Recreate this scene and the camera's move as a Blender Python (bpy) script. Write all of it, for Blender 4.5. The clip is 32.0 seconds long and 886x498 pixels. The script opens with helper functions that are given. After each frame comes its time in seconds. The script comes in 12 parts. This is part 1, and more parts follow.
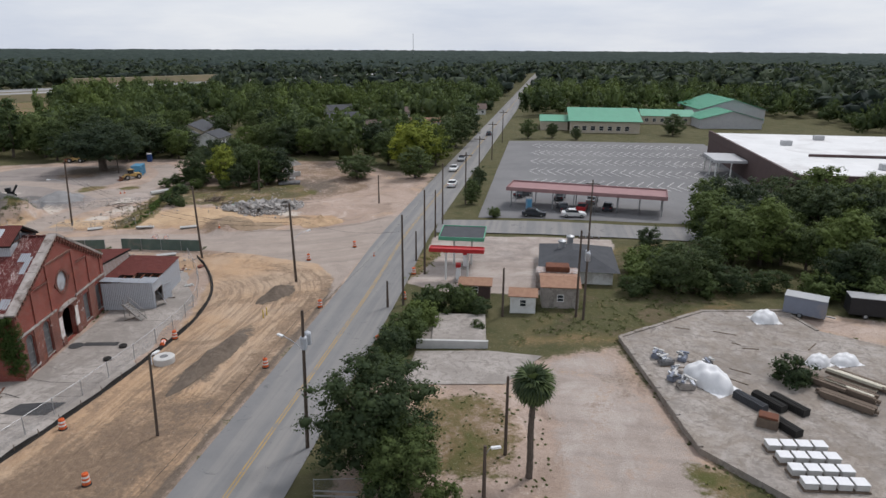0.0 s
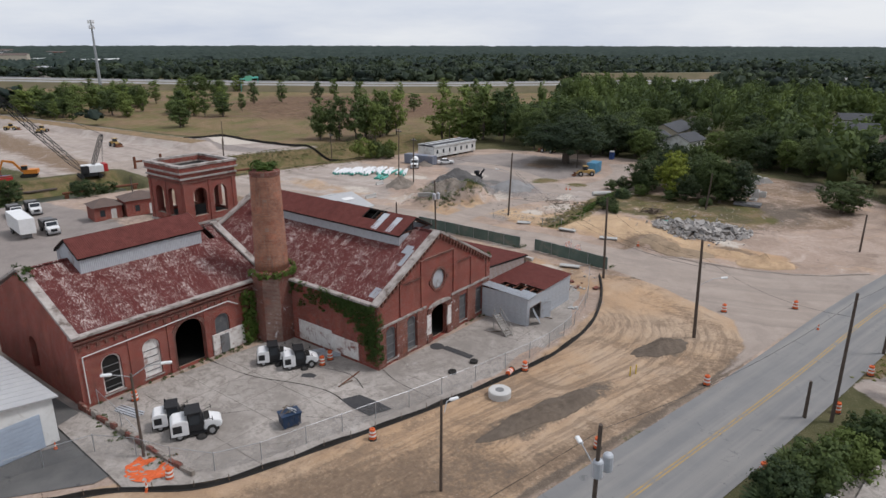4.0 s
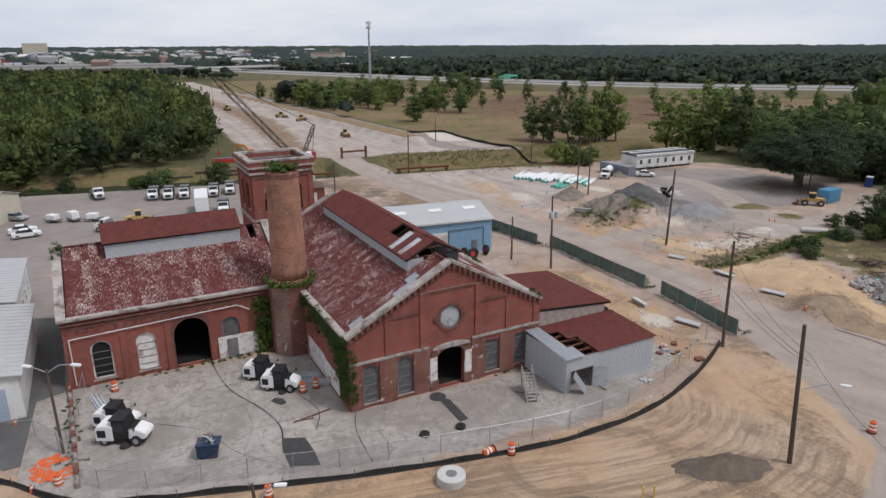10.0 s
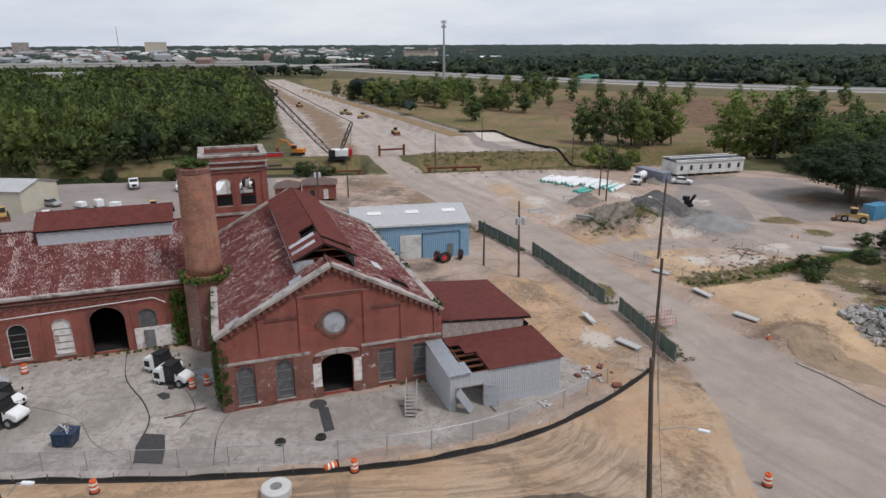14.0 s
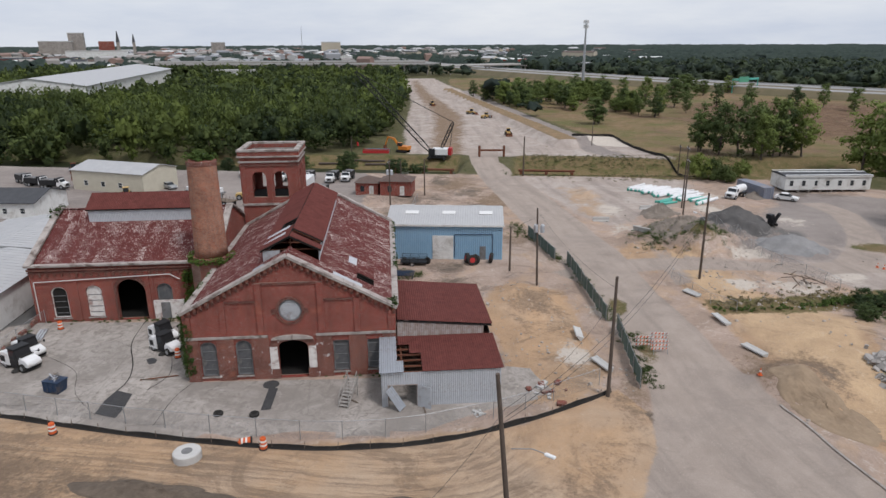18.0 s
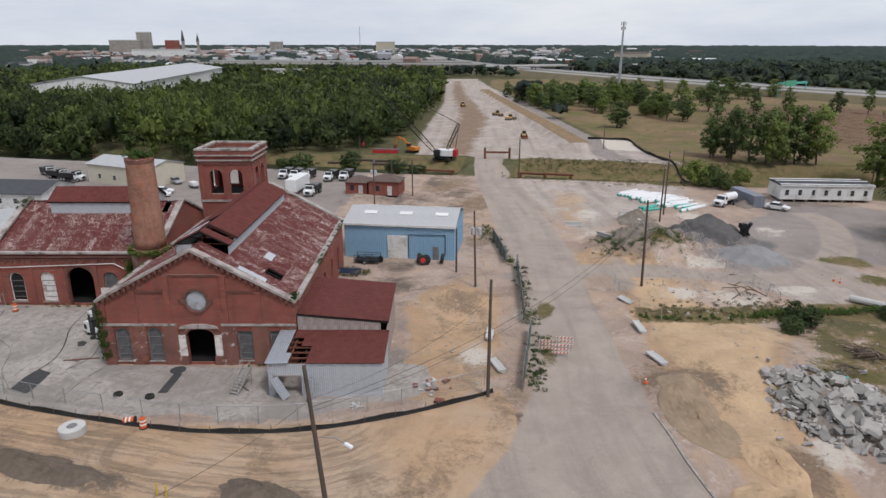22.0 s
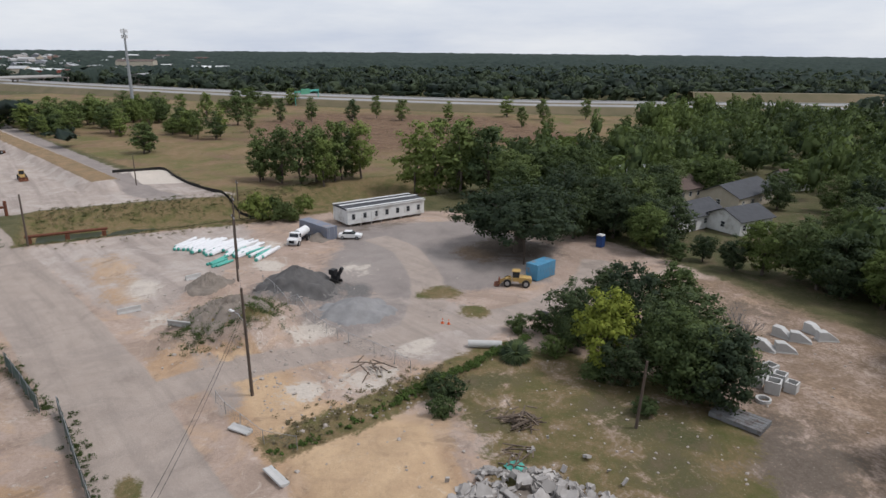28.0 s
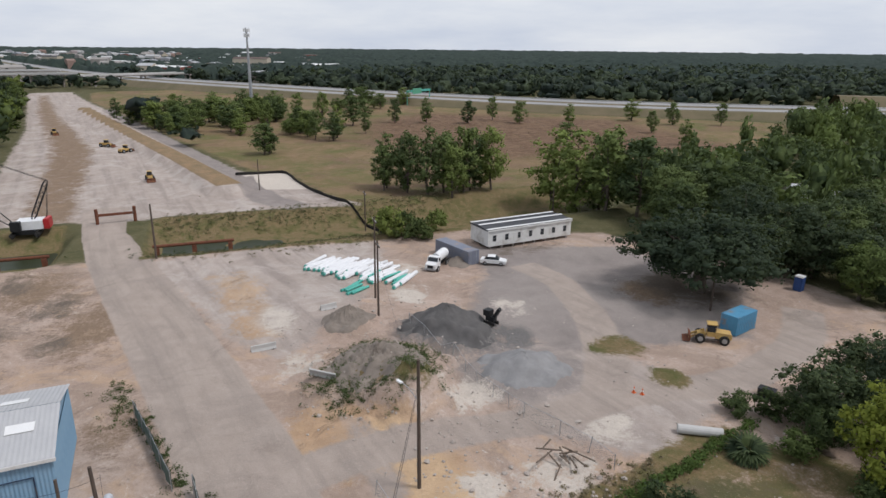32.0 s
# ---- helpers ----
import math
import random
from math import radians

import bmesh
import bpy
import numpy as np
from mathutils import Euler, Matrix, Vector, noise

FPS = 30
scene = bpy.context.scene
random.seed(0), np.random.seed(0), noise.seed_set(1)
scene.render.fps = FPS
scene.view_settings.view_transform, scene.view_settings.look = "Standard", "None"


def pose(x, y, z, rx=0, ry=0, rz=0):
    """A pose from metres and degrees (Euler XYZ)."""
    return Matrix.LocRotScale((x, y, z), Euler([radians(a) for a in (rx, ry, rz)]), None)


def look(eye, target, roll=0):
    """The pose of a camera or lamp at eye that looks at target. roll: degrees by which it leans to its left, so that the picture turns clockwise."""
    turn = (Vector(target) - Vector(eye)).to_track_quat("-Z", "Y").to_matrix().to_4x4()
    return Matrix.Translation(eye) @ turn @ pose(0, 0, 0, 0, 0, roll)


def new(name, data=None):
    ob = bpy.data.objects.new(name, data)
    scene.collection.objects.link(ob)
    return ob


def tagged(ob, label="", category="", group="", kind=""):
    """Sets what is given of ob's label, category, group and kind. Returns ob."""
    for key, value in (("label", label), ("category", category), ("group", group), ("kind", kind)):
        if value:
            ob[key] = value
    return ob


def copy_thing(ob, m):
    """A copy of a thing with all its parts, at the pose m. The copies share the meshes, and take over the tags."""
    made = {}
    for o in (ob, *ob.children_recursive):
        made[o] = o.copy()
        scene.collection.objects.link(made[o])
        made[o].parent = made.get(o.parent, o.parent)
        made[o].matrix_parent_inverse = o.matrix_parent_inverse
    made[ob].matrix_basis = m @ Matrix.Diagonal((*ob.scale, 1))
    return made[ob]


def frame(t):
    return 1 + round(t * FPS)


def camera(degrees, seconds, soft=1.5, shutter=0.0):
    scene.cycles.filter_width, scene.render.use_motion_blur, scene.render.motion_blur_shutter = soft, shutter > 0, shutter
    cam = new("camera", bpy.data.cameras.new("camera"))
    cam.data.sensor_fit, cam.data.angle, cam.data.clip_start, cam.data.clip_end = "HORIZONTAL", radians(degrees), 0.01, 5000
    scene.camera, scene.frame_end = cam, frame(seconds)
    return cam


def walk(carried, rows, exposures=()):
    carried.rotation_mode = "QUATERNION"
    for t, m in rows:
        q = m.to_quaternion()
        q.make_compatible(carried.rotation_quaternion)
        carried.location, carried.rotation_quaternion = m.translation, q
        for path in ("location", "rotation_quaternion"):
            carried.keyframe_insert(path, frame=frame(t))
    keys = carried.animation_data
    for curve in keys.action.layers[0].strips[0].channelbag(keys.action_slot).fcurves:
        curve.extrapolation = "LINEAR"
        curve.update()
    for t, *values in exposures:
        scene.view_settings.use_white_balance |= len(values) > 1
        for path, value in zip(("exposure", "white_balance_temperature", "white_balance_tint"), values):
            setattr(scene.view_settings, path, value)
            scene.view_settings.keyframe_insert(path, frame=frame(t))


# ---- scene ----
cam = camera(68.3, 32.0)
METRES, EYE, TILT, LEAN, TURN = 140.84, 30.6, 0.15, -1.5, 9.1
DATUM = 0.78
ROWS = [
    (0.0, 0.0, 0.0, 0.0, -0.38, -17.34, 1.21),
    (0.5, 0.0019, 0.016, -0.0006, 5.18, -17.26, 1.21),
    (1.0, 0.0045, 0.0326, -0.0012, 11.18, -17.16, 1.23),
    (1.5, 0.007, 0.0489, -0.0021, 17.12, -17.05, 1.24),
    (2.0, 0.0094, 0.065, -0.0024, 22.54, -16.98, 1.19),
    (2.5, 0.0122, 0.0812, -0.0028, 27.39, -16.92, 1.22),
    (3.0, 0.0148, 0.097, -0.0032, 31.89, -16.83, 1.19),
    (3.5, 0.0178, 0.1129, -0.0037, 36.56, -16.73, 1.23),
    (4.0, 0.0203, 0.1287, -0.0038, 41.41, -16.67, 1.15),
    (4.5, 0.0231, 0.1444, -0.004, 46.26, -16.58, 1.13),
    (6.5, 0.0351, 0.2072, -0.0047, 54.2, -16.44, 1.04),
    (7.0, 0.0378, 0.2227, -0.0054, 57.58, -16.36, 1.01),
    (7.5, 0.0406, 0.2386, -0.0061, 61.16, -16.32, 1.01),
    (8.0, 0.0434, 0.2545, -0.0069, 62.79, -16.3, 0.99),
    (8.5, 0.0463, 0.2702, -0.0079, 63.24, -16.28, 0.99),
    (9.0, 0.0492, 0.2859, -0.0089, 63.57, -16.27, 0.99),
    (9.5, 0.0522, 0.3015, -0.01, 64.55, -16.26, 0.97),
    (10.0, 0.055, 0.3172, -0.0109, 65.91, -16.26, 0.94),
    (10.5, 0.058, 0.333, -0.0121, 67.35, -16.23, 0.93),
    (11.0, 0.0613, 0.3489, -0.0133, 68.06, -16.21, 0.94),
    (11.5, 0.0643, 0.3647, -0.0139, 68.38, -16.22, 0.89),
    (12.0, 0.0676, 0.3804, -0.0144, 68.65, -16.23, 0.86),
    (12.5, 0.0707, 0.396, -0.0148, 71.21, -16.2, 0.84),
    (13.0, 0.0738, 0.412, -0.0145, 73.33, -16.2, 0.78),
    (13.5, 0.0772, 0.4279, -0.0145, 73.81, -16.2, 0.77),
    (14.0, 0.0804, 0.4435, -0.0141, 74.64, -16.2, 0.72),
    (14.5, 0.0834, 0.4591, -0.0137, 76.8, -16.2, 0.63),
    (16.5, 0.0959, 0.5229, -0.0125, 83.87, -16.14, 0.55),
    (17.0, 0.0994, 0.5384, -0.0122, 84.1, -16.13, 0.53),
    (17.5, 0.1028, 0.5534, -0.0117, 84.92, -16.13, 0.49),
    (18.0, 0.1057, 0.5683, -0.0114, 88.77, -16.11, 0.37),
    (18.5, 0.1087, 0.5829, -0.011, 91.88, -16.11, 0.28),
    (19.0, 0.1118, 0.5971, -0.0106, 92.56, -16.12, 0.26),
    (19.5, 0.1151, 0.611, -0.0103, 92.83, -16.11, 0.23),
    (20.0, 0.1186, 0.6248, -0.0102, 93.01, -16.1, 0.2),
    (20.5, 0.1221, 0.6388, -0.0098, 93.16, -16.12, 0.15),
    (21.0, 0.1247, 0.6528, -0.0094, 93.21, -16.12, 0.12),
    (21.5, 0.1234, 0.6655, -0.0082, 93.52, -16.11, 0.06),
    (22.0, 0.1185, 0.6756, -0.0069, 93.82, -16.11, 0.0),
    (22.5, 0.1104, 0.6827, -0.0054, 94.03, -16.12, -0.06),
    (23.0, 0.0995, 0.6867, -0.0037, 94.32, -16.13, -0.14),
    (23.5, 0.0863, 0.6895, -0.0018, 93.1, -16.12, -0.11),
    (24.0, 0.0715, 0.6896, 0.0002, 87.14, -16.06, -0.02),
    (24.5, 0.0562, 0.6888, 0.0023, 81.19, -15.99, 0.09),
    (25.0, 0.0405, 0.6886, 0.0049, 76.9, -15.97, 0.2),
    (25.5, 0.0246, 0.6882, 0.0072, 72.43, -15.93, 0.26),
    (26.0, 0.0088, 0.6882, 0.0093, 67.48, -15.91, 0.37),
    (26.5, -0.0069, 0.688, 0.0114, 61.45, -15.89, 0.5),
    (28.5, -0.0718, 0.6865, 0.0177, 53.42, -15.89, 0.49),
    (29.0, -0.088, 0.6863, 0.0187, 53.2, -15.9, 0.48),
    (29.5, -0.1034, 0.6863, 0.0196, 53.17, -15.91, 0.47),
    (30.0, -0.1198, 0.6861, 0.0206, 53.21, -15.93, 0.44),
    (30.5, -0.1366, 0.6861, 0.0216, 54.62, -15.96, 0.42),
    (31.0, -0.1529, 0.6865, 0.0226, 56.28, -15.99, 0.41),
    (31.5, -0.17, 0.6862, 0.0233, 57.24, -16.01, 0.38),
    (32.0, -0.1867, 0.6863, 0.0239, 62.15, -16.02, 0.33),
]
walk(cam, [(t, pose(0, 0, DATUM, TILT, LEAN, TURN) @ pose(METRES * x, METRES * y, METRES * z + EYE, 90 + pitch, roll, yaw)) for t, x, y, z, yaw, pitch, roll in ROWS])

# ---- world, sun ----
SUN_AZ, SUN_EL = 51.0, 58.0          # degrees: azimuth of the sun from +x towards +y, and its height
world = bpy.data.worlds.new("sky")
scene.world = world
world.use_nodes = True
wn = world.node_tree.nodes
wl = world.node_tree.links
wn.clear()
w_out = wn.new("ShaderNodeOutputWorld")
w_bg = wn.new("ShaderNodeBackground")
w_sky = wn.new("ShaderNodeTexSky")
w_sky.sky_type = "NISHITA"
w_sky.sun_disc = False
w_sky.sun_elevation = radians(SUN_EL)
w_sky.sun_rotation = radians(90 - SUN_AZ)
w_sky.dust_density = 3.0
w_scale = wn.new("ShaderNodeVectorMath")
w_scale.operation = "SCALE"
w_scale.inputs["Scale"].default_value = 0.10
w_co = wn.new("ShaderNodeTexCoord")
w_map = wn.new("ShaderNodeMapping")
w_map.inputs["Scale"].default_value = (1.3, 1.3, 7.0)
w_noise = wn.new("ShaderNodeTexNoise")
w_noise.inputs["Scale"].default_value = 2.2
w_noise.inputs["Detail"].default_value = 7.0
w_noise.inputs["Roughness"].default_value = 0.58
w_ramp = wn.new("ShaderNodeValToRGB")
w_ramp.color_ramp.elements[0].position = 0.34
w_ramp.color_ramp.elements[0].color = (0.70, 0.765, 0.90, 1)
w_ramp.color_ramp.elements[1].position = 0.70
w_ramp.color_ramp.elements[1].color = (0.945, 0.975, 1.03, 1)
w_mix = wn.new("ShaderNodeMix")
w_mix.data_type = "RGBA"
w_mix.inputs["Factor"].default_value = 0.85
wl.new(w_co.outputs["Generated"], w_map.inputs["Vector"])
wl.new(w_map.outputs["Vector"], w_noise.inputs["Vector"])
wl.new(w_noise.outputs["Fac"], w_ramp.inputs["Fac"])
wl.new(w_sky.outputs["Color"], w_scale.inputs[0])
wl.new(w_scale.outputs["Vector"], w_mix.inputs["A"])
wl.new(w_ramp.outputs["Color"], w_mix.inputs["B"])
wl.new(w_mix.outputs["Result"], w_bg.inputs["Color"])
w_bg.inputs["Strength"].default_value = 0.95
wl.new(w_bg.outputs["Background"], w_out.inputs["Surface"])

sun_data = bpy.data.lights.new("sun", "SUN")
sun_data.energy = 2.1
sun_data.angle = radians(12)
sun_data.color = (1.0, 0.97, 0.98)
sun_ob = new("sun", sun_data)
sun_dir = Vector((math.cos(radians(SUN_AZ)) * math.cos(radians(SUN_EL)), math.sin(radians(SUN_AZ)) * math.cos(radians(SUN_EL)), math.sin(radians(SUN_EL))))
sun_ob.matrix_world = look(sun_dir * 300, (0, 0, 0))

# ---- materials ----
class Nodes:
    """A material with a Principled shader, and short calls for its nodes."""

    def __init__(self, name, rough=0.8, metal=0.0):
        self.m = bpy.data.materials.new(name)
        self.m.use_nodes = True
        self.t = self.m.node_tree
        self.b = self.t.nodes["Principled BSDF"]
        self.b.inputs["Roughness"].default_value = rough
        self.b.inputs["Metallic"].default_value = metal
        self.b.inputs["Specular IOR Level"].default_value = 0.3
        self.co = self.t.nodes.new("ShaderNodeTexCoord").outputs["Object"]

    def add(self, kind, **values):
        n = self.t.nodes.new(kind)
        for k, v in values.items():
            n.inputs[k.replace("_", " ")].default_value = v
        return n

    def link(self, a, b):
        self.t.links.new(a, b)

    def mapped(self, scale, rot=(0, 0, 0), src=None):
        n = self.add("ShaderNodeMapping", Scale=scale, Rotation=rot)
        self.link(src or self.co, n.inputs["Vector"])
        return n.outputs["Vector"]

    def noise(self, scale, detail=4.0, rough=0.6, vec=None, distort=0.0):
        n = self.add("ShaderNodeTexNoise", Scale=scale, Detail=detail, Roughness=rough, Distortion=distort)
        self.link(vec or self.co, n.inputs["Vector"])
        return n.outputs["Fac"]

    def ramp(self, fac, lo, hi, c0=(0, 0, 0, 1), c1=(1, 1, 1, 1)):
        n = self.t.nodes.new("ShaderNodeValToRGB")
        e = n.color_ramp.elements
        e[0].position, e[1].position, e[0].color, e[1].color = lo, hi, c0, c1
        self.link(fac, n.inputs["Fac"])
        return n.outputs["Color"]

    def mix(self, fac, a, b, blend="MIX"):
        n = self.t.nodes.new("ShaderNodeMix")
        n.data_type = "RGBA"
        n.blend_type = blend
        for socket, v in (("Factor", fac), ("A", a), ("B", b)):
            s = n.inputs[socket]
            if isinstance(v, (int, float)):
                s.default_value = v
            elif isinstance(v, tuple):
                s.default_value = (*v[:3], 1)
            else:
                self.link(v, s)
        return n.outputs["Result"]

    def math(self, op, a, b=0.0, clamp=False):
        n = self.t.nodes.new("ShaderNodeMath")
        n.operation = op
        n.use_clamp = clamp
        for s, v in zip(n.inputs, (a, b)):
            if isinstance(v, (int, float)):
                s.default_value = v
            else:
                self.link(v, s)
        return n.outputs[0]

    def random(self):
        return self.t.nodes.new("ShaderNodeObjectInfo").outputs["Random"]

    def island(self):
        return self.t.nodes.new("ShaderNodeNewGeometry").outputs["Random Per Island"]

    def attr(self, name):
        n = self.t.nodes.new("ShaderNodeAttribute")
        n.attribute_name = name
        return n.outputs["Fac"]

    def colour(self, c):
        self.link(c, self.b.inputs["Base Color"])

    def bump(self, height, strength=0.4, dist=0.05):
        n = self.add("ShaderNodeBump", Strength=strength, Distance=dist)
        self.link(height, n.inputs["Height"])
        self.link(n.outputs["Normal"], self.b.inputs["Normal"])


def plain(name, c0, c1, scale=1.5, rough=0.75, metal=0.0, grain=14.0, bump=0.25, dirt=None, vary=0.0):
    """Two tones over a broad and a fine noise, with dirt in blots and a shade of its own for each object."""
    k = Nodes(name, rough, metal)
    broad = k.noise(scale, 5.0, 0.65)
    fine = k.noise(grain, 4.0, 0.7)
    c = k.mix(k.ramp(broad, 0.35, 0.68), c0, c1)
    c = k.mix(k.math("MULTIPLY", fine, 0.45), c, tuple(v * 0.55 for v in c0))
    if dirt:
        c = k.mix(k.ramp(k.noise(scale * 0.6, 6.0, 0.7, distort=0.6), 0.52, 0.66), c, dirt)
    if vary:
        c = k.mix(k.math("MULTIPLY", k.random(), vary), c, tuple(v * 0.35 for v in c0))
    k.colour(c)
    k.bump(fine, bump, 0.02)
    return k.m


def brick_mat(name, c0, c1, white=0.0, soot=0.5, glow=0.30):
    k = Nodes(name, 0.92)
    k.b.inputs["Specular IOR Level"].default_value = 0.1
    sep = k.t.nodes.new("ShaderNodeSeparateXYZ")
    k.link(k.co, sep.inputs[0])
    comb = k.t.nodes.new("ShaderNodeCombineXYZ")
    k.link(k.math("ADD", sep.outputs["X"], sep.outputs["Y"]), comb.inputs["X"])
    k.link(sep.outputs["Z"], comb.inputs["Y"])
    br = k.add("ShaderNodeTexBrick", Scale=1.0, Mortar_Size=0.006, Brick_Width=0.21, Row_Height=0.075, Color1=(*c0, 1), Color2=(*c1, 1), Mortar=(0.30, 0.24, 0.20, 1))
    k.link(comb.outputs[0], br.inputs["Vector"])
    c = br.outputs["Color"]
    big = k.noise(0.35, 6.0, 0.68)
    c = k.mix(k.math("MULTIPLY", k.ramp(big, 0.42, 0.72), soot), c, (0.085, 0.040, 0.032))
    runs = k.noise(1.0, 5.0, 0.7, vec=k.mapped((1.4, 1.4, 0.16)))
    c = k.mix(k.math("MULTIPLY", k.ramp(runs, 0.55, 0.72), 0.45), c, (0.07, 0.045, 0.04))
    patch = k.noise(0.8, 5.0, 0.6)
    c = k.mix(k.math("MULTIPLY", k.ramp(patch, 0.54, 0.68), glow), c, (0.40, 0.135, 0.080))
    c = k.mix(k.math("MULTIPLY", k.ramp(k.noise(3.2, 6.0, 0.75), 0.52, 0.70), 0.4), c, (0.10, 0.042, 0.034))
    if white:
        c = k.mix(k.ramp(k.noise(1.1, 7.0, 0.72), 0.62 - white * 0.2, 0.66 - white * 0.2), c, (0.55, 0.52, 0.50))
    k.colour(c)
    k.bump(br.outputs["Fac"], 0.35, 0.01)
    return k.m


def rust_mat(name, bare=0.5, base=(0.066, 0.017, 0.016), light=(0.50, 0.44, 0.41)):
    """Red-brown rusted sheet metal with bare grey-pink streaks down the slope; each sheet differs."""
    k = Nodes(name, 0.85, 0.0)
    k.b.inputs["Specular IOR Level"].default_value = 0.12
    r = k.random()
    off = k.t.nodes.new("ShaderNodeCombineXYZ")
    k.link(k.math("MULTIPLY", r, 37.0), off.inputs["X"])
    k.link(k.math("MULTIPLY", r, 91.0), off.inputs["Y"])
    add = k.t.nodes.new("ShaderNodeVectorMath")
    add.operation = "ADD"
    k.link(k.co, add.inputs[0])
    k.link(off.outputs[0], add.inputs[1])
    v = add.outputs[0]
    streak = k.noise(1.0, 6.0, 0.70, vec=k.mapped((15.0, 2.6, 1.0), src=v))
    blot = k.noise(0.9, 5.0, 0.7, vec=v)
    lim = k.math("ADD", k.math("MULTIPLY", streak, 0.76), k.math("MULTIPLY", blot, 0.24))
    lim = k.math("ADD", lim, k.math("MULTIPLY", k.math("SUBTRACT", r, 0.5), 0.06))
    c = k.mix(k.ramp(blot, 0.3, 0.7), base, tuple(min(1, x * 1.9) for x in base))
    c = k.mix(k.ramp(k.noise(7.0, 4.0, 0.7, vec=v), 0.45, 0.75), c, (0.128, 0.045, 0.036))
    c = k.mix(k.math("MULTIPLY", k.ramp(lim, 0.612 - 0.10 * bare, 0.662 - 0.10 * bare), 0.85), c, light)
    k.colour(c)
    k.bump(k.noise(9.0, 3.0, 0.6, vec=v), 0.3, 0.02)
    return k.m


def leaf_mat(name, dark, light, tip=0.25, vary=0.75):
    k = Nodes(name, 0.7)
    k.b.inputs["Specular IOR Level"].default_value = 0.15
    fresh = k.math("ADD", k.attr("tone"), k.math("MULTIPLY", k.random(), k.math("LESS_THAN", k.attr("tone"), 0.005)))      # each tree has a green of its own
    c = k.mix(k.island(), dark, light)
    c = k.mix(k.math("MULTIPLY", k.ramp(fresh, 0.05, 0.50, (1, 1, 1, 1), (0, 0, 0, 1)), vary), c, (dark[0] * 0.50, dark[1] * 0.56, dark[2] * 0.80))
    c = k.mix(k.math("MULTIPLY", k.ramp(fresh, 0.55, 1.0), vary), c, (light[0] * 1.30, light[1] * 1.28, light[2] * 0.95))
    c = k.mix(k.math("MULTIPLY", k.ramp(k.noise(0.35, 3.0, 0.6), 0.45, 0.7), tip), c, tuple(v * 1.2 for v in light))
    k.colour(c)
    glow = k.t.nodes.new("ShaderNodeBsdfTranslucent")
    k.link(k.mix(0.3, c, (0.15, 0.19, 0.04)), glow.inputs["Color"])
    both = k.t.nodes.new("ShaderNodeMixShader")
    both.inputs["Fac"].default_value = 0.30
    k.link(k.b.outputs["BSDF"], both.inputs[1])
    k.link(glow.outputs["BSDF"], both.inputs[2])
    k.link(both.outputs["Shader"], k.t.nodes["Material Output"].inputs["Surface"])
    return k.m


MAT = {}
MAT["brick"] = brick_mat("old_red_brick", (0.268, 0.057, 0.043), (0.200, 0.042, 0.034), soot=0.5)
MAT["brick_worn"] = brick_mat("worn_brick_with_old_whitewash", (0.21, 0.075, 0.055), (0.16, 0.055, 0.045), white=0.08, soot=0.85)
MAT["brick_orange"] = brick_mat("orange_chimney_brick", (0.43, 0.205, 0.130), (0.29, 0.125, 0.085), soot=0.60, glow=0.45)
MAT["brick_dark"] = brick_mat("dark_brick_trim", (0.12, 0.035, 0.028), (0.10, 0.03, 0.025), soot=0.6)
MAT["coping"] = plain("weathered_stone_coping", (0.44, 0.40, 0.37), (0.27, 0.23, 0.21), 1.4, 0.9, dirt=(0.13, 0.10, 0.085))
MAT["rust"] = rust_mat("rusted_roof_sheet", 0.75)
MAT["rust_deep"] = rust_mat("deep_red_rusted_sheet", -0.45, (0.072, 0.022, 0.019))
MAT["galv"] = plain("galvanised_corrugated_sheet", (0.50, 0.52, 0.55), (0.40, 0.42, 0.45), 1.2, 0.6, 0.15, dirt=(0.24, 0.20, 0.18))
MAT["galv_dull"] = plain("dull_grey_metal_sheet", (0.33, 0.35, 0.38), (0.27, 0.285, 0.31), 1.2, 0.6, 0.15, dirt=(0.20, 0.18, 0.165))
MAT["galv_rusty"] = plain("streaked_galvanised_sheet", (0.46, 0.43, 0.41), (0.28, 0.19, 0.15), 1.8, 0.6, 0.2, dirt=(0.20, 0.09, 0.06))
MAT["white_paint"] = plain("white_painted_wall", (0.72, 0.72, 0.70), (0.60, 0.60, 0.58), 0.8, 0.7, dirt=(0.42, 0.40, 0.37))
MAT["white_metal"] = plain("white_vehicle_paint", (0.78, 0.78, 0.78), (0.68, 0.68, 0.67), 1.0, 0.35, bump=0.05)
MAT["peeling"] = plain("peeling_white_paint", (0.76, 0.74, 0.71), (0.56, 0.50, 0.46), 1.6, 0.85, dirt=(0.22, 0.10, 0.08))
MAT["blue_wall"] = plain("light_blue_sheet_wall", (0.235, 0.390, 0.530), (0.195, 0.340, 0.480), 0.5, 0.6, dirt=(0.26, 0.36, 0.44))
MAT["blue_box"] = plain("blue_painted_steel", (0.10, 0.30, 0.46), (0.07, 0.22, 0.36), 0.8, 0.55, dirt=(0.20, 0.18, 0.17))
MAT["navy_blue"] = plain("deep_blue_plastic", (0.035, 0.085, 0.26), (0.03, 0.07, 0.21), 1.5, 0.5)
MAT["navy"] = plain("dark_navy_painted_steel", (0.025, 0.05, 0.10), (0.018, 0.035, 0.07), 1.5, 0.5, dirt=(0.12, 0.10, 0.09))
MAT["grey_roof"] = plain("pale_grey_metal_roof", (0.47, 0.47, 0.47), (0.40, 0.40, 0.41), 0.5, 0.5, 0.1)
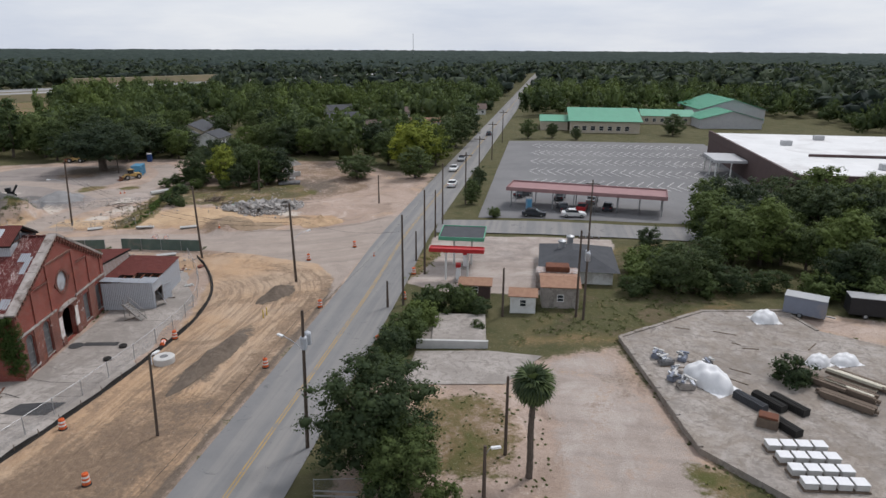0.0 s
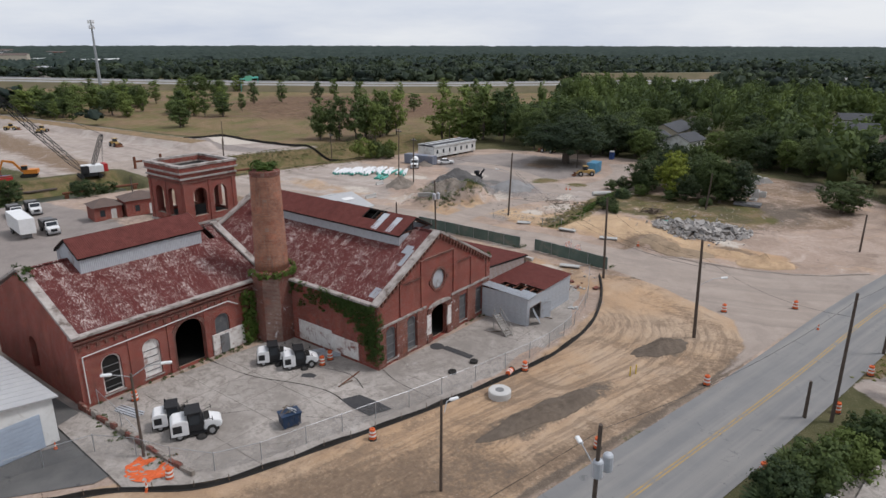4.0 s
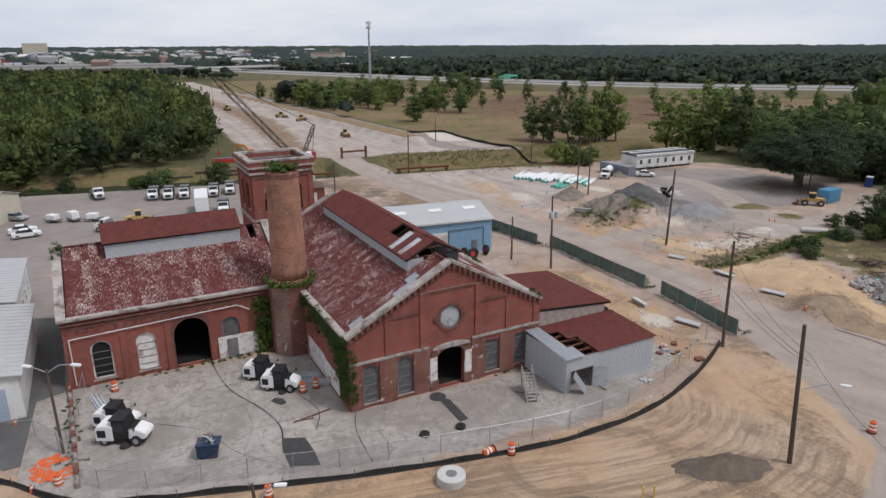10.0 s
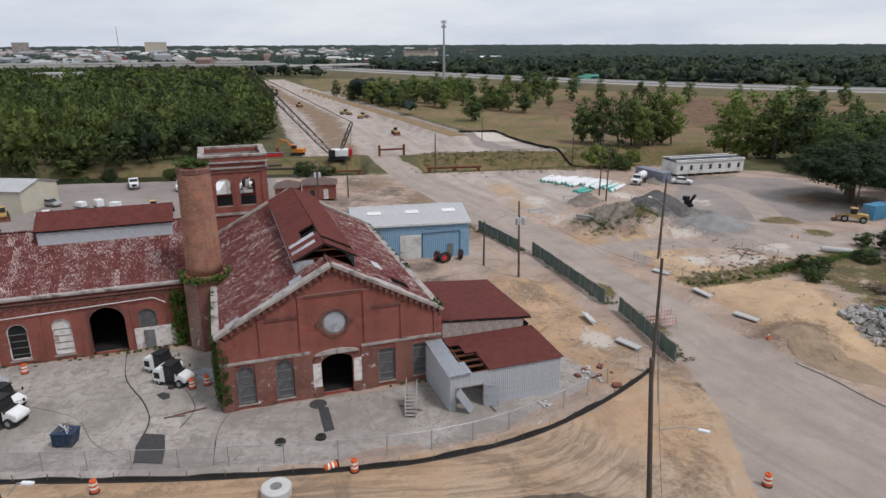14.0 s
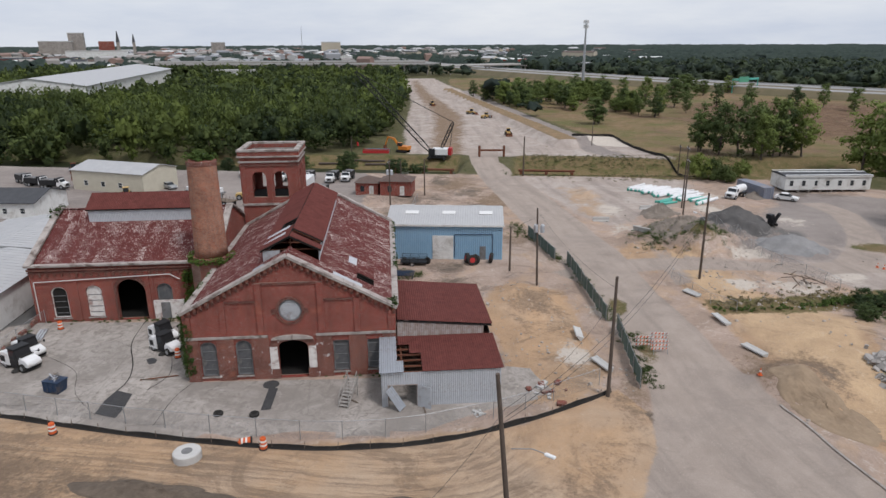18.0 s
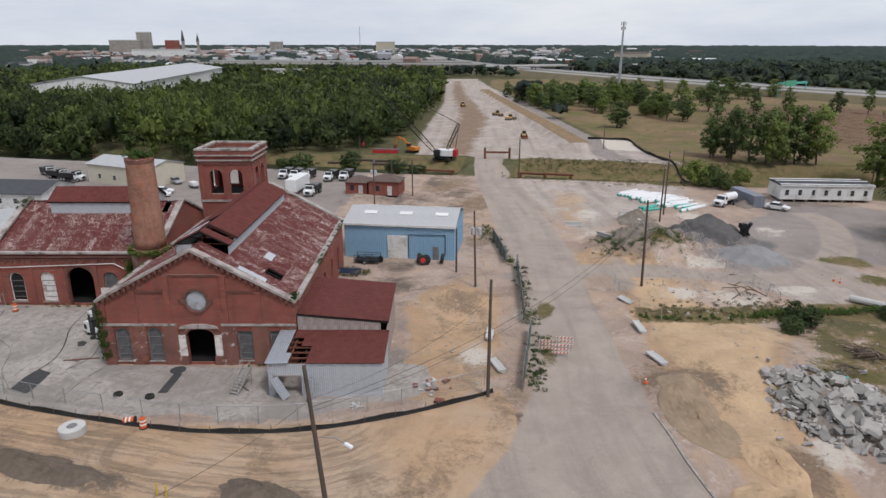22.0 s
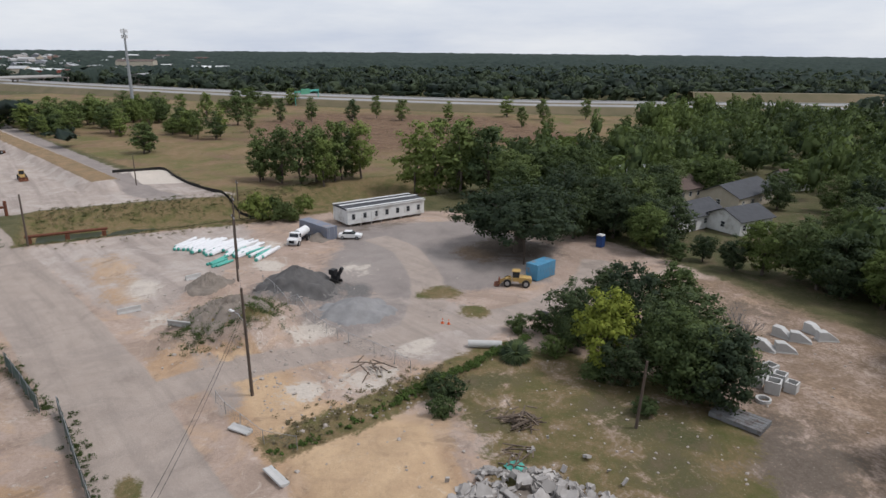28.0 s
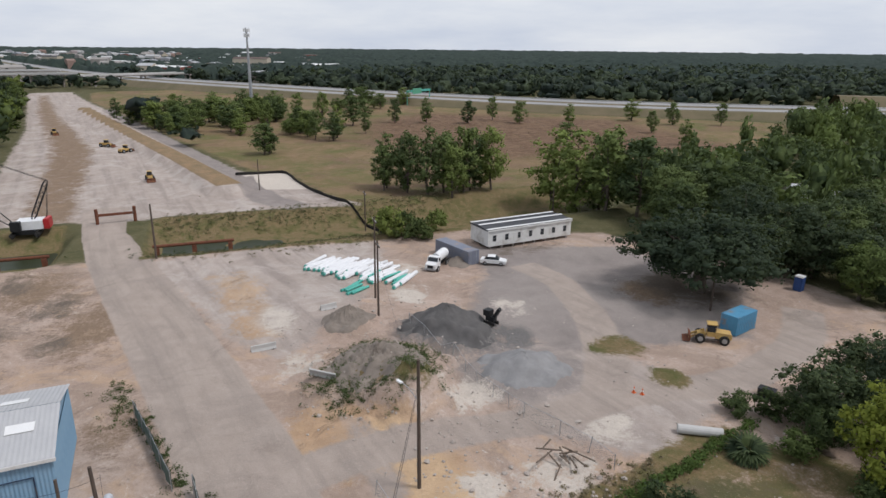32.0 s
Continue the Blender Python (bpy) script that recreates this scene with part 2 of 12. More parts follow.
MAT["cream"] = plain("cream_sheet_wall", (0.56, 0.52, 0.42), (0.49, 0.45, 0.36), 0.6, 0.6)
# near-black, stands in for shade inside buildings, slots and holes
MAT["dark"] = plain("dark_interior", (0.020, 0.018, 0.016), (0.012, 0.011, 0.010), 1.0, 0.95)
MAT["black"] = plain("black_plastic", (0.022, 0.022, 0.024), (0.015, 0.015, 0.016), 2.0, 0.55)
MAT["rubber"] = plain("black_rubber", (0.025, 0.024, 0.023), (0.04, 0.037, 0.033), 2.5, 0.9)
MAT["board"] = plain("grey_boarded_infill", (0.20, 0.20, 0.20), (0.135, 0.135, 0.14), 2.0, 0.85, dirt=(0.09, 0.07, 0.06))
MAT["board_dark"] = plain("dark_grey_boards", (0.115, 0.117, 0.122), (0.075, 0.076, 0.080), 2.0, 0.85, dirt=(0.16, 0.15, 0.14))
MAT["wood"] = plain("weathered_timber", (0.19, 0.145, 0.11), (0.12, 0.09, 0.07), 2.4, 0.9, vary=0.4)
MAT["timber_grey"] = plain("silver_grey_timber", (0.36, 0.34, 0.315), (0.25, 0.23, 0.21), 2.4, 0.9)
MAT["pole_wood"] = plain("dark_treated_pole_timber", (0.115, 0.088, 0.070), (0.075, 0.058, 0.048), 1.2, 0.9)
MAT["rust_brown"] = plain("rust_brown_steel", (0.20, 0.075, 0.04), (0.11, 0.045, 0.03), 2.0, 0.85, vary=0.3)
MAT["orange"] = plain("orange_plastic", (0.66, 0.13, 0.035), (0.55, 0.10, 0.03), 2.0, 0.6)
MAT["white_band"] = plain("white_reflective_band", (0.75, 0.73, 0.70), (0.66, 0.63, 0.60), 2.0, 0.5)
def concrete(name, tone=1.0, brown=0.0):
    """Old concrete with stains, runs and pale scuffs; brown adds soil ground into it."""
    k = Nodes(name, 0.92)
    geo = k.t.nodes.new("ShaderNodeNewGeometry").outputs["Position"]
    c = k.mix(k.ramp(k.noise(0.22, 6.0, 0.7, vec=geo), 0.36, 0.66), (0.450, 0.408, 0.370), (0.325, 0.292, 0.264))
    c = k.mix(k.math("MULTIPLY", k.ramp(k.noise(1.0, 7.0, 0.78, vec=geo, distort=0.9), 0.48, 0.60), 0.85), c, (0.200, 0.176, 0.154))
    c = k.mix(k.math("MULTIPLY", k.ramp(k.noise(3.4, 6.0, 0.8, vec=geo, distort=0.6), 0.54, 0.66), 0.6), c, (0.150, 0.130, 0.114))
    c = k.mix(k.math("MULTIPLY", k.ramp(k.noise(0.13, 5.0, 0.7, vec=geo, distort=0.5), 0.48, 0.60), 0.75), c, (0.215, 0.190, 0.168))
    c = k.mix(k.math("MULTIPLY", k.ramp(k.noise(0.55, 6.0, 0.7, vec=geo), 0.60, 0.72), 0.7), c, (0.500, 0.470, 0.440))
    runs = k.noise(1.0, 6.0, 0.7, vec=k.mapped((0.12, 1.5, 1.0), (0, 0, radians(-13)), geo))
    c = k.mix(k.math("MULTIPLY", k.ramp(runs, 0.54, 0.70), 0.55), c, (0.175, 0.155, 0.138))
    bent = k.t.nodes.new("ShaderNodeVectorMath")
    bent.operation = "MULTIPLY_ADD"
    wob = k.add("ShaderNodeTexNoise", Scale=0.9, Detail=5.0, Roughness=0.7)
    k.link(geo, wob.inputs["Vector"])
    k.link(wob.outputs["Color"], bent.inputs[0])
    bent.inputs[1].default_value = (1.6, 1.6, 0)
    k.link(geo, bent.inputs[2])
    crack = k.add("ShaderNodeTexVoronoi", Scale=0.13)
    crack.feature = "DISTANCE_TO_EDGE"
    crack.voronoi_dimensions = "2D"
    k.link(bent.outputs[0], crack.inputs["Vector"])
    c = k.mix(k.math("MULTIPLY", k.ramp(crack.outputs["Distance"], 0.003, 0.009, (1, 1, 1, 1), (0, 0, 0, 1)), k.math("MULTIPLY", k.ramp(k.noise(0.21, 3.0, 0.6, vec=geo), 0.45, 0.62), 0.7)), c, (0.085, 0.074, 0.062))
    c = k.mix(k.math("MULTIPLY", k.noise(24.0, 3.0, 0.75), 0.4), c, (0.190, 0.172, 0.155))
    c = k.mix(k.math("MULTIPLY", k.random(), 0.24), c, (0.225, 0.202, 0.182))
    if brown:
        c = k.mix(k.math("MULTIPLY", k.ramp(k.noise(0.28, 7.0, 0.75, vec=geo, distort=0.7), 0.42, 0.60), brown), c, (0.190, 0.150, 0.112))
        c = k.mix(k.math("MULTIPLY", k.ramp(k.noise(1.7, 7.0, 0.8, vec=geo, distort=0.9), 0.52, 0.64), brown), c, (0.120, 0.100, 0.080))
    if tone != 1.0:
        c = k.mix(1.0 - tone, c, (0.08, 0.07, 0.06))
    k.colour(c)
    k.bump(k.noise(20.0, 4.0, 0.7), 0.3, 0.02)
    return k.m


MAT["concrete"] = concrete("old_concrete")
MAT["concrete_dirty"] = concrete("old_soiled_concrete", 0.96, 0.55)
MAT["concrete_pale"] = plain("pale_cast_concrete", (0.56, 0.55, 0.53), (0.47, 0.46, 0.44), 1.2, 0.9, vary=0.25)
MAT["rubble"] = plain("broken_concrete", (0.50, 0.47, 0.44), (0.33, 0.305, 0.285), 1.2, 0.95, vary=0.85)
MAT["lumps"] = plain("pale_stone_lumps", (0.44, 0.39, 0.345), (0.28, 0.24, 0.21), 0.4, 0.95)
MAT["patch"] = plain("dark_bitumen_patch", (0.045, 0.045, 0.048), (0.065, 0.063, 0.062), 1.6, 0.95)
MAT["silt"] = plain("black_silt_fabric", (0.018, 0.017, 0.016), (0.032, 0.029, 0.026), 1.2, 0.95)
MAT["green_mesh"] = plain("green_privacy_mesh", (0.120, 0.165, 0.140), (0.085, 0.122, 0.104), 0.6, 0.9, dirt=(0.17, 0.17, 0.145))
MAT["steel"] = plain("galvanised_steel_tube", (0.42, 0.43, 0.44), (0.34, 0.35, 0.36), 3.0, 0.45, 0.6)
MAT["yellow_mach"] = plain("machine_yellow_paint", (0.55, 0.37, 0.13), (0.46, 0.30, 0.11), 1.5, 0.5, dirt=(0.24, 0.17, 0.10))
MAT["orange_mach"] = plain("machine_orange_paint", (0.62, 0.22, 0.03), (0.52, 0.18, 0.03), 1.5, 0.5)
MAT["red"] = plain("red_paint", (0.45, 0.03, 0.03), (0.36, 0.025, 0.03), 1.5, 0.5)
MAT["yellow_line"] = plain("worn_yellow_line", (0.40, 0.27, 0.11), (0.28, 0.22, 0.14), 1.2, 0.85, dirt=(0.19, 0.18, 0.17))
MAT["white_line"] = plain("worn_white_line", (0.62, 0.61, 0.59), (0.40, 0.39, 0.38), 2.0, 0.85)
MAT["teal_pipe"] = plain("teal_plastic_pipe", (0.10, 0.42, 0.34), (0.08, 0.36, 0.30), 1.5, 0.45)
MAT["tarp"] = plain("white_plastic_sheet", (0.76, 0.76, 0.76), (0.66, 0.66, 0.67), 1.2, 0.5)
MAT["green_roof"] = plain("green_standing_seam_roof", (0.10, 0.33, 0.21), (0.085, 0.29, 0.185), 0.4, 0.5)
MAT["slate"] = plain("dark_shingle_roof", (0.075, 0.078, 0.085), (0.055, 0.057, 0.062), 0.8, 0.9)
MAT["brown_roof"] = plain("brown_shingle_roof", (0.14, 0.10, 0.085), (0.10, 0.075, 0.065), 0.8, 0.9)
MAT["tan_roof"] = plain("tan_rusty_sheet_roof", (0.34, 0.20, 0.13), (0.25, 0.13, 0.085), 1.4, 0.8)
MAT["beige"] = plain("beige_siding", (0.50, 0.44, 0.35), (0.43, 0.38, 0.30), 0.6, 0.8)
MAT["white_roof"] = plain("white_membrane_roof", (0.74, 0.74, 0.73), (0.64, 0.64, 0.63), 0.15, 0.8, dirt=(0.52, 0.51, 0.50))
MAT["brown_wall"] = plain("dark_brown_fascia", (0.10, 0.065, 0.06), (0.08, 0.052, 0.05), 0.5, 0.8)
MAT["pink_canopy"] = plain("faded_red_canopy_fascia", (0.34, 0.20, 0.195), (0.27, 0.155, 0.155), 0.7, 0.75)
MAT["bark"] = plain("grey_brown_bark", (0.13, 0.105, 0.085), (0.075, 0.06, 0.05), 3.0, 0.95)
MAT["leaf"] = leaf_mat("broadleaf_green", (0.040, 0.062, 0.025), (0.100, 0.134, 0.046))
MAT["leaf_dark"] = leaf_mat("dark_oak_green", (0.036, 0.055, 0.027), (0.088, 0.116, 0.050))
MAT["leaf_light"] = leaf_mat("light_spring_green", (0.130, 0.165, 0.024), (0.26, 0.29, 0.050))
MAT["leaf_field"] = leaf_mat("mid_green_field_tree", (0.062, 0.094, 0.034), (0.150, 0.190, 0.064))
# blue haze of distance is mixed into these leaf greens
MAT["leaf_far_haze"] = leaf_mat("far_woodland_green", (0.026, 0.040, 0.032), (0.062, 0.082, 0.052), 0.3)
MAT["leaf_wood"] = leaf_mat("sunlit_woodland_green", (0.028, 0.045, 0.019), (0.100, 0.128, 0.040), 0.2, 0.95)
MAT["ivy"] = leaf_mat("ivy_green", (0.036, 0.064, 0.016), (0.092, 0.138, 0.034))
MAT["weeds"] = leaf_mat("weed_green", (0.065, 0.092, 0.026), (0.135, 0.165, 0.052))
MAT["grass_weeds"] = leaf_mat("rough_grass_green", (0.085, 0.100, 0.036), (0.160, 0.168, 0.068))
MAT["dry_weeds"] = leaf_mat("dry_weed_tan", (0.16, 0.13, 0.07), (0.26, 0.215, 0.125))
MAT["glass"] = Nodes("dark_window_glass", 0.12).m
MAT["glass"].node_tree.nodes["Principled BSDF"].inputs["Base Color"].default_value = (0.03, 0.035, 0.04, 1)
MAT["asphalt"] = None

# ---- building blocks ----
import mathutils

ROT = {"x": lambda a: Matrix.Rotation(a, 4, "X"), "y": lambda a: Matrix.Rotation(a, 4, "Y"), "z": lambda a: Matrix.Rotation(a, 4, "Z")}


def thing(name, label, category, m=None, kind="", group=""):
    ob = new(name)
    ob.empty_display_size = 0.3
    if m is not None:
        ob.matrix_world = m
    return tagged(ob, label, category, group, kind)


def part(name, bm, material, parent=None, label=""):
    me = bpy.data.meshes.new(name)
    if isinstance(bm, bmesh.types.BMesh):
        bm.normal_update()
        bm.to_mesh(me)
        bm.free()
    else:
        me.from_pydata(bm[0], [], bm[1])
        me.update()
    me.materials.append(material)
    ob = new(name, me)
    if parent:
        ob.parent = parent
    if label:
        ob["label"] = label
    return ob


def again(ob, m, parent=None):
    """The same piece once more, on the same mesh."""
    o = bpy.data.objects.new(ob.name, ob.data)
    scene.collection.objects.link(o)
    o.parent = parent or ob.parent
    o.matrix_local = m
    return o


def single(name, bm, material, label, category, kind="", m=None, group=""):
    """A thing that is one mesh."""
    ob = part(name, bm, material)
    if m is not None:
        ob.matrix_world = m
    return tagged(ob, label, category, group, kind)


def box(bm, x0, y0, z0, x1, y1, z1, m=None, bevel=0.0):
    r = bmesh.ops.create_cube(bm, size=1.0)
    vs = r["verts"]
    bmesh.ops.transform(bm, verts=vs, matrix=Matrix.LocRotScale(((x0 + x1) / 2, (y0 + y1) / 2, (z0 + z1) / 2), None, (abs(x1 - x0), abs(y1 - y0), abs(z1 - z0))))
    if bevel:
        es = list({e for v in vs for e in v.link_edges})
        out = bmesh.ops.bevel(bm, geom=es, offset=bevel, segments=2, affect="EDGES")
        vs = list({v for f in out["faces"] for v in f.verts} | {v for v in vs if v.is_valid})
    if m is not None:
        bmesh.ops.transform(bm, verts=vs, matrix=m)
    return vs


def cyl(bm, a, b, r0, r1=None, seg=12, cap=True):
    """A round bar from a to b."""
    a, b = Vector(a), Vector(b)
    d = b - a
    q = d.to_track_quat("Z", "Y").to_matrix().to_4x4()
    return bmesh.ops.create_cone(bm, cap_ends=cap, segments=seg, radius1=r0, radius2=r0 if r1 is None else r1, depth=d.length, matrix=Matrix.Translation((a + b) / 2) @ q)["verts"]


def lathe(bm, profile, seg=16, m=None, close=False):
    """Rings of (radius, height) turned round z."""
    rings = []
    for r, z in profile:
        rings.append([bm.verts.new((r * math.cos(2 * math.pi * i / seg), r * math.sin(2 * math.pi * i / seg), z)) for i in range(seg)])
    for a, b in zip(rings, rings[1:]):
        for i in range(seg):
            bm.faces.new((a[i], a[(i + 1) % seg], b[(i + 1) % seg], b[i]))
    bm.faces.new(list(reversed(rings[0])))
    bm.faces.new(rings[-1])
    if m is not None:
        bmesh.ops.transform(bm, verts=[v for r in rings for v in r], matrix=m)


def prism(bm, outline, y0, y1, m=None):
    """A closed outline of (x, z), drawn anticlockwise, with thickness from y0 to y1."""
    a = [bm.verts.new((x, y0, z)) for x, z in outline]
    b = [bm.verts.new((x, y1, z)) for x, z in outline]
    bm.faces.new(a)
    bm.faces.new(list(reversed(b)))
    n = len(a)
    for i in range(n):
        bm.faces.new((a[(i + 1) % n], a[i], b[i], b[(i + 1) % n]))
    if m is not None:
        bmesh.ops.transform(bm, verts=a + b, matrix=m)


def arch(x, z0, w, h, rise, n=8):
    """The outline of an opening with an arched head: its middle, sill, width, height to the crown, and the arch's rise."""
    pts = [(x - w / 2, z0), (x + w / 2, z0)]
    spring = z0 + h - rise
    for i in range(n + 1):
        a = math.pi * i / n
        pts.append((x + w / 2 * math.cos(a), spring + rise * math.sin(a)))
    return pts


def wall_bm(outline, holes, thick, m=None):
    """A wall in the xz plane, front at y=0 and back at y=thick, with its openings cut through."""
    bm = bmesh.new()
    loops = [outline] + holes
    flat = [p for l in loops for p in l]
    tris = mathutils.geometry.tessellate_polygon([[Vector((x, z, 0)) for x, z in l] for l in loops])
    f = [bm.verts.new((x, 0, z)) for x, z in flat]
    b = [bm.verts.new((x, thick, z)) for x, z in flat]
    for t in tris:
        if len(set(t)) == 3:
            bm.faces.new([f[i] for i in t])
            bm.faces.new([b[i] for i in reversed(t)])
    k = 0
    for l in loops:
        n = len(l)
        for i in range(n):
            p, q = k + i, k + (i + 1) % n
            bm.faces.new((f[p], f[q], b[q], b[p]))
        k += n
    bmesh.ops.recalc_face_normals(bm, faces=bm.faces)
    if m is not None:
        bmesh.ops.transform(bm, verts=bm.verts, matrix=m)
    return bm


def corrugated(w, l, pitch=0.25, depth=0.035):
    """A ribbed sheet, w along x and l along y, in the xy plane."""
    n = max(2, int(round(w / pitch)) * 2)
    vs, fs = [], []
    for i in range(n + 1):
        z = depth if i % 2 else 0.0
        vs += [(w * i / n, 0, z), (w * i / n, l, z)]
        if i:
            fs.append((2 * i - 2, 2 * i, 2 * i + 1, 2 * i - 1))
    return vs, fs


def mesh_np(name, verts, faces, material, normals=None):
    """A mesh from arrays: verts n x 3, faces m x k; normals, where given, soften the shading."""
    me = bpy.data.meshes.new(name)
    n, k = faces.shape
    me.vertices.add(len(verts))
    me.vertices.foreach_set("co", verts.astype(np.float32).ravel())
    me.loops.add(n * k)
    me.loops.foreach_set("vertex_index", faces.astype(np.int32).ravel())
    me.polygons.add(n)
    me.polygons.foreach_set("loop_start", np.arange(0, n * k, k, dtype=np.int32))
    me.polygons.foreach_set("loop_total", np.full(n, k, dtype=np.int32))
    me.update(calc_edges=True)
    me.materials.append(material)
    if normals is not None:
        me.polygons.foreach_set("use_smooth", np.ones(n, bool))
        me.normals_split_custom_set_from_vertices(normals.astype(np.float32).tolist())
    return me


def inside(poly, x, y):
    """Which of the points lie in the polygon."""
    x, y = np.asarray(x, float), np.asarray(y, float)
    r = np.zeros(x.shape, bool)
    n = len(poly)
    for i in range(n):
        (x0, y0), (x1, y1) = poly[i], poly[(i + 1) % n]
        if y0 == y1:
            continue
        r ^= ((y0 > y) != (y1 > y)) & (x < (x1 - x0) * (y - y0) / (y1 - y0) + x0)
    return r


def edge_distance(poly, x, y, closed=True):
    """The distance to the polygon's edge or to a line."""
    x, y = np.asarray(x, float), np.asarray(y, float)
    best = np.full(x.shape, 1e9)
    n = len(poly)
    for i in range(n if closed else n - 1):
        (x0, y0), (x1, y1) = poly[i], poly[(i + 1) % n]
        dx, dy = x1 - x0, y1 - y0
        s = np.clip(((x - x0) * dx + (y - y0) * dy) / (dx * dx + dy * dy), 0, 1)
        best = np.minimum(best, np.hypot(x - x0 - s * dx, y - y0 - s * dy))
    return best


def spread(poly, x, y, soft=3.0):
    """1 inside the polygon, 0 outside, with a soft border."""
    d = edge_distance(poly, x, y)
    return np.clip(0.5 + np.where(inside(poly, x, y), d, -d) / soft, 0, 1)


def ribbon(centre, widths):
    """The outline of a strip along a line."""
    left, right = [], []
    n = len(centre)
    for i, (x, y) in enumerate(centre):
        a, b = centre[max(i - 1, 0)], centre[min(i + 1, n - 1)]
        dx, dy = b[0] - a[0], b[1] - a[1]
        s = math.hypot(dx, dy)
        w = widths[i] / 2
        left.append((x - dy / s * w, y + dx / s * w))
        right.append((x + dy / s * w, y - dx / s * w))
    return left + right[::-1]


def smooth_line(pts, step=1.0):
    """Points along a rounded line through pts."""
    out = []
    n = len(pts)
    for i in range(n - 1):
        p0, p1, p2, p3 = (np.array(pts[min(max(j, 0), n - 1)], float) for j in (i - 1, i, i + 1, i + 2))
        k = max(1, int(np.linalg.norm(p2 - p1) / step))
        for j in range(k):
            t = j / k
            out.append(tuple(0.5 * (2 * p1 + (p2 - p0) * t + (2 * p0 - 5 * p1 + 4 * p2 - p3) * t * t + (3 * p1 - p0 - 3 * p2 + p3) * t ** 3)))
    out.append(tuple(pts[-1]))
    return out

# ---- ground ----
CURB = smooth_line([(-52, 16), (-47.2, 24.5), (-43.2, 31.0), (-42.0, 38.6), (-41.4, 45), (-41.0, 52), (-40.8, 60), (-41.3, 67), (-43.2, 74), (-46.0, 79.6), (-49.6, 84.7), (-53.2, 88.9)], 1.2)
CANAL = [(-176, -400), (-174.5, -60), (-174, 40), (-174.5, 60), (-174.5, 91), (-176.5, 118), (-177, 140), (-180, 165), (-192, 250)]
CORRIDOR = [(-192, 44), (-240, 33), (-374, 11), (-466, -9), (-625, -44), (-625, -14), (-530, 11), (-345, 66), (-242, 96), (-237, 106), (-208, 113), (-189, 121), (-190.5, 74)]
BERM = [(-470, 18), (-417, 33), (-335, 57), (-260, 79.5), (-214, 92.5)]
PILES = [  # x, y, radius, height, stretch along y
    (-114.5, 116.5, 6.4, 3.3, 1.0), (-101.5, 121.0, 5.2, 2.1, 1.1), (-105.5, 106.0, 8.5, 3.4, 1.1), (-99.5, 107.5, 5.0, 2.6, 1.0), (-121.5, 105.0, 3.9, 2.2, 1.0),
    (-140.8, 93.6, 2.6, 1.2, 1.0), (-56.0, 106.3, 4.4, 1.9, 1.1), (-74.5, 80.0, 5.5, 1.6, 1.0), (-67.5, 113.0, 6.5, 1.3, 1.5), (-60.5, 113.5, 5.0, 0.8, 1.3),
    (-33.4, 54.6, 2.0, 0.75, 3.0), (-33.0, 61.5, 1.7, 0.6, 2.6), (-34.0, 75.2, 1.9, 0.9, 2.0), (-29.5, 66.0, 2.2, 0.35, 2.0), (-142, 128, 3.0, 0.5, 1.0), (-131, 47, 6, 0.9, 1.4), (-128, 60, 5, 0.8, 1.2), (-226, 99, 6, 1.6, 1.0),
]


LIE_X = (-4600, -260, -191, -150, -91, -60, -50, -39, -30, -22, 0, 40, 4600)
LIE_Z = (-2.4, -2.4, -2.3, -2.4, -1.07, -0.5, -0.335, -0.35, 0.0, 0.22, 0.78, 1.0, 1.0)
YARD = [(-88, 22), (-84, 66), (-56, 82), (-52, 86), (-44, 74), (-42, 60), (-42.5, 40), (-47, 27), (-56, 24)]


def lie(x, y):
    """The broad fall of the site, level in the brick yard."""
    base = np.interp(x, LIE_X, LIE_Z) + 0.0067 * np.clip(y, -40, 160)
    return base * (1 - spread(YARD, x, y, 5.0))


def height(x, y):
    """The ground's height."""
    x, y = np.asarray(x, float), np.asarray(y, float)
    z = 0.10 * np.sin(x * 0.21 + 1.3 * np.sin(y * 0.13)) * np.sin(y * 0.17 + 0.8) + 0.05 * np.sin(x * 0.83 + y * 0.31) * np.sin(y * 0.71)
    rough = spread([(-150, 92), (-60, 92), (-26, 120), (-40, 150), (-90, 150), (-150, 130)], x, y, 10.0)
    z = z * (0.6 + rough)
    flat = np.maximum.reduce([spread([(-116, -60), (-116, 60), (-112, 86), (-54, 92), (-42, 80), (-40, 20), (-14, 20), (-14, -60)], x, y, 8.0),
                              np.clip((x + 30) / 3, 0, 1) * np.clip((12 - x) / 6, 0, 1)])
    z = z * (1 - 0.93 * flat)
    d = edge_distance(CANAL, x, y, closed=False)
    dip = np.clip((13.5 - d) / 9.0, 0, 1)
    dip = dip * dip * (3 - 2 * dip)
    bridge = np.clip((6.5 + 3.0 - np.abs(y - 69)) / 3.0, 0, 1) * (x > -205) * (x < -155)
    z = z - 3.1 * dip * (1 - bridge)
    z = z + 0.5 * np.clip(1 - np.abs(d - 15.0) / 4.0, 0, 1) * (1 - bridge)
    b = edge_distance(BERM, x, y, closed=False)
    z = z + 1.9 * np.clip((7.0 - b) / 4.0, 0, 1)
    for px, py, r, h, s in PILES:
        q = np.hypot((x - px), (y - py) / s) / r
        lump = 1.0 + 0.22 * np.sin(x * 1.7 + py) * np.sin(y * 1.3 + px)
        z = np.maximum(z, z + h * np.clip(1.08 - q * lump, 0, 1))
    return z + lie(x, y)


def hz(x, y):
    return float(height(np.array([x]), np.array([y]))[0])


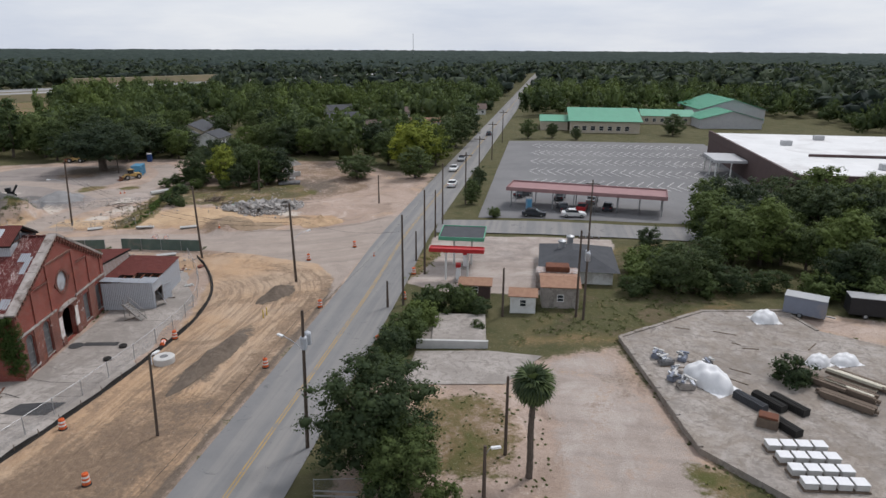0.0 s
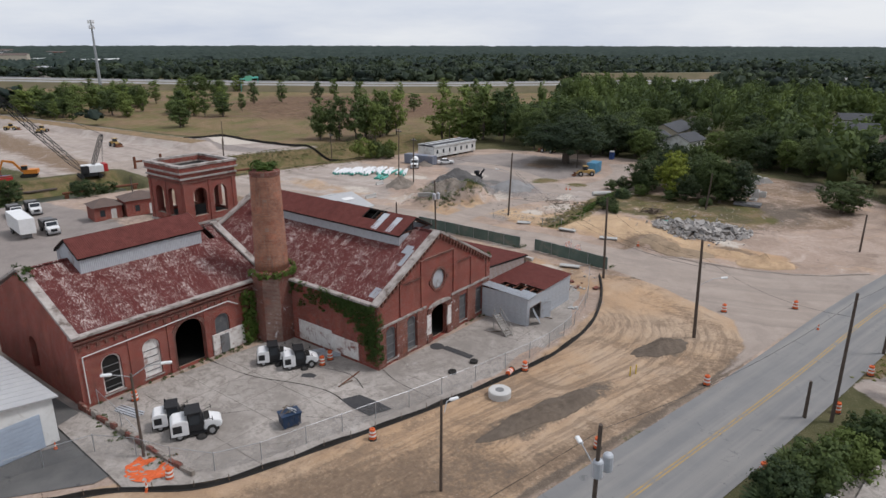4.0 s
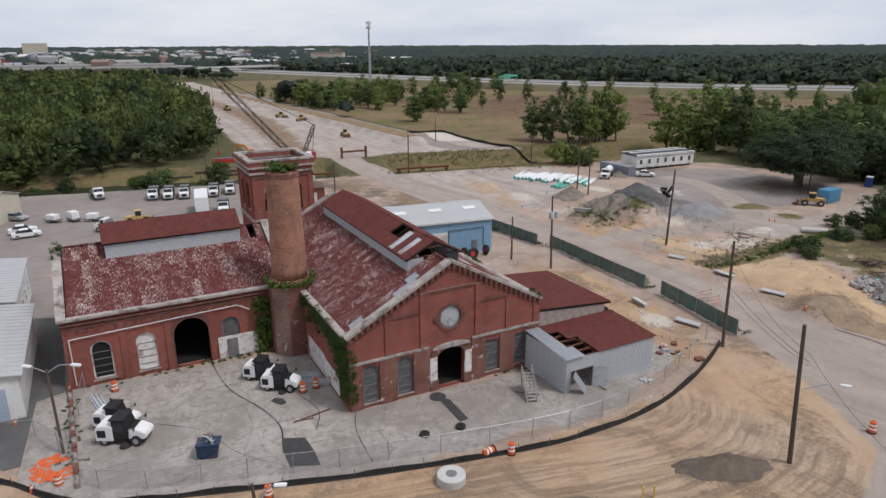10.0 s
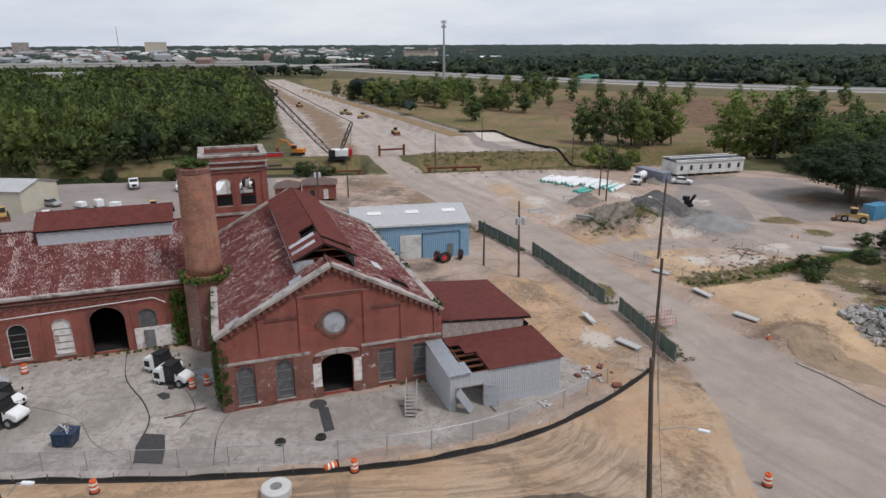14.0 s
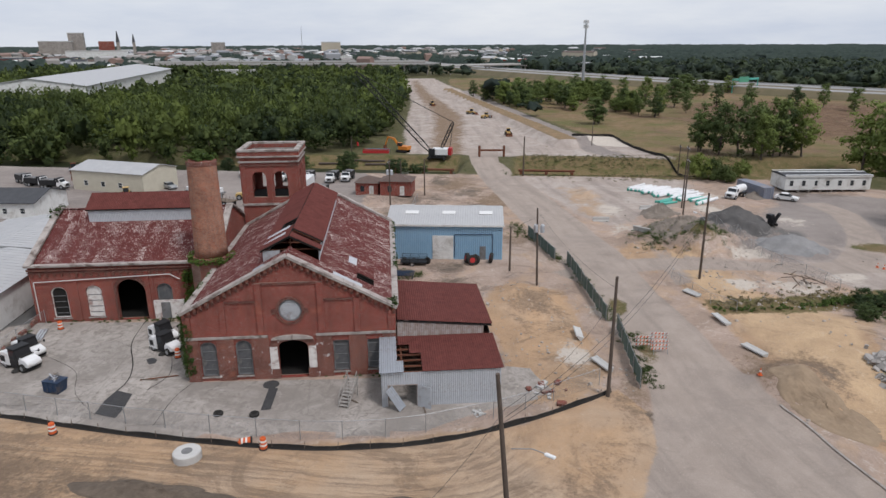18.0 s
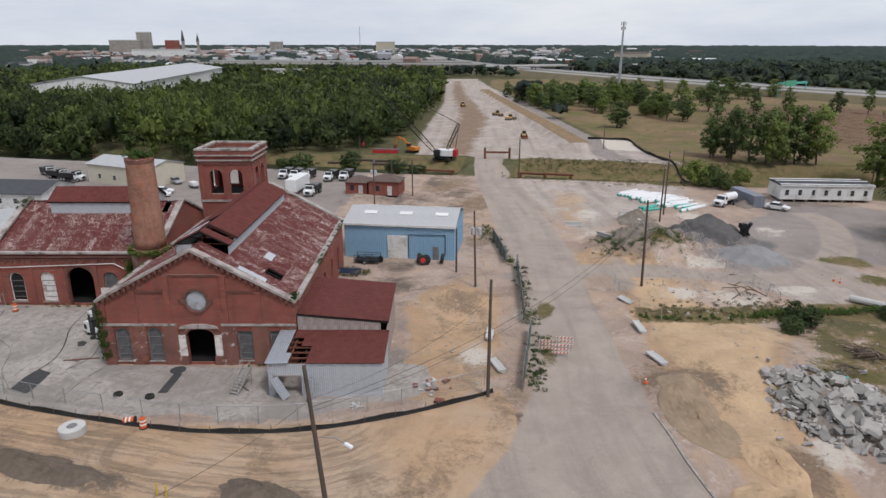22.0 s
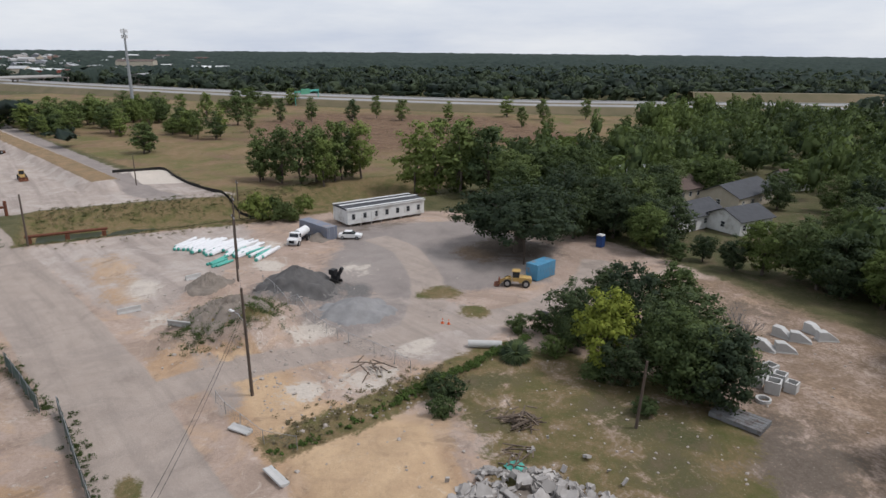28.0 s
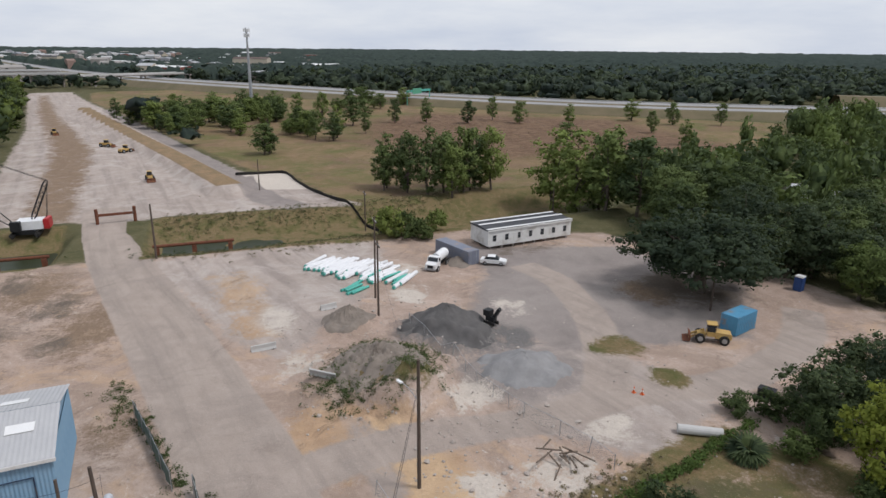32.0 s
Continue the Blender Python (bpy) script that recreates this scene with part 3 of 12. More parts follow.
def axis(lo, hi, step, end, k):
    mid = list(np.arange(lo, hi + step, step))
    up, s = [], step
    v = mid[-1]
    while v < end:
        s *= k
        v += s
        up.append(v)
    down, s = [], step
    v = mid[0]
    while v > -end:
        s *= k
        v -= s
        down.append(v)
    return np.array(down[::-1] + mid + up)


gx = axis(-215.0, 34.0, 0.85, 4600.0, 1.07)
gy = axis(14.0, 172.0, 0.85, 4600.0, 1.07)
GX, GY = np.meshgrid(gx, gy, indexing="ij")
GZ = height(GX, GY)
ni, nj = GX.shape
idx = np.arange(ni * nj).reshape(ni, nj)
faces = np.stack([idx[:-1, :-1], idx[1:, :-1], idx[1:, 1:], idx[:-1, 1:]], -1).reshape(-1, 4)
MASKS = {}


def mask(name, poly, soft=3.0, strength=1.0):
    v = spread(poly, GX, GY, soft) * strength
    MASKS[name] = np.maximum(MASKS.get(name, np.zeros_like(GX)), v)


def blob_mask(name, x, y, r, sy=1.0, strength=1.0):
    v = np.clip(1.35 - np.hypot(GX - x, (GY - y) / sy) / r, 0, 1) * strength
    MASKS[name] = np.maximum(MASKS.get(name, np.zeros_like(GX)), v)


# bare earth
mask("dirt", [(-26, -140), (-26, 116), (-26.5, 138), (-26.5, 158), (-40, 163), (-58, 176), (-76, 173), (-90, 176), (-112, 176), (-130, 172), (-150, 163), (-162, 140), (-164, -140)], 6.0)
mask("dirt", [(-62, 140), (-30, 118), (-34, 156), (-60, 172)], 5.0, 0.75)
mask("dirt", [(-15, 10), (-15, 56), (-8, 62), (0, 61), (8, 65), (14, 46), (14, 10)], 4.0, 0.85)
mask("dirt", [(28, 46), (60, 40), (60, 70), (30, 78)], 3.0, 1.0)
mask("pale", CORRIDOR, 6.0)
mask("pale", [(-238, 94), (-236, 107), (-208, 113), (-189, 121), (-189, 114), (-212, 96)], 4.0)
mask("pale", [(-160, 76), (-161, 118), (-150, 118), (-128, 108), (-112, 96), (-120, 90)], 6.0, 0.8)
mask("pale", [(-112, 118), (-90, 116), (-80, 126), (-90, 140), (-106, 132)], 5.0, 0.75)
mask("pale", [(-59, 92), (-76, 90), (-110, 82), (-112, 88), (-78, 96)], 3.0, 0.6)
# orange sand
mask("sand", [(-52, 12), (-41, 45), (-40.5, 62), (-46, 81), (-53.5, 89.5), (-49.5, 91.6), (-44.6, 93.0), (-39.5, 92.6), (-35.5, 91.1), (-32.0, 88.4), (-29.0, 84.2), (-27.6, 78.0), (-27.0, 67), (-27.2, 57), (-27.0, 12)], 1.0)
mask("sand", [(-100, 100), (-80, 101.5), (-60, 104.5), (-47, 108), (-36, 112), (-40, 117), (-56, 115), (-66, 117), (-72, 120), (-82, 110), (-96, 107)], 3.0)
mask("sand", [(-50, 79), (-56, 80), (-72, 75), (-82, 79), (-78, 86), (-56, 89), (-50, 86)], 4.0, 0.95)
mask("sand", [(-150, 86), (-120, 90), (-118, 98), (-150, 96)], 6.0, 0.55)
mask("berm", ribbon(BERM, [6.5] * len(BERM)), 1.5)
HAUL = [(-470, 30), (-417, 43), (-345, 63.5), (-312, 72.5), (-262, 86.5), (-222, 96.5), (-202, 101), (-190, 108)]
mask("grey", ribbon(HAUL, [8.0] * len(HAUL)), 2.0, 0.8)
mask("white", [(-240, 95.5), (-239, 108.5), (-211, 111.5), (-214, 101.5)], 1.5)
# paths worn between the heaps
PATH_A = smooth_line([(-84, 86), (-88.6, 92), (-91.5, 99), (-92.3, 106), (-91.8, 118), (-93.1, 126.3), (-92.5, 134), (-92, 142), (-97, 156), (-106, 166)], 2.0)
PATH_B = smooth_line([(-93.1, 126.3), (-100.5, 131.3), (-110.7, 135.9), (-119.8, 138.2), (-128.3, 139.6), (-138, 138)], 2.0)
for line_ in (PATH_A, PATH_B):
    mask("road", ribbon(line_, [5.5] * len(line_)), 2.5, 0.9)
# dark rim where the sand meets the dusty road
RIM = smooth_line([(-49.5, 91.8), (-44.6, 93.2), (-39.5, 92.8), (-35.4, 91.3), (-31.9, 88.6), (-28.8, 84.3), (-27.4, 78.0), (-26.9, 67), (-27.0, 57), (-26.9, 30), (-26.9, 5)], 1.5)
mask("heap", ribbon(RIM, [1.1] * len(RIM)), 0.9, 0.85)
# chalky patches
for x_, y_, r_, sy_ in ((-98, 113.5, 5, 1.0), (-130, 116, 7, 0.7), (-142, 118, 6, 0.8), (-83, 116, 5, 1.2), (-83.5, 109, 4, 1.0), (-112, 98, 6, 0.7), (-126, 96, 7, 0.6), (-120, 128, 6, 0.6), (-88, 124, 4, 1.0), (-74, 90, 7, 0.3), (-58, 118, 5, 1.2), (-66, 124, 4, 1.0), (-49, 116, 4, 1.0), (-60, 86, 5, 0.5), (-56, 134, 4, 0.8), (-68, 132, 3, 1.0)):
    blob_mask("white", x_, y_, r_, sy_, 0.62)
blob_mask("sand", -95, 98, 9, 0.6, 0.7)
mask("orange", [(-98, 101.5), (-80, 103), (-60, 106), (-47, 109.5), (-40, 113), (-56, 114), (-66, 116), (-72, 118), (-82, 109), (-96, 106)], 3.0, 0.85)
# dusty side road
SIDE = [(-27, 74), (-28.5, 82), (-33, 88), (-44, 91.5), (-53, 92.5), (-67, 90.6), (-80, 88.4), (-97, 84.3), (-126, 76.9), (-162, 67.5), (-180, 64), (-205, 60), (-205, 70), (-182, 71.6), (-168, 75.8), (-145, 83), (-117, 90), (-96, 95), (-77, 98), (-61, 101), (-50, 103.7), (-41, 106.5), (-33, 111), (-27, 118)]
mask("road", SIDE, 1.6)
mask("road", [(-100, 99), (-82, 100), (-84, 104), (-97, 103)], 2.0, 0.6)
# grey ground
mask("grey", [(-99, -140), (-99, 22), (-108, 48), (-132, 46), (-150, 44), (-166, 36), (-167, -140)], 3.0)
mask("grey", [(-76, -40), (-54, -40), (-54, 24), (-60, 26.2), (-96, 18), (-100, 10), (-100, -40)], 2.0, 0.95)
mask("grey", [(-152, 132), (-142, 160), (-116, 166), (-100, 152), (-104, 127), (-120, 121), (-136, 130)], 6.0, 0.85)
mask("pale", [(-18, 81), (-18, 104), (11, 105), (11, 79), (-12, 78)], 1.5, 1.0)
mask("grey", [(-16, 88), (-16, 104), (2, 104), (-2, 90)], 5.0, 0.45)
blob_mask("grey", -101.5, 121, 8.0, 1.1, 1.0)
blob_mask("grey", -66, 79, 3.2, 1.3, 0.9)
# dark soil and gravel; two blots hold the oak's shade as colour
blob_mask("gravel", -114.5, 116.5, 8.5, 1.0, 1.0)
blob_mask("gravel", -111, 123, 6.0, 1.0, 0.7)
blob_mask("heap", -33.4, 54.6, 2.3, 2.9, 0.8)
blob_mask("heap", -33.0, 61.5, 2.0, 2.5, 0.75)
blob_mask("heap", -34.0, 75.2, 2.2, 2.0, 0.8)
# shade under the oak's crown, painted into the ground
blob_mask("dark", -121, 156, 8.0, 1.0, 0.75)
blob_mask("dark", -105.5, 106, 7.0, 1.1, 0.5)
blob_mask("dark", -121.5, 105, 4.5, 1.0, 0.65)
blob_mask("dark", -56, 107, 4.5, 1.2, 0.45)
blob_mask("dark", -118, 58, 16, 0.8, 0.55)
blob_mask("dark", -132, 56, 12, 1.4, 0.55)
blob_mask("dark", -78, 71, 7, 1.0, 0.6)
blob_mask("dark", -56, 119, 9, 1.0, 0.35)
blob_mask("dark", -50, 128, 7, 1.0, 0.5)
blob_mask("dark", -141, 67, 9, 0.6, 0.62)
blob_mask("dark", -127, 69, 7, 0.6, 0.55)
blob_mask("dark", -153, 59, 7, 0.7, 0.6)
blob_mask("mud", -132, 73, 14, 0.5, 0.7)
blob_mask("mud", -150, 62, 12, 0.7, 0.7)
blob_mask("mud", -104, 79, 8, 0.5, 0.6)
blob_mask("grey", -57.5, 79.5, 2.6, 1.5, 1.0)
blob_mask("mud", -72, 82, 6, 0.7, 0.6)
blob_mask("dark", -86.5, 69.5, 4, 1.3, 0.6)
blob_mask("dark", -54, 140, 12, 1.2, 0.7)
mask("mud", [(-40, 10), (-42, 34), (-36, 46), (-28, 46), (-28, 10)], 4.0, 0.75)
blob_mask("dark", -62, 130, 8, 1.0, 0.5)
# more of the oak's shade put into the ground colour
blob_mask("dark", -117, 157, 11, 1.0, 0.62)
blob_mask("dark", -146, 142, 6, 2.0, 0.5)
# mud along the sand strip's road side and in worn hollows, plus tree shade
mask("mud", [(-33, 10), (-31, 50), (-31, 84), (-28, 86), (-26, 78), (-26, 10)], 4.0, 0.6)
mask("pale", [(0.5, 20), (1.5, 42), (-0.5, 54), (0, 60.5), (7, 64), (13, 46), (17, 38), (18, 20)], 3.0, 0.62)
mask("mud", [(-54, 92), (-44, 91), (-33, 87), (-27, 82), (-27, 68), (-33, 68), (-35, 78), (-42, 85)], 3.5, 0.48)
mask("mud", [(-41, 12), (-41, 60), (-38.5, 60), (-38.5, 12)], 3.0, 0.5)
blob_mask("mud", -58, 106, 6, 1.2, 0.7)
blob_mask("mud", -68, 84, 8, 0.6, 0.45)
blob_mask("mud", -52, 90.5, 6, 0.5, 0.55)
mask("mud", [(-130, 76), (-165, 66), (-165, 62), (-128, 66)], 5.0, 0.5)
mask("mud", [(-190, 50), (-300, 34), (-450, -2), (-600, -32), (-600, -24), (-450, 10), (-300, 50), (-190, 62)], 8.0, 0.75)
blob_mask("mud", -46, 113.5, 5.0, 0.5, 0.8)
blob_mask("mud", -34, 40, 7, 2.6, 0.62)
blob_mask("mud", -36, 24, 7, 2.2, 0.8)
mask("mud", [(-44, 12), (-40, 30), (-37, 52), (-27, 52), (-27, 12)], 5.0, 0.66)
mask("dark", [(-34, 12), (-34, 50), (-28, 60), (-27, 12)], 4.0, 0.40)
mask("mud", [(-64, 128), (-50, 124), (-38, 140), (-42, 156), (-60, 172), (-74, 166), (-64, 150)], 5.0, 0.62)
# shade on the bare ground behind the clump, painted as mud and dark tones
mask("mud", [(-97, 160), (-70, 150), (-52, 164), (-60, 176), (-90, 178)], 5.0, 0.62)
blob_mask("dark", -78, 168, 12, 0.7, 0.5)
blob_mask("mud", 7.5, 57, 4.0, 1.3, 0.5)
# grass
mask("mud", [(-163, 76), (-163, 122), (-170, 150), (-184, 150), (-187, 122), (-187, 76)], 4.0, 0.62)
mask("mud", [(-163, 60), (-164, -10), (-184, -10), (-187, 60)], 4.0, 0.55)
mask("grass", [(-57, 112), (-66, 119), (-82, 122), (-86, 128), (-80, 140), (-60, 148), (-48, 136), (-50, 122)], 5.0, 0.64)
blob_mask("mud", -61, 127, 5, 0.7, 0.55)
blob_mask("pale", -66, 122, 5, 0.8, 0.6)
blob_mask("mud", -70, 127, 5, 0.6, 0.6)
blob_mask("lush", -60, 137, 5, 0.7, 0.7)
blob_mask("mud", -54, 121, 4, 1.2, 0.5)
blob_mask("dark", -67, 131, 6, 0.8, 0.5)
blob_mask("lush", -64, 134, 8, 0.6, 0.62)
blob_mask("lush", -56, 132, 6, 1.0, 0.6)
blob_mask("lush", -70, 124, 5, 0.8, 0.55)
blob_mask("lush", -77, 127, 3.5, 2.0, 0.62)
mask("lush", [(-4, 64), (10, 67), (24, 79), (18, 104), (6, 96), (2, 76)], 5.0, 0.72)
mask("lush", [(-112, 184), (-96, 178), (-60, 180), (-60, 240), (-130, 246)], 6.0, 0.75)
mask("grass", [(-72, 103), (-74, 112), (-76, 120), (-79, 132), (-84, 137), (-86, 132), (-82, 120), (-79, 110), (-77, 102)], 3.0, 0.85)
mask("grass", [(-109, 102), (-103, 111), (-97, 109), (-102, 100)], 3.0, 0.75)
mask("grass", [(-165, 40), (-165, -150), (-182, -150), (-182, 40)], 3.0)
mask("grass", [(-160.5, 76), (-159.5, 120), (-162, 158), (-196, 180), (-194, 126), (-189, 121), (-190, 76)], 4.0)
mask("grass", [(-160, 60), (-162, -20), (-186, -20), (-189, 60)], 4.0)
mask("grass", [(-4, 63), (10, 66), (24, 78), (18, 104), (4, 96), (2, 74)], 5.0, 0.95)
mask("grass", [(-13, 40), (-2, 40), (0.5, 48), (-3, 54), (-12, 53)], 4.0, 0.62)
mask("grass", [(10, 45), (13, 36), (22, 30), (18, 40), (13, 46)], 3.0, 0.6)
mask("grass", [(-20, 84), (-17, 83), (-15, 97), (-18, 98)], 1.0, 0.8)
blob_mask("grass", -104, 135, 4.5, 1.0, 0.75)
blob_mask("grass", -94.5, 135.5, 3.6, 0.8, 0.75)
blob_mask("mud", -119, 150, 7, 0.8, 0.8)
# shading from the clump's trees, painted on as dark ground
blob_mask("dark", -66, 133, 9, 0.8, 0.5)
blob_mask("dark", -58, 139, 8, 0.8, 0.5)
blob_mask("grass", -74, 92, 4.0, 0.35, 0.8)
blob_mask("grass", -62, 93.5, 6.0, 0.25, 0.6)
# the field beyond the canal
FIELD = [(-184, 122), (-208, 114), (-236, 109), (-244, 99), (-345, 68), (-530, 13), (-625, 0), (-640, 70), (-540, 130), (-450, 195), (-370, 270), (-300, 360), (-240, 300), (-184, 172)]
mask("field", FIELD, 12.0)
mask("brush", [(-235, 160), (-290, 140), (-350, 150), (-400, 200), (-340, 290), (-230, 280)], 40.0, 0.9)
# strips worn by wheels
mask("track", [(-40, 10), (-40, 62), (-45, 80), (-30, 86), (-26.5, 76), (-26.5, 10)], 3.0)
mask("across", SIDE, 3.0)
mask("across", CORRIDOR, 8.0)

# how far each point lies from, and along, the ways that wheels take
WAY_STRIP = smooth_line([(-31.5, -60), (-31.5, 20), (-31.5, 55), (-31, 68), (-32, 77), (-36, 84), (-44, 88), (-58, 86), (-80, 80)], 3.0)
WAY_SIDE = smooth_line([(-10, 112), (-24, 111), (-36, 103), (-50, 98), (-70, 94.8), (-97, 89.5), (-126, 83), (-165, 71.8), (-205, 65), (-300, 48), (-470, 12), (-640, -28)], 6.0)


def way(line, x, y):
    best = np.full(x.shape, 1e9)
    off, along = np.zeros(x.shape), np.zeros(x.shape)
    s0 = 0.0
    for (ax, ay), (bx, by) in zip(line[:-1], line[1:]):
        dx, dy = bx - ax, by - ay
        l = math.hypot(dx, dy)
        t = np.clip(((x - ax) * dx + (y - ay) * dy) / (l * l), 0, 1)
        d = np.hypot(x - ax - t * dx, y - ay - t * dy)
        near = d < best
        best = np.where(near, d, best)
        off = np.where(near, ((x - ax) * dy - (y - ay) * dx) / l, off)
        along = np.where(near, s0 + t * l, along)
        s0 += l
    return off, along


o1, l1 = way(WAY_STRIP, GX, GY)
o2, l2 = way(WAY_SIDE, GX, GY)
on_strip = (MASKS["track"] > 0.02) & (GX > -52) & (GY < 96)
MASKS["off"] = np.where(on_strip, o1, o2)
MASKS["along"] = np.where(on_strip, l1, l2)
ground_me = mesh_np("ground", np.stack([GX.ravel(), GY.ravel(), GZ.ravel()], 1), faces, None)
ground_me.materials.clear()
for name, v in MASKS.items():
    ground_me.attributes.new("m_" + name, "FLOAT", "POINT").data.foreach_set("value", v.astype(np.float32).ravel())
ground_me.polygons.foreach_set("use_smooth", np.ones(len(faces), bool))

k = Nodes("earth", 0.95)
k.b.inputs["Specular IOR Level"].default_value = 0.1
n_big = k.noise(0.045, 6.0, 0.65)
n_mid = k.noise(0.30, 6.0, 0.68, distort=0.4)
n_wide = k.noise(0.11, 7.0, 0.72, distort=0.8)
n_fine = k.noise(2.6, 6.0, 0.75)
n_grit = k.noise(9.0, 5.0, 0.8)
edge = k.math("ADD", k.math("MULTIPLY", k.math("SUBTRACT", n_mid, 0.5), 1.0), k.math("MULTIPLY", k.math("SUBTRACT", n_fine, 0.5), 0.7))


def where(name, lo=0.40, hi=0.60, spread_by=1.0):
    v = k.math("ADD", k.attr("m_" + name), k.math("MULTIPLY", edge, spread_by))
    return k.ramp(v, lo, hi)


lane = k.t.nodes.new("ShaderNodeCombineXYZ")
k.link(k.math("ADD", k.math("MULTIPLY", k.attr("m_off"), 1.0), k.math("ADD", k.math("MULTIPLY", k.math("SUBTRACT", n_mid, 0.5), 0.6), k.math("MULTIPLY", k.math("SUBTRACT", n_fine, 0.5), 0.5))), lane.inputs["X"])
k.link(k.math("MULTIPLY", k.attr("m_along"), 0.055), lane.inputs["Y"])
streak_y = k.noise(1.8, 7.0, 0.66, vec=lane.outputs[0])
streak_x = k.noise(0.42, 6.0, 0.66, vec=lane.outputs[0])
# woodland floor and rough grass
c = k.mix(k.ramp(n_mid, 0.35, 0.7), (0.075, 0.076, 0.034), (0.150, 0.128, 0.070))
c = k.mix(k.math("MULTIPLY", n_fine, 0.5), c, (0.045, 0.055, 0.020))
# field of dry grass, and brush
fieldc = k.mix(k.ramp(n_mid, 0.35, 0.68), (0.166, 0.125, 0.061), (0.254, 0.170, 0.105))
fieldc = k.mix(k.ramp(n_big, 0.44, 0.60), fieldc, (0.128, 0.122, 0.048))
fieldc = k.mix(k.math("MULTIPLY", k.ramp(k.noise(0.03, 8.0, 0.75, distort=1.0), 0.50, 0.60), 0.75), fieldc, (0.175, 0.112, 0.078))
c = k.mix(where("field", spread_by=0.4), c, fieldc)
brushc = k.mix(k.ramp(n_mid, 0.40, 0.66), (0.115, 0.070, 0.045), (0.205, 0.135, 0.085))
c = k.mix(where("brush", 0.35, 0.75, 0.8), c, brushc)
# bare earth
earth = k.mix(k.ramp(n_mid, 0.32, 0.70), (0.436, 0.334, 0.272), (0.345, 0.257, 0.206))
earth = k.mix(k.ramp(n_big, 0.45, 0.70), earth, (0.470, 0.378, 0.318))
earth = k.mix(k.math("MULTIPLY", k.ramp(n_fine, 0.48, 0.68), 0.6), earth, (0.255, 0.186, 0.146))
earth = k.mix(k.math("MULTIPLY", k.ramp(n_wide, 0.48, 0.58), 0.75), earth, (0.300, 0.226, 0.178))
earth = k.mix(k.math("MULTIPLY", k.ramp(n_wide, 0.30, 0.42, (1, 1, 1, 1), (0, 0, 0, 1)), 0.8), earth, (0.545, 0.445, 0.380))
n_rag = k.noise(0.075, 9.0, 0.74, distort=1.3)
n_chalk = k.noise(0.42, 9.0, 0.80, distort=1.6)
n_damp = k.noise(0.16, 9.0, 0.76, vec=k.mapped((1, 1, 1), (0.0, 0.0, 0.7)), distort=0.9)
earth = k.mix(k.math("MULTIPLY", k.ramp(n_rag, 0.53, 0.61), 0.62), earth, (0.470, 0.330, 0.224))
earth = k.mix(k.math("MULTIPLY", k.ramp(n_damp, 0.54, 0.64), 0.60), earth, (0.205, 0.156, 0.124))
earth = k.mix(k.math("MULTIPLY", k.ramp(n_chalk, 0.57, 0.66), 0.62), earth, (0.610, 0.545, 0.480))
c = k.mix(where("dirt"), c, earth)
berm_c = k.mix(k.ramp(n_mid, 0.38, 0.66), (0.310, 0.205, 0.120), (0.190, 0.145, 0.085))
berm_c = k.mix(k.math("MULTIPLY", k.ramp(n_fine, 0.45, 0.65), 0.6), berm_c, (0.130, 0.105, 0.060))
whitec = k.mix(k.ramp(n_fine, 0.35, 0.7), (0.600, 0.540, 0.470), (0.440, 0.385, 0.330))
palec = k.mix(k.ramp(n_mid, 0.35, 0.7), (0.436, 0.374, 0.331), (0.322, 0.268, 0.232))
palec = k.mix(k.math("MULTIPLY", k.ramp(streak_x, 0.46, 0.64), 0.75), palec, (0.272, 0.230, 0.205))
palec = k.mix(k.math("MULTIPLY", k.ramp(n_wide, 0.50, 0.60), 0.6), palec, (0.488, 0.433, 0.391))
c = k.mix(where("pale"), c, palec)
greyc = k.mix(k.ramp(n_mid, 0.35, 0.7), (0.280, 0.244, 0.224), (0.218, 0.190, 0.175))
greyc = k.mix(k.math("MULTIPLY", k.ramp(n_big, 0.45, 0.7), 0.5), greyc, (0.360, 0.320, 0.290))
c = k.mix(where("grey", 0.35, 0.65, 0.7), c, greyc)
sandc = k.mix(k.ramp(n_mid, 0.35, 0.68), (0.503, 0.335, 0.204), (0.378, 0.256, 0.163))
sandc = k.mix(k.math("MULTIPLY", k.ramp(n_fine, 0.5, 0.75), 0.5), sandc, (0.302, 0.194, 0.120))
sandc = k.mix(k.ramp(n_big, 0.48, 0.62), sandc, (0.472, 0.352, 0.251))
sandc = k.mix(k.math("MULTIPLY", k.ramp(n_wide, 0.50, 0.62), 0.45), sandc, (0.284, 0.196, 0.134))
sandc = k.mix(k.math("MULTIPLY", k.ramp(n_damp, 0.53, 0.62), 0.65), sandc, (0.215, 0.152, 0.105))
sandc = k.mix(k.math("MULTIPLY", k.ramp(n_chalk, 0.58, 0.68), 0.5), sandc, (0.600, 0.470, 0.345))
c = k.mix(where("sand"), c, sandc)
orangec = k.mix(k.ramp(n_mid, 0.35, 0.68), (0.560, 0.400, 0.250), (0.440, 0.305, 0.190))
orangec = k.mix(k.math("MULTIPLY", k.ramp(n_fine, 0.50, 0.70), 0.4), orangec, (0.300, 0.215, 0.140))
orangec = k.mix(k.math("MULTIPLY", k.ramp(n_damp, 0.54, 0.64), 0.55), orangec, (0.300, 0.205, 0.135))
orangec = k.mix(k.math("MULTIPLY", k.ramp(n_chalk, 0.58, 0.68), 0.55), orangec, (0.660, 0.540, 0.420))
c = k.mix(where("orange", 0.42, 0.66, 0.9), c, orangec)
c = k.mix(where("white", 0.42, 0.62, 1.3), c, whitec)
c = k.mix(where("berm", 0.40, 0.62, 0.5), c, berm_c)
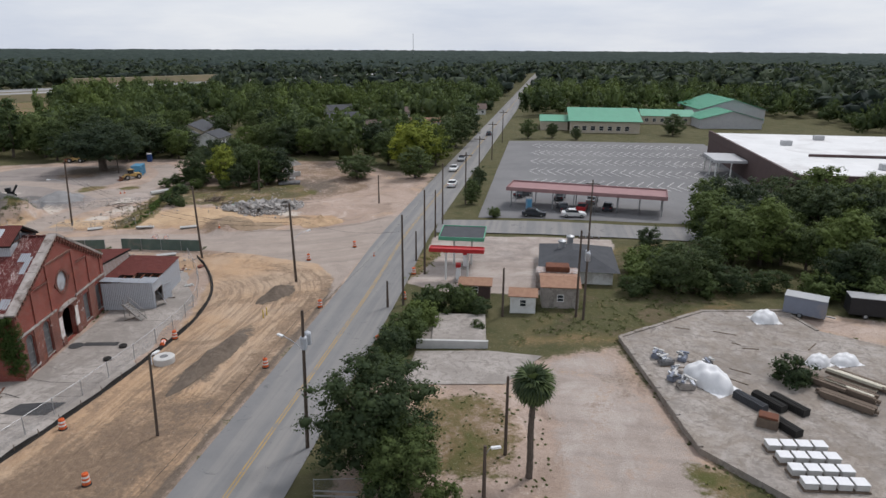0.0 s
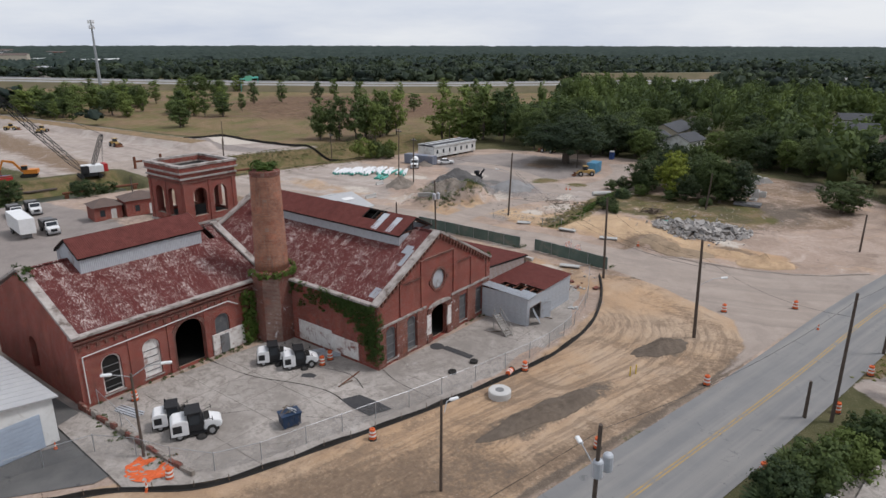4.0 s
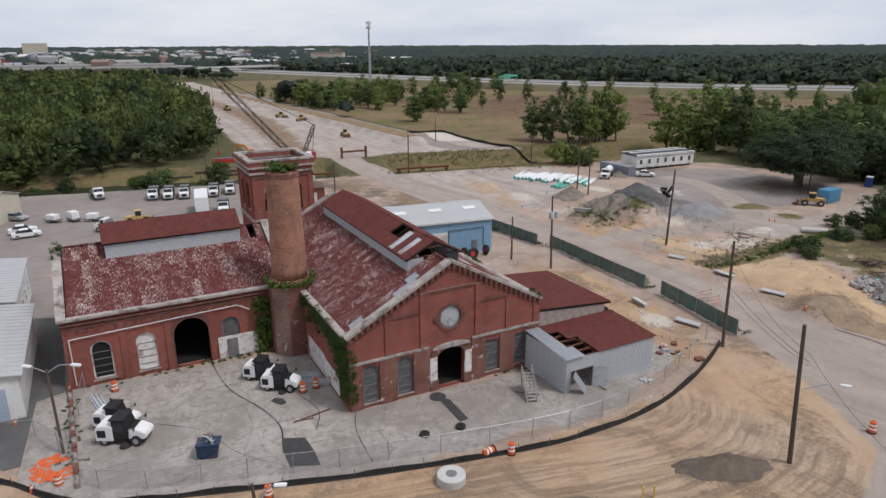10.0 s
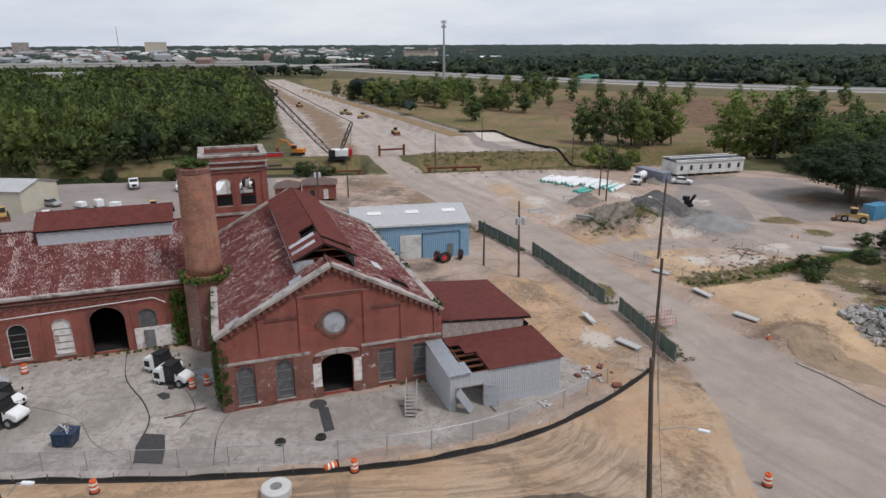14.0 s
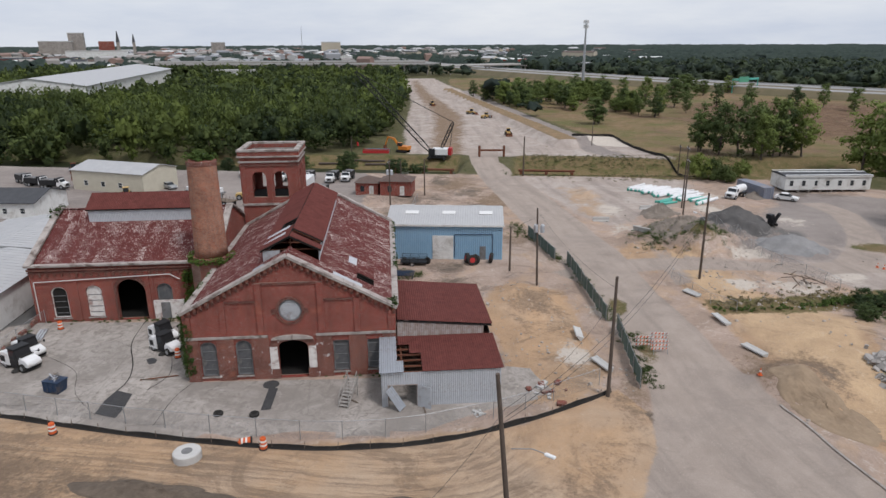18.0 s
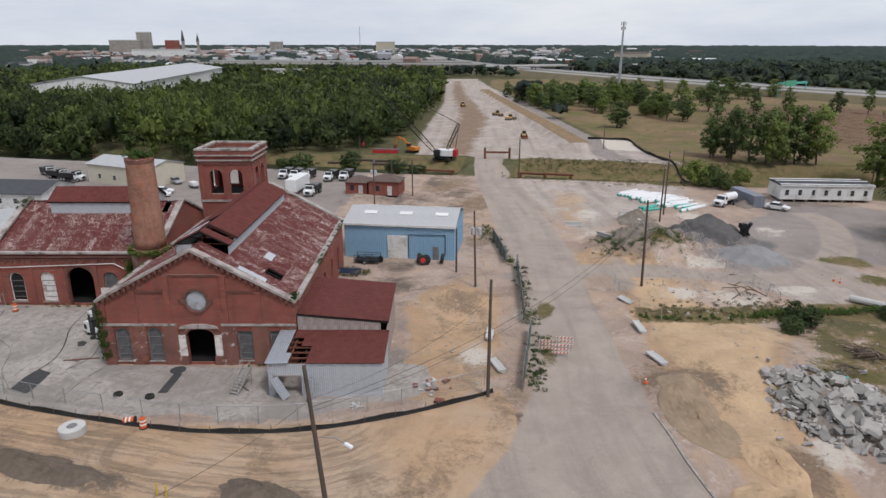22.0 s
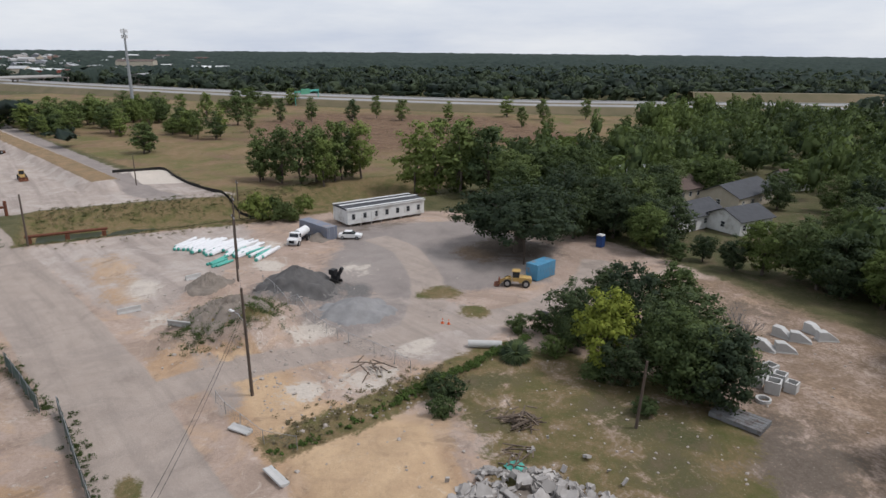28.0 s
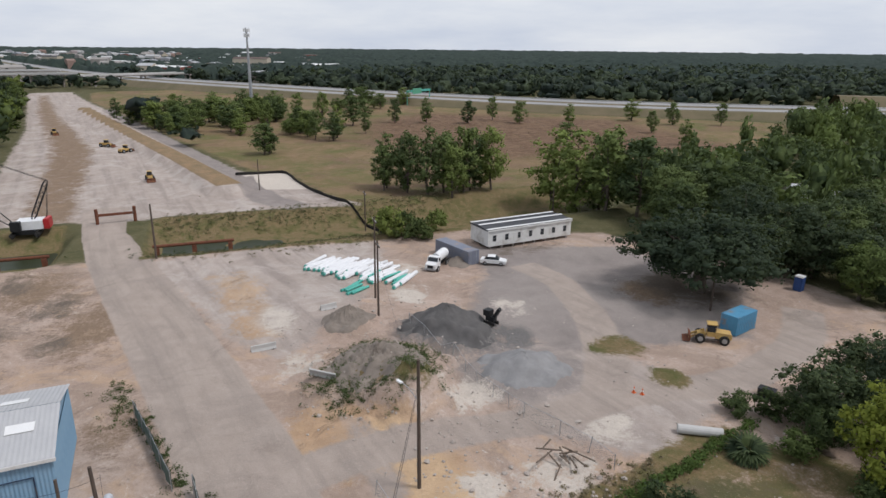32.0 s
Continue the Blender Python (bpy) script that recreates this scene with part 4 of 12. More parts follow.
c = k.mix(k.math("MULTIPLY", k.math("MULTIPLY", k.ramp(streak_y, 0.47, 0.58), k.attr("m_track")), 0.6), c, (0.200, 0.148, 0.108))
c = k.mix(k.math("MULTIPLY", k.math("MULTIPLY", k.ramp(streak_y, 0.34, 0.46, (1, 1, 1, 1), (0, 0, 0, 1)), k.attr("m_track")), 0.55), c, (0.520, 0.395, 0.275))
# brown of real mud, used for painted tree shade as well
mud_shade_c = k.mix(k.ramp(n_fine, 0.35, 0.7), (0.250, 0.176, 0.120), (0.165, 0.119, 0.085))
mud_shade_c = k.mix(k.math("MULTIPLY", k.ramp(n_chalk, 0.52, 0.64), 0.6), mud_shade_c, (0.360, 0.262, 0.180))
c = k.mix(where("mud", 0.38, 0.70, 1.1), c, mud_shade_c)
heapc = k.mix(k.ramp(n_fine, 0.35, 0.7), (0.120, 0.094, 0.073), (0.195, 0.153, 0.118))
c = k.mix(where("heap", 0.40, 0.62, 1.1), c, heapc)
gravelc = k.mix(k.ramp(n_fine, 0.35, 0.7), (0.125, 0.118, 0.114), (0.190, 0.182, 0.175))
c = k.mix(where("gravel", 0.40, 0.66, 0.7), c, gravelc)
roadc = k.mix(k.ramp(n_mid, 0.35, 0.7), (0.400, 0.335, 0.288), (0.335, 0.278, 0.238))
roadc = k.mix(k.math("MULTIPLY", k.ramp(streak_x, 0.47, 0.66), 0.6), roadc, (0.243, 0.208, 0.182))
roadc = k.mix(k.math("MULTIPLY", k.ramp(n_wide, 0.50, 0.62), 0.5), roadc, (0.275, 0.233, 0.206))
roadc = k.mix(k.math("MULTIPLY", k.ramp(n_damp, 0.55, 0.66), 0.45), roadc, (0.225, 0.188, 0.162))
roadc = k.mix(k.math("MULTIPLY", k.ramp(n_chalk, 0.60, 0.70), 0.45), roadc, (0.500, 0.432, 0.375))
c = k.mix(where("road", 0.42, 0.60, 0.55), c, roadc)
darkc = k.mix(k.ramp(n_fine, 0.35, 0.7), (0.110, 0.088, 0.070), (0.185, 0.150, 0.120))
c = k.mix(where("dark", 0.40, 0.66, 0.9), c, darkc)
grassc = k.mix(k.ramp(n_fine, 0.35, 0.7), (0.130, 0.109, 0.047), (0.234, 0.160, 0.095))
grassc = k.mix(k.ramp(n_mid, 0.45, 0.65), grassc, (0.092, 0.095, 0.033))
c = k.mix(where("grass", 0.42, 0.60, 1.0), c, grassc)
lushc = k.mix(k.ramp(n_fine, 0.35, 0.68), (0.052, 0.062, 0.025), (0.112, 0.104, 0.050))
lushc = k.mix(k.math("MULTIPLY", k.ramp(n_mid, 0.48, 0.62), 0.7), lushc, (0.150, 0.112, 0.074))
c = k.mix(where("lush", 0.40, 0.64, 1.1), c, lushc)
c = k.mix(k.math("MULTIPLY", k.ramp(n_grit, 0.35, 0.70), 0.42), c, k.mix(0.5, c, (0.06, 0.045, 0.035)))
c = k.mix(k.math("MULTIPLY", k.ramp(k.noise(5.0, 5.0, 0.75, distort=0.6), 0.60, 0.68), 0.30), c, (0.62, 0.57, 0.50))
k.colour(c)
rut = k.math("MULTIPLY", k.math("MULTIPLY", streak_y, k.attr("m_track")), -1.6)
k.bump(k.math("ADD", rut, k.math("ADD", k.math("MULTIPLY", n_fine, 0.9), k.math("MULTIPLY", n_grit, 0.4))), 0.8, 0.16)
ground_me.materials.append(k.m)
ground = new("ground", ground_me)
tagged(ground, "bare sandy earth with dusty tracks, weeds and grass", "ground", kind="structure")

# water in the canal
bm = bmesh.new()
out = ribbon(CANAL, [17] * len(CANAL))
bm.faces.new([bm.verts.new((x, y, -4.8)) for x, y in out])
k = Nodes("murky_canal_water", 0.35)
k.b.inputs["Base Color"].default_value = (0.024, 0.030, 0.014, 1)
k.b.inputs["Specular IOR Level"].default_value = 0.15
k.bump(k.noise(1.5), 0.08, 0.05)
single("water", bm, k.m, "murky dark green canal water between banks", "water", "structure")


# ---- main road ----
def asphalt(name, c0, c1, dust, axis_scale):
    k = Nodes(name, 0.9)
    lanes = k.noise(1.0, 4.0, 0.55, vec=k.mapped(axis_scale))
    c = k.mix(k.ramp(k.noise(0.25, 6.0, 0.7), 0.35, 0.68), c0, c1)
    c = k.mix(k.math("MULTIPLY", k.ramp(lanes, 0.42, 0.64), 0.6), c, dust)
    c = k.mix(k.math("MULTIPLY", k.noise(18.0, 3.0, 0.8), 0.4), c, tuple(v * 0.6 for v in c0))
    c = k.mix(k.ramp(k.noise(0.5, 6.0, 0.75, distort=1.0), 0.60, 0.66), c, tuple(v * 0.75 for v in c0))
    k.colour(c)
    k.bump(k.noise(30.0, 3.0, 0.7), 0.3, 0.01)
    return k.m


MAT["asphalt"] = asphalt("worn_grey_asphalt", (0.175, 0.174, 0.174), (0.215, 0.211, 0.206), (0.300, 0.282, 0.258), (0.9, 0.03, 1.0))
MAT["asphalt_lot"] = asphalt("faded_lot_asphalt", (0.150, 0.148, 0.150), (0.190, 0.186, 0.186), (0.225, 0.220, 0.216), (0.05, 0.05, 1.0))
ROAD = smooth_line([(-22.0, -260), (-22.0, -120), (-22.0, -60), (-22.0, -20), (-22.0, 10), (-22.0, 40), (-22.2, 75), (-23.0, 100), (-22.8, 120), (-21.8, 165), (-20.6, 230), (-19.4, 300), (-17.6, 400), (-15.6, 520), (-13, 680), (-9, 860), (-6.0, 1000)], 4.0)


def strip(line, half, z, off=0.0):
    bm = bmesh.new()
    prev = None
    n = len(line)
    for i, (x, y) in enumerate(line):
        a, b = line[max(i - 1, 0)], line[min(i + 1, n - 1)]
        dx, dy = b[0] - a[0], b[1] - a[1]
        s = math.hypot(dx, dy)
        nx, ny = -dy / s, dx / s
        row = [bm.verts.new((x + nx * (off + e), y + ny * (off + e), z + hz(x + nx * (off + e), y + ny * (off + e)))) for e in (half, -half)]
        if prev:
            bm.faces.new((prev[1], row[1], row[0], prev[0]))
        prev = row
    bmesh.ops.recalc_face_normals(bm, faces=bm.faces)
    return bm


single("road", strip(ROAD, 4.25, 0.09), MAT["asphalt"], "worn grey two-lane asphalt road", "road", "structure")
KERB = smooth_line([(-52, 103.2), (-41, 106.6), (-33, 111), (-28.5, 116.5)], 1.0)
single("kerb", strip(KERB, 0.11, 0.10), MAT["concrete"], "dusty pale kerb edge along the side road", "kerb", "structure")
single("road_marking", strip(ROAD, 0.075, 0.095, 0.14), MAT["yellow_line"], "worn double yellow centre line", "road marking", "structure")
single("road_marking", strip(ROAD, 0.075, 0.095, -0.14), MAT["yellow_line"], "worn double yellow centre line", "road marking", "structure")
cross = smooth_line([(-18.5, 109.8), (-8, 110.2), (14, 109.8), (60, 109), (200, 108)], 1.2)
single("road", strip(cross, 4.2, 0.17), MAT["asphalt"], "pale grey asphalt cross street", "road", "structure")

# ---- the brick waterworks: hall, wing, chimney, tower ----
U = Vector((-0.223, 0.975, 0)).normalized()
HALL = Matrix.Translation((-49.6, 50.1, 0.0)) @ Matrix.Rotation(math.atan2(U.y, U.x), 4, "Z")
hall = thing("brick_building", "derelict red brick waterworks hall with a rusted sheet-metal gable roof", "building", HALL)
W, L, EAVE, PEAK = 19.4, 31.0, 6.75, 12.0
SLOPE = math.atan2(PEAK - EAVE, W / 2)
gable_out = [(0, 0), (W, 0), (W, EAVE), (W / 2, PEAK), (0, EAVE)]
TH = 0.5
WIN = [("arched", 2.0, 0.45, 1.5, 3.55, 0.6), ("arched", 5.2, 0.45, 1.5, 3.6, 0.6), ("flat", 14.2, 0.5, 1.5, 3.2, 0.06), ("flat", 17.35, 0.6, 1.4, 3.1, 0.06)]
DOOR = (9.75, 0.02, 2.75, 3.9, 0.75)
ROUND = [(9.72 + 1.08 * math.cos(2 * math.pi * i / 20), 6.85 + 1.12 * math.sin(2 * math.pi * i / 20)) for i in range(20)]
front_holes = [arch(x, z, w, h, r) for _, x, z, w, h, r in WIN] + [arch(*DOOR), ROUND]
part("front_wall", wall_bm(gable_out, front_holes, TH), MAT["brick"], hall)
part("back_wall", wall_bm(gable_out, [], TH, Matrix.Translation((0, L - TH, 0))), MAT["brick"], hall)


def side_wall(x, y0, y1, h, holes, owner, mat, thick=TH, name="side_wall"):
    """A wall that runs along y; its outer face at x, its thickness towards +x when thick > 0."""
    m = Matrix.Translation((x, y0, 0)) @ ROT["z"](radians(90))
    return part(name, wall_bm([(0, 0), (y1 - y0, 0), (y1 - y0, h), (0, h)], holes, -thick, m), mat, owner)


side_wall(0.0, TH, L - TH, EAVE, [], hall, MAT["brick"])
side_wall(W, TH, L - TH, EAVE, [arch(5 + 5.2 * i, 0.6, 1.6, 3.6, 0.7) for i in range(5)], hall, MAT["brick"], -TH)


def window(owner, x, y, z, w, h, rise, board="board", bars=3, arched=True, face=1, louvre=False):
    """A boarded window set into a wall along x at y: frame, infill and bars."""
    win = part("window", wall_bm(arch(0, 0, w - 0.02, h - 0.01, rise), [arch(0, 0.14, w - 0.28, h - 0.28, max(0.03, rise - 0.1))], 0.12), MAT["peeling"] if board != "board" else MAT["board"], owner, "weathered timber window frame")
    win.matrix_local = Matrix.Translation((x, y + 0.16 * face, z))
    bm = bmesh.new()
    prism(bm, arch(0, 0.12, w - 0.24, h - 0.24, max(0.03, rise - 0.1)), 0.05, 0.10)
    part("infill", bm, MAT["board_dark" if board == "board" else board], win)
    for i in range(bars):
        bm = bmesh.new()
        zz = 0.2 + (h - rise - 0.2) * (i + 0.5) / bars
        box(bm, -w / 2 + 0.13, 0.0, zz - 0.03, w / 2 - 0.13, 0.05, zz + 0.03)
        part("glazing_bar", bm, MAT["board"], win)
    bm = bmesh.new()
    box(bm, -w / 2 - 0.12, -0.26, -0.14, w / 2 + 0.12, -0.01, 0.0, bevel=0.02)
    part("sill", bm, MAT["coping"], win, "worn stone sill")
    return win


for kind_, x, z, w, h, r in WIN:
    window(hall, x, 0.0, z, w, h, r)
# louvred round window
rw = part("round_window", wall_bm([(1.06 * math.cos(2 * math.pi * i / 24), 1.10 * math.sin(2 * math.pi * i / 24)) for i in range(24)], [[(0.92 * math.cos(2 * math.pi * i / 24), 0.96 * math.sin(2 * math.pi * i / 24)) for i in range(24)]], 0.14), MAT["board"], hall, "round window closed with grey slats")
rw.matrix_local = Matrix.Translation((9.72, 0.1, 6.85))
for i in range(9):
    zz = -0.84 + 0.21 * i
    half_w = math.sqrt(max(0.02, 0.93 ** 2 - (zz / 1.04) ** 2))
    bm = bmesh.new()
    box(bm, -half_w, 0.03, zz - 0.095, half_w, 0.07, zz + 0.095)
    part("slat", bm, MAT["galv"], rw)
bm = bmesh.new()
ring_o = [(1.36 * math.cos(2 * math.pi * i / 28), 1.38 * math.sin(2 * math.pi * i / 28)) for i in range(28)]
ring_i = [(1.10 * math.cos(2 * math.pi * i / 28), 1.14 * math.sin(2 * math.pi * i / 28)) for i in range(28)]
ro = part("round_arch", wall_bm(ring_o, [ring_i], 0.10), MAT["brick_dark"], hall)
ro.matrix_local = Matrix.Translation((9.72, -0.07, 6.85))
for dx in (-1.5, 1.5):
    bm = bmesh.new()
    box(bm, 9.72 + dx - 0.17, -0.12, 6.55, 9.72 + dx + 0.17, -0.003, 7.1, bevel=0.02)
    part("keystone", bm, MAT["brick_dark"], hall)
# arched portal
portal = part("portal", wall_bm(arch(0, 2.2, 4.1, 2.35, 1.0)[2:] + [(-2.05, 2.2), (-1.4, 2.2)] + [(-p[0] * 0 + 1.4 * math.cos(a), 3.17 + 0.75 * math.sin(a)) for p, a in (((0, 0), math.pi - math.pi * q / 10) for q in range(11))] + [(1.4, 2.2), (2.05, 2.2)], [], 0.12), MAT["brick_worn"], hall, "worn brick arch over the doorway")
portal.matrix_local = Matrix.Translation((9.75, -0.12, 0.02))
for sx in (-1.78, 1.78):
    bm = bmesh.new()
    box(bm, 9.75 + sx - 0.37, -0.125, 1.0, 9.75 + sx + 0.37, -0.004, 3.3, bevel=0.02)
    part("painted_jamb", bm, MAT["peeling"], hall, "door jamb with peeling white paint")
bm = bmesh.new()
prism(bm, arch(9.75, 4.0, 3.9, 0.5, 0.45)[2:], -0.3, -0.12)
part("hood_mould", bm, MAT["coping"], hall)
for sx in (-1.72, 1.72):
    bm = bmesh.new()
    box(bm, 9.75 + sx - 0.42, -0.2, 0.02, 9.75 + sx + 0.42, -0.125, 1.0, bevel=0.03)
    part("plinth_block", bm, MAT["brick_worn"], hall)
for y0, y1, z1 in ((2.6, 6.4, 2.2), (6.42, 11.5, 2.5)):
    bm = bmesh.new()
    box(bm, -0.07, y0, 0.3, -0.004, y1, z1)
    part("whitewashed_panel", bm, MAT["peeling"], hall, "lower wall with flaking whitewash")
# pilasters, belt course, worn plinth
for x, w, top in [(0.35, 0.7, 6.6), (3.6, 0.5, 7.9), (6.95, 0.55, 9.6), (12.5, 0.55, 9.6), (15.8, 0.5, 7.9), (19.05, 0.7, 6.6)]:
    bm = bmesh.new()
    box(bm, x - w / 2, -0.13, 4.55, x + w / 2, -0.004, top)
    part("pilaster", bm, MAT["brick"], hall)
for x0, x1, z in [(7.22, 12.23, 9.45), (3.85, 6.68, 7.75), (12.77, 15.55, 7.75)]:
    bm = bmesh.new()
    box(bm, x0, -0.10, z, x1, -0.004, z + 0.22)
    part("panel_head", bm, MAT["brick_dark"], hall)
for x0, x1 in [(0.0, 7.55), (11.95, W)]:
    bm = bmesh.new()
    box(bm, x0, -0.16, 4.25, x1, -0.004, 4.5, bevel=0.03)
    part("belt_course", bm, MAT["coping"], hall, "stained stone belt course")
for x0, x1 in [(0.0, 1.2), (2.8, 4.4), (6.0, 7.58), (11.92, 13.4), (15.0, 16.6), (18.1, W)]:
    bm = bmesh.new()
    box(bm, x0, -0.10, 0.0, x1, -0.005, 4.24)
    part("pier", bm, MAT["brick_worn"], hall, "worn brick pier")
# raking cornice: brackets and stone coping


def rake(owner, x0, z0, x1, z1, y, face, bracket=True, n=18):
    d = math.hypot(x1 - x0, z1 - z0)
    a = math.atan2(z1 - z0, x1 - x0)
    m = Matrix.Translation((x0, y, z0)) @ ROT["y"](-a)
    count = max(1, int(d / 2.4))
    for i in range(count):
        bm = bmesh.new()
        jitter = random.uniform(-0.025, 0.025)
        box(bm, d * i / count + 0.012, -0.30, -0.02 + jitter, d * (i + 1) / count - 0.012, 0.62, 0.24 + jitter, bevel=0.03)
        o = part("coping_stone", bm, MAT["coping"], owner)
        o.matrix_local = m
    if bracket:
        bm0 = None
        for i in range(n):
            t = d * (i + 0.5) / n
            mm = Matrix.Translation((x0 + math.cos(a) * t, y, z0 + math.sin(a) * t))
            if bm0 is None:
                bm = bmesh.new()
                prism(bm, [(-0.14, -0.62), (0.14, -0.62), (0.14, -0.03), (-0.14, -0.03)], -0.16, -0.004)
                prism(bm, [(-0.14, -0.40), (0.14, -0.40), (0.14, -0.035), (-0.14, -0.035)], -0.27, -0.161)
                bm0 = part("bracket", bm, MAT["brick_dark"], owner)
                bm0.matrix_local = mm
            else:
                again(bm0, mm)


rake(hall, -0.1, EAVE - 0.02, W / 2, PEAK + 0.03, 0.0, 1)
rake(hall, W / 2, PEAK + 0.03, W + 0.1, EAVE - 0.02, 0.0, 1)
rake(hall, -0.1, EAVE - 0.02, W / 2, PEAK + 0.03, L - 0.32, 1, False)
rake(hall, W / 2, PEAK + 0.03, W + 0.1, EAVE - 0.02, L - 0.32, 1, False)
for x0, n in ((-0.32, 12), (W - 0.3, 12)):
    for i in range(n):
        bm = bmesh.new()
        y0 = 0.65 + (L - 1.3) * i / n
        box(bm, x0, y0 + 0.01, EAVE - 0.03, x0 + 0.62, y0 + (L - 1.3) / n - 0.01, EAVE + 0.2 + random.uniform(-0.02, 0.02), bevel=0.03)
        part("eaves_stone", bm, MAT["coping"], hall)


def roof_slope(owner, w, l, m, mat, cols, rows, drop=(), name="roof_sheet", under=True, lap=0.14, tone=None):
    """Sheets in rows up a slope: w along x, l up the slope along y. drop: (column, row) left open."""
    sw, sl = w / cols, l / rows
    src = part(name, corrugated(sw + 0.05, sl + lap, 0.2, 0.03), mat, owner)
    first = True
    for c_ in range(cols):
        for r_ in range(rows):
            if (c_, r_) in drop:
                continue
            mm = m @ Matrix.Translation((c_ * sw, r_ * sl, 0.05 + 0.012 * (rows - r_) + random.uniform(0, 0.012))) @ ROT["x"](random.uniform(-0.006, 0.003)) @ ROT["z"](random.uniform(-0.008, 0.008))
            if first:
                src.matrix_local = mm
                first = False
            else:
                again(src, mm)
    # added near-black deck that keeps light out below the sheets
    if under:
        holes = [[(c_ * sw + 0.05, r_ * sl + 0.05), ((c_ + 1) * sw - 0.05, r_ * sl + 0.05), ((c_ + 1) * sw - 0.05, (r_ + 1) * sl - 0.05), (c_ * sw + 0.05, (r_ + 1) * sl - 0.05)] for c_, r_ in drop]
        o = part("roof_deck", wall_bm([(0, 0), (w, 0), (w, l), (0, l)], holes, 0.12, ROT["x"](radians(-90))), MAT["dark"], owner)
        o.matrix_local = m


RAFT = math.hypot(W / 2, PEAK - EAVE)
MON_X0, MON_X1, MON_Y0, MON_Y1 = 7.1, 12.3, 3.2, 27.2      # the raised ridge light
low = (MON_X0 - 0.25) / math.cos(SLOPE)
# south slope: x runs back along the hall, y up the slope
south = Matrix.Translation((0.25, L - 0.6, EAVE + 0.02)) @ ROT["z"](radians(-90)) @ ROT["x"](SLOPE)
roof_slope(hall, L - 1.2, low, south, MAT["rust"], 36, 4)
north = Matrix.Translation((W - 0.25, 0.6, EAVE + 0.02)) @ ROT["z"](radians(90)) @ ROT["x"](SLOPE)
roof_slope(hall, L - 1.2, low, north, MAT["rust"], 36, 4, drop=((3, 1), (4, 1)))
# short ends of the roof in front of and behind the raised light
for y0, y1, n in ((0.6, MON_Y0, 4), (MON_Y1, L - 0.6, 4)):
    zz = EAVE + 0.02 + low * math.sin(SLOPE)
    ll = RAFT - low - 0.2
    roof_slope(hall, y1 - y0, ll, Matrix.Translation((0.25 + low * math.cos(SLOPE), y1, zz)) @ ROT["z"](radians(-90)) @ ROT["x"](SLOPE), MAT["rust"], n, 1)
    roof_slope(hall, y1 - y0, ll, Matrix.Translation((W - 0.25 - low * math.cos(SLOPE), y0, zz)) @ ROT["z"](radians(90)) @ ROT["x"](SLOPE), MAT["rust"], n, 1)


def monitor(owner, along, x0, x1, y0, y1, zb, zs, zr, holes_l=(), holes_r=(), open_front=True, n=16, drop_l=(), drop_r=()):
    """The raised ridge light in the owner's space: ribbed side walls and a low roof. x across, y along."""
    m = along
    hgt = zs - zb
    ln = y1 - y0
    src = part("side_sheet", corrugated(ln / n + 0.03, hgt, 0.2, 0.03), MAT["galv"], owner)
    first = True
    for i in range(n):
        for side in (0, 1):
            if side == 0:
                mm = m @ Matrix.Translation((x0, y1 - ln * i / n, zb)) @ ROT["z"](radians(-90)) @ ROT["x"](radians(90))
            else:
                mm = m @ Matrix.Translation((x1, y0 + ln * i / n, zb)) @ ROT["z"](radians(90)) @ ROT["x"](radians(90))
            if first:
                src.matrix_local = mm
                first = False
            else:
                again(src, mm)
    half = (x1 - x0) / 2 + 0.25
    a = math.atan2(zr - zs, half)
    ll = math.hypot(half, zr - zs)
    roof_slope(owner, ln + 0.4, ll, m @ Matrix.Translation((x0 - 0.25, y1 + 0.2, zs)) @ ROT["z"](radians(-90)) @ ROT["x"](a), MAT["rust_deep"], n, 2, drop=drop_l, lap=0.0)
    roof_slope(owner, ln + 0.4, ll, m @ Matrix.Translation((x1 + 0.25, y0 - 0.2, zs)) @ ROT["z"](radians(90)) @ ROT["x"](a), MAT["rust_deep"], n, 1, drop=drop_r, lap=0.0)
    xm = (x0 + x1) / 2
    tri_out = [(x0, zb), (x1, zb), (x1, zs), (xm, zr - 0.12), (x0, zs)]
    o = part("end_wall", wall_bm(tri_out, [], 0.06, Matrix.Translation((0, y1 - 0.06, 0))), MAT["galv"], owner)
    o.matrix_local = m
    if open_front:
        o = part("end_wall", wall_bm([(x0, zb), (x0 + 1.6, zb), (x0 + 1.6, zs), (x0, zs)], [], 0.06, Matrix.Translation((0, y0, 0))), MAT["galv"], owner)
        o.matrix_local = m
        for k_ in range(3):
            bm = bmesh.new()
            yy = y0 + 0.3 + 2.2 * k_
            cyl(bm, (x0, yy, zs), (xm, yy, zr - 0.15), 0.06, seg=6)
            cyl(bm, (x1, yy, zs), (xm, yy, zr - 0.15), 0.06, seg=6)
            cyl(bm, (x0, yy, zs), (x1, yy, zs), 0.06, seg=6)
            cyl(bm, (xm, yy, zs), (xm, yy, zr - 0.15), 0.05, seg=6)
            o = part("roof_truss", bm, MAT["rust_brown"], owner)
            o.matrix_local = m
    else:
        o = part("end_wall", wall_bm(tri_out, [], 0.06, Matrix.Translation((0, y0, 0))), MAT["galv"], owner)
        o.matrix_local = m


ident = Matrix.Identity(4)
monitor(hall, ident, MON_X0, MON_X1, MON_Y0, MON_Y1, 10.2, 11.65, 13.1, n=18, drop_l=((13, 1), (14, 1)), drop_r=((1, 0),))
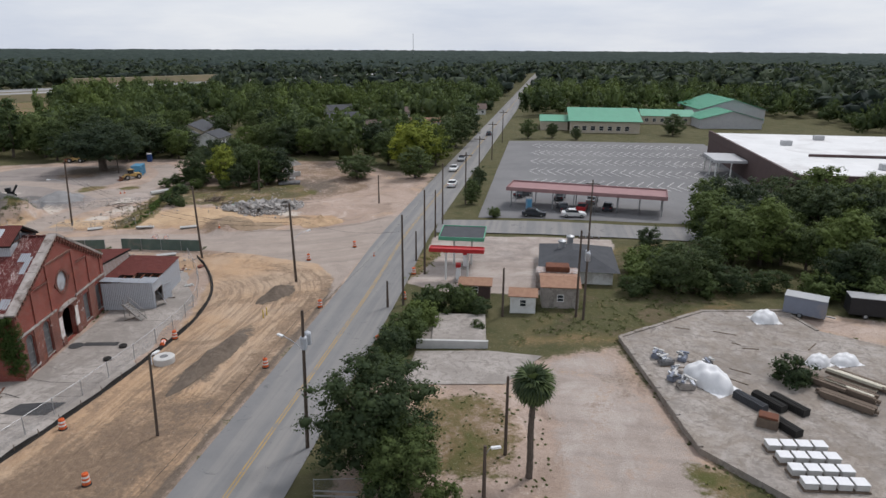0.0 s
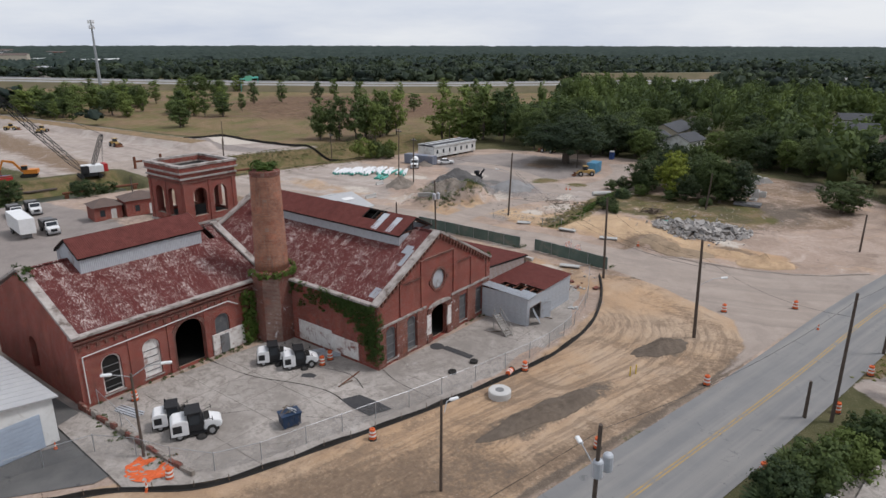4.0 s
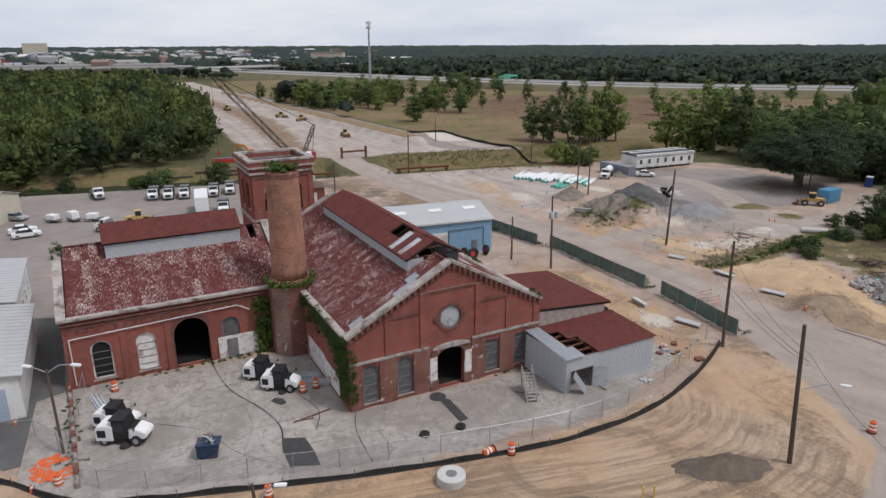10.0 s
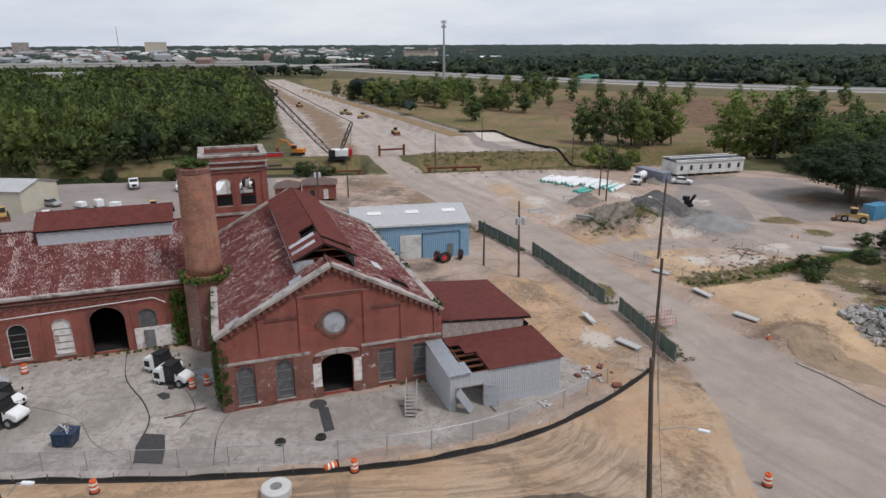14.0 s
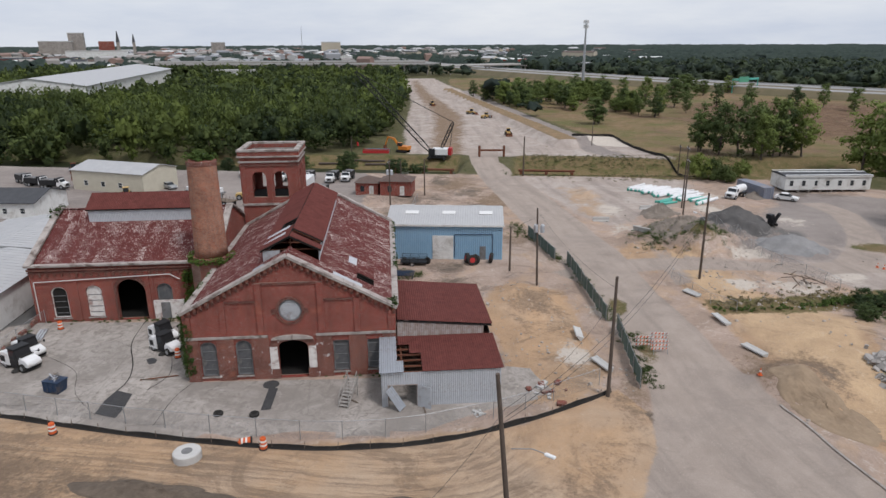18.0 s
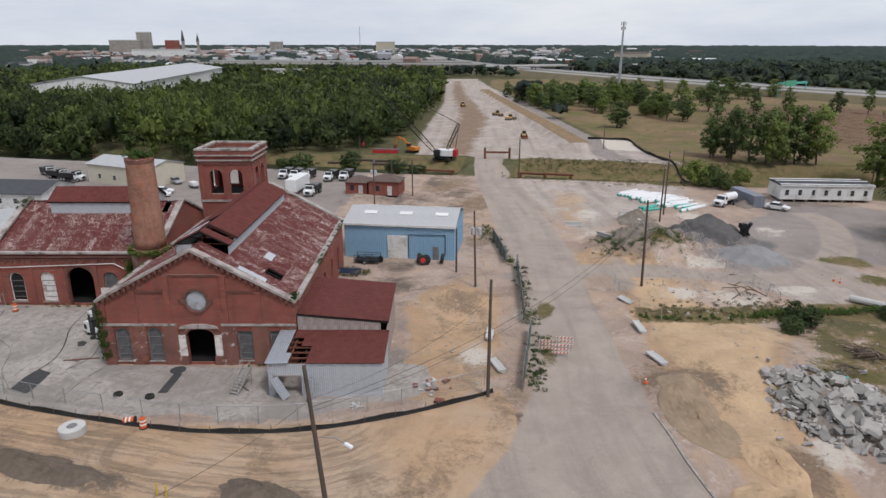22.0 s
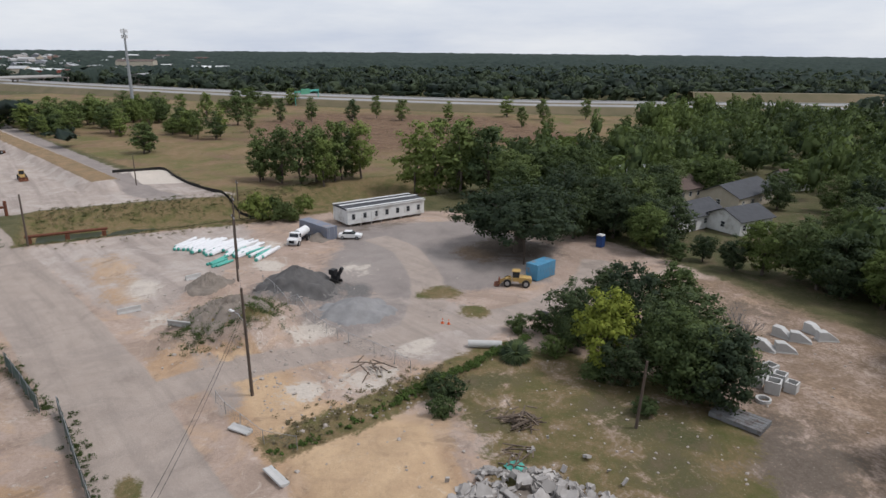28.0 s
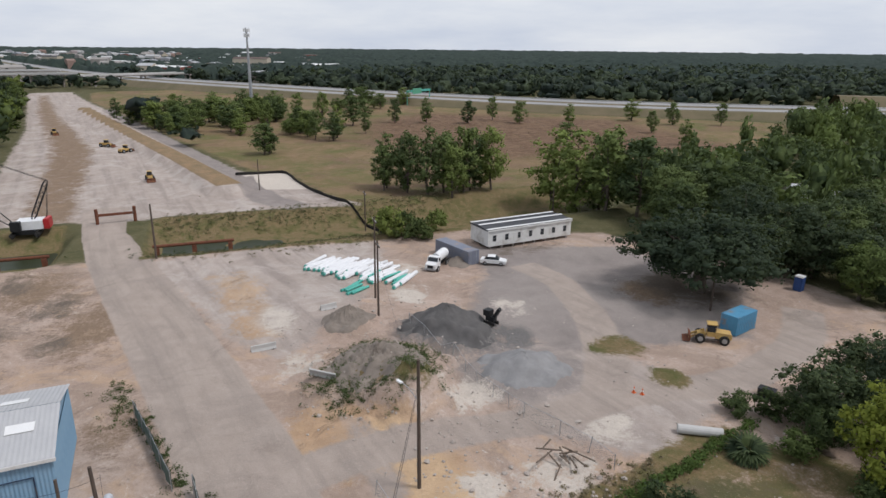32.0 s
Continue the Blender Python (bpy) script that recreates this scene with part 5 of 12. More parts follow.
# pale bare sheets on the ridge light and the slopes
for x0, y0, a_, w, l in [(W / 2 - 2.7, 7.3, 1, 0.9, 2.6), (W / 2 - 2.7, 5.2, 1, 0.8, 2.4)]:
    o = part("patch_sheet", corrugated(w, l, 0.2, 0.03), MAT["galv"], hall, "bare grey metal sheet")
    o.matrix_local = Matrix.Translation((x0, y0, 11.82)) @ ROT["z"](radians(-90)) @ ROT["x"](math.atan2(1.5, 2.85))
for yy, up, w, l in [(0.9, 0.6, 1.3, 0.9), (1.0, 5.2, 2.4, 0.55), (1.3, 6.9, 1.2, 1.0)]:
    o = part("patch_sheet", corrugated(l, w, 0.2, 0.03), MAT["galv_dull"], hall, "bare grey metal sheet")
    o.matrix_local = Matrix.Translation((0.25 + up * math.cos(SLOPE), yy + l, EAVE + 0.16 + up * math.sin(SLOPE))) @ ROT["z"](radians(-90)) @ ROT["x"](SLOPE)
for yy, up, w, l in [(1.2, 3.2, 3.0, 0.8), (6.5, 4.0, 0.9, 2.0)]:
    o = part("patch_sheet", corrugated(l, w, 0.2, 0.03), MAT["galv"], hall, "bare grey metal sheet")
    o.matrix_local = Matrix.Translation((W - 0.25 - up * math.cos(SLOPE), yy, EAVE + 0.16 + up * math.sin(SLOPE))) @ ROT["z"](radians(90)) @ ROT["x"](SLOPE)
# near-black floor: the hall's inner shade put into colour
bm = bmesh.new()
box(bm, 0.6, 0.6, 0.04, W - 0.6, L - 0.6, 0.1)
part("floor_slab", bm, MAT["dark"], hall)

# ---- wing ----
wing = thing("brick_building", "derelict red brick wing with arched openings and a rusted roof", "building", HALL @ Matrix.Translation((-21.1, 15.6, 0)))
WW, WD, WE, WP = 20.6, 18.4, 6.7, 10.95
wing_holes = [arch(2.85, 0.5, 1.8, 3.75, 0.8), arch(6.65, 0.5, 1.75, 3.8, 0.8), arch(10.7, 0.02, 3.2, 4.9, 1.55), arch(14.4, 0.5, 1.7, 3.8, 0.75)]
part("front_wall", wall_bm([(0, 0), (WW, 0), (WW, WE), (0, WE)], wing_holes, TH), MAT["brick"], wing)
part("back_wall", wall_bm([(0, 0), (WW, 0), (WW, WE), (0, WE)], [], TH, Matrix.Translation((0, WD - TH, 0))), MAT["brick"], wing)
g_out = [(TH, 0), (WD - TH, 0), (WD - TH, WE), (WD / 2, WP), (TH, WE)]
for x, t_ in ((0.0, TH), (WW, -TH)):
    part("gable_wall", wall_bm(g_out, [arch(9.2, 1.0, 1.6, 3.4, 0.7)] if x == 0 else [], -t_, Matrix.Translation((x, 0, 0)) @ ROT["z"](radians(90))), MAT["brick"], wing)
# the first infill is near-black, standing in for the unlit room behind
window(wing, 2.85, 0.0, 0.5, 1.8, 3.75, 0.8, "dark", 4)
window(wing, 6.65, 0.0, 0.5, 1.75, 3.8, 0.8, "peeling", 4)
window(wing, 14.4, 0.0, 0.5, 1.7, 3.8, 0.75, "board", 1)
bm = bmesh.new()
box(bm, 13.05, -0.16, 0.05, 16.9, -0.005, 2.3, bevel=0.03)
part("whitewashed_panel", bm, MAT["peeling"], wing, "patch of peeling white paint")
bm = bmesh.new()
box(bm, 13.9, -0.26, 0.06, 14.9, -0.165, 2.05)
part("door", bm, MAT["board"], wing)
for x0, x1, z in [(0.0, WW, 5.85), (0.0, WW, 6.2)]:
    bm = bmesh.new()
    box(bm, x0 - 0.08, -0.12 - (z - 5.85) * 0.35, z, x1, -0.004, z + 0.2)
    part("corbel_course", bm, MAT["brick_dark"], wing)
src = None
for i in range(26):
    mm = Matrix.Translation((0.4 + i * 0.79, 0, 5.84))
    if src is None:
        bm = bmesh.new()
        box(bm, -0.13, -0.14, -0.4, 0.13, -0.003, -0.002)
        src = part("bracket", bm, MAT["brick_dark"], wing)
        src.matrix_local = mm
    else:
        again(src, mm)
bm = bmesh.new()
rise_ = wall_bm(arch(10.7, 0.02, 3.9, 5.3, 1.9, 14), [arch(10.7, 0.0, 3.22, 4.94, 1.57, 14)], 0.08)
o = part("arch_ring", rise_, MAT["brick_dark"], wing)
o.matrix_local = Matrix.Translation((0, -0.08, 0))
bm.free()
for x in (4.75, 8.6, 12.6):
    bm = bmesh.new()
    box(bm, x - 0.25, -0.1, 0.02, x + 0.25, -0.004, 5.8)
    part("pilaster", bm, MAT["brick"], wing)
# white pipe run along the front
bm = bmesh.new()
for a_, b_ in [((0.45, -0.18, 0.4), (0.45, -0.18, 4.9)), ((0.45, -0.18, 4.9), (12.4, -0.18, 5.35)), ((12.4, -0.18, 5.35), (15.2, -0.18, 5.45)), ((15.2, -0.18, 5.45), (16.3, -0.18, 4.8))]:
    cyl(bm, a_, b_, 0.05, seg=8)
part("wall_pipe", bm, MAT["white_paint"], wing, "thin white pipe along the wall")
for i in range(9):
    bm = bmesh.new()
    box(bm, -0.25 + i * 2.31, -0.38, WE - 0.03, -0.25 + (i + 1) * 2.31 - 0.02, 0.3, WE + 0.2 + random.uniform(-0.02, 0.02), bevel=0.03)
    part("eaves_stone", bm, MAT["coping"], wing)
side_m = ROT["z"](radians(90))
for xx in (0.0, WW):
    holder = part("gable_coping", (lambda b: (box(b, -0.1, -0.05, 0, 0.1, 0.05, 0.1), b)[1])(bmesh.new()), MAT["coping"], wing)
    holder.matrix_local = Matrix.Translation((xx + (0.3 if xx == 0 else -0.3), WD / 2, WP + 0.1))
    for (xa, za, xb, zb) in ((-0.3, WE, WD / 2, WP + 0.12), (WD / 2, WP + 0.12, WD + 0.3, WE)):
        d = math.hypot(xb - xa, zb - za)
        a = math.atan2(zb - za, xb - xa)
        for i in range(5):
            bm = bmesh.new()
            box(bm, d * i / 5 + 0.01, -0.4, 0.0, d * (i + 1) / 5 - 0.01, 0.4, 0.26 + random.uniform(-0.02, 0.02), bevel=0.03)
            o = part("coping_stone", bm, MAT["coping"], wing)
            o.matrix_local = Matrix.Translation((xx + (0.15 if xx == 0 else -0.15), 0, 0)) @ side_m @ Matrix.Translation((xa, 0, za)) @ ROT["y"](-a)
# near-black floor added so the wing looks unlit through its arch
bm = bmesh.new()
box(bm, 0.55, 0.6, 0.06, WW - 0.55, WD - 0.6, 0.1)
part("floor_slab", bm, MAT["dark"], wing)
WS = math.atan2(WP - WE, WD / 2)
wr = math.hypot(WD / 2, WP - WE)
wlow = wr * 0.74
roof_slope(wing, WW - 1.2, wr - 0.1, Matrix.Translation((0.6, 0.2, WE + 0.02)) @ ROT["x"](WS), MAT["rust"], 25, 4, drop=((23, 3),))
roof_slope(wing, WW - 1.2, wr - 0.1, Matrix.Translation((WW - 0.6, WD - 0.2, WE + 0.02)) @ ROT["z"](radians(180)) @ ROT["x"](WS), MAT["rust"], 10, 2)
monitor(wing, Matrix.Translation((WW, 0, 0)) @ ROT["z"](radians(90)), 6.9, 11.5, 3.3, 16.2, 9.9, 11.4, 12.9, open_front=False, n=10)

# ---- chimney ----
chim = thing("chimney", "tall round orange brick chimney with weeds growing on its top", "chimney", HALL @ Matrix.Translation((-0.7, 14.55, 0)))
bm = bmesh.new()
lathe(bm, [(2.25, 0.0), (2.25, 7.3), (2.2, 7.4)], 8, ROT["z"](radians(22.5)))
part("base", bm, MAT["brick_worn"], chim, "worn eight-sided brick base")
bm = bmesh.new()
lathe(bm, [(2.2, 7.4), (2.30, 7.45), (2.30, 7.75), (1.8, 7.95)], 8, ROT["z"](radians(22.5)))
part("ledge", bm, MAT["brick_worn"], chim)
bm = bmesh.new()
lathe(bm, [(1.76, 7.9), (1.73, 9.0), (1.53, 17.2), (1.52, 18.1), (1.50, 18.4), (1.15, 18.4), (1.15, 16.3)], 28)
for f in bm.faces:
    f.smooth = len(f.verts) == 4
part("shaft", bm, MAT["brick_orange"], chim)
bm = bmesh.new()
lathe(bm, [(1.53, 17.95), (1.57, 18.0), (1.57, 18.42), (1.50, 18.48)], 28)
part("crown", bm, MAT["brick_worn"], chim)

# ---- tower ----
tower = thing("brick_tower", "square red brick tower with twin arched openings and a stone cornice", "tower", HALL @ Matrix.Translation((-0.35, 31.1, 0)))
TW = 7.5
t_holes = [arch(2.35, 10.50, 1.85, 3.5, 0.92), arch(5.15, 10.50, 1.85, 3.5, 0.92)]
sq = [(0, 0), (TW, 0), (TW, 15.90), (0, 15.90)]
part("front_wall", wall_bm(sq, t_holes, TH), MAT["brick"], tower)
part("back_wall", wall_bm(sq, t_holes, TH, Matrix.Translation((0, TW - TH, 0))), MAT["brick"], tower)
sq2 = [(TH, 0), (TW - TH, 0), (TW - TH, 15.90), (TH, 15.90)]
for x, t_ in ((0.0, TH), (TW, -TH)):
    part("side_wall", wall_bm(sq2, t_holes, -t_, Matrix.Translation((x, 0, 0)) @ side_m), MAT["brick"], tower)
for k_ in range(4):
    mm = Matrix.Translation((TW / 2, TW / 2, 0)) @ ROT["z"](radians(90 * k_))
    for z0, z1, outw, mat in ((14.70, 14.95, 0.12, "brick_dark"), (15.20, 15.40, 0.2, "coping"), (15.90, 16.10, 0.30, "coping"), (16.10, 16.65, 0.20, "brick"), (16.65, 16.90, 0.30, "coping")):
        bm = bmesh.new()
        hh = TW / 2 + outw
        lo_ = -TW / 2 - 0.002 if z0 < 15.85 else -TW / 2 + 0.45
        prism(bm, [(-hh, -hh), (hh, -hh), (-lo_, lo_), (lo_, lo_)], z0, z1, Matrix(((1, 0, 0, 0), (0, 0, 1, 0), (0, 1, 0, 0), (0, 0, 0, 1))))
        bmesh.ops.recalc_face_normals(bm, faces=bm.faces)
        o = part("cornice", bm, MAT[mat], tower)
        o.matrix_local = mm
    for x in (0.35, 3.75 - 0.0, TW - 0.35):
        bm = bmesh.new()
        wd = 0.5 if x != 3.75 else 0.4
        box(bm, x - TW / 2 - wd / 2 + (0.0 if x == 3.75 else 0.0), -TW / 2 - 0.1, 9.70, x - TW / 2 + wd / 2, -TW / 2 - 0.004, 14.70)
        o = part("pilaster", bm, MAT["brick"], tower)
        o.matrix_local = mm
    bm = bmesh.new()
    box(bm, -TW / 2 - 0.1, -TW / 2 - 0.18, 9.40, TW / 2 + 0.1, -TW / 2 - 0.004, 9.70, bevel=0.02)
    o = part("sill_course", bm, MAT["coping"], tower)
    o.matrix_local = mm
bm = bmesh.new()
box(bm, TH, TH, 15.80, TW - TH, TW - TH, 15.92)
part("roof_deck", bm, MAT["dark"], tower)
# near-black floor behind the tower's openings, shade put in as colour
bm = bmesh.new()
box(bm, TH, TH, 10.00, TW - TH, TW - TH, 10.15)
part("floor_slab", bm, MAT["dark"], tower)

# ---- lean-to sheds beside the hall ----
shed = thing("metal_shed", "corrugated metal lean-to with a rusted roof partly fallen in", "shed", HALL)
SX0, SX1, SY0, SY1, SH = 18.0, 28.35, -6.25, -0.1, 3.35


def sheet_wall(owner, p, q, z0, z1, mat, n, name="wall_sheet", skip=()):
    """Upright ribbed sheets from p to q, ribs outward on the right-hand side."""
    d = math.hypot(q[0] - p[0], q[1] - p[1])
    a = math.atan2(q[1] - p[1], q[0] - p[0])
    src = None
    for i in range(n):
        if i in skip:
            continue
        mm = Matrix.Translation((p[0], p[1], z0)) @ ROT["z"](a) @ Matrix.Translation((d * i / n, 0, 0)) @ ROT["x"](radians(90))
        if src is None:
            src = part(name, corrugated(d / n + 0.02, z1 - z0, 0.2, 0.035), mat, owner)
            src.matrix_local = mm
        else:
            again(src, mm)


DX0, DX1, DH = 18.55, 21.0, 2.2          # doorway in the front
STRIP = 19.5                              # bare sheets cover the roof up to here
sheet_wall(shed, (SX0, SY0), (DX0, SY0), 0.0, SH + 0.12, MAT["galv"], 1)
sheet_wall(shed, (DX0, SY0), (DX1, SY0), DH, SH, MAT["galv"], 3)
sheet_wall(shed, (DX1, SY0), (SX1, SY0), 0.0, SH, MAT["galv"], 8)
sheet_wall(shed, (SX1, SY0), (SX1, SY1), 0.0, SH, MAT["galv"], 6)
sheet_wall(shed, (SX0 - 0.15, SY1 - 0.1), (SX0, SY0), 0.0, SH + 0.2, MAT["galv"], 7)
slope = math.atan2(0.35, SY1 - SY0)
SR = Matrix.Translation((STRIP, SY0 - 0.2, SH + 0.03)) @ ROT["x"](slope)
roof_slope(shed, SX1 + 0.2 - STRIP, 6.4, SR, MAT["rust_deep"], 9, 4, drop=((0, 0), (1, 0), (0, 1), (1, 1), (0, 2)), under=False, lap=0.06)
for w_, x_, l_ in ((0.72, SX0 - 0.2, 6.45), (0.85, SX0 + 0.5, 6.4), (0.6, STRIP - 0.2, 1.9)):
    o = part("roof_strip", corrugated(w_, l_, 0.2, 0.03), MAT["galv_dull"], shed, "bare grey metal roof sheet")
    o.matrix_local = Matrix.Translation((x_, SY0 - 0.25, SH + 0.12 + 0.02 * (x_ - SX0))) @ ROT["x"](slope)
for i in range(7):
    bm = bmesh.new()
    t_ = i / 6
    box(bm, SX0 + 0.2, SY0 + 0.1 + t_ * 5.9, SH - 0.16 + 0.33 * t_, SX1 - 0.1, SY0 + 0.2 + t_ * 5.9, SH - 0.02 + 0.33 * t_)
    part("roof_batten", bm, MAT["rust_brown"], shed)
for i in range(5):
    bm = bmesh.new()
    box(bm, STRIP + 0.2 + i * 1.9, SY0 + 0.1, SH - 0.3, STRIP + 0.32 + i * 1.9, SY0 + 6.0, SH - 0.17, m=Matrix.Translation((0, SY0, SH)) @ ROT["x"](slope) @ Matrix.Translation((0, -SY0, -SH)))
    part("rafter", bm, MAT["rust_brown"], shed)
bm = bmesh.new()
for x_ in (DX0 - 0.06, DX1):
    box(bm, x_, SY0 - 0.05, 0.0, x_ + 0.08, SY0 + 0.03, DH)
box(bm, DX0 + 0.02, SY0 - 0.05, DH - 0.08, DX1, SY0 + 0.03, DH)
part("door_frame", bm, MAT["galv_rusty"], shed)
door = part("door", (lambda b: (box(b, 0, -0.03, 0, 1.3, 0.03, 2.1), b)[1])(bmesh.new()), MAT["galv"], shed, "open metal sheet door")
door.matrix_local = Matrix.Translation((DX1 + 0.08, SY0 - 0.08, 0.05)) @ ROT["z"](radians(-32))
flap = part("loose_sheet", corrugated(0.8, 2.2, 0.2, 0.03), MAT["galv_dull"], shed, "bent sheet leaning out of the doorway")
flap.matrix_local = Matrix.Translation((DX0 + 0.9, SY0 - 0.95, 0.1)) @ ROT["z"](radians(28)) @ ROT["x"](radians(66)) @ ROT["z"](radians(24))
S2D, S2L, S2R, S2B = 10.6, 5.45, 4.65, 4.6      # depth; height by the hall, at the outer front and outer back
shed2 = thing("metal_shed", "low lean-to with a dark red rusted roof and pale front", "shed", HALL)
for i in range(8):
    xa, xb = W + 0.1 + 8.2 * i / 8, W + 0.1 + 8.2 * (i + 1) / 8
    o = part("wall_sheet", corrugated(xb - xa + 0.02, 2.2 - 0.8 * i / 8, 0.2, 0.035), MAT["galv_rusty"], shed2)
    o.matrix_local = Matrix.Translation((xa, 0.05, 3.2)) @ ROT["x"](radians(90))
sheet_wall(shed2, (28.3, 0.05), (28.3, S2D), 0.0, 4.0, MAT["galv_rusty"], 10)
sheet_wall(shed2, (28.3, S2D), (W + 0.1, S2D), 0.0, 4.0, MAT["galv_rusty"], 8)
across = math.atan2(S2L - S2R, 28.5 - W)
along = math.atan2(S2R - S2B, S2D)
roof_slope(shed2, 9.05, S2D + 0.3, Matrix.Translation((W + 0.1, -0.02, S2L)) @ ROT["y"](across) @ ROT["x"](-along), MAT["rust_deep"], 9, 4, under=True, lap=0.05)

# outside stair
stair = thing("timber_stair", "loose grey timber steps leaning on the yard", "stairs", HALL @ Matrix.Translation((14.1, -6.1, 0.06)) @ ROT["z"](radians(-20)) @ Matrix.Diagonal((0.9, 0.98, 0.82, 1)))
for sx in (0.0, 1.0):
    bm = bmesh.new()
    prism(bm, [(0.0, 0.0), (0.22, 0.0), (2.75, 2.0), (2.75, 2.25), (2.5, 2.25)], -0.03, 0.03)
    o = part("stringer", bm, MAT["timber_grey"], stair)
    o.matrix_local = Matrix.Translation((sx, 0, 0)) @ ROT["z"](radians(90))
    bm = bmesh.new()
    cyl(bm, (sx, 0.3, 0.3), (sx, 0.3, 1.2), 0.035, seg=6)
    cyl(bm, (sx, 2.5, 2.1), (sx, 2.5, 3.0), 0.035, seg=6)
    cyl(bm, (sx, 0.3, 1.2), (sx, 2.5, 3.0), 0.04, seg=6)
    part("handrail", bm, MAT["timber_grey"], stair)
for i in range(9):
    bm = bmesh.new()
    box(bm, 0.03, 0.2 + i * 0.27, 0.2 + i * 0.225, 0.97, 0.48 + i * 0.27, 0.24 + i * 0.225)
    part("tread", bm, MAT["timber_grey"], stair)
bm = bmesh.new()
for sx in (0.05, 0.95):
    cyl(bm, (sx, 2.55, 0.0), (sx, 2.55, 2.05), 0.05, seg=6)
part("leg_frame", bm, MAT["timber_grey"], stair)

# ---- trees ----
def unit(v):
    return v / np.maximum(np.linalg.norm(v, axis=1), 1e-6)[:, None]


def cards(rng, centres, radii, per, size, flat=0.6, heart=None, lift=0.3):
    """Leaf sprays: small four-cornered blades scattered round the centres, shaded as one soft mass."""
    n = len(centres) * per
    c = np.repeat(centres, per, 0)
    r = np.repeat(radii, per)[:, None]
    d = unit(rng.normal(size=(n, 3)))
    p = c + d * r * rng.uniform(0.35, 1.0, (n, 1)) ** 0.8 * np.array([1, 1, flat])
    out = d * 0.6 + np.array([0, 0, lift])
    if heart is not None:
        out = out + 0.5 * unit(p - np.asarray(heart, float))
    out = unit(out)
    nrm = unit(out + rng.normal(size=(n, 3)) * 0.62)
    nrm *= np.sign(np.sum(nrm * out, 1))[:, None]
    a = unit(np.cross(nrm, rng.normal(size=(n, 3))))
    b = np.cross(nrm, a)
    s = size * rng.uniform(0.5, 1.35, (n, 1))
    w = s * rng.uniform(0.45, 0.9, (n, 1))
    k1, k2 = rng.uniform(-0.35, 0.35, (n, 1)), rng.uniform(0.05, 0.25, (n, 1))
    v = np.stack([p - a * s, p - b * w + a * s * k1 + nrm * s * k2, p + a * s, p + b * w - a * s * k1 + nrm * s * k2], 1)
    soft = unit(out * 0.75 + nrm * 0.55)
    return v.reshape(-1, 3), np.arange(4 * n).reshape(n, 4), np.repeat(soft, 4, 0)


CUBE = np.array([(x, y, z) for x in (-1, 1) for y in (-1, 1) for z in (-1, 1)], float) / math.sqrt(3)
CUBE_F = np.array([(0, 1, 3, 2), (4, 6, 7, 5), (0, 4, 5, 1), (2, 3, 7, 6), (0, 2, 6, 4), (1, 5, 7, 3)])


def cores(rng, centres, radii, flat=0.8):
    """The dense inside of each clump."""
    vs, fs, ns = [], [], []
    for i, (c, r) in enumerate(zip(centres, radii)):
        q = np.array(Euler(rng.uniform(0, 6.28, 3)).to_matrix())
        u = (CUBE * rng.uniform(0.8, 1.15, (8, 1))) @ q * np.array([1, 1, flat])
        vs.append(u * r + c)
        ns.append(unit(u + np.array([0, 0, 0.2])))
        fs.append(CUBE_F + 8 * i)
    return np.concatenate(vs), np.concatenate(fs), np.concatenate(ns)


def crown_points(rng, n, rx, z0, z1, shape):
    """Centres of the clumps in a crown."""
    out = []
    zc, rz = (z0 + z1) / 2, (z1 - z0) / 2
    lobes = [(rng.uniform(0, 6.28), rng.uniform(0.15, 0.4)) for _ in range(3)]
    while len(out) < n:
        p = rng.normal(size=3)
        p /= np.linalg.norm(p)
        p *= rng.uniform(0.62, 1.0) if rng.random() < 0.75 else rng.uniform(0.2, 0.7)
        a = math.atan2(p[1], p[0])
        k = 1.0 + sum(g * math.cos(a * (i + 2) + f) for i, (f, g) in enumerate(lobes)) * 0.45
        if shape == "tall":
            k *= 1.0 - 0.12 * max(0.0, p[2])
        if shape == "oak" and p[2] < -0.25:
            p[2] = -0.25 - 0.3 * rng.random()
        out.append((p[0] * rx * k, p[1] * rx * k, zc + p[2] * rz))
    return np.array(out)


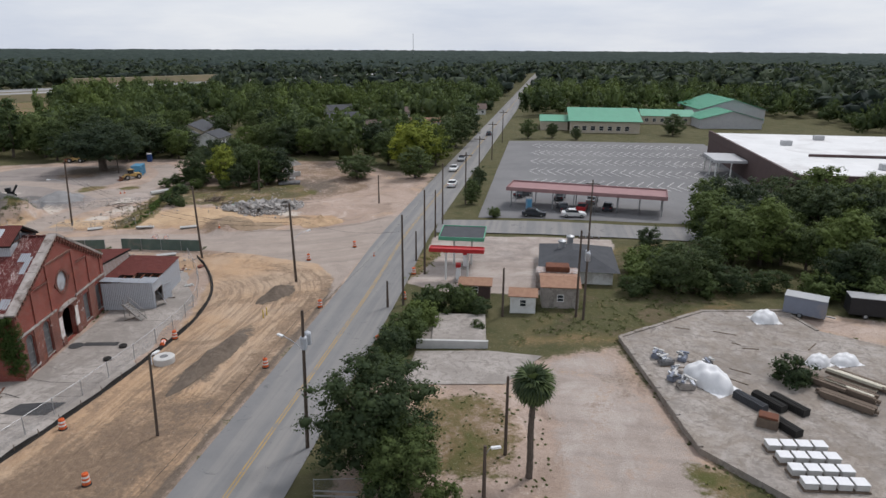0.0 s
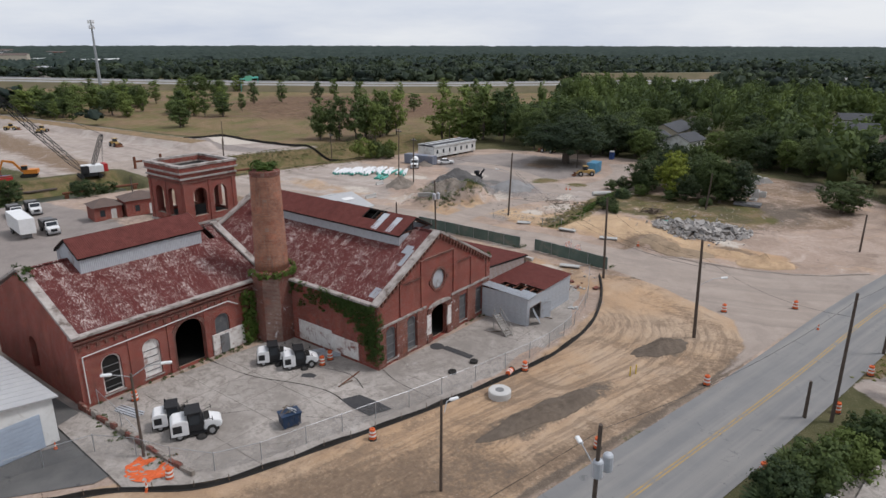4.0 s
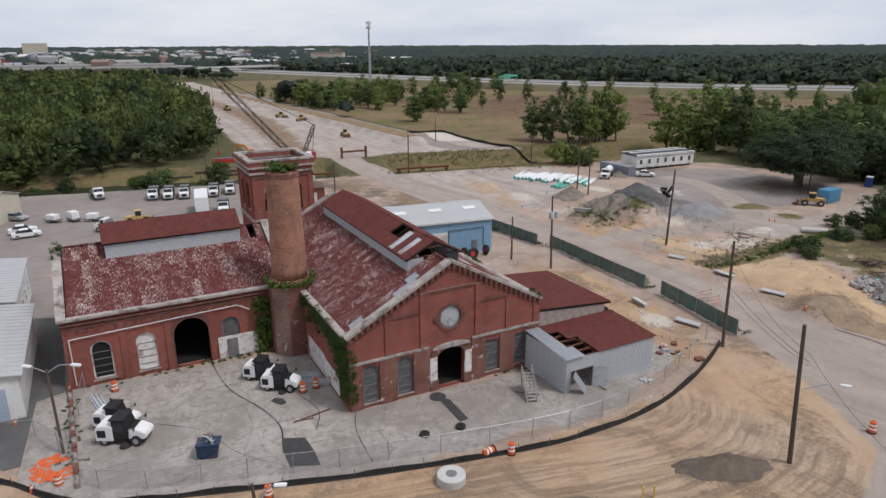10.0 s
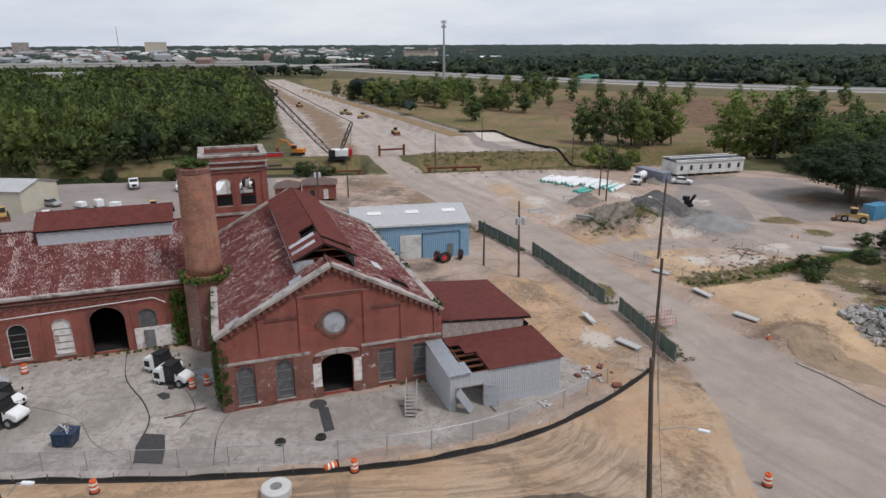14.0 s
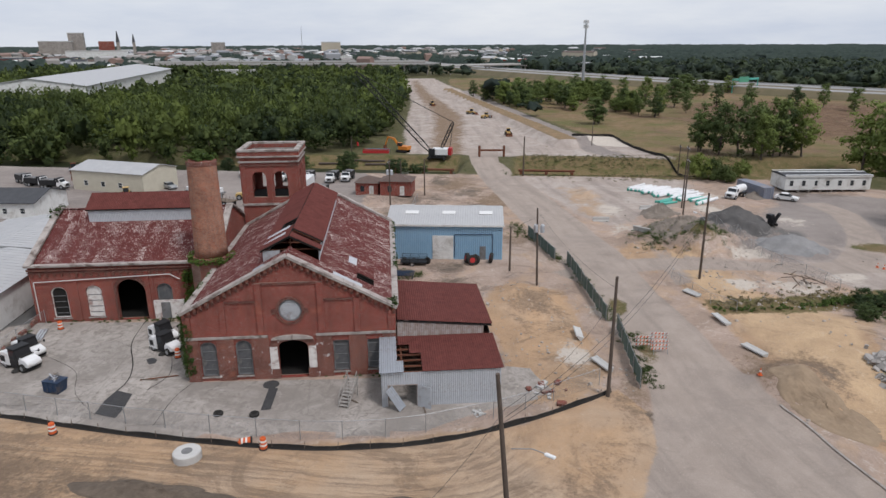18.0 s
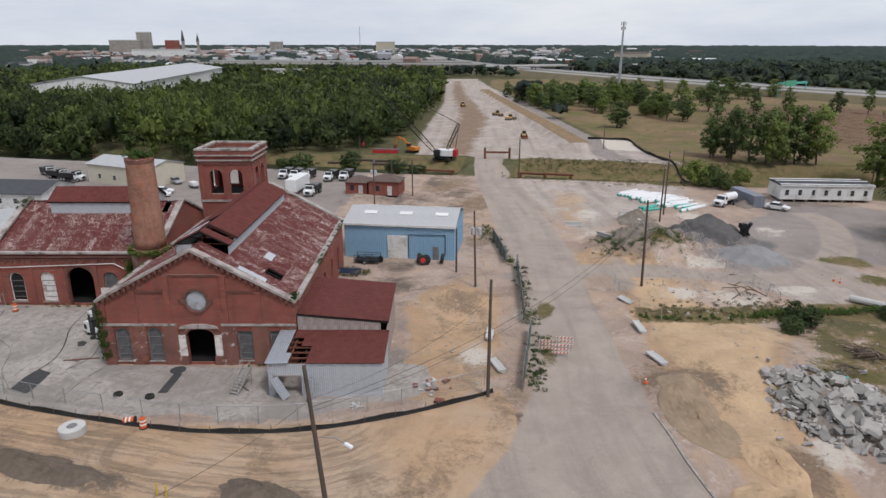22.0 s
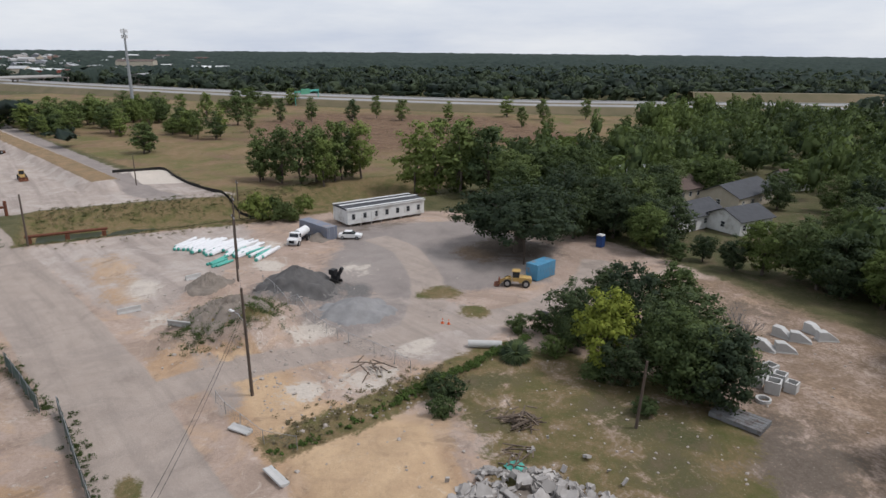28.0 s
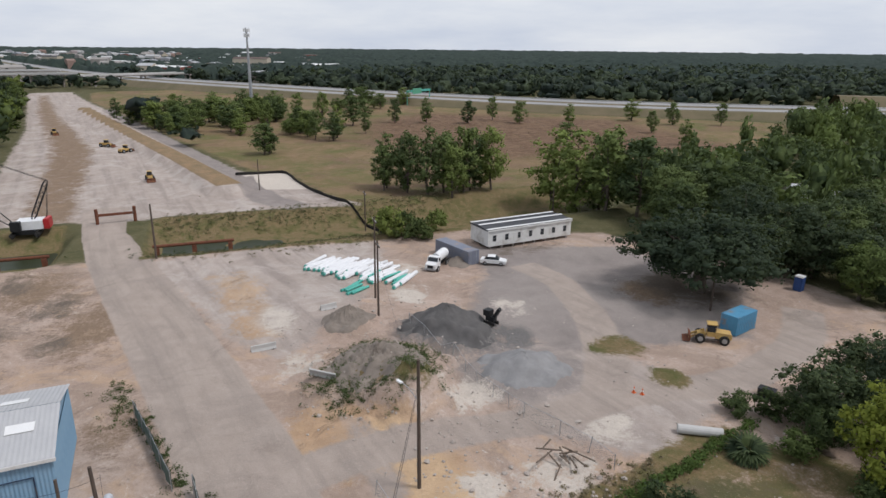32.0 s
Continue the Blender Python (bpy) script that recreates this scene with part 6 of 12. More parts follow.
def tree_meshes(seed, rx, z0, z1, clumps, per, size, clump_r, mat, shape="round", trunk_r=0.22):
    """The trunk with limbs and the crown of one kind of tree, about 10 m high."""
    rng = np.random.default_rng(seed)
    pts = crown_points(rng, clumps, rx, z0, z1, shape)
    rr_ = rng.uniform(0.7, 1.25, len(pts)) * clump_r
    v, f, nv = cards(rng, pts, rr_, per, size, 0.7, (0, 0, z0 + 0.35 * (z1 - z0)))
    v2, f2, nv2 = cores(rng, pts, rr_ * 0.40)
    crown = mesh_np("crown", np.concatenate([v, v2]), np.concatenate([f, f2 + len(v)]), mat, np.concatenate([nv, nv2]))
    bm = bmesh.new()
    zt = z0 + (z1 - z0) * 0.35
    bend = rng.uniform(-0.25, 0.25, 2)
    mid = (bend[0], bend[1], zt * 0.55)
    cyl(bm, (0, 0, -0.4), mid, trunk_r * 1.25, trunk_r, 8)
    cyl(bm, mid, (bend[0] * 0.6, bend[1] * 1.4, zt), trunk_r, trunk_r * 0.75, 8)
    for i in range(7 if trunk_r > 0.1 else 0):
        p = pts[rng.integers(len(pts))] * np.array([0.75, 0.75, 0.95])
        s = Vector(mid).lerp(Vector((bend[0] * 0.6, bend[1] * 1.4, zt)), rng.uniform(0.2, 1.0))
        cyl(bm, s, tuple(p), trunk_r * 0.5, trunk_r * 0.12, 6)
    trunk = bpy.data.meshes.new("trunk")
    bm.to_mesh(trunk)
    bm.free()
    trunk.materials.append(MAT["bark"])
    return trunk, crown


KINDS = {
    "round": [tree_meshes(11 + i, 3.4, 0.7, 10.0, 130, 48, 0.165, 1.0, MAT["leaf"]) for i in range(3)],
    "dark": [tree_meshes(21 + i, 3.6, 0.4, 10.0, 130, 48, 0.165, 1.0, MAT["leaf_dark"]) for i in range(3)],
    "light": [tree_meshes(31, 3.2, 0.9, 10.0, 110, 38, 0.185, 1.0, MAT["leaf_light"])],
    "field": [tree_meshes(41 + i, 2.4, 0.5, 10.0, 66, 34, 0.19, 0.88, MAT["leaf_field"], "tall", 0.16) for i in range(3)],
    "oak": [tree_meshes(51, 7.4, 2.0, 10.0, 420, 44, 0.165, 1.15, MAT["leaf_dark"], "oak", 0.55)],
    "near": [tree_meshes(81 + i, 3.8, 0.3, 10.0, 240, 90, 0.098, 0.90, MAT["leaf"], "round", 0.25) for i in range(2)],
    "bush": [tree_meshes(61 + i, 4.6, 0.2, 8.0, 70, 34, 0.30, 1.5, MAT["leaf"], "round", 0.12) for i in range(2)],
    "weed": [tree_meshes(71 + i, 5.0, 0.1, 6.0, 55, 28, 0.34, 1.5, MAT["weeds"], "round", 0.08) for i in range(2)],
}
TREE_LABEL = {
    "round": ("tree", "broadleaf tree with a full mid-green crown", "tree"), "dark": ("tree", "dense dark green broadleaf tree", "tree"),
    "near": ("tree", "dense dark green tree beside the main road", "tree"), "light": ("tree", "tree with a bright yellow-green crown", "tree"), "field": ("tree", "slender young green tree in dry grass", "tree"),
    "oak": ("oak_tree", "large spreading dark green oak beside the gravel yard", "tree"), "bush": ("shrub", "dense green shrub on rough ground", "shrub"),
    "weed": ("weed_clump", "clump of bright green weeds", "weeds"),
}
n_tree = 0


def tree(x, y, h, kind="round", wide=1.0, z=None, group=""):
    global n_tree
    n_tree += 1
    trunk, crown = KINDS[kind][n_tree % len(KINDS[kind])]
    name, label, cat = TREE_LABEL[kind]
    s = h / (10.0 if kind not in ("bush", "weed") else 8.0 if kind == "bush" else 6.0)
    ob = thing(name, label, cat, Matrix.Translation((x, y, hz(x, y) if z is None else z)) @ ROT["z"](n_tree * 2.399) @ Matrix.Diagonal((s * wide, s * wide, s, 1)), group=group)
    for nm, me in (("trunk", trunk), ("crown", crown)):
        o = new(nm, me)
        o.parent = ob
    return ob


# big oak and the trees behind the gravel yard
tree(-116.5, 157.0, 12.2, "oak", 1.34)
for x, y, h, k_ in [(-109, 186, 9, "dark"), (-116, 178, 12, "dark"), (-119, 171, 10, "dark"), (-120, 178, 12, "dark"), (-86, 199, 7, "dark"), (-80, 198, 9, "dark"), (-74, 201, 9, "round"), (-128, 176, 13, "dark"),
                    (-160, 176, 18, "field"), (-166, 172, 19, "field"), (-172, 168, 20, "field"), (-150, 177, 14, "dark"), (-142, 172, 12, "round"), (-181, 167, 20, "field"), (-170, 184, 16, "field"), (-178, 178, 19, "field"), (-136, 183, 13, "dark"), (-155, 188, 14, "dark"), (-145, 190, 14, "round"), (-106, 176.5, 9.5, "round"), (-110.5, 180.5, 10.5, "dark"), (-103, 178, 5.5, "dark"), (-97, 181, 5.0, "round"), (-91, 181, 6.0, "dark"), (-87.5, 183.5, 9.0, "round"), (-83, 186, 10.5, "dark"), (-79, 184.5, 9.5, "round"), (-75, 184, 10, "dark"), (-70, 185, 9, "round"), (-64, 183, 9.5, "dark"), (-77, 190, 10, "dark"), (-70, 192, 10, "dark"), (-62, 196, 11, "round"), (-98, 176, 4.0, "round"), (-96, 222, 9, "dark"), (-90, 212, 8, "round"), (-88, 222, 10, "dark"), (-104, 238, 10, "dark"), (-84, 206, 9, "dark"), (-94, 204, 6, "dark"), (-95, 214, 7, "dark"), (-118, 228, 9, "dark"), (-110, 236, 9, "dark"), (-134, 226, 11, "round"), (-138, 214, 11, "dark"), (-130, 203, 11, "dark"), (-124, 198, 11, "round"), (-126, 190, 12, "dark"), (-119, 187, 11, "dark")]:
    tree(x, y, h, k_, 1.15, group="trees behind the gravel yard")
# clump in the middle of the cleared ground
for x, y, h, k_ in [(-81, 142, 8.0, "dark"), (-78, 147, 10.5, "dark"), (-83.5, 149, 8.0, "dark"), (-79, 139.5, 5.0, "round"), (-71.5, 150, 9.0, "dark"), (-77, 152.5, 9.5, "round"), (-73.2, 139.0, 10.0, "light"), (-67.0, 142.5, 9.6, "round"), (-72.5, 146, 8.0, "dark"), (-69.5, 138.6, 6.0, "dark"), (-64.0, 141.8, 8.5, "round"), (-62.0, 144.2, 9.0, "dark"), (-64.8, 145.0, 8.5, "dark"), (-84.5, 144.5, 4.6, "round"), (-66, 147, 7.0, "dark")]:
    tree(x, y, h, k_, 0.95 if h > 9 else 1.15, group="clump of trees on the cleared ground")
for x, y, h in [(-84, 140, 3.0), (-79, 137, 2.5), (-72, 137, 2.5), (-64, 136.5, 1.8), (-76, 121, 2.6), (-73, 119.5, 2.0), (-86.5, 137, 2.2)]:
    tree(x, y, h, "bush", 1.25)
# slender trees in the field
for x, y, h in [(-272, 105, 11), (-274, 107, 9), (-206, 131.5, 12), (-203, 130, 10), (-199, 135, 13), (-194, 139, 14), (-195, 143.5, 13), (-193, 148, 14), (-196, 151, 13), (-194, 156, 13.5), (-199, 155, 12), (-205, 135, 11), (-190, 144, 11), (-201, 147, 12), (-298, 133, 11), (-304, 127, 12), (-312, 125, 11), (-306, 136, 13), (-345, 150, 14), (-352, 172, 12), (-346, 186, 12), (-350, 222, 12), (-340, 205, 11), (-330, 100, 11), (-338, 96, 12), (-346, 112, 12), (-352, 98, 12), (-360, 95, 13), (-366, 84, 12), (-372, 100, 12), (-378, 90, 13), (-330, 78, 8), (-336, 72, 9), (-345, 68, 8), (-352, 75, 11), (-362, 64, 12), (-372, 72, 12), (-381, 64, 11), (-390, 75, 12), (-395, 60, 11), (-378, 52, 10), (-400, 90, 13), (-412, 70, 12), (-390, 110, 13), (-405, 120, 13), (-385, 130, 13), (-372, 140, 14), (-420, 105, 13), (-365, 160, 11), (-335, 230, 11), (-322, 250, 10), (-316, 150, 9), (-310, 300, 11), (-250, 260, 10), (-262, 215, 9), (-285, 270, 10), (-330, 290, 11), (-300, 320, 11)]:
    tree(x, y, h * (1.2 if x > -210 else 1.0), "field", 0.95 if x > -210 else 1.3 + 0.35 * math.sin(x * 7.1 + y), group="trees in the dry field")
rf = random.Random(12)
for (x0, y0), (x1, y1), n in (((-424, 46), (-345, 78), 12), ((-368, 62), (-376, 120), 14), ((-420, 108), (-376, 122), 9), ((-345, 84), (-318, 137), 8), ((-417, 158), (-445, 196), 7)):
    for i in range(n):
        t = rf.random()
        x, y = x0 + (x1 - x0) * t + rf.gauss(0, 6), y0 + (y1 - y0) * t + rf.gauss(0, 6)
        tree(x, y, rf.uniform(6, 12.5), rf.choice(("field", "round", "field")), rf.uniform(1.2, 1.9), group="trees in the dry field")
for x, y, h in [(-161, 121, 5.5), (-160, 124, 5.0), (-163, 131, 4.0), (-158, 127, 3.0)]:
    tree(x, y, h, "weed", 0.8)
# beside the main road
tree(-12.0, 40.8, 9.8, "near", 1.22)
tree(-9.6, 38.3, 6.3, "near", 1.2)
for x, y, h, k_, w in [(-45, 151.5, 6.8, "dark", 1.9), (-31, 153, 8, "dark", 1.4), (-32, 165, 12.5, "light", 1.25), (-36, 168, 11.5, "light", 1.2), (-29, 171, 11, "light", 1.1), (-42, 172, 10, "round", 1.3), (-50, 185, 11, "dark", 1.2), (-60, 190, 11, "dark", 1.2), (-70, 195, 10, "round", 1.2), (-30, 185, 12, "round", 1.2), (-38, 190, 12, "round", 1.2), (-28, 205, 12, "dark", 1.2), (-27, 222, 12, "round", 1.2), (-14.3, 127, 5.2, "dark", 0.9), (-14.5, 133, 4.8, "dark", 0.9), (-14.6, 144, 5, "dark", 0.9), (-6, 226, 6.5, "round", 1.2), (2, 227, 5.5, "round", 1.2), (10, 224, 4.5, "dark", 1.2), (44, 240, 8, "dark", 1.3)]:
    tree(x, y, h, k_, w)
for x, y, h in [(-14.8, 59.7, 3.2), (-14.0, 63.8, 3.6), (-13.3, 67, 3.2), (-11.7, 71, 3.9), (-9.5, 72, 3.2), (-7.5, 71, 2.6), (-13.6, 71.5, 3.0), (-15.5, 66, 2.2), (-9, 117, 2.0), (-7, 66.5, 1.4), (-10, 35.5, 2.8), (-6.5, 37, 2.2), (23.2, 58.6, 2.9)]:
    tree(x, y, h, "bush", 1.1)
# tree belt behind the timber yard
for i in range(58):
    x = 12.5 + 52 * random.random()
    y = 81 + 38 * random.random()
    if (x < 15 and y < 97) or (x < 20 and y > 104 and y < 116) or (x < 24 and y < 80):
        continue
    if x < 26 and 103 < y < 117:
        continue
    tree(x, y, random.uniform(5.0, 11.0) * (0.75 if x < 22 else 1.0), random.choice(("dark", "round", "round")), 1.15, group="tree belt behind the timber yard")
for x, y, h in [(12.5, 84, 3.5), (14, 89, 4), (11.5, 80, 2.5), (16, 84, 3), (20, 82, 3), (24, 83, 3.5), (29, 84, 3), (34, 82, 3.5), (39, 81, 4)]:
    tree(x, y, h, "bush", 1.3)
# around the south yard
for x, y, h in [(-161.5, 20.5, 4.6), (-163, 16.5, 3.6), (-160.5, 47, 3.8), (-163, 52, 3.0), (-166, -8, 3.0), (-168, 30, 3.4)]:
    tree(x, y, h, "bush", 1.35)
for x, y, h, k_ in [(-164, 33, 6.5, "round"), (-160, 15, 3.5, "round"), (-162, -52, 3, "round"), (-163, 0, 4, "round")]:
    tree(x, y, h, k_, 1.3)

# palm beside the track
palm = thing("palm_tree", "tall fan palm with a round grey-green head", "palm", Matrix.Translation((-0.6, 41.4, hz(-0.6, 41.4))))
bm = bmesh.new()
for i in range(9):
    cyl(bm, (0.03 * math.sin(i), 0, i * 0.86 - 0.1), (0.03 * math.sin(i + 1), 0, i * 0.86 + 0.78), 0.27 - 0.006 * i, 0.23 - 0.006 * i, 10)
part("trunk", bm, MAT["bark"], palm)


def fan_leaf(rng, length):
    """A fan of blades on a stalk, along +x."""
    vs, fs = [], []
    for j in range(13):
        a = (j - 6) * 0.26
        l = length * (1 - 0.03 * abs(j - 6)) * rng.uniform(0.85, 1.05)
        b = len(vs)
        s = 0.45 * length
        base = (s, 0, 0)
        tip = (s + l * math.cos(a), l * math.sin(a), -0.35 * l * abs(math.sin(a)) - 0.25 * l)
        mid = (s + 0.5 * l * math.cos(a), 0.5 * l * math.sin(a), 0.0)
        dx, dy = -math.sin(a) * 0.085, math.cos(a) * 0.085
        vs += [base, (mid[0] + dx, mid[1] + dy, mid[2]), tip, (mid[0] - dx, mid[1] - dy, mid[2])]
        fs.append((b, b + 1, b + 2, b + 3))
    b = len(vs)
    vs += [(0, 0.03, 0), (0, -0.03, 0), (s, -0.02, 0), (s, 0.02, 0)]
    fs.append((b, b + 1, b + 2, b + 3))
    return vs, fs


rng = np.random.default_rng(5)
MAT["palm"] = leaf_mat("grey_green_palm_leaf", (0.040, 0.062, 0.026), (0.095, 0.125, 0.058))
leaf_src = [part("frond", fan_leaf(rng, 1.0), MAT["palm"], palm) for _ in range(3)]
placed = 0
for i in range(60):
    el = math.asin(1 - 2 * (i + 0.5) / 60) * 0.95
    az = i * 2.399
    mm = Matrix.Translation((0, 0, 7.75)) @ ROT["z"](az) @ ROT["y"](-el) @ Matrix.Diagonal((1.3, 1.3, 1.3, 1))
    if placed < 3:
        leaf_src[placed].matrix_local = mm
    else:
        again(leaf_src[i % 3], mm)
    placed += 1
# low palmettos
for x, y, h in [(-80.3, 132.6, 1.6), (-15.2, 58.0, 1.5), (-15.4, 61.5, 1.6), (-14.4, 56.6, 1.3), (-16.2, 64.0, 1.3)]:
    pm = thing("palmetto", "low fan palm shrub", "palm", Matrix.Translation((x, y, hz(x, y))))
    for i in range(26):
        o = again(leaf_src[i % 3], Matrix.Translation((0, 0, 0.15 * h)) @ ROT["z"](i * 2.399) @ ROT["y"](-random.uniform(0.15, 1.3)) @ Matrix.Diagonal((h, h, h, 1)), pm)

# ---- woods ----
HIGHWAY = smooth_line([(-1500, -300), (-1000, -110), (-760, 10), (-580, 130), (-480, 208), (-385, 300), (-330, 385), (-278, 480), (-200, 640), (-110, 850), (60, 1200)], 20.0)
CLEAR = [FIELD, CORRIDOR, [(-164, -140), (-184, -140), (-186, 60), (-184, 172), (-150, 170), (-112, 182), (-92, 190), (-60, 178), (-26, 150), (-26, -200)],
         [(-12, 20), (-12, 290), (110, 310), (110, 125), (20, 118), (12, 80), (60, 76), (60, 20)], [(-138, 182), (-98, 176), (-86, 186), (-84, 214), (-92, 240), (-140, 246)],
         [(-366, 440), (-336, 432), (-290, 520), (-270, 560), (-300, 580), (-330, 540)]]

CLEAR += [[(x - 4, y - 24), (x + 16, y - 24), (x + 16, y + 12), (x - 4, y + 12)] for x, y in ((-68, 232), (-52, 240), (-42, 226), (-88, 262), (-62, 290), (-40, 310), (-100, 300))]


def tree_positions(rng, box_, spacing, keep):
    x0, y0, x1, y1 = box_
    nx, ny = int((x1 - x0) / spacing), int((y1 - y0) / spacing)
    gx_, gy_ = np.meshgrid(np.arange(nx), np.arange(ny), indexing="ij")
    x = x0 + (gx_ + rng.uniform(0, 1, gx_.shape)) * spacing
    y = y0 + (gy_ + rng.uniform(0, 1, gx_.shape)) * spacing
    x, y = x.ravel(), y.ravel()
    ok = keep(x, y)
    return x[ok], y[ok]


def woods(name, label, x, y, h, r, rng, per, size, mat, variants=6, core=0.50):
    """Many crowns joined in one mesh, each of leaf sprays."""
    temps, norms = [], []
    for _ in range(variants):
        pts = crown_points(rng, max(6, per // 8), 0.95, -1.0, 1.0, "round")
        v, f, nv = cards(rng, pts, rng.uniform(0.22, 0.42, len(pts)), 8, size, 0.8, (0, 0, 0.0), 0.12)
        inner = rng.normal(size=(3, 3)) * np.array([0.25, 0.25, 0.2])
        v2, f2, nv2 = cores(rng, inner, np.full(3, core), 0.9)
        v2 = v2 * (1.0 + 0.16 * rng.normal(size=(len(v2), 1)))
        nv2 = nv2 + 0.55 * rng.normal(size=nv2.shape)
        nv2 /= np.linalg.norm(nv2, axis=1, keepdims=True)
        temps.append(np.concatenate([v, v2[f2].reshape(-1, 3)]))
        norms.append(np.concatenate([nv, nv2[f2].reshape(-1, 3)]))
    allv, alln = [], []
    z = height(x, y)
    which = rng.integers(0, variants, len(x))
    spin = rng.uniform(0, 6.28, len(x))
    for i in range(len(x)):
        t, q = temps[which[i]], norms[which[i]]
        c_, s_ = math.cos(spin[i]), math.sin(spin[i])
        rx = r[i]
        allv.append(np.stack([x[i] + (t[:, 0] * c_ - t[:, 1] * s_) * rx, y[i] + (t[:, 0] * s_ + t[:, 1] * c_) * rx, z[i] + h[i] * (0.56 + 0.44 * t[:, 2])], 1))
        alln.append(np.stack([q[:, 0] * c_ - q[:, 1] * s_, q[:, 0] * s_ + q[:, 1] * c_, q[:, 2]], 1))
    v = np.concatenate(allv)
    me = mesh_np(name, v, np.arange(len(v)).reshape(-1, 4), mat, np.concatenate(alln))
    shade = 0.6 * rng.random(len(x)) + 0.4 * (0.5 + 0.5 * np.sin(x * 0.045 + 1.7 * np.sin(y * 0.038)))
    me.attributes.new("tone", "FLOAT", "POINT").data.foreach_set("value", np.repeat(np.clip(shade, 0.01, 0.99), [len(q) for q in allv]).astype(np.float32))
    return tagged(new(name, me), label, "woods", kind="stuff")


def clear_of(x, y, margin=0.0):
    ok = np.ones(x.shape, bool)
    for p in CLEAR:
        ok &= ~inside(p, x, y)
    ok &= edge_distance(HIGHWAY, x, y, closed=False) > 36
    ok &= edge_distance(ROAD, x, y, closed=False) > 8
    ok &= edge_distance([(-14, 110), (200, 108)], x, y, closed=False) > 8
    return ok


rngw = np.random.default_rng(77)
FOREST = [(-168, -140), (-168, -86), (-179, -55), (-180, -17), (-185, 14), (-196, 26), (-240, 29), (-374, 7), (-466, -13), (-640, -52), (-640, -520), (-168, -520)]
WAREHOUSE = [(-300, -128), (-290, -165), (-470, -320), (-620, -300), (-560, -195), (-400, -170)]
keep_f = lambda x, y: inside(FOREST, x, y) & ~inside(WAREHOUSE, x, y)
x, y = tree_positions(rngw, (-300, -150, -168, 30), 6.4, keep_f)
woods("woodland", "dense green woodland edge beside the cleared strip", x, y, 5.0 + 11.0 * rngw.random(len(x)) ** 0.8, rngw.uniform(2.4, 5.6, len(x)), rngw, 330, 0.125, MAT["leaf_wood"])
x, y = tree_positions(rngw, (-640, -420, -168, 30), 9.0, lambda x, y: keep_f(x, y) & ~((x > -300) & (y > -150)))
woods("woodland", "dense green woodland canopy", x, y, rngw.uniform(6.0, 14.5, len(x)), rngw.uniform(3.2, 6.6, len(x)), rngw, 112, 0.20, MAT["leaf_wood"])
x, y = tree_positions(rngw, (-300, 165, 120, 420), 8.4, lambda x, y: clear_of(x, y) & ~((x < -184) & inside(FIELD, x, y)) & (rngw.random(x.shape) < 0.85))
woods("woodland", "dark green trees among houses", x, y, 5.0 + 10.0 * rngw.random(len(x)), rngw.uniform(2.6, 5.4, len(x)), rngw, 230, 0.15, MAT["leaf"])
x, y = tree_positions(rngw, (-900, -260, 400, 960), 14.5, lambda x, y: clear_of(x, y) & ~inside(FOREST, x, y) & ~inside(WAREHOUSE, x, y) & ~((x > -300) & (x < 120) & (y < 420)) & ~((x > -640) & (y < 20)) & ~((x < -500) & (y < 120) & (rngw.random(x.shape) < 0.55)))
woods("woodland", "dark green woodland reaching into the distance", x, y, rngw.uniform(7, 15.5, len(x)), rngw.uniform(4.6, 8.6, len(x)), rngw, 56, 0.25, MAT["leaf_far_haze"], core=0.72)

# the distant canopy, with blue haze put into its colours
ang = np.radians(np.arange(-8, 262, 0.28))
rad = [760.0]
while rad[-1] < 4500:
    rad.append(rad[-1] * 1.013 + 2)
rad = np.array(rad)
A_, R_ = np.meshgrid(ang, rad, indexing="ij")
rc = np.random.default_rng(3)
X_ = -20 + R_ * np.cos(A_) + rc.normal(size=R_.shape) * 2.5
Y_ = 60 + R_ * np.sin(A_) + rc.normal(size=R_.shape) * 2.5
Z_ = 2.5 + 9.5 * rc.random(R_.shape) ** 1.2 + 2.0 * np.sin(X_ * 0.013) * np.sin(Y_ * 0.011)
open_ = (edge_distance(HIGHWAY, X_, Y_, closed=False) < 30) | (edge_distance(ROAD, X_, Y_, closed=False) < 9)
town = (X_ < -420) & (Y_ < 60) & (R_ < 2300)
gap = np.sin(X_ * 0.021 + 2) * np.sin(Y_ * 0.019) + 0.6 * np.sin(X_ * 0.007) * np.sin(Y_ * 0.009 + 1) > 0.15
Z_ = np.where(open_ | (town & gap) | (inside(CORRIDOR, X_, Y_)), -6.0, Z_)
Z_[:, 0] = -4.0
ii = np.arange(R_.size).reshape(R_.shape)
ff = np.stack([ii[:-1, :-1], ii[:-1, 1:], ii[1:, 1:], ii[1:, :-1]], -1).reshape(-1, 4)
k = Nodes("distant_canopy", 0.9)
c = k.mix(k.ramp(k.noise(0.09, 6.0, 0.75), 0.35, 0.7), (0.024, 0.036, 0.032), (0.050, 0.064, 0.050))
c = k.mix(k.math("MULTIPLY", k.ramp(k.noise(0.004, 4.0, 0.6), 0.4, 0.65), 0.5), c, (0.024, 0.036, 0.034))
k.colour(c)
k.b.inputs["Specular IOR Level"].default_value = 0.05
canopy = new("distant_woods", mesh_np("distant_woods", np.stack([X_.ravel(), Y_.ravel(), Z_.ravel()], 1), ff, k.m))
tagged(canopy, "unbroken dark green woodland out to the horizon", "woods", kind="stuff")

# ---- other buildings ----
def at(x, y, a=0.0, dz=0.0):
    """On the ground at x, y, turned by a degrees."""
    return Matrix.Translation((x, y, hz(x, y) + dz)) @ ROT["z"](radians(a))


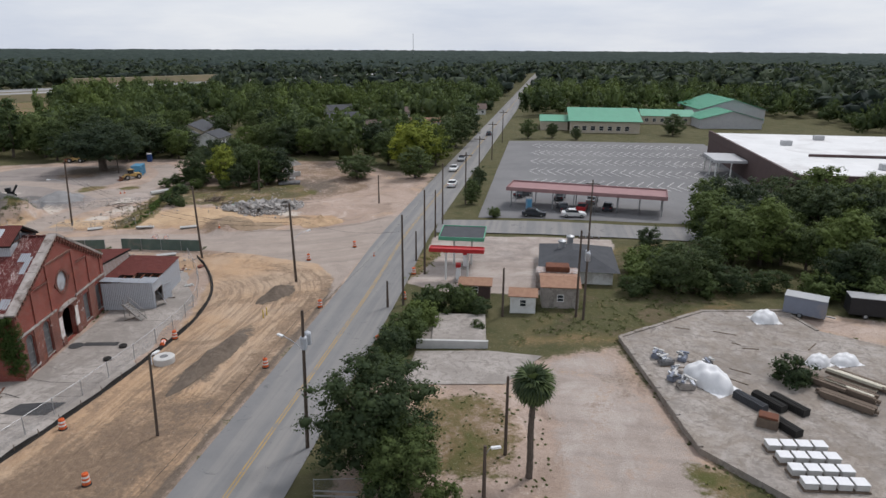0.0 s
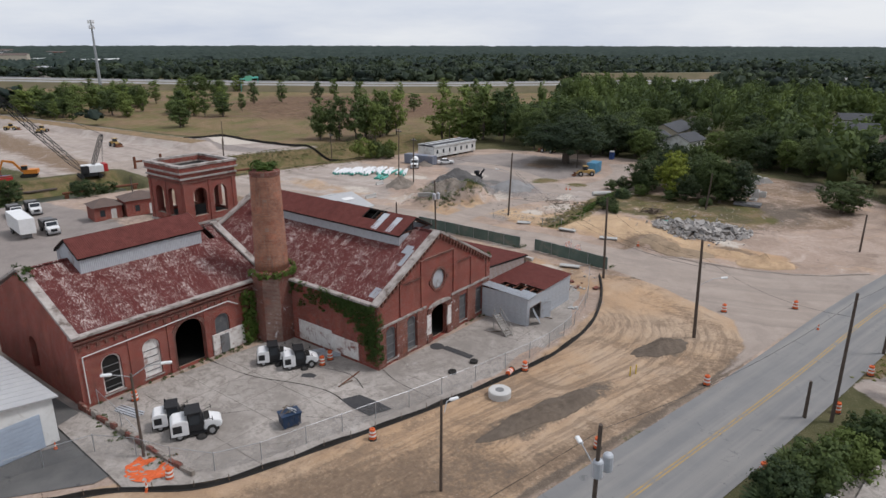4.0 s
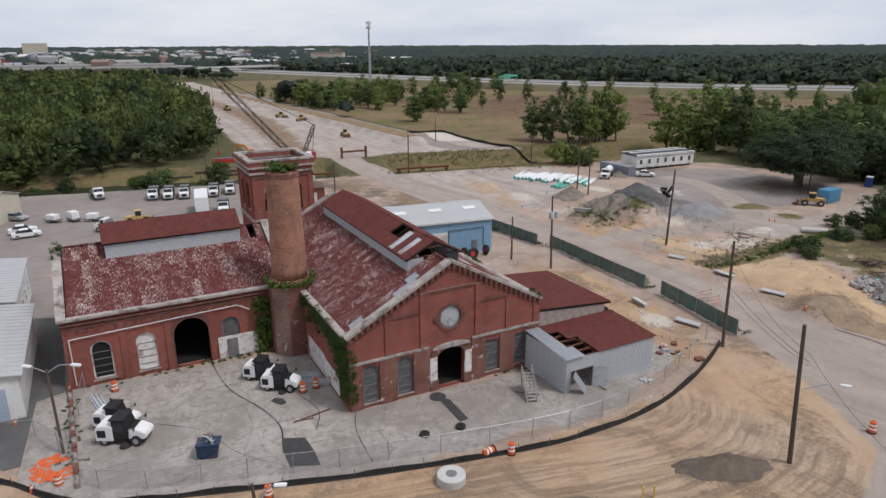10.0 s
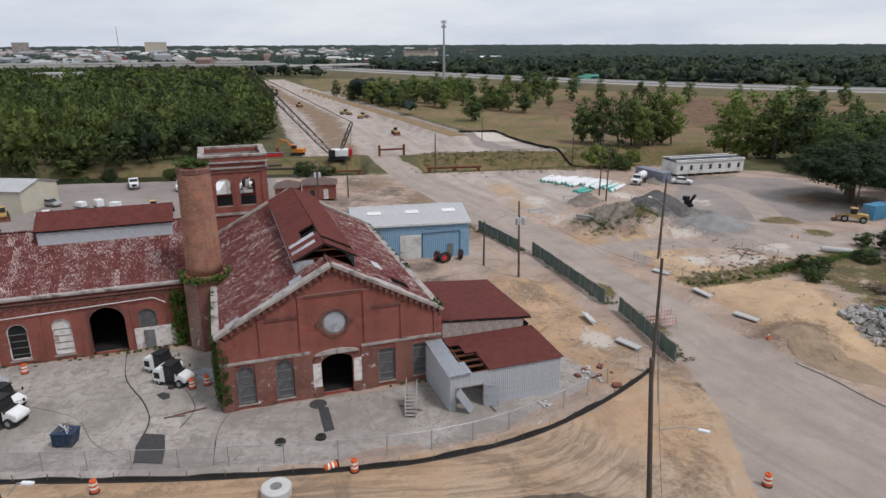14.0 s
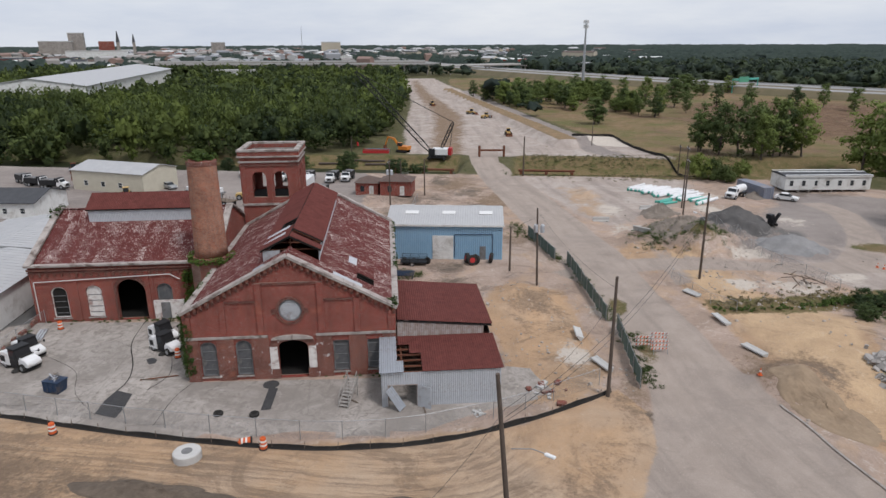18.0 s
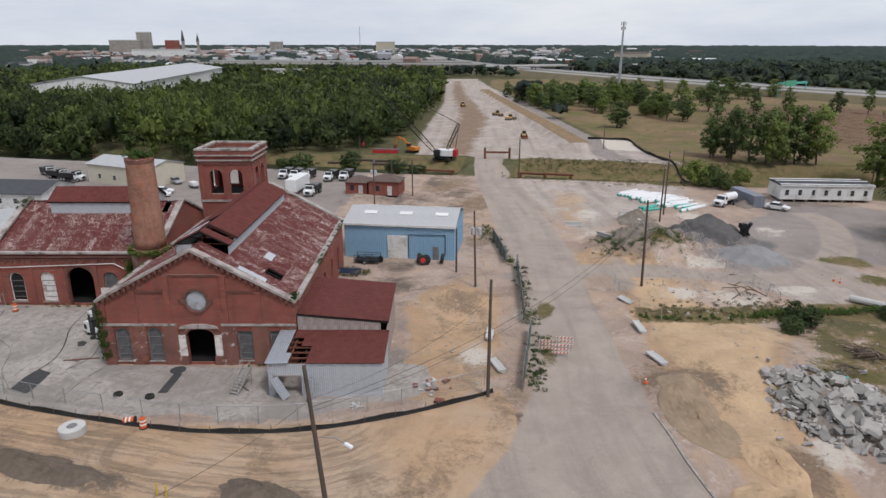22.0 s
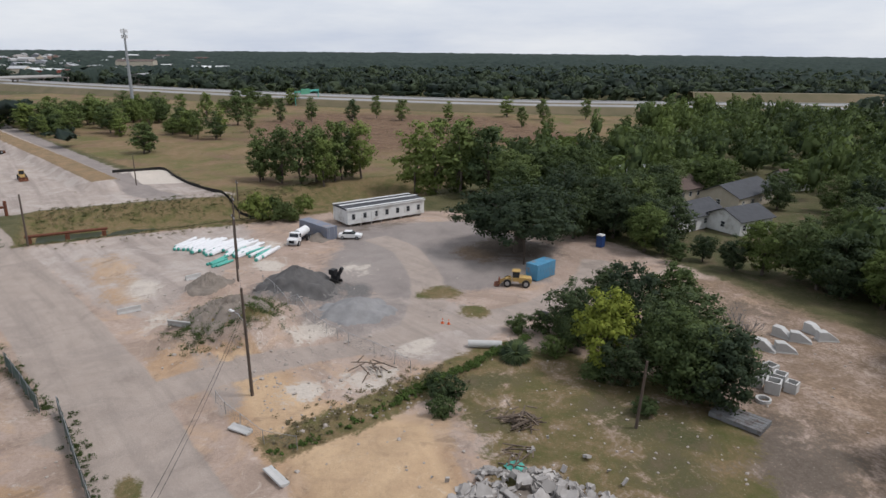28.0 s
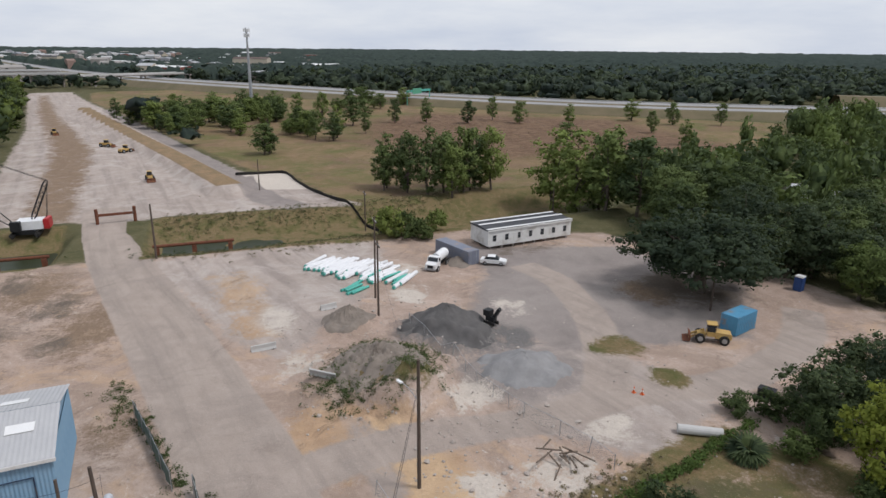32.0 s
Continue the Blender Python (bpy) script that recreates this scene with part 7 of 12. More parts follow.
def flat_at(x, y, z, a=0.0):
    return Matrix.Translation((x, y, z)) @ ROT["z"](radians(a))


def panel(owner, name, x0, y0, z0, x1, y1, z1, mat, label="", bevel=0.0):
    bm = bmesh.new()
    box(bm, x0, y0, z0, x1, y1, z1, bevel=bevel)
    return part(name, bm, MAT[mat], owner, label)


def small_window(owner, x, y, z, w, h, face="front", frame_mat="white_paint"):
    """A window on a wall: face front is -y, back +y, left -x, right +x."""
    bm = bmesh.new()
    for a_, b_, c_, d_ in ((-w / 2, 0, -w / 2 + 0.07, h), (w / 2 - 0.07, 0, w / 2, h), (-w / 2 + 0.07, 0, w / 2 - 0.07, 0.07), (-w / 2 + 0.07, h - 0.07, w / 2 - 0.07, h), (-w / 2 + 0.07, h / 2 - 0.03, w / 2 - 0.07, h / 2 + 0.03)):
        box(bm, a_, -0.06, b_, c_, -0.005, d_)
    win = part("window", bm, MAT[frame_mat], owner)
    win.matrix_local = Matrix.Translation((x, y, z)) @ ROT["z"]({"front": 0.0, "right": radians(90), "back": radians(180), "left": radians(-90)}[face])
    bm = bmesh.new()
    box(bm, -w / 2 + 0.03, -0.02, 0.03, w / 2 - 0.03, -0.002, h - 0.03)
    part("pane", bm, MAT["glass"], win)
    return win


def gabled(name, label, m, w, d, eave, ridge, wall, roof, over=0.4, ridge_along="x", windows=(), category="building", group="", doors=()):
    """A house or shed: four walls and two roof slopes. w along x, d along y."""
    if ridge_along != "x":
        return gabled(name, label, m @ Matrix.Translation((0, d, 0)) @ ROT["z"](radians(-90)), d, w, eave, ridge, wall, roof, over, "x", windows, category, group, doors)
    ob = thing(name, label, category, m, group=group)
    t = 0.2
    if ridge_along == "x":
        ends = [(0.0, 1), (w - t, 1)]
        for y0 in (0.0, d - t):
            panel(ob, "wall", 0, y0, 0, w, y0 + t, eave, wall)
        for x0, _ in ends:
            part("gable_wall", wall_bm([(t, 0), (d - t, 0), (d - t, eave), (d / 2, ridge), (t, eave)], [], -t, Matrix.Translation((x0, 0, 0)) @ ROT["z"](radians(90))), MAT[wall], ob)
        run = d / 2 + over
        a = math.atan2(ridge - eave, d / 2)
        ln = run / math.cos(a)
        zz = eave - over * math.tan(a)
        for mm in (Matrix.Translation((-over, -over, zz)) @ ROT["x"](a), Matrix.Translation((w + over, d + over, zz)) @ ROT["z"](radians(180)) @ ROT["x"](a)):
            bm = bmesh.new()
            box(bm, 0, 0, 0.02, w + 2 * over, ln, 0.14)
            o = part("roof", bm, MAT[roof], ob)
            o.matrix_local = mm
            nrib = int((w + 2 * over) / 0.9)
            bm = bmesh.new()
            for i in range(1, nrib):
                box(bm, (w + 2 * over) * i / nrib - 0.03, 0.02, 0.141, (w + 2 * over) * i / nrib + 0.03, ln - 0.02, 0.175)
            if roof in ("grey_roof", "green_roof", "tan_roof"):
                o = part("seam", bm, MAT[roof], ob)
                o.matrix_local = mm
            else:
                bm.free()
    for x, y, z, ww, hh, f in windows:
        small_window(ob, x, y, z, ww, hh, f)
    for x, y, ww, hh, f, mt in doors:
        bm = bmesh.new()
        box(bm, -ww / 2, -0.07, 0.02, ww / 2, -0.004, hh)
        n = int(hh / 0.5)
        for i in range(1, n):
            box(bm, -ww / 2 + 0.04, -0.09, hh * i / n - 0.02, ww / 2 - 0.04, -0.071, hh * i / n + 0.02)
        o = part("door", bm, MAT[mt], ob)
        o.matrix_local = Matrix.Translation((x, y, 0)) @ ROT["z"]({"front": 0.0, "right": radians(90), "back": radians(180), "left": radians(-90)}[f])
    return ob


HA = math.degrees(math.atan2(U.y, U.x))
# white garage beside the wing, and the hall behind it
MAT["door_blue"] = plain("pale_blue_grey_roller_door", (0.38, 0.44, 0.52), (0.33, 0.38, 0.45), 0.8, 0.6)
garage = gabled("garage", "white painted block garage with a ribbed pale grey roof", HALL @ Matrix.Translation((-37.0, 12.6, -0.15)), 12.5, 17.0, 4.0, 4.9, "white_paint", "grey_roof", 0.35, "y")
for x, w in ((7.4, 4.0), (1.6, 4.2)):
    o = panel(garage, "roller_door", 17.02, x, 0.02, 17.08, x + w, 3.0, "door_blue", "pale blue-grey roller door")
    for i in range(8):
        panel(o, "door_slat", 17.081, x + 0.05, 0.15 + i * 0.35, 17.11, x + w - 0.05, 0.42 + i * 0.35, "door_blue")
g2 = gabled("store_building", "long white shed with a flat pale grey roof", HALL @ Matrix.Translation((-39.5, 30.4, -0.3)), 13.5, 16.0, 4.6, 5.3, "white_paint", "grey_roof", 0.3, "y")
for i in range(4):
    small_window(g2, 2.4 + 3.6 * i, 13.5, 1.2, 1.1, 1.5, "back")
long_b = gabled("long_building", "long low white building with a dark grey roof", at(-103.5, -44, 97, 0.0), 32.0, 11.0, 3.2, 4.8, "white_paint", "slate", 0.5, "x",
                windows=[(2.5 + 3.4 * i, 0, 1.0, 1.0, 1.1, "front") for i in range(9)])
cream_b = gabled("metal_building", "cream sheet-metal building with a pale ribbed roof", at(-135.5, -25.0, 79), 20.5, 11.0, 4.6, 6.0, "cream", "grey_roof", 0.3, "x", windows=[(4 + 5 * i, 0, 1.2, 1.2, 1.2, "front") for i in range(3)])
# small brick huts
for x, y, w, d, e, r in ((-134.0, 43.2, 5.0, 5.0, 2.7, 3.9), (-133.5, 48.8, 6.8, 5.4, 3.1, 4.3)):
    hut = thing("brick_hut", "small red brick hut with a dark pyramid roof", "hut", at(x, y, 92), group="brick huts")
    bm = wall_bm([(0, 0), (w, 0), (w, e), (0, e)], [arch(w * 0.3, 0.8, 0.9, 1.3, 0.1), arch(w * 0.7, 0.05, 1.0, 2.1, 0.1)], 0.25)
    part("front_wall", bm, MAT["brick"], hut)
    panel(hut, "back_wall", 0, d - 0.25, 0, w, d, e, "brick")
    panel(hut, "side_wall", 0, 0.25, 0, 0.25, d - 0.25, e, "brick")
    panel(hut, "side_wall", w - 0.25, 0.25, 0, w, d - 0.25, e, "brick")
    bm = bmesh.new()
    o_ = 0.35
    vs = [bm.verts.new(v) for v in ((-o_, -o_, e), (w + o_, -o_, e), (w + o_, d + o_, e), (-o_, d + o_, e), (w / 2 - 0.4, d / 2, r), (w / 2 + 0.4, d / 2, r))]
    for f in ((0, 1, 5, 4), (1, 2, 5), (2, 3, 4, 5), (3, 0, 4), (3, 2, 1, 0)):
        bm.faces.new([vs[i] for i in f])
    part("roof", bm, MAT["brown_roof"], hut)
    panel(hut, "door", w * 0.7 - 0.5, 0.08, 0.05, w * 0.7 + 0.5, 0.14, 2.1, "white_paint")
    panel(hut, "pane", w * 0.3 - 0.45, 0.1, 0.8, w * 0.3 + 0.45, 0.14, 2.05, "glass")
# light blue workshop
BX = flat_at(-89.7, 60.2, -0.62, 95.0)
BW, BD, BE, BR = 17.0, 11.5, 5.35, 6.7
blue = thing("workshop", "light blue sheet-metal workshop with a pale grey roof", "building", BX)


def ribbed_wall(owner, p, q, h0, h1, mat, n, name="wall_panel"):
    d = math.hypot(q[0] - p[0], q[1] - p[1])
    a = math.atan2(q[1] - p[1], q[0] - p[0])
    for i in range(n):
        mm = Matrix.Translation((p[0], p[1], h0)) @ ROT["z"](a) @ Matrix.Translation((d * i / n, 0, 0)) @ ROT["x"](radians(90))
        if i == 0:
            src = part(name, corrugated(d / n, h1 - h0, 0.3, 0.04), mat, owner)
            src.matrix_local = mm
        else:
            again(src, mm)


ribbed_wall(blue, (0, 0), (BW, 0), 0.0, BE, MAT["blue_wall"], 12)
ribbed_wall(blue, (BW, 0), (BW, BD), 0.0, BE, MAT["blue_wall"], 8)
ribbed_wall(blue, (BW, BD), (0, BD), 0.0, BE, MAT["blue_wall"], 12)
ribbed_wall(blue, (0, BD), (0, 0), 0.0, BE, MAT["blue_wall"], 8)
for x in (0.06, BW - 0.06):
    part("gable_panel", wall_bm([(0, BE - 0.05), (BD, BE - 0.05), (BD / 2, BR)], [], 0.05, Matrix.Translation((x, 0, 0)) @ ROT["z"](radians(90))), MAT["blue_wall"], blue)
ba = math.atan2(BR - BE, BD / 2)
bl = (BD / 2 + 0.25) / math.cos(ba)
for mm in (Matrix.Translation((-0.2, -0.25, BE - 0.04)) @ ROT["x"](ba), Matrix.Translation((BW + 0.2, BD + 0.25, BE - 0.04)) @ ROT["z"](radians(180)) @ ROT["x"](ba)):
    n = 12
    for i in range(n):
        if i == 0:
            src = part("roof_panel", corrugated((BW + 0.4) / n + 0.01, bl, 0.35, 0.03), MAT["grey_roof"], blue)
            src.matrix_local = mm @ Matrix.Translation((0, 0, 0.1))
        else:
            again(src, mm @ Matrix.Translation(((BW + 0.4) * i / n, 0, 0.1)))
    for i in range(3):
        bm = bmesh.new()
        box(bm, 2.6 + 5.6 * i, 3.3, 0.15, 4.6 + 5.6 * i, 4.3, 0.2)
        o = part("skylight", bm, MAT["white_roof"], blue)
        o.matrix_local = mm
panel(blue, "eaves_trim", -0.25, -0.34, BE - 0.22, BW + 0.25, -0.2, BE + 0.06, "white_paint")
bd = panel(blue, "roller_door", 6.7, -0.1, 0.02, 9.8, -0.05, 3.7, "white_paint", "white roller door")
for i in range(9):
    panel(bd, "door_slat", 6.78, -0.135, 0.1 + i * 0.4, 9.72, -0.101, 0.44 + i * 0.4, "white_paint")
panel(blue, "side_door", 13.7, -0.1, 0.02, 14.6, -0.05, 2.1, "board", "grey steel door")
bm = bmesh.new()
for a_, b_ in (((10.0, -0.12, 0.3), (10.0, -0.12, 3.9)), ((10.0, -0.12, 3.9), (15.6, -0.12, 4.0)), ((15.6, -0.12, 4.0), (15.6, -0.12, 1.0))):
    cyl(bm, a_, b_, 0.05, seg=6)
part("conduit", bm, MAT["navy"], blue)

# site office: two joined white cabins
off = thing("site_office", "long white modular site office raised on blocks", "cabin", at(-147.5, 135.8, 98.8, 0.0))
OL, OD, OH = 18.9, 6.4, 3.5
for i in range(2):
    bm = bmesh.new()
    box(bm, 0, i * OD / 2 + 0.02, 0.55, OL, (i + 1) * OD / 2 - 0.02, OH, bevel=0.04)
    part("cabin_body", bm, MAT["white_paint"], off)
    bm = bmesh.new()
    prism(bm, [(i * OD / 2 - 0.15 * (1 - i), OH), ((i + 1) * OD / 2 + 0.15 * i, OH), ((i + 1) * OD / 2 + 0.15 * i, OH + (0.12 if i else 0.5)), (i * OD / 2 - 0.15 * (1 - i), OH + (0.5 if i else 0.12))], -0.1, OL + 0.1)
    o = part("roof", bm, MAT["slate"], off, "dark weathered flat roof")
    o.matrix_local = Matrix(((0, 1, 0, 0), (1, 0, 0, 0), (0, 0, 1, 0), (0, 0, 0, 1)))
for i in range(7):
    small_window(off, 1.4 + 2.66 * i, 0.02, 1.5, 0.75, 1.15, "front", "board")
panel(off, "roof_edge", -0.14, -0.2, OH - 0.08, OL + 0.14, -0.02, OH + 0.22, "white_paint")
for y0, y1 in ((-0.12, 0.55), (2.85, 3.55), (5.85, 6.5)):
    panel(off, "roof_coating", -0.12, y0, OH + (0.52 if 2 < y0 < 3 else 0.34), OL + 0.12, y1, OH + (0.56 if 2 < y0 < 3 else 0.38), "white_roof", "white roof coating band")
panel(off, "door", 5.6, -0.04, 0.62, 6.5, 0.015, 2.65, "white_paint")
for i in range(8):
    for y0 in (0.3, 3.3, OD - 0.7):
        bm = bmesh.new()
        box(bm, 0.6 + i * 2.46, y0, -0.1, 1.0 + i * 2.46, y0 + 0.4, 0.56)
        part("block_pier", bm, MAT["concrete"], off)
# near-black sheet added for the shade under the cabins
panel(off, "skirting", 0.3, 3.5, 0.1, OL - 0.3, 3.55, 0.55, "dark")

# houses beyond the trees
for x, y, a, w, d, e, r, wl, rf, lab in [
    (-111.6, 189.6, 99, 16.0, 7.5, 3.0, 5.0, "white_paint", "slate", "long low white house with a dark shingle roof"),
    (-105.4, 200.2, 92, 9.5, 8.0, 3.0, 4.8, "white_paint", "slate", "white house with a dark grey roof"),
    (-120.4, 217.9, 103, 17.5, 9.5, 3.2, 5.4, "beige", "slate", "beige brick house with a wide dark roof"),
    (-131.0, 250, 80, 8.0, 8.0, 3.0, 5.0, "white_paint", "brown_roof", "small white house with a brown roof"),
    (-100.0, 228.5, -10, 15.0, 9.0, 3.0, 5.0, "white_paint", "slate", "low white house with a blue-grey roof"),
    (-134.0, 211, 95, 12.0, 9.0, 3.0, 5.2, "beige", "brown_roof", "house with a brown shingle roof among trees"),
    (-68, 232, 20, 12, 9, 3.0, 5.0, "white_paint", "brown_roof", "pale house with a brown roof among trees"),
    (-52, 240, 10, 13, 9, 3.0, 5.2, "beige", "tan_roof", "house with a rusty red roof among trees"),
    (-42, 226, 4, 11, 9, 3.0, 5.0, "white_paint", "slate", "small white house among trees"),
    (-88, 262, 30, 13, 9, 3.0, 5.0, "white_paint", "slate", "white house half hidden by trees"),
    (-62, 290, 12, 13, 9, 3.0, 5.0, "beige", "brown_roof", "beige house half hidden by trees"),
    (-40, 310, 8, 12, 9, 3.0, 5.0, "white_paint", "brown_roof", "white house beside the far road"),
    (-100, 300, 40, 14, 9, 3.0, 5.0, "white_paint", "slate", "house with a grey roof in the woods"),
    (-157, 219, 80, 10, 8, 3.0, 4.8, "white_paint", "grey_roof", "shed with a pale metal roof among trees")]:
    gabled("house", lab, at(x, y, a), w, d, e, r, wl, rf, 0.5, "x", windows=[(w * (i + 0.5) / 4, 0, 1.0, 1.1, 1.2, "front") for i in range(4)] + [(w, d * 0.5, 1.0, 1.1, 1.2, "right"), (0, d * 0.5, 1.0, 1.1, 1.2, "left")], category="house", group="houses among the trees", doors=((w * 0.4, 0, 1.0, 2.05, "front", "board"),))

# ---- shops across the main road ----
lot = [(-12.5, 116.0), (26, 115.2), (47, 120), (50, 160), (50, 219), (-11, 221), (-13, 170)]
bm = bmesh.new()
NX, NY = 30, 44
vs = {}
for i in range(NX + 1):
    for j in range(NY + 1):
        x, y = -12 + 62 * i / NX, 116.5 + 103 * j / NY
        vs[i, j] = bm.verts.new((x, y, hz(x, y) + 0.06))
for i in range(NX):
    for j in range(NY):
        bm.faces.new((vs[i, j], vs[i + 1, j], vs[i + 1, j + 1], vs[i, j + 1]))
single("parking_lot", bm, MAT["asphalt_lot"], "wide faded grey asphalt parking lot", "parking lot", "structure")
bm = bmesh.new()
for row in range(5):
    yb = 148 + row * 15
    for i in range(22):
        for s_ in (-1, 1):
            x0 = -4 + i * 2.2
            z = hz(x0, yb) + 0.075
            p = [(x0, yb), (x0 + 0.26, yb), (x0 + 0.26 + 2.2, yb + s_ * 4.6), (x0 + 2.2, yb + s_ * 4.6)]
            bm.faces.new([bm.verts.new((x, y, hz(x, y) + 0.16)) for x, y in p])
bmesh.ops.recalc_face_normals(bm, faces=bm.faces)
single("road_marking", bm, MAT["white_line"], "faint slanted white parking bay lines", "road marking", "structure")
# canopy in front of the lot
can = thing("canopy", "long open canopy with a faded red fascia", "canopy", at(-6.8, 127.5, -8))
bm = bmesh.new()
box(bm, 0, -3.4, 3.75, 29.5, 3.6, 3.95)
part("roof", bm, MAT["pink_canopy"], can)
for y0, y1 in ((-3.52, -3.402), (3.602, 3.72)):
    panel(can, "fascia", -0.1, y0, 3.55, 29.6, y1, 4.25, "pink_canopy")
for x0 in (-0.1, 29.502):
    panel(can, "fascia", x0, -3.4, 3.55, x0 + 0.098, 3.6, 4.25, "pink_canopy")
for i in range(8):
    for y0 in (-2.6, 2.6):
        bm = bmesh.new()
        cyl(bm, (0.8 + i * 4.0, y0, -0.2), (0.8 + i * 4.0, y0, 3.76), 0.1, seg=8)
        part("post", bm, MAT["steel"], can)
# big store with a white roof
big = thing("supermarket", "large flat-roofed store with a white membrane roof and dark brown fascia", "building", flat_at(46.5, 131.0, 2.3, 0))
panel(big, "wall", 0, 0, -1.5, 70, 68, 5.6, "brown_wall")
panel(big, "roof", 0.4, 0.4, 5.62, 69.6, 67.6, 5.9, "white_roof")
panel(big, "parapet", -0.2, -0.2, 4.6, 0.398, 68.2, 6.5, "brown_wall")
panel(big, "parapet", 0.4, -0.2, 5.0, 70, 0.398, 6.3, "brown_wall")
panel(big, "roof_step", 12, 26.0, 5.91, 69.6, 26.5, 6.5, "brown_wall")
for x, y in ((12, 44), (24, 56), (30, 20), (42, 40), (20, 10), (50, 14)):
    u_ = panel(big, "roof_unit", x, y, 5.91, x + 2.4, y + 1.8, 7.1, "grey_roof", "grey rooftop air unit", bevel=0.08)
porch = panel(big, "porch_roof", -7.5, 28, 3.6, -0.21, 40, 4.2, "grey_roof")
for x, y in ((-7.0, 28.5), (-7.0, 34), (-7.0, 39.5), (-3.6, 28.5), (-3.6, 39.5)):
    bm = bmesh.new()
    cyl(bm, (x, y, -1.2), (x, y, 3.6), 0.16, seg=8)
    part("post", bm, MAT["white_paint"], big)
# green-roofed buildings
gabled("green_roofed_hall", "long pale hall with a green metal roof", at(8.7, 243.0, 1), 24.5, 34.0, 4.4, 7.6, "beige", "green_roof", 0.8, "x", windows=[(2 + 3.0 * i, 0, 1.0, 1.6, 1.6, "front") for i in range(7)])
gabled("green_roofed_shed", "low pale annex with a green roof", at(-2.0, 250.0, 1), 10.0, 18.0, 3.4, 4.8, "beige", "green_roof", 0.5, "x")
gabled("green_roofed_shed", "low building with a green roof behind the lot", at(38, 276, 0), 20, 12, 3.4, 5.4, "beige", "green_roof", 0.5, "x", windows=[(2 + 3.0 * i, 0, 1.0, 1.4, 1.4, "front") for i in range(7)])
gabled("gym_building", "tall grey hall with a green gable roof", at(62, 285, 4), 26, 34, 5.5, 9.5, "grey_roof", "green_roof", 0.6, "y")
gabled("green_roofed_hall", "grey hall with a green roof in front of the gym", at(58, 264, 4), 23, 18, 3.6, 6.6, "grey_roof", "green_roof", 0.6, "y")

# fuel station
st = thing("corner_store", "low store with a dark hip roof", "building", flat_at(-0.6, 82.6, hz(4, 88) - 1.2, 0))
panel(st, "wall", 0.8, 0.8, 0, 9.8, 11.4, 3.1, "white_paint")
bm = bmesh.new()
vs_ = [bm.verts.new(v) for v in ((0, 0, 3.1), (10.6, 0, 3.1), (10.6, 12.2, 3.1), (0, 12.2, 3.1), (4.6, 4.6, 4.7), (6.0, 4.6, 4.7), (6.0, 7.6, 4.7), (4.6, 7.6, 4.7))]
for f in ((0, 1, 5, 4), (1, 2, 6, 5), (2, 3, 7, 6), (3, 0, 4, 7), (4, 5, 6, 7), (3, 2, 1, 0)):
    bm.faces.new([vs_[i] for i in f])
part("roof", bm, MAT["slate"], st)
for x, y in ((3.2, 7.0), (4.4, 9.6)):
    bm = bmesh.new()
    lathe(bm, [(0.45, 3.9), (0.45, 4.9), (0.6, 5.0), (0.6, 5.2), (0.2, 5.4)], 12, Matrix.Translation((x, y, 0)))
    part("roof_vent", bm, MAT["steel"], st)
for nm, x, y, z, w, d, top, fas, lab in (("fuel_canopy", -14.6, 86.4, 4.7, 6.4, 6.4, "slate", "green_roof", "fuel canopy with a green roof edge"), ("fuel_canopy", -15.2, 82.2, 4.3, 7.4, 1.5, "red", "red", "faded red canopy edge over the pumps")):
    cn = thing(nm, lab, "canopy", at(x, y, 2))
    bm = bmesh.new()
    box(bm, 0.12, 0.12, z, w - 0.12, d - 0.12, z + 0.25)
    part("roof", bm, MAT[top], cn)
    for a_ in ((0, 0, w, 0.118), (0, d - 0.118, w, d), (0, 0.12, 0.118, d - 0.12), (w - 0.118, 0.12, w, d - 0.12)):
        panel(cn, "fascia", a_[0], a_[1], z - 0.15, a_[2], a_[3], z + 0.38, fas)
    for i in range(2):
        bm = bmesh.new()
        cyl(bm, (w * (0.3 + 0.4 * i), d / 2, -0.2), (w * (0.3 + 0.4 * i), d / 2, z), 0.14, seg=8)
        part("post", bm, MAT["white_paint"], cn)
for x, y in ((-11.3, 83.0), (-11.0, 88.6)):
    pu = thing("fuel_pump", "red and white fuel pump on a concrete island", "fuel pump", at(x, y, 5), group="fuel pumps")
    panel(pu, "island", -0.6, -1.2, -0.1, 0.6, 1.2, 0.18, "concrete", bevel=0.05)
    panel(pu, "cabinet", -0.3, -0.45, 0.181, 0.3, 0.45, 1.9, "white_metal", bevel=0.05)
    panel(pu, "head", -0.34, -0.5, 1.905, 0.34, 0.5, 2.35, "red", bevel=0.05)
# low sheds and walls behind the station
for x, y, a, w, d, e, r, wl, rf, lab in [(-10.2, 76.2, 3, 3.8, 2.6, 1.9, 2.3, "brown_wall", "tan_roof", "low shed with a rusty tan roof"), (-3.7, 72.2, 2, 3.0, 2.6, 2.2, 2.6, "white_paint", "tan_roof", "small white shed with a tan roof"), (0.0, 74.2, 3, 4.4, 4.6, 2.7, 3.2, "concrete", "tan_roof", "grey block shed with a tan roof")]:
    gabled("shed", lab, at(x, y, a), w, d, e, r, wl, rf, 0.25, "x", windows=[(w * 0.5, 0, 0.9, 0.8, 0.9, "front")], category="shed", group="sheds behind the fuel station")
tank = thing("rusty_tank_box", "rust-streaked white steel box on legs", "tank", at(-0.8, 79.8, 2))
panel(tank, "body", 0, 0, 0.4, 5.4, 2.4, 2.6, "galv_rusty", bevel=0.08)
panel(tank, "rust_top", 1.2, 0.2, 2.61, 4.2, 2.2, 3.3, "rust_brown", bevel=0.08)
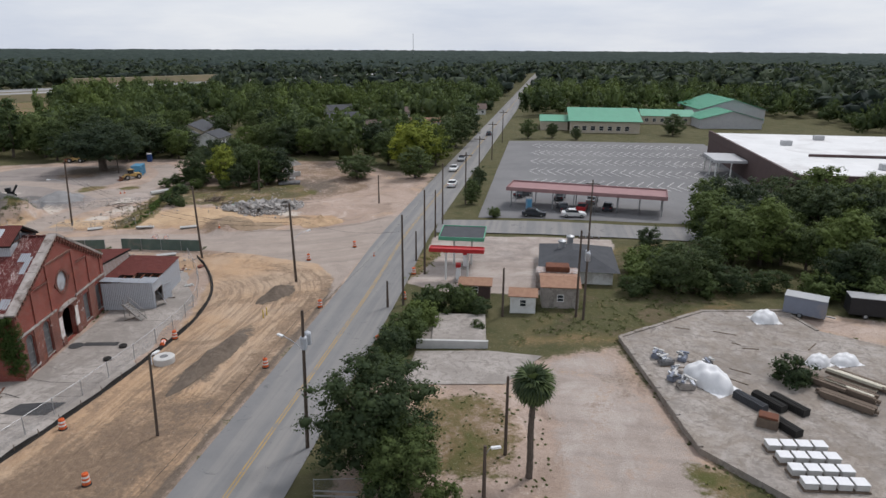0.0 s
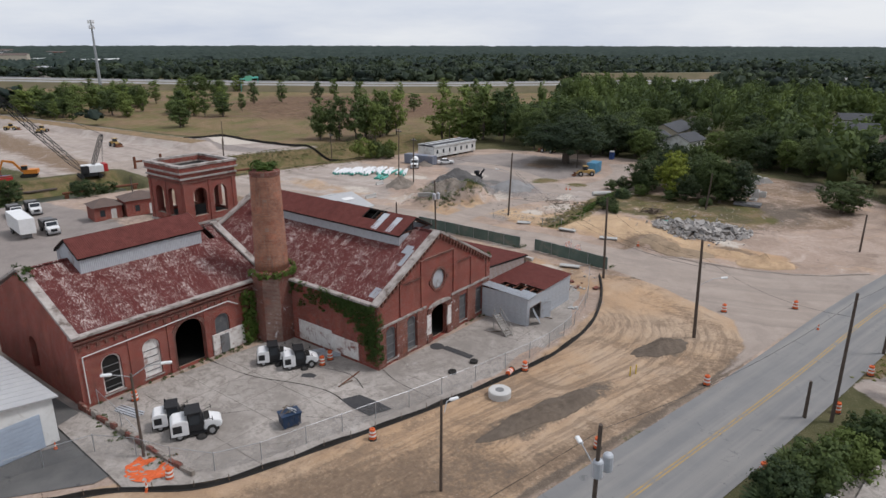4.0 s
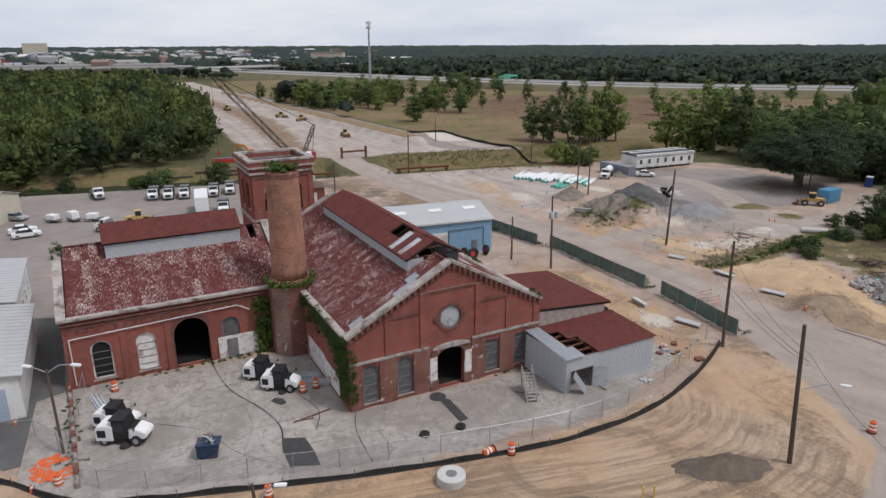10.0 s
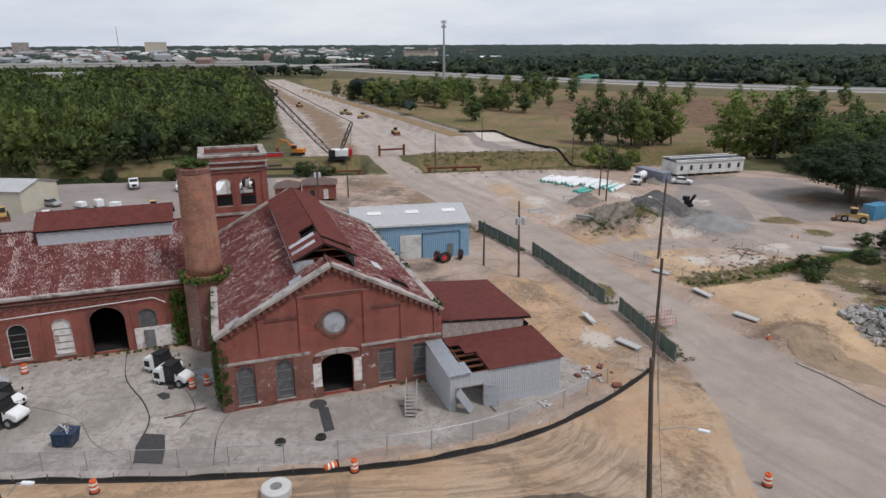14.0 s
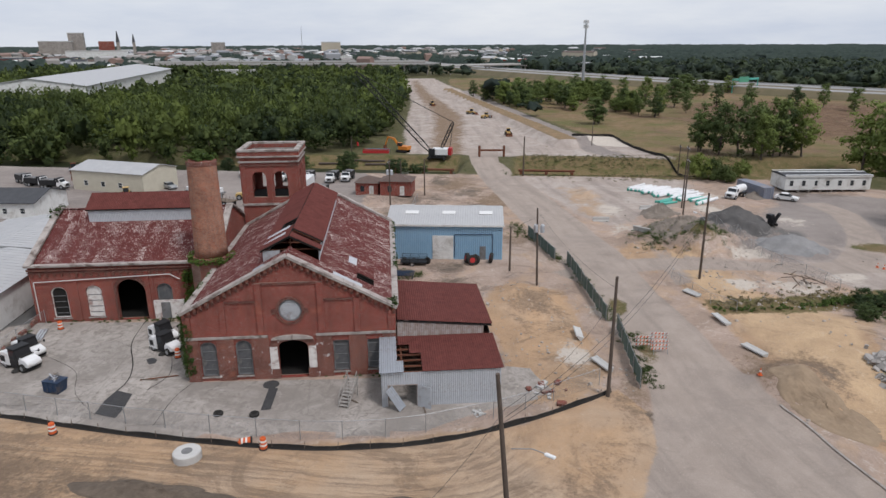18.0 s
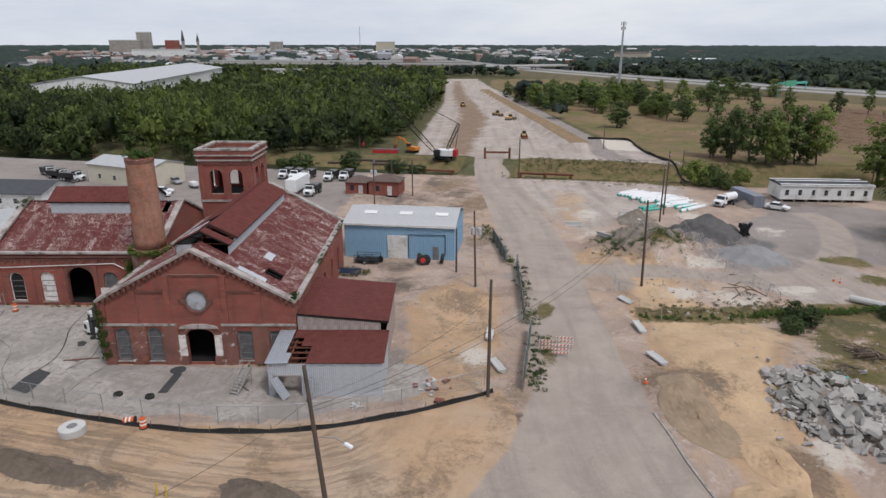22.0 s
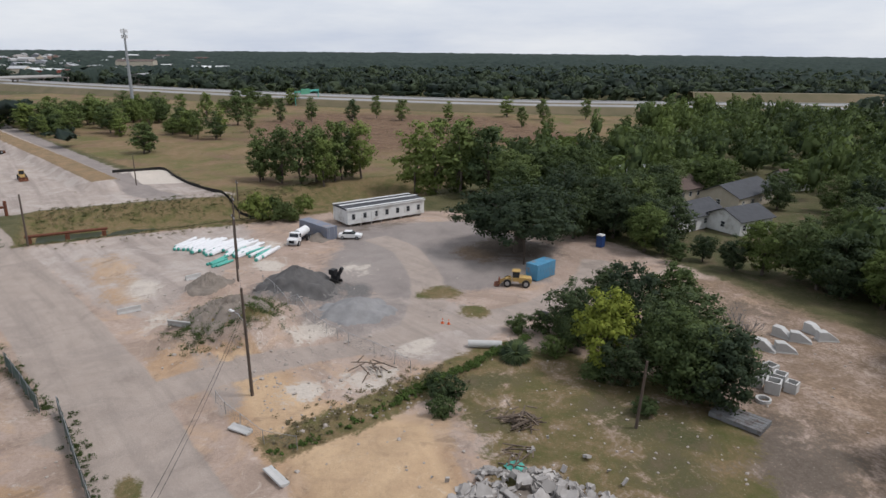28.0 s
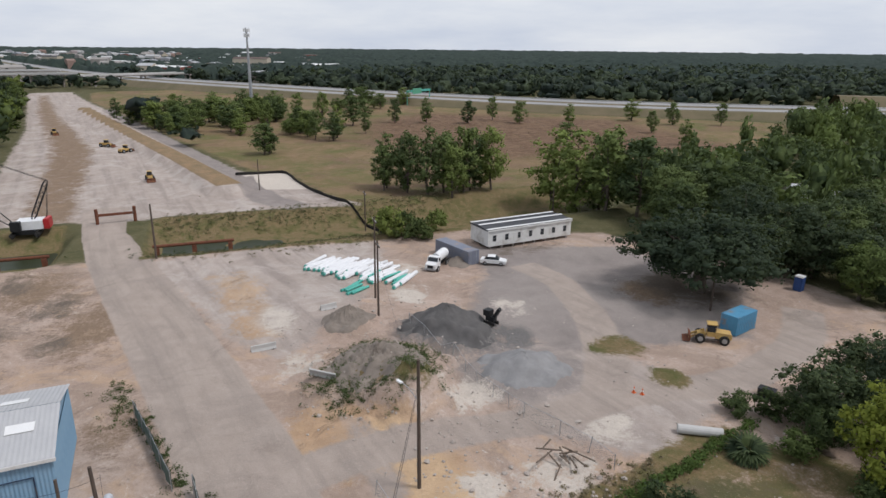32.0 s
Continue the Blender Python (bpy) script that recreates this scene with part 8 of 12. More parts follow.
for x in (0.3, 4.9):
    panel(tank, "leg", x, 0.3, -0.2, x + 0.25, 2.1, 0.42, "rust_brown")
slab_t = thing("loading_dock", "old raised concrete loading dock", "dock", at(-13.0, 61.6, 6))
panel(slab_t, "dock_wall", 0, 0, -0.3, 7.6, 0.35, 1.0, "concrete_pale", "white-painted dock wall")
panel(slab_t, "dock_slab", 1.6, 0.36, -0.3, 7.4, 7.6, 0.9, "concrete")
panel(slab_t, "ramp", 0.0, 0.36, -0.3, 1.55, 5.2, 0.5, "concrete")
bm = bmesh.new()
vs_ = [(-12.8, 53.8), (-3.2, 55.0), (0.2, 61.2), (-5.4, 61.8), (-12.9, 60.9)]
bm.faces.new([bm.verts.new((x, y, hz(x, y) + 0.08)) for x, y in vs_])
single("pavement", bm, MAT["concrete"], "old stained concrete apron", "pavement", "structure")

# ---- highway ----
FAR_SIDE = 1          # which side of the line lies away from the field
RAMP = smooth_line([(-352, 452), (-318, 505), (-288, 560)], 12.0)


def level_strip(line, row_of, mat, name, label, cat):
    """A strip along a line; row_of lists (offset, height) across it."""
    bm = bmesh.new()
    prev = None
    n = len(line)
    for i, (x, y) in enumerate(line):
        a, b = line[max(i - 1, 0)], line[min(i + 1, n - 1)]
        dx, dy = b[0] - a[0], b[1] - a[1]
        s = math.hypot(dx, dy)
        nx, ny = -dy / s, dx / s
        row = [bm.verts.new((x + nx * e, y + ny * e, zz)) for e, zz in row_of]
        if prev:
            for j in range(len(row) - 1):
                bm.faces.new((prev[j], prev[j + 1], row[j + 1], row[j]))
        prev = row
    bmesh.ops.recalc_face_normals(bm, faces=bm.faces)
    return single(name, bm, mat, label, cat, "structure")


MAT["highway"] = plain("pale_concrete_carriageway", (0.33, 0.325, 0.32), (0.27, 0.266, 0.262), 0.05, 0.9)
MAT["verge"] = plain("brown_grass_verge", (0.125, 0.110, 0.062), (0.185, 0.145, 0.090), 0.06, 0.95, grain=3.0)
for side_ in (1, -1):
    level_strip(HIGHWAY, [(side_ * 5.6, 2.55), (side_ * 5.6, 2.62), (side_ * 19.4, 2.62), (side_ * 19.4, 2.55)], MAT["highway"], "highway", "pale concrete carriageway of a highway", "road")
level_strip(HIGHWAY, [(30.0, -3.2), (22.0, 2.2), (19.5, 2.5), (5.5, 2.5), (0.0, 2.1), (-5.5, 2.5), (-19.5, 2.5), (-22.0, 2.2), (-30.0, -3.2)], MAT["verge"], "embankment", "brown grass verge and median of the highway", "embankment")
for off in (19.6 * FAR_SIDE,):
    bm = bmesh.new()
    n = len(HIGHWAY)
    prev = None
    for i, (x, y) in enumerate(HIGHWAY):
        a, b = HIGHWAY[max(i - 1, 0)], HIGHWAY[min(i + 1, n - 1)]
        dx, dy = b[0] - a[0], b[1] - a[1]
        s = math.hypot(dx, dy)
        px_, py_ = x - dy / s * off, y + dx / s * off
        row = [bm.verts.new((px_, py_, 1.8)), bm.verts.new((px_, py_, 3.3)), bm.verts.new((px_ - dy / s * 0.3, py_ + dx / s * 0.3, 3.3)), bm.verts.new((px_ - dy / s * 0.3, py_ + dx / s * 0.3, 1.8))]
        if prev:
            for j in range(3):
                bm.faces.new((prev[j], prev[j + 1], row[j + 1], row[j]))
        prev = row
    bmesh.ops.recalc_face_normals(bm, faces=bm.faces)
    single("highway_barrier", bm, MAT["concrete_pale"], "pale concrete highway barrier", "barrier", "structure")
level_strip(RAMP, [(22.0, -3.2), (9.0, 7.0), (8.8, 7.2), (-2.0, 7.2), (-2.2, 7.0), (-16.0, -3.2)], MAT["verge"], "embankment", "brown grass slope of a slip road beyond the highway", "embankment")
# overpasses at the end of the cleared strip
for (x0, y0), (x1, y1), z, w in [((-664, -330), (-700, -20), 8.5, 12), ((-700, -20), (-760, 60), 6.5, 12), ((-690, -330), (-735, -40), 10.0, 12)]:
    ov = thing("overpass", "long concrete highway overpass on round piers", "bridge", Matrix.Identity(4), group="overpasses")
    d = math.hypot(x1 - x0, y1 - y0)
    a = math.atan2(y1 - y0, x1 - x0)
    mm = Matrix.Translation((x0, y0, 0)) @ ROT["z"](a)
    for nm, b_, mt in (("deck", (0, -w / 2, z - 1.2, d, w / 2, z), "concrete"), ("parapet", (0, -w / 2 - 0.2, z - 0.3, d, -w / 2 - 0.01, z + 1.0), "concrete_pale"), ("parapet", (0, w / 2 + 0.01, z - 0.3, d, w / 2 + 0.2, z + 1.0), "concrete_pale")):
        o = panel(ov, nm, *b_, mt)
        o.matrix_local = mm
    for i in range(int(d / 24) + 1):
        bm = bmesh.new()
        for yy in (-w * 0.3, w * 0.3):
            cyl(bm, (12 + i * 24, yy, -4), (12 + i * 24, yy, z - 1.2), 0.7, seg=10)
        box(bm, 11.2 + i * 24, -w / 2 + 0.5, z - 2.2, 12.8 + i * 24, w / 2 - 0.5, z - 1.21)
        o = part("pier", bm, MAT["concrete"], ov)
        o.matrix_local = mm
# warehouse behind the woods
wh = thing("warehouse", "very large pale warehouse with a low ridged roof", "building", flat_at(-318, -150, -2.5, 199.5))
part("end_wall", wall_bm([(0, 0), (52, 0), (52, 11.5), (26, 15.5), (0, 11.5)], [], 0.5, ROT["z"](radians(90))), MAT["white_paint"], wh)
panel(wh, "side_wall", 0.6, 0, 0, 235, 0.5, 11.5, "white_paint")
panel(wh, "side_wall", 0.6, 51.5, 0, 235, 52, 11.5, "white_paint")
for mm in (Matrix.Translation((-1, -1, 11.3)) @ ROT["x"](math.atan2(4, 26)), Matrix.Translation((236, 53, 11.3)) @ ROT["z"](radians(180)) @ ROT["x"](math.atan2(4, 26))):
    o = panel(wh, "roof", 0, 0, 0.1, 237, 27.3, 0.4, "grey_roof")
    o.matrix_local = mm
# far town: plain pale blocks among the trees
rt = np.random.default_rng(9)
for i in range(150):
    a = radians(rt.uniform(170, 224))
    r = rt.uniform(640, 2100)
    x, y = r * math.cos(a), 60 + r * math.sin(a)
    if inside(FOREST, x, y) or inside(WAREHOUSE, x, y) or inside(CORRIDOR, x, y) or float(edge_distance(HIGHWAY, x, y, closed=False)) < 45 or float(edge_distance([(-664, -330), (-700, -20), (-760, 60)], x, y, closed=False)) < 25 or (-470 < x and y > -60):
        continue
    w, d, h = rt.uniform(12, 45), rt.uniform(10, 24), rt.uniform(8, 14)
    gabled("town_building", "pale low town building far beyond the woods", flat_at(x, y, -2.4, rt.uniform(0, 180)), w, d, h, h + rt.uniform(0.8, 3.0), rt.choice(["white_paint", "beige", "concrete", "brick", "white_paint"]), rt.choice(["grey_roof", "white_roof", "slate", "brown_roof"]), 0.3, "x", group="buildings of the far town")


def tower_block(name, label, x, y, a, w, d, h, mat, floors, bays):
    ob = thing(name, label, "building", flat_at(x, y, -2.4, a))
    panel(ob, "wall", 0, 0, 0, w, d, h, mat)
    panel(ob, "parapet", -0.3, -0.3, h - 1.2, w + 0.3, d + 0.3, h + 0.6, "concrete_pale")
    for f in range(floors):
        for b in range(bays):
            z0 = 3 + (h - 6) * f / floors
            x0 = w * (b + 0.2) / bays
            panel(ob, "window", x0, -0.12, z0, x0 + w * 0.6 / bays, -0.01, z0 + (h - 6) / floors * 0.55, "glass")
    return ob


tower_block("hotel", "beige high-rise block on the horizon", -1431, -340, 195 + 90, 40, 18, 33, "beige", 8, 9)
tower_block("office_tower", "grey stepped office tower on the horizon", -1290, -838, 300, 28, 22, 52, "concrete", 9, 6)
tower_block("office_block", "wide grey office block on the horizon", -1258, -842, 300, 58, 24, 36, "concrete", 6, 12)
tower_block("apartment_block", "long white block far beyond the woods", -999, -560, 300, 86, 14, 21, "white_paint", 4, 16)
tower_block("office_block", "small pale block on the horizon", -1341, -560, 290, 26, 16, 33, "concrete", 6, 5)
tower_block("office_block", "low white office block behind the woods", -575, -160, 285, 42, 14, 9.5, "white_paint", 2, 9)
tv, tf = [], []
for i in range(300):
    a = radians(rt.uniform(181, 222))
    r = rt.uniform(720, 2300)
    x, y = r * math.cos(a), 60 + r * math.sin(a)
    if inside(FOREST, x, y) or inside(WAREHOUSE, x, y) or float(edge_distance(HIGHWAY, x, y, closed=False)) < 50 or float(edge_distance([(-664, -330), (-700, -20), (-760, 60)], x, y, closed=False)) < 25:
        continue
    w, d, h, q = rt.uniform(8, 30), rt.uniform(7, 14), rt.uniform(7, 13.5), rt.uniform(0, 3.14)
    cq, sq, b = math.cos(q), math.sin(q), len(tv)
    tv += [(x + u * cq - v * sq, y + u * sq + v * cq, z) for z, rf_ in ((-2.4, 1), (h, 1)) for u, v in ((-w / 2, -d / 2), (w / 2, -d / 2), (w / 2, d / 2), (-w / 2, d / 2))]
    tv += [(x - w / 2 * cq, y - w / 2 * sq, h + 2.2), (x + w / 2 * cq, y + w / 2 * sq, h + 2.2)]
    tf += [tuple(b + i_ for i_ in f_) for f_ in ((0, 1, 5, 4), (1, 2, 6, 5), (2, 3, 7, 6), (3, 0, 4, 7), (4, 5, 9, 8), (6, 7, 8, 9), (5, 6, 9), (7, 4, 8))]
k = Nodes("far_town_walls_and_roofs", 0.8)
rnd = k.island()
c = k.mix(k.ramp(rnd, 0.25, 0.30), (0.30, 0.28, 0.26), (0.46, 0.46, 0.46))
c = k.mix(k.ramp(rnd, 0.62, 0.64), c, (0.26, 0.17, 0.14))
c = k.mix(k.ramp(rnd, 0.80, 0.82), c, (0.30, 0.31, 0.33))
k.colour(k.mix(k.math("MULTIPLY", k.noise(0.3, 4.0, 0.7), 0.4), c, (0.15, 0.14, 0.13)))
tagged(part("far_town", (tv, tf), k.m), "small pale houses and stores of the far town", "town", kind="stuff")
church = thing("church", "red brick church with twin spires on the horizon", "church", flat_at(-1405, -850, -2.4, 300))
panel(church, "nave", 0, 0, 0, 30, 22, 36, "brick")
for x, y, h in ((-8, 2, 58), (-8, 18, 58), (-40, 10, 52)):
    panel(church, "spire_tower", x - 3, y - 3, 0, x + 3, y + 3, 34, "concrete")
    bm = bmesh.new()
    cyl(bm, (x, y, 34), (x, y, h), 3.6, 0.2, 8)
    part("spire", bm, MAT["slate"], church)
gabled("store_building", "long white-roofed store with blue walls beyond the highway", flat_at(-895, 8, -2.4, 34), 46, 30, 11.0, 13.0, "blue_wall", "white_roof", 0.3, "x")
gabled("store_building", "maroon-walled store with a white roof beyond the highway", flat_at(-856, 34, -2.4, 34), 34, 30, 11.5, 13.0, "brick", "white_roof", 0.3, "x")
gabled("store_building", "low white store beyond the highway", flat_at(-885, 70, -2.4, 60), 38, 22, 9.0, 10.5, "white_paint", "grey_roof", 0.3, "x")
gabled("store_building", "wide white store beyond the highway", flat_at(-892, 104, -2.4, 60), 52, 22, 8.0, 9.5, "white_paint", "white_roof", 0.3, "x")
gabled("store_building", "tall brown store beyond the highway", flat_at(-1046, 118, -2.4, 75), 48, 30, 17.0, 19.0, "beige", "brown_roof", 0.3, "x")
# masts
cell = thing("cell_tower", "tall pale steel antenna mast beyond the field", "mast", flat_at(-411, 109.0, -2.0, 0))
bm = bmesh.new()
cyl(bm, (0, 0, 0), (0, 0, 22), 0.95, 0.75, 12)
cyl(bm, (0, 0, 22), (0, 0, 44.3), 0.72, 0.4, 12)
part("pole", bm, MAT["steel"], cell)
for z, r in ((43.2, 1.5), (40.6, 1.3)):
    for i in range(12):
        a = 2 * math.pi * i / 12
        bm = bmesh.new()
        box(bm, r * math.cos(a) - 0.16, r * math.sin(a) - 0.16, z - 0.9, r * math.cos(a) + 0.16, r * math.sin(a) + 0.16, z + 0.9)
        part("antenna", bm, MAT["white_metal"], cell)
    bm = bmesh.new()
    for i in range(6):
        a = 2 * math.pi * i / 6
        cyl(bm, (0, 0, z), (r * math.cos(a), r * math.sin(a), z), 0.08, seg=6)
    part("antenna_frame", bm, MAT["steel"], cell)
for x, y, h in ((-2354, -753, 82), (-487, 2452, 78)):
    ms = thing("radio_mast", "thin radio mast on the horizon", "mast", flat_at(x, y, 0, 0))
    bm = bmesh.new()
    cyl(bm, (0, 0, 0), (0, 0, h), 1.0, 0.8, 6)
    part("pole", bm, MAT["steel"], ms)

# ---- the concrete yard ----
yard = part("concrete_yard", bmesh.new(), MAT["concrete"])
tagged(yard, "cracked pale concrete yard of worn slabs", "pavement", kind="structure")
bm = bmesh.new()
outline = [(-58.5, 23.6)] + [(x, y) for x, y in CURB if y > 24.0][1:] + [(-56.0, 88.0), (-56.5, 79.5), (-53, 70), (-49.4, 50), (-63.0, 47), (-60.0, 26)]
bm.faces.new([bm.verts.new((x, y, 0.05)) for x, y in outline])
bmesh.ops.triangulate(bm, faces=bm.faces)
bmesh.ops.recalc_face_normals(bm, faces=bm.faces)
bm.to_mesh(yard.data)
bm.free()
if yard.data.polygons[0].normal.z < 0:
    yard.data.flip_normals()
HI = HALL.inverted()
slab_src = {}
rs = random.Random(4)
for i in range(-6, 8):
    for j in range(-4, 5):
        x0, y0, w, d = i * 4.4 + 1.0, j * 4.2 - 3.0, 4.4, 4.2
        corners = [HALL @ Vector((x0 + a * w, y0 + b * d, 0)) for a in (0, 1) for b in (0, 1)]
        if not all(bool(inside(outline, c.x, c.y)) for c in corners):
            continue
        if rs.random() < 0.12:
            continue
        if not slab_src:
            bm = bmesh.new()
            box(bm, 0.02, 0.02, 0.0, w - 0.02, d - 0.02, 0.022)
            slab_src[0] = part("slab", bm, MAT["concrete"], yard)
            slab_src[0].matrix_local = HALL @ Matrix.Translation((x0, y0, 0.052))
        else:
            again(slab_src[0], HALL @ Matrix.Translation((x0, y0, 0.052 + rs.uniform(-0.006, 0.006))) @ ROT["x"](rs.uniform(-0.001, 0.001)), yard)
for pts, lab in (([(-47.1, 44.3), (-46.7, 46.1), (-44.6, 46.7), (-42.8, 47.0), (-43.2, 44.8), (-45.4, 44.3)], "dark bitumen patch in the yard"), ([(-49.6, 57.9), (-49.4, 58.8), (-45.9, 59.5), (-45.6, 58.7)], "narrow dark trench patch"), ([(-53.6, 43.9), (-53.3, 44.6), (-52.5, 44.9), (-52.2, 44.4), (-52.7, 43.9), (-53.2, 43.5)], "dark oil stain")):
    bm = bmesh.new()
    bm.faces.new([bm.verts.new((x, y, 0.088)) for x, y in pts])
    bmesh.ops.recalc_face_normals(bm, faces=bm.faces)
    o = single("yard_patch", bm, MAT["patch"], lab, "patch", "structure")
    if o.data.polygons[0].normal.z < 0:
        o.data.flip_normals()
bm = bmesh.new()
lathe(bm, [(0.75, 0.08), (0.75, 0.1), (0.0001, 0.1)], 20, Matrix.Translation((-50.0, 57.9, 0)))
single("manhole", bm, MAT["patch"], "round dark manhole cover in concrete", "manhole", "structure")
MAT["alley"] = asphalt("dark_patched_asphalt", (0.085, 0.084, 0.084), (0.115, 0.112, 0.108), (0.160, 0.154, 0.146), (0.3, 0.3, 1.0))
bm = bmesh.new()
bm.faces.new([bm.verts.new((x, y, hz(x, y) + 0.06)) for x, y in [(-81.5, 15.5), (-80.0, 20.6), (-60.6, 25.3), (-54.8, 26.7), (-49.2, 28.1), (-48.6, 24.2), (-54.0, 12.0), (-57.0, 12.0), (-55.6, 23.0), (-78.0, 18.0)]])
bmesh.ops.triangulate(bm, faces=bm.faces)
bmesh.ops.recalc_face_normals(bm, faces=bm.faces)
o = single("pavement", bm, MAT["alley"], "dark patched asphalt alley beside the wing", "pavement", "structure")
if o.data.polygons[0].normal.z < 0:
    o.data.flip_normals()
low_wall = thing("low_wall", "crumbling low brick and concrete wall with weeds", "wall", Matrix.Identity(4))
for i in range(22):
    t_ = i / 22
    xa, ya = -60.6 + 16.0 * t_, 25.75 + 4.4 * t_
    bm = bmesh.new()
    hw = rs.uniform(0.25, 0.62) * (1.0 if t_ < 0.55 else 0.6)
    box(bm, 0.01, -0.16, -0.1, 0.74, 0.16, hw, bevel=0.03)
    for v_ in bm.verts:
        v_.co.z += rs.uniform(-0.06, 0.06) * (v_.co.z > 0)
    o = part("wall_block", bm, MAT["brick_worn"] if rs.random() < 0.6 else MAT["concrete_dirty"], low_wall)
    o.matrix_local = flat_at(xa, ya, 0.06, math.degrees(math.atan2(4.4, 16.0)))
# cracks and a drain groove across the yard
for line, half in ((smooth_line([(-64.5, 37.5), (-60.5, 38.5), (-56.2, 40.0), (-52.0, 42.8), (-49.0, 44.2), (-46.4, 44.4)], 0.8), 0.045), (smooth_line([(-51.5, 51), (-47, 50.2), (-42.2, 50.8)], 0.8), 0.028), (smooth_line([(-52.5, 33), (-50, 38), (-46, 41), (-43, 45)], 0.8), 0.02), (smooth_line([(-54, 45.8), (-50.5, 47.5), (-47.5, 47.0)], 0.8), 0.03)):
    bm = bmesh.new()
    prev = None
    for i, (x, y) in enumerate(line):
        a, b = line[max(i - 1, 0)], line[min(i + 1, len(line) - 1)]
        dx, dy = b[0] - a[0], b[1] - a[1]
        s = math.hypot(dx, dy)
        wv = half * rs.uniform(0.5, 1.4)
        row = [bm.verts.new((x - dy / s * wv, y + dx / s * wv, 0.086)), bm.verts.new((x + dy / s * wv, y - dx / s * wv, 0.086))]
        if prev:
            bm.faces.new((prev[1], row[1], row[0], prev[0]))
        prev = row
    bmesh.ops.recalc_face_normals(bm, faces=bm.faces)
    single("yard_crack", bm, MAT["silt"], "dark crack across the concrete", "crack", "structure")
# silt fence along the kerb
SILT = smooth_line([(-51.0, 17.0), (-48.0, 22.5), (-46.6, 25.4), (-43.0, 30.6), (-41.8, 38.6), (-41.2, 45), (-40.7, 52), (-40.5, 60), (-41.0, 67), (-42.9, 74.2), (-45.7, 79.8), (-49.3, 85.0), (-52.6, 88.9)], 0.8)
bm = bmesh.new()
prev = None
for i, (x, y) in enumerate(SILT):
    a, b = SILT[max(i - 1, 0)], SILT[min(i + 1, len(SILT) - 1)]
    dx, dy = b[0] - a[0], b[1] - a[1]
    s = math.hypot(dx, dy)
    nx, ny = -dy / s, dx / s
    h = 0.34 + 0.08 * math.sin(i * 0.9) + rs.uniform(-0.04, 0.04)
    z = hz(x, y)
    lean = 0.12 * math.sin(i * 0.5)
    row = [bm.verts.new((x + nx * o + lean * ny * f, y + ny * o, z + f)) for o, f in ((-0.22, 0.02), (-0.1, 0.09), (-0.04, h), (0.04, h), (0.14, 0.02))]
    if prev:
        for j in range(4):
            bm.faces.new((prev[j], prev[j + 1], row[j + 1], row[j]))
    prev = row
bmesh.ops.recalc_face_normals(bm, faces=bm.faces)
silt = thing("silt_fence", "low black silt fence sagging along the kerb", "fence", Matrix.Identity(4))
part("fabric", bm, MAT["silt"], silt)
src = None
for i in range(2, len(SILT) - 1, 3):
    x, y = SILT[i]
    mm = Matrix.Translation((x, y, hz(x, y))) @ ROT["x"](rs.uniform(-0.12, 0.12)) @ ROT["y"](rs.uniform(-0.12, 0.12))
    if src is None:
        bm = bmesh.new()
        box(bm, 0.05, -0.02, -0.2, 0.09, 0.02, 0.72)
        src = part("stake", bm, MAT["wood"], silt)
        src.matrix_local = mm
    else:
        again(src, mm, silt)

k = Nodes("chain_link_wire", 0.5, 0.5)
k.b.inputs["Base Color"].default_value = (0.34, 0.35, 0.36, 1)
v1 = k.add("ShaderNodeTexWave", Scale=9.0)
v1.bands_direction = "DIAGONAL"
k.link(k.co, v1.inputs["Vector"])
k.link(k.math("MULTIPLY", k.ramp(v1.outputs["Fac"], 0.80, 0.95), 0.5), k.b.inputs["Alpha"])
MAT["chain"] = k.m


def chain_fence(line, h=1.8, post_gap=3.0, label="grey chain-link fence on steel posts", wire="chain", name="chain_link_fence", lean=0.05):
    """Posts, a top rail and a wire panel for each bay."""
    ob = thing(name, label, "fence", Matrix.Identity(4))
    pts = smooth_line(line, post_gap) if len(line) > 2 else [tuple(np.array(line[0]) + (np.array(line[1]) - np.array(line[0])) * i / max(1, int(math.dist(*line) / post_gap))) for i in range(max(1, int(math.dist(*line) / post_gap)) + 1)]
    tops = []
    for x, y in pts:
        z = hz(x, y)
        tx, ty = x + rs.uniform(-lean, lean), y + rs.uniform(-lean, lean)
        bm = bmesh.new()
        cyl(bm, (x, y, z - 0.3), (tx, ty, z + h + 0.06), 0.035, seg=6)
        part("post", bm, MAT["steel"], ob)
        tops.append(((x, y, z + 0.05), (tx, ty, z + h)))
    for (a0, a1), (b0, b1) in zip(tops, tops[1:]):
        bm = bmesh.new()
        cyl(bm, a1, b1, 0.022, seg=5)
        part("rail", bm, MAT["steel"], ob)
        d = Vector(b0) - Vector(a0)
        nrm = Vector((-d.y, d.x, 0)).normalized() * (0.01 if wire == "chain" else 0.05)
        n = 4
        vs, fs = [], []
        for i in range(n + 1):
            t = i / n
            sag = 0.03 * math.sin(t * 3.14)
            p0, p1 = Vector(a0).lerp(Vector(b0), t), Vector(a1).lerp(Vector(b1), t) - Vector((0, 0, sag))
            off = nrm * (1 + 2.0 * math.sin(t * 9.0) * (wire != "chain"))
            vs += [tuple(p0 + off), tuple(p1 + off)]
            if i:
                fs.append((2 * i - 2, 2 * i, 2 * i + 1, 2 * i - 1))
        part("wire_panel" if wire == "chain" else "mesh_panel", (vs, fs), MAT[wire], ob)
    return ob


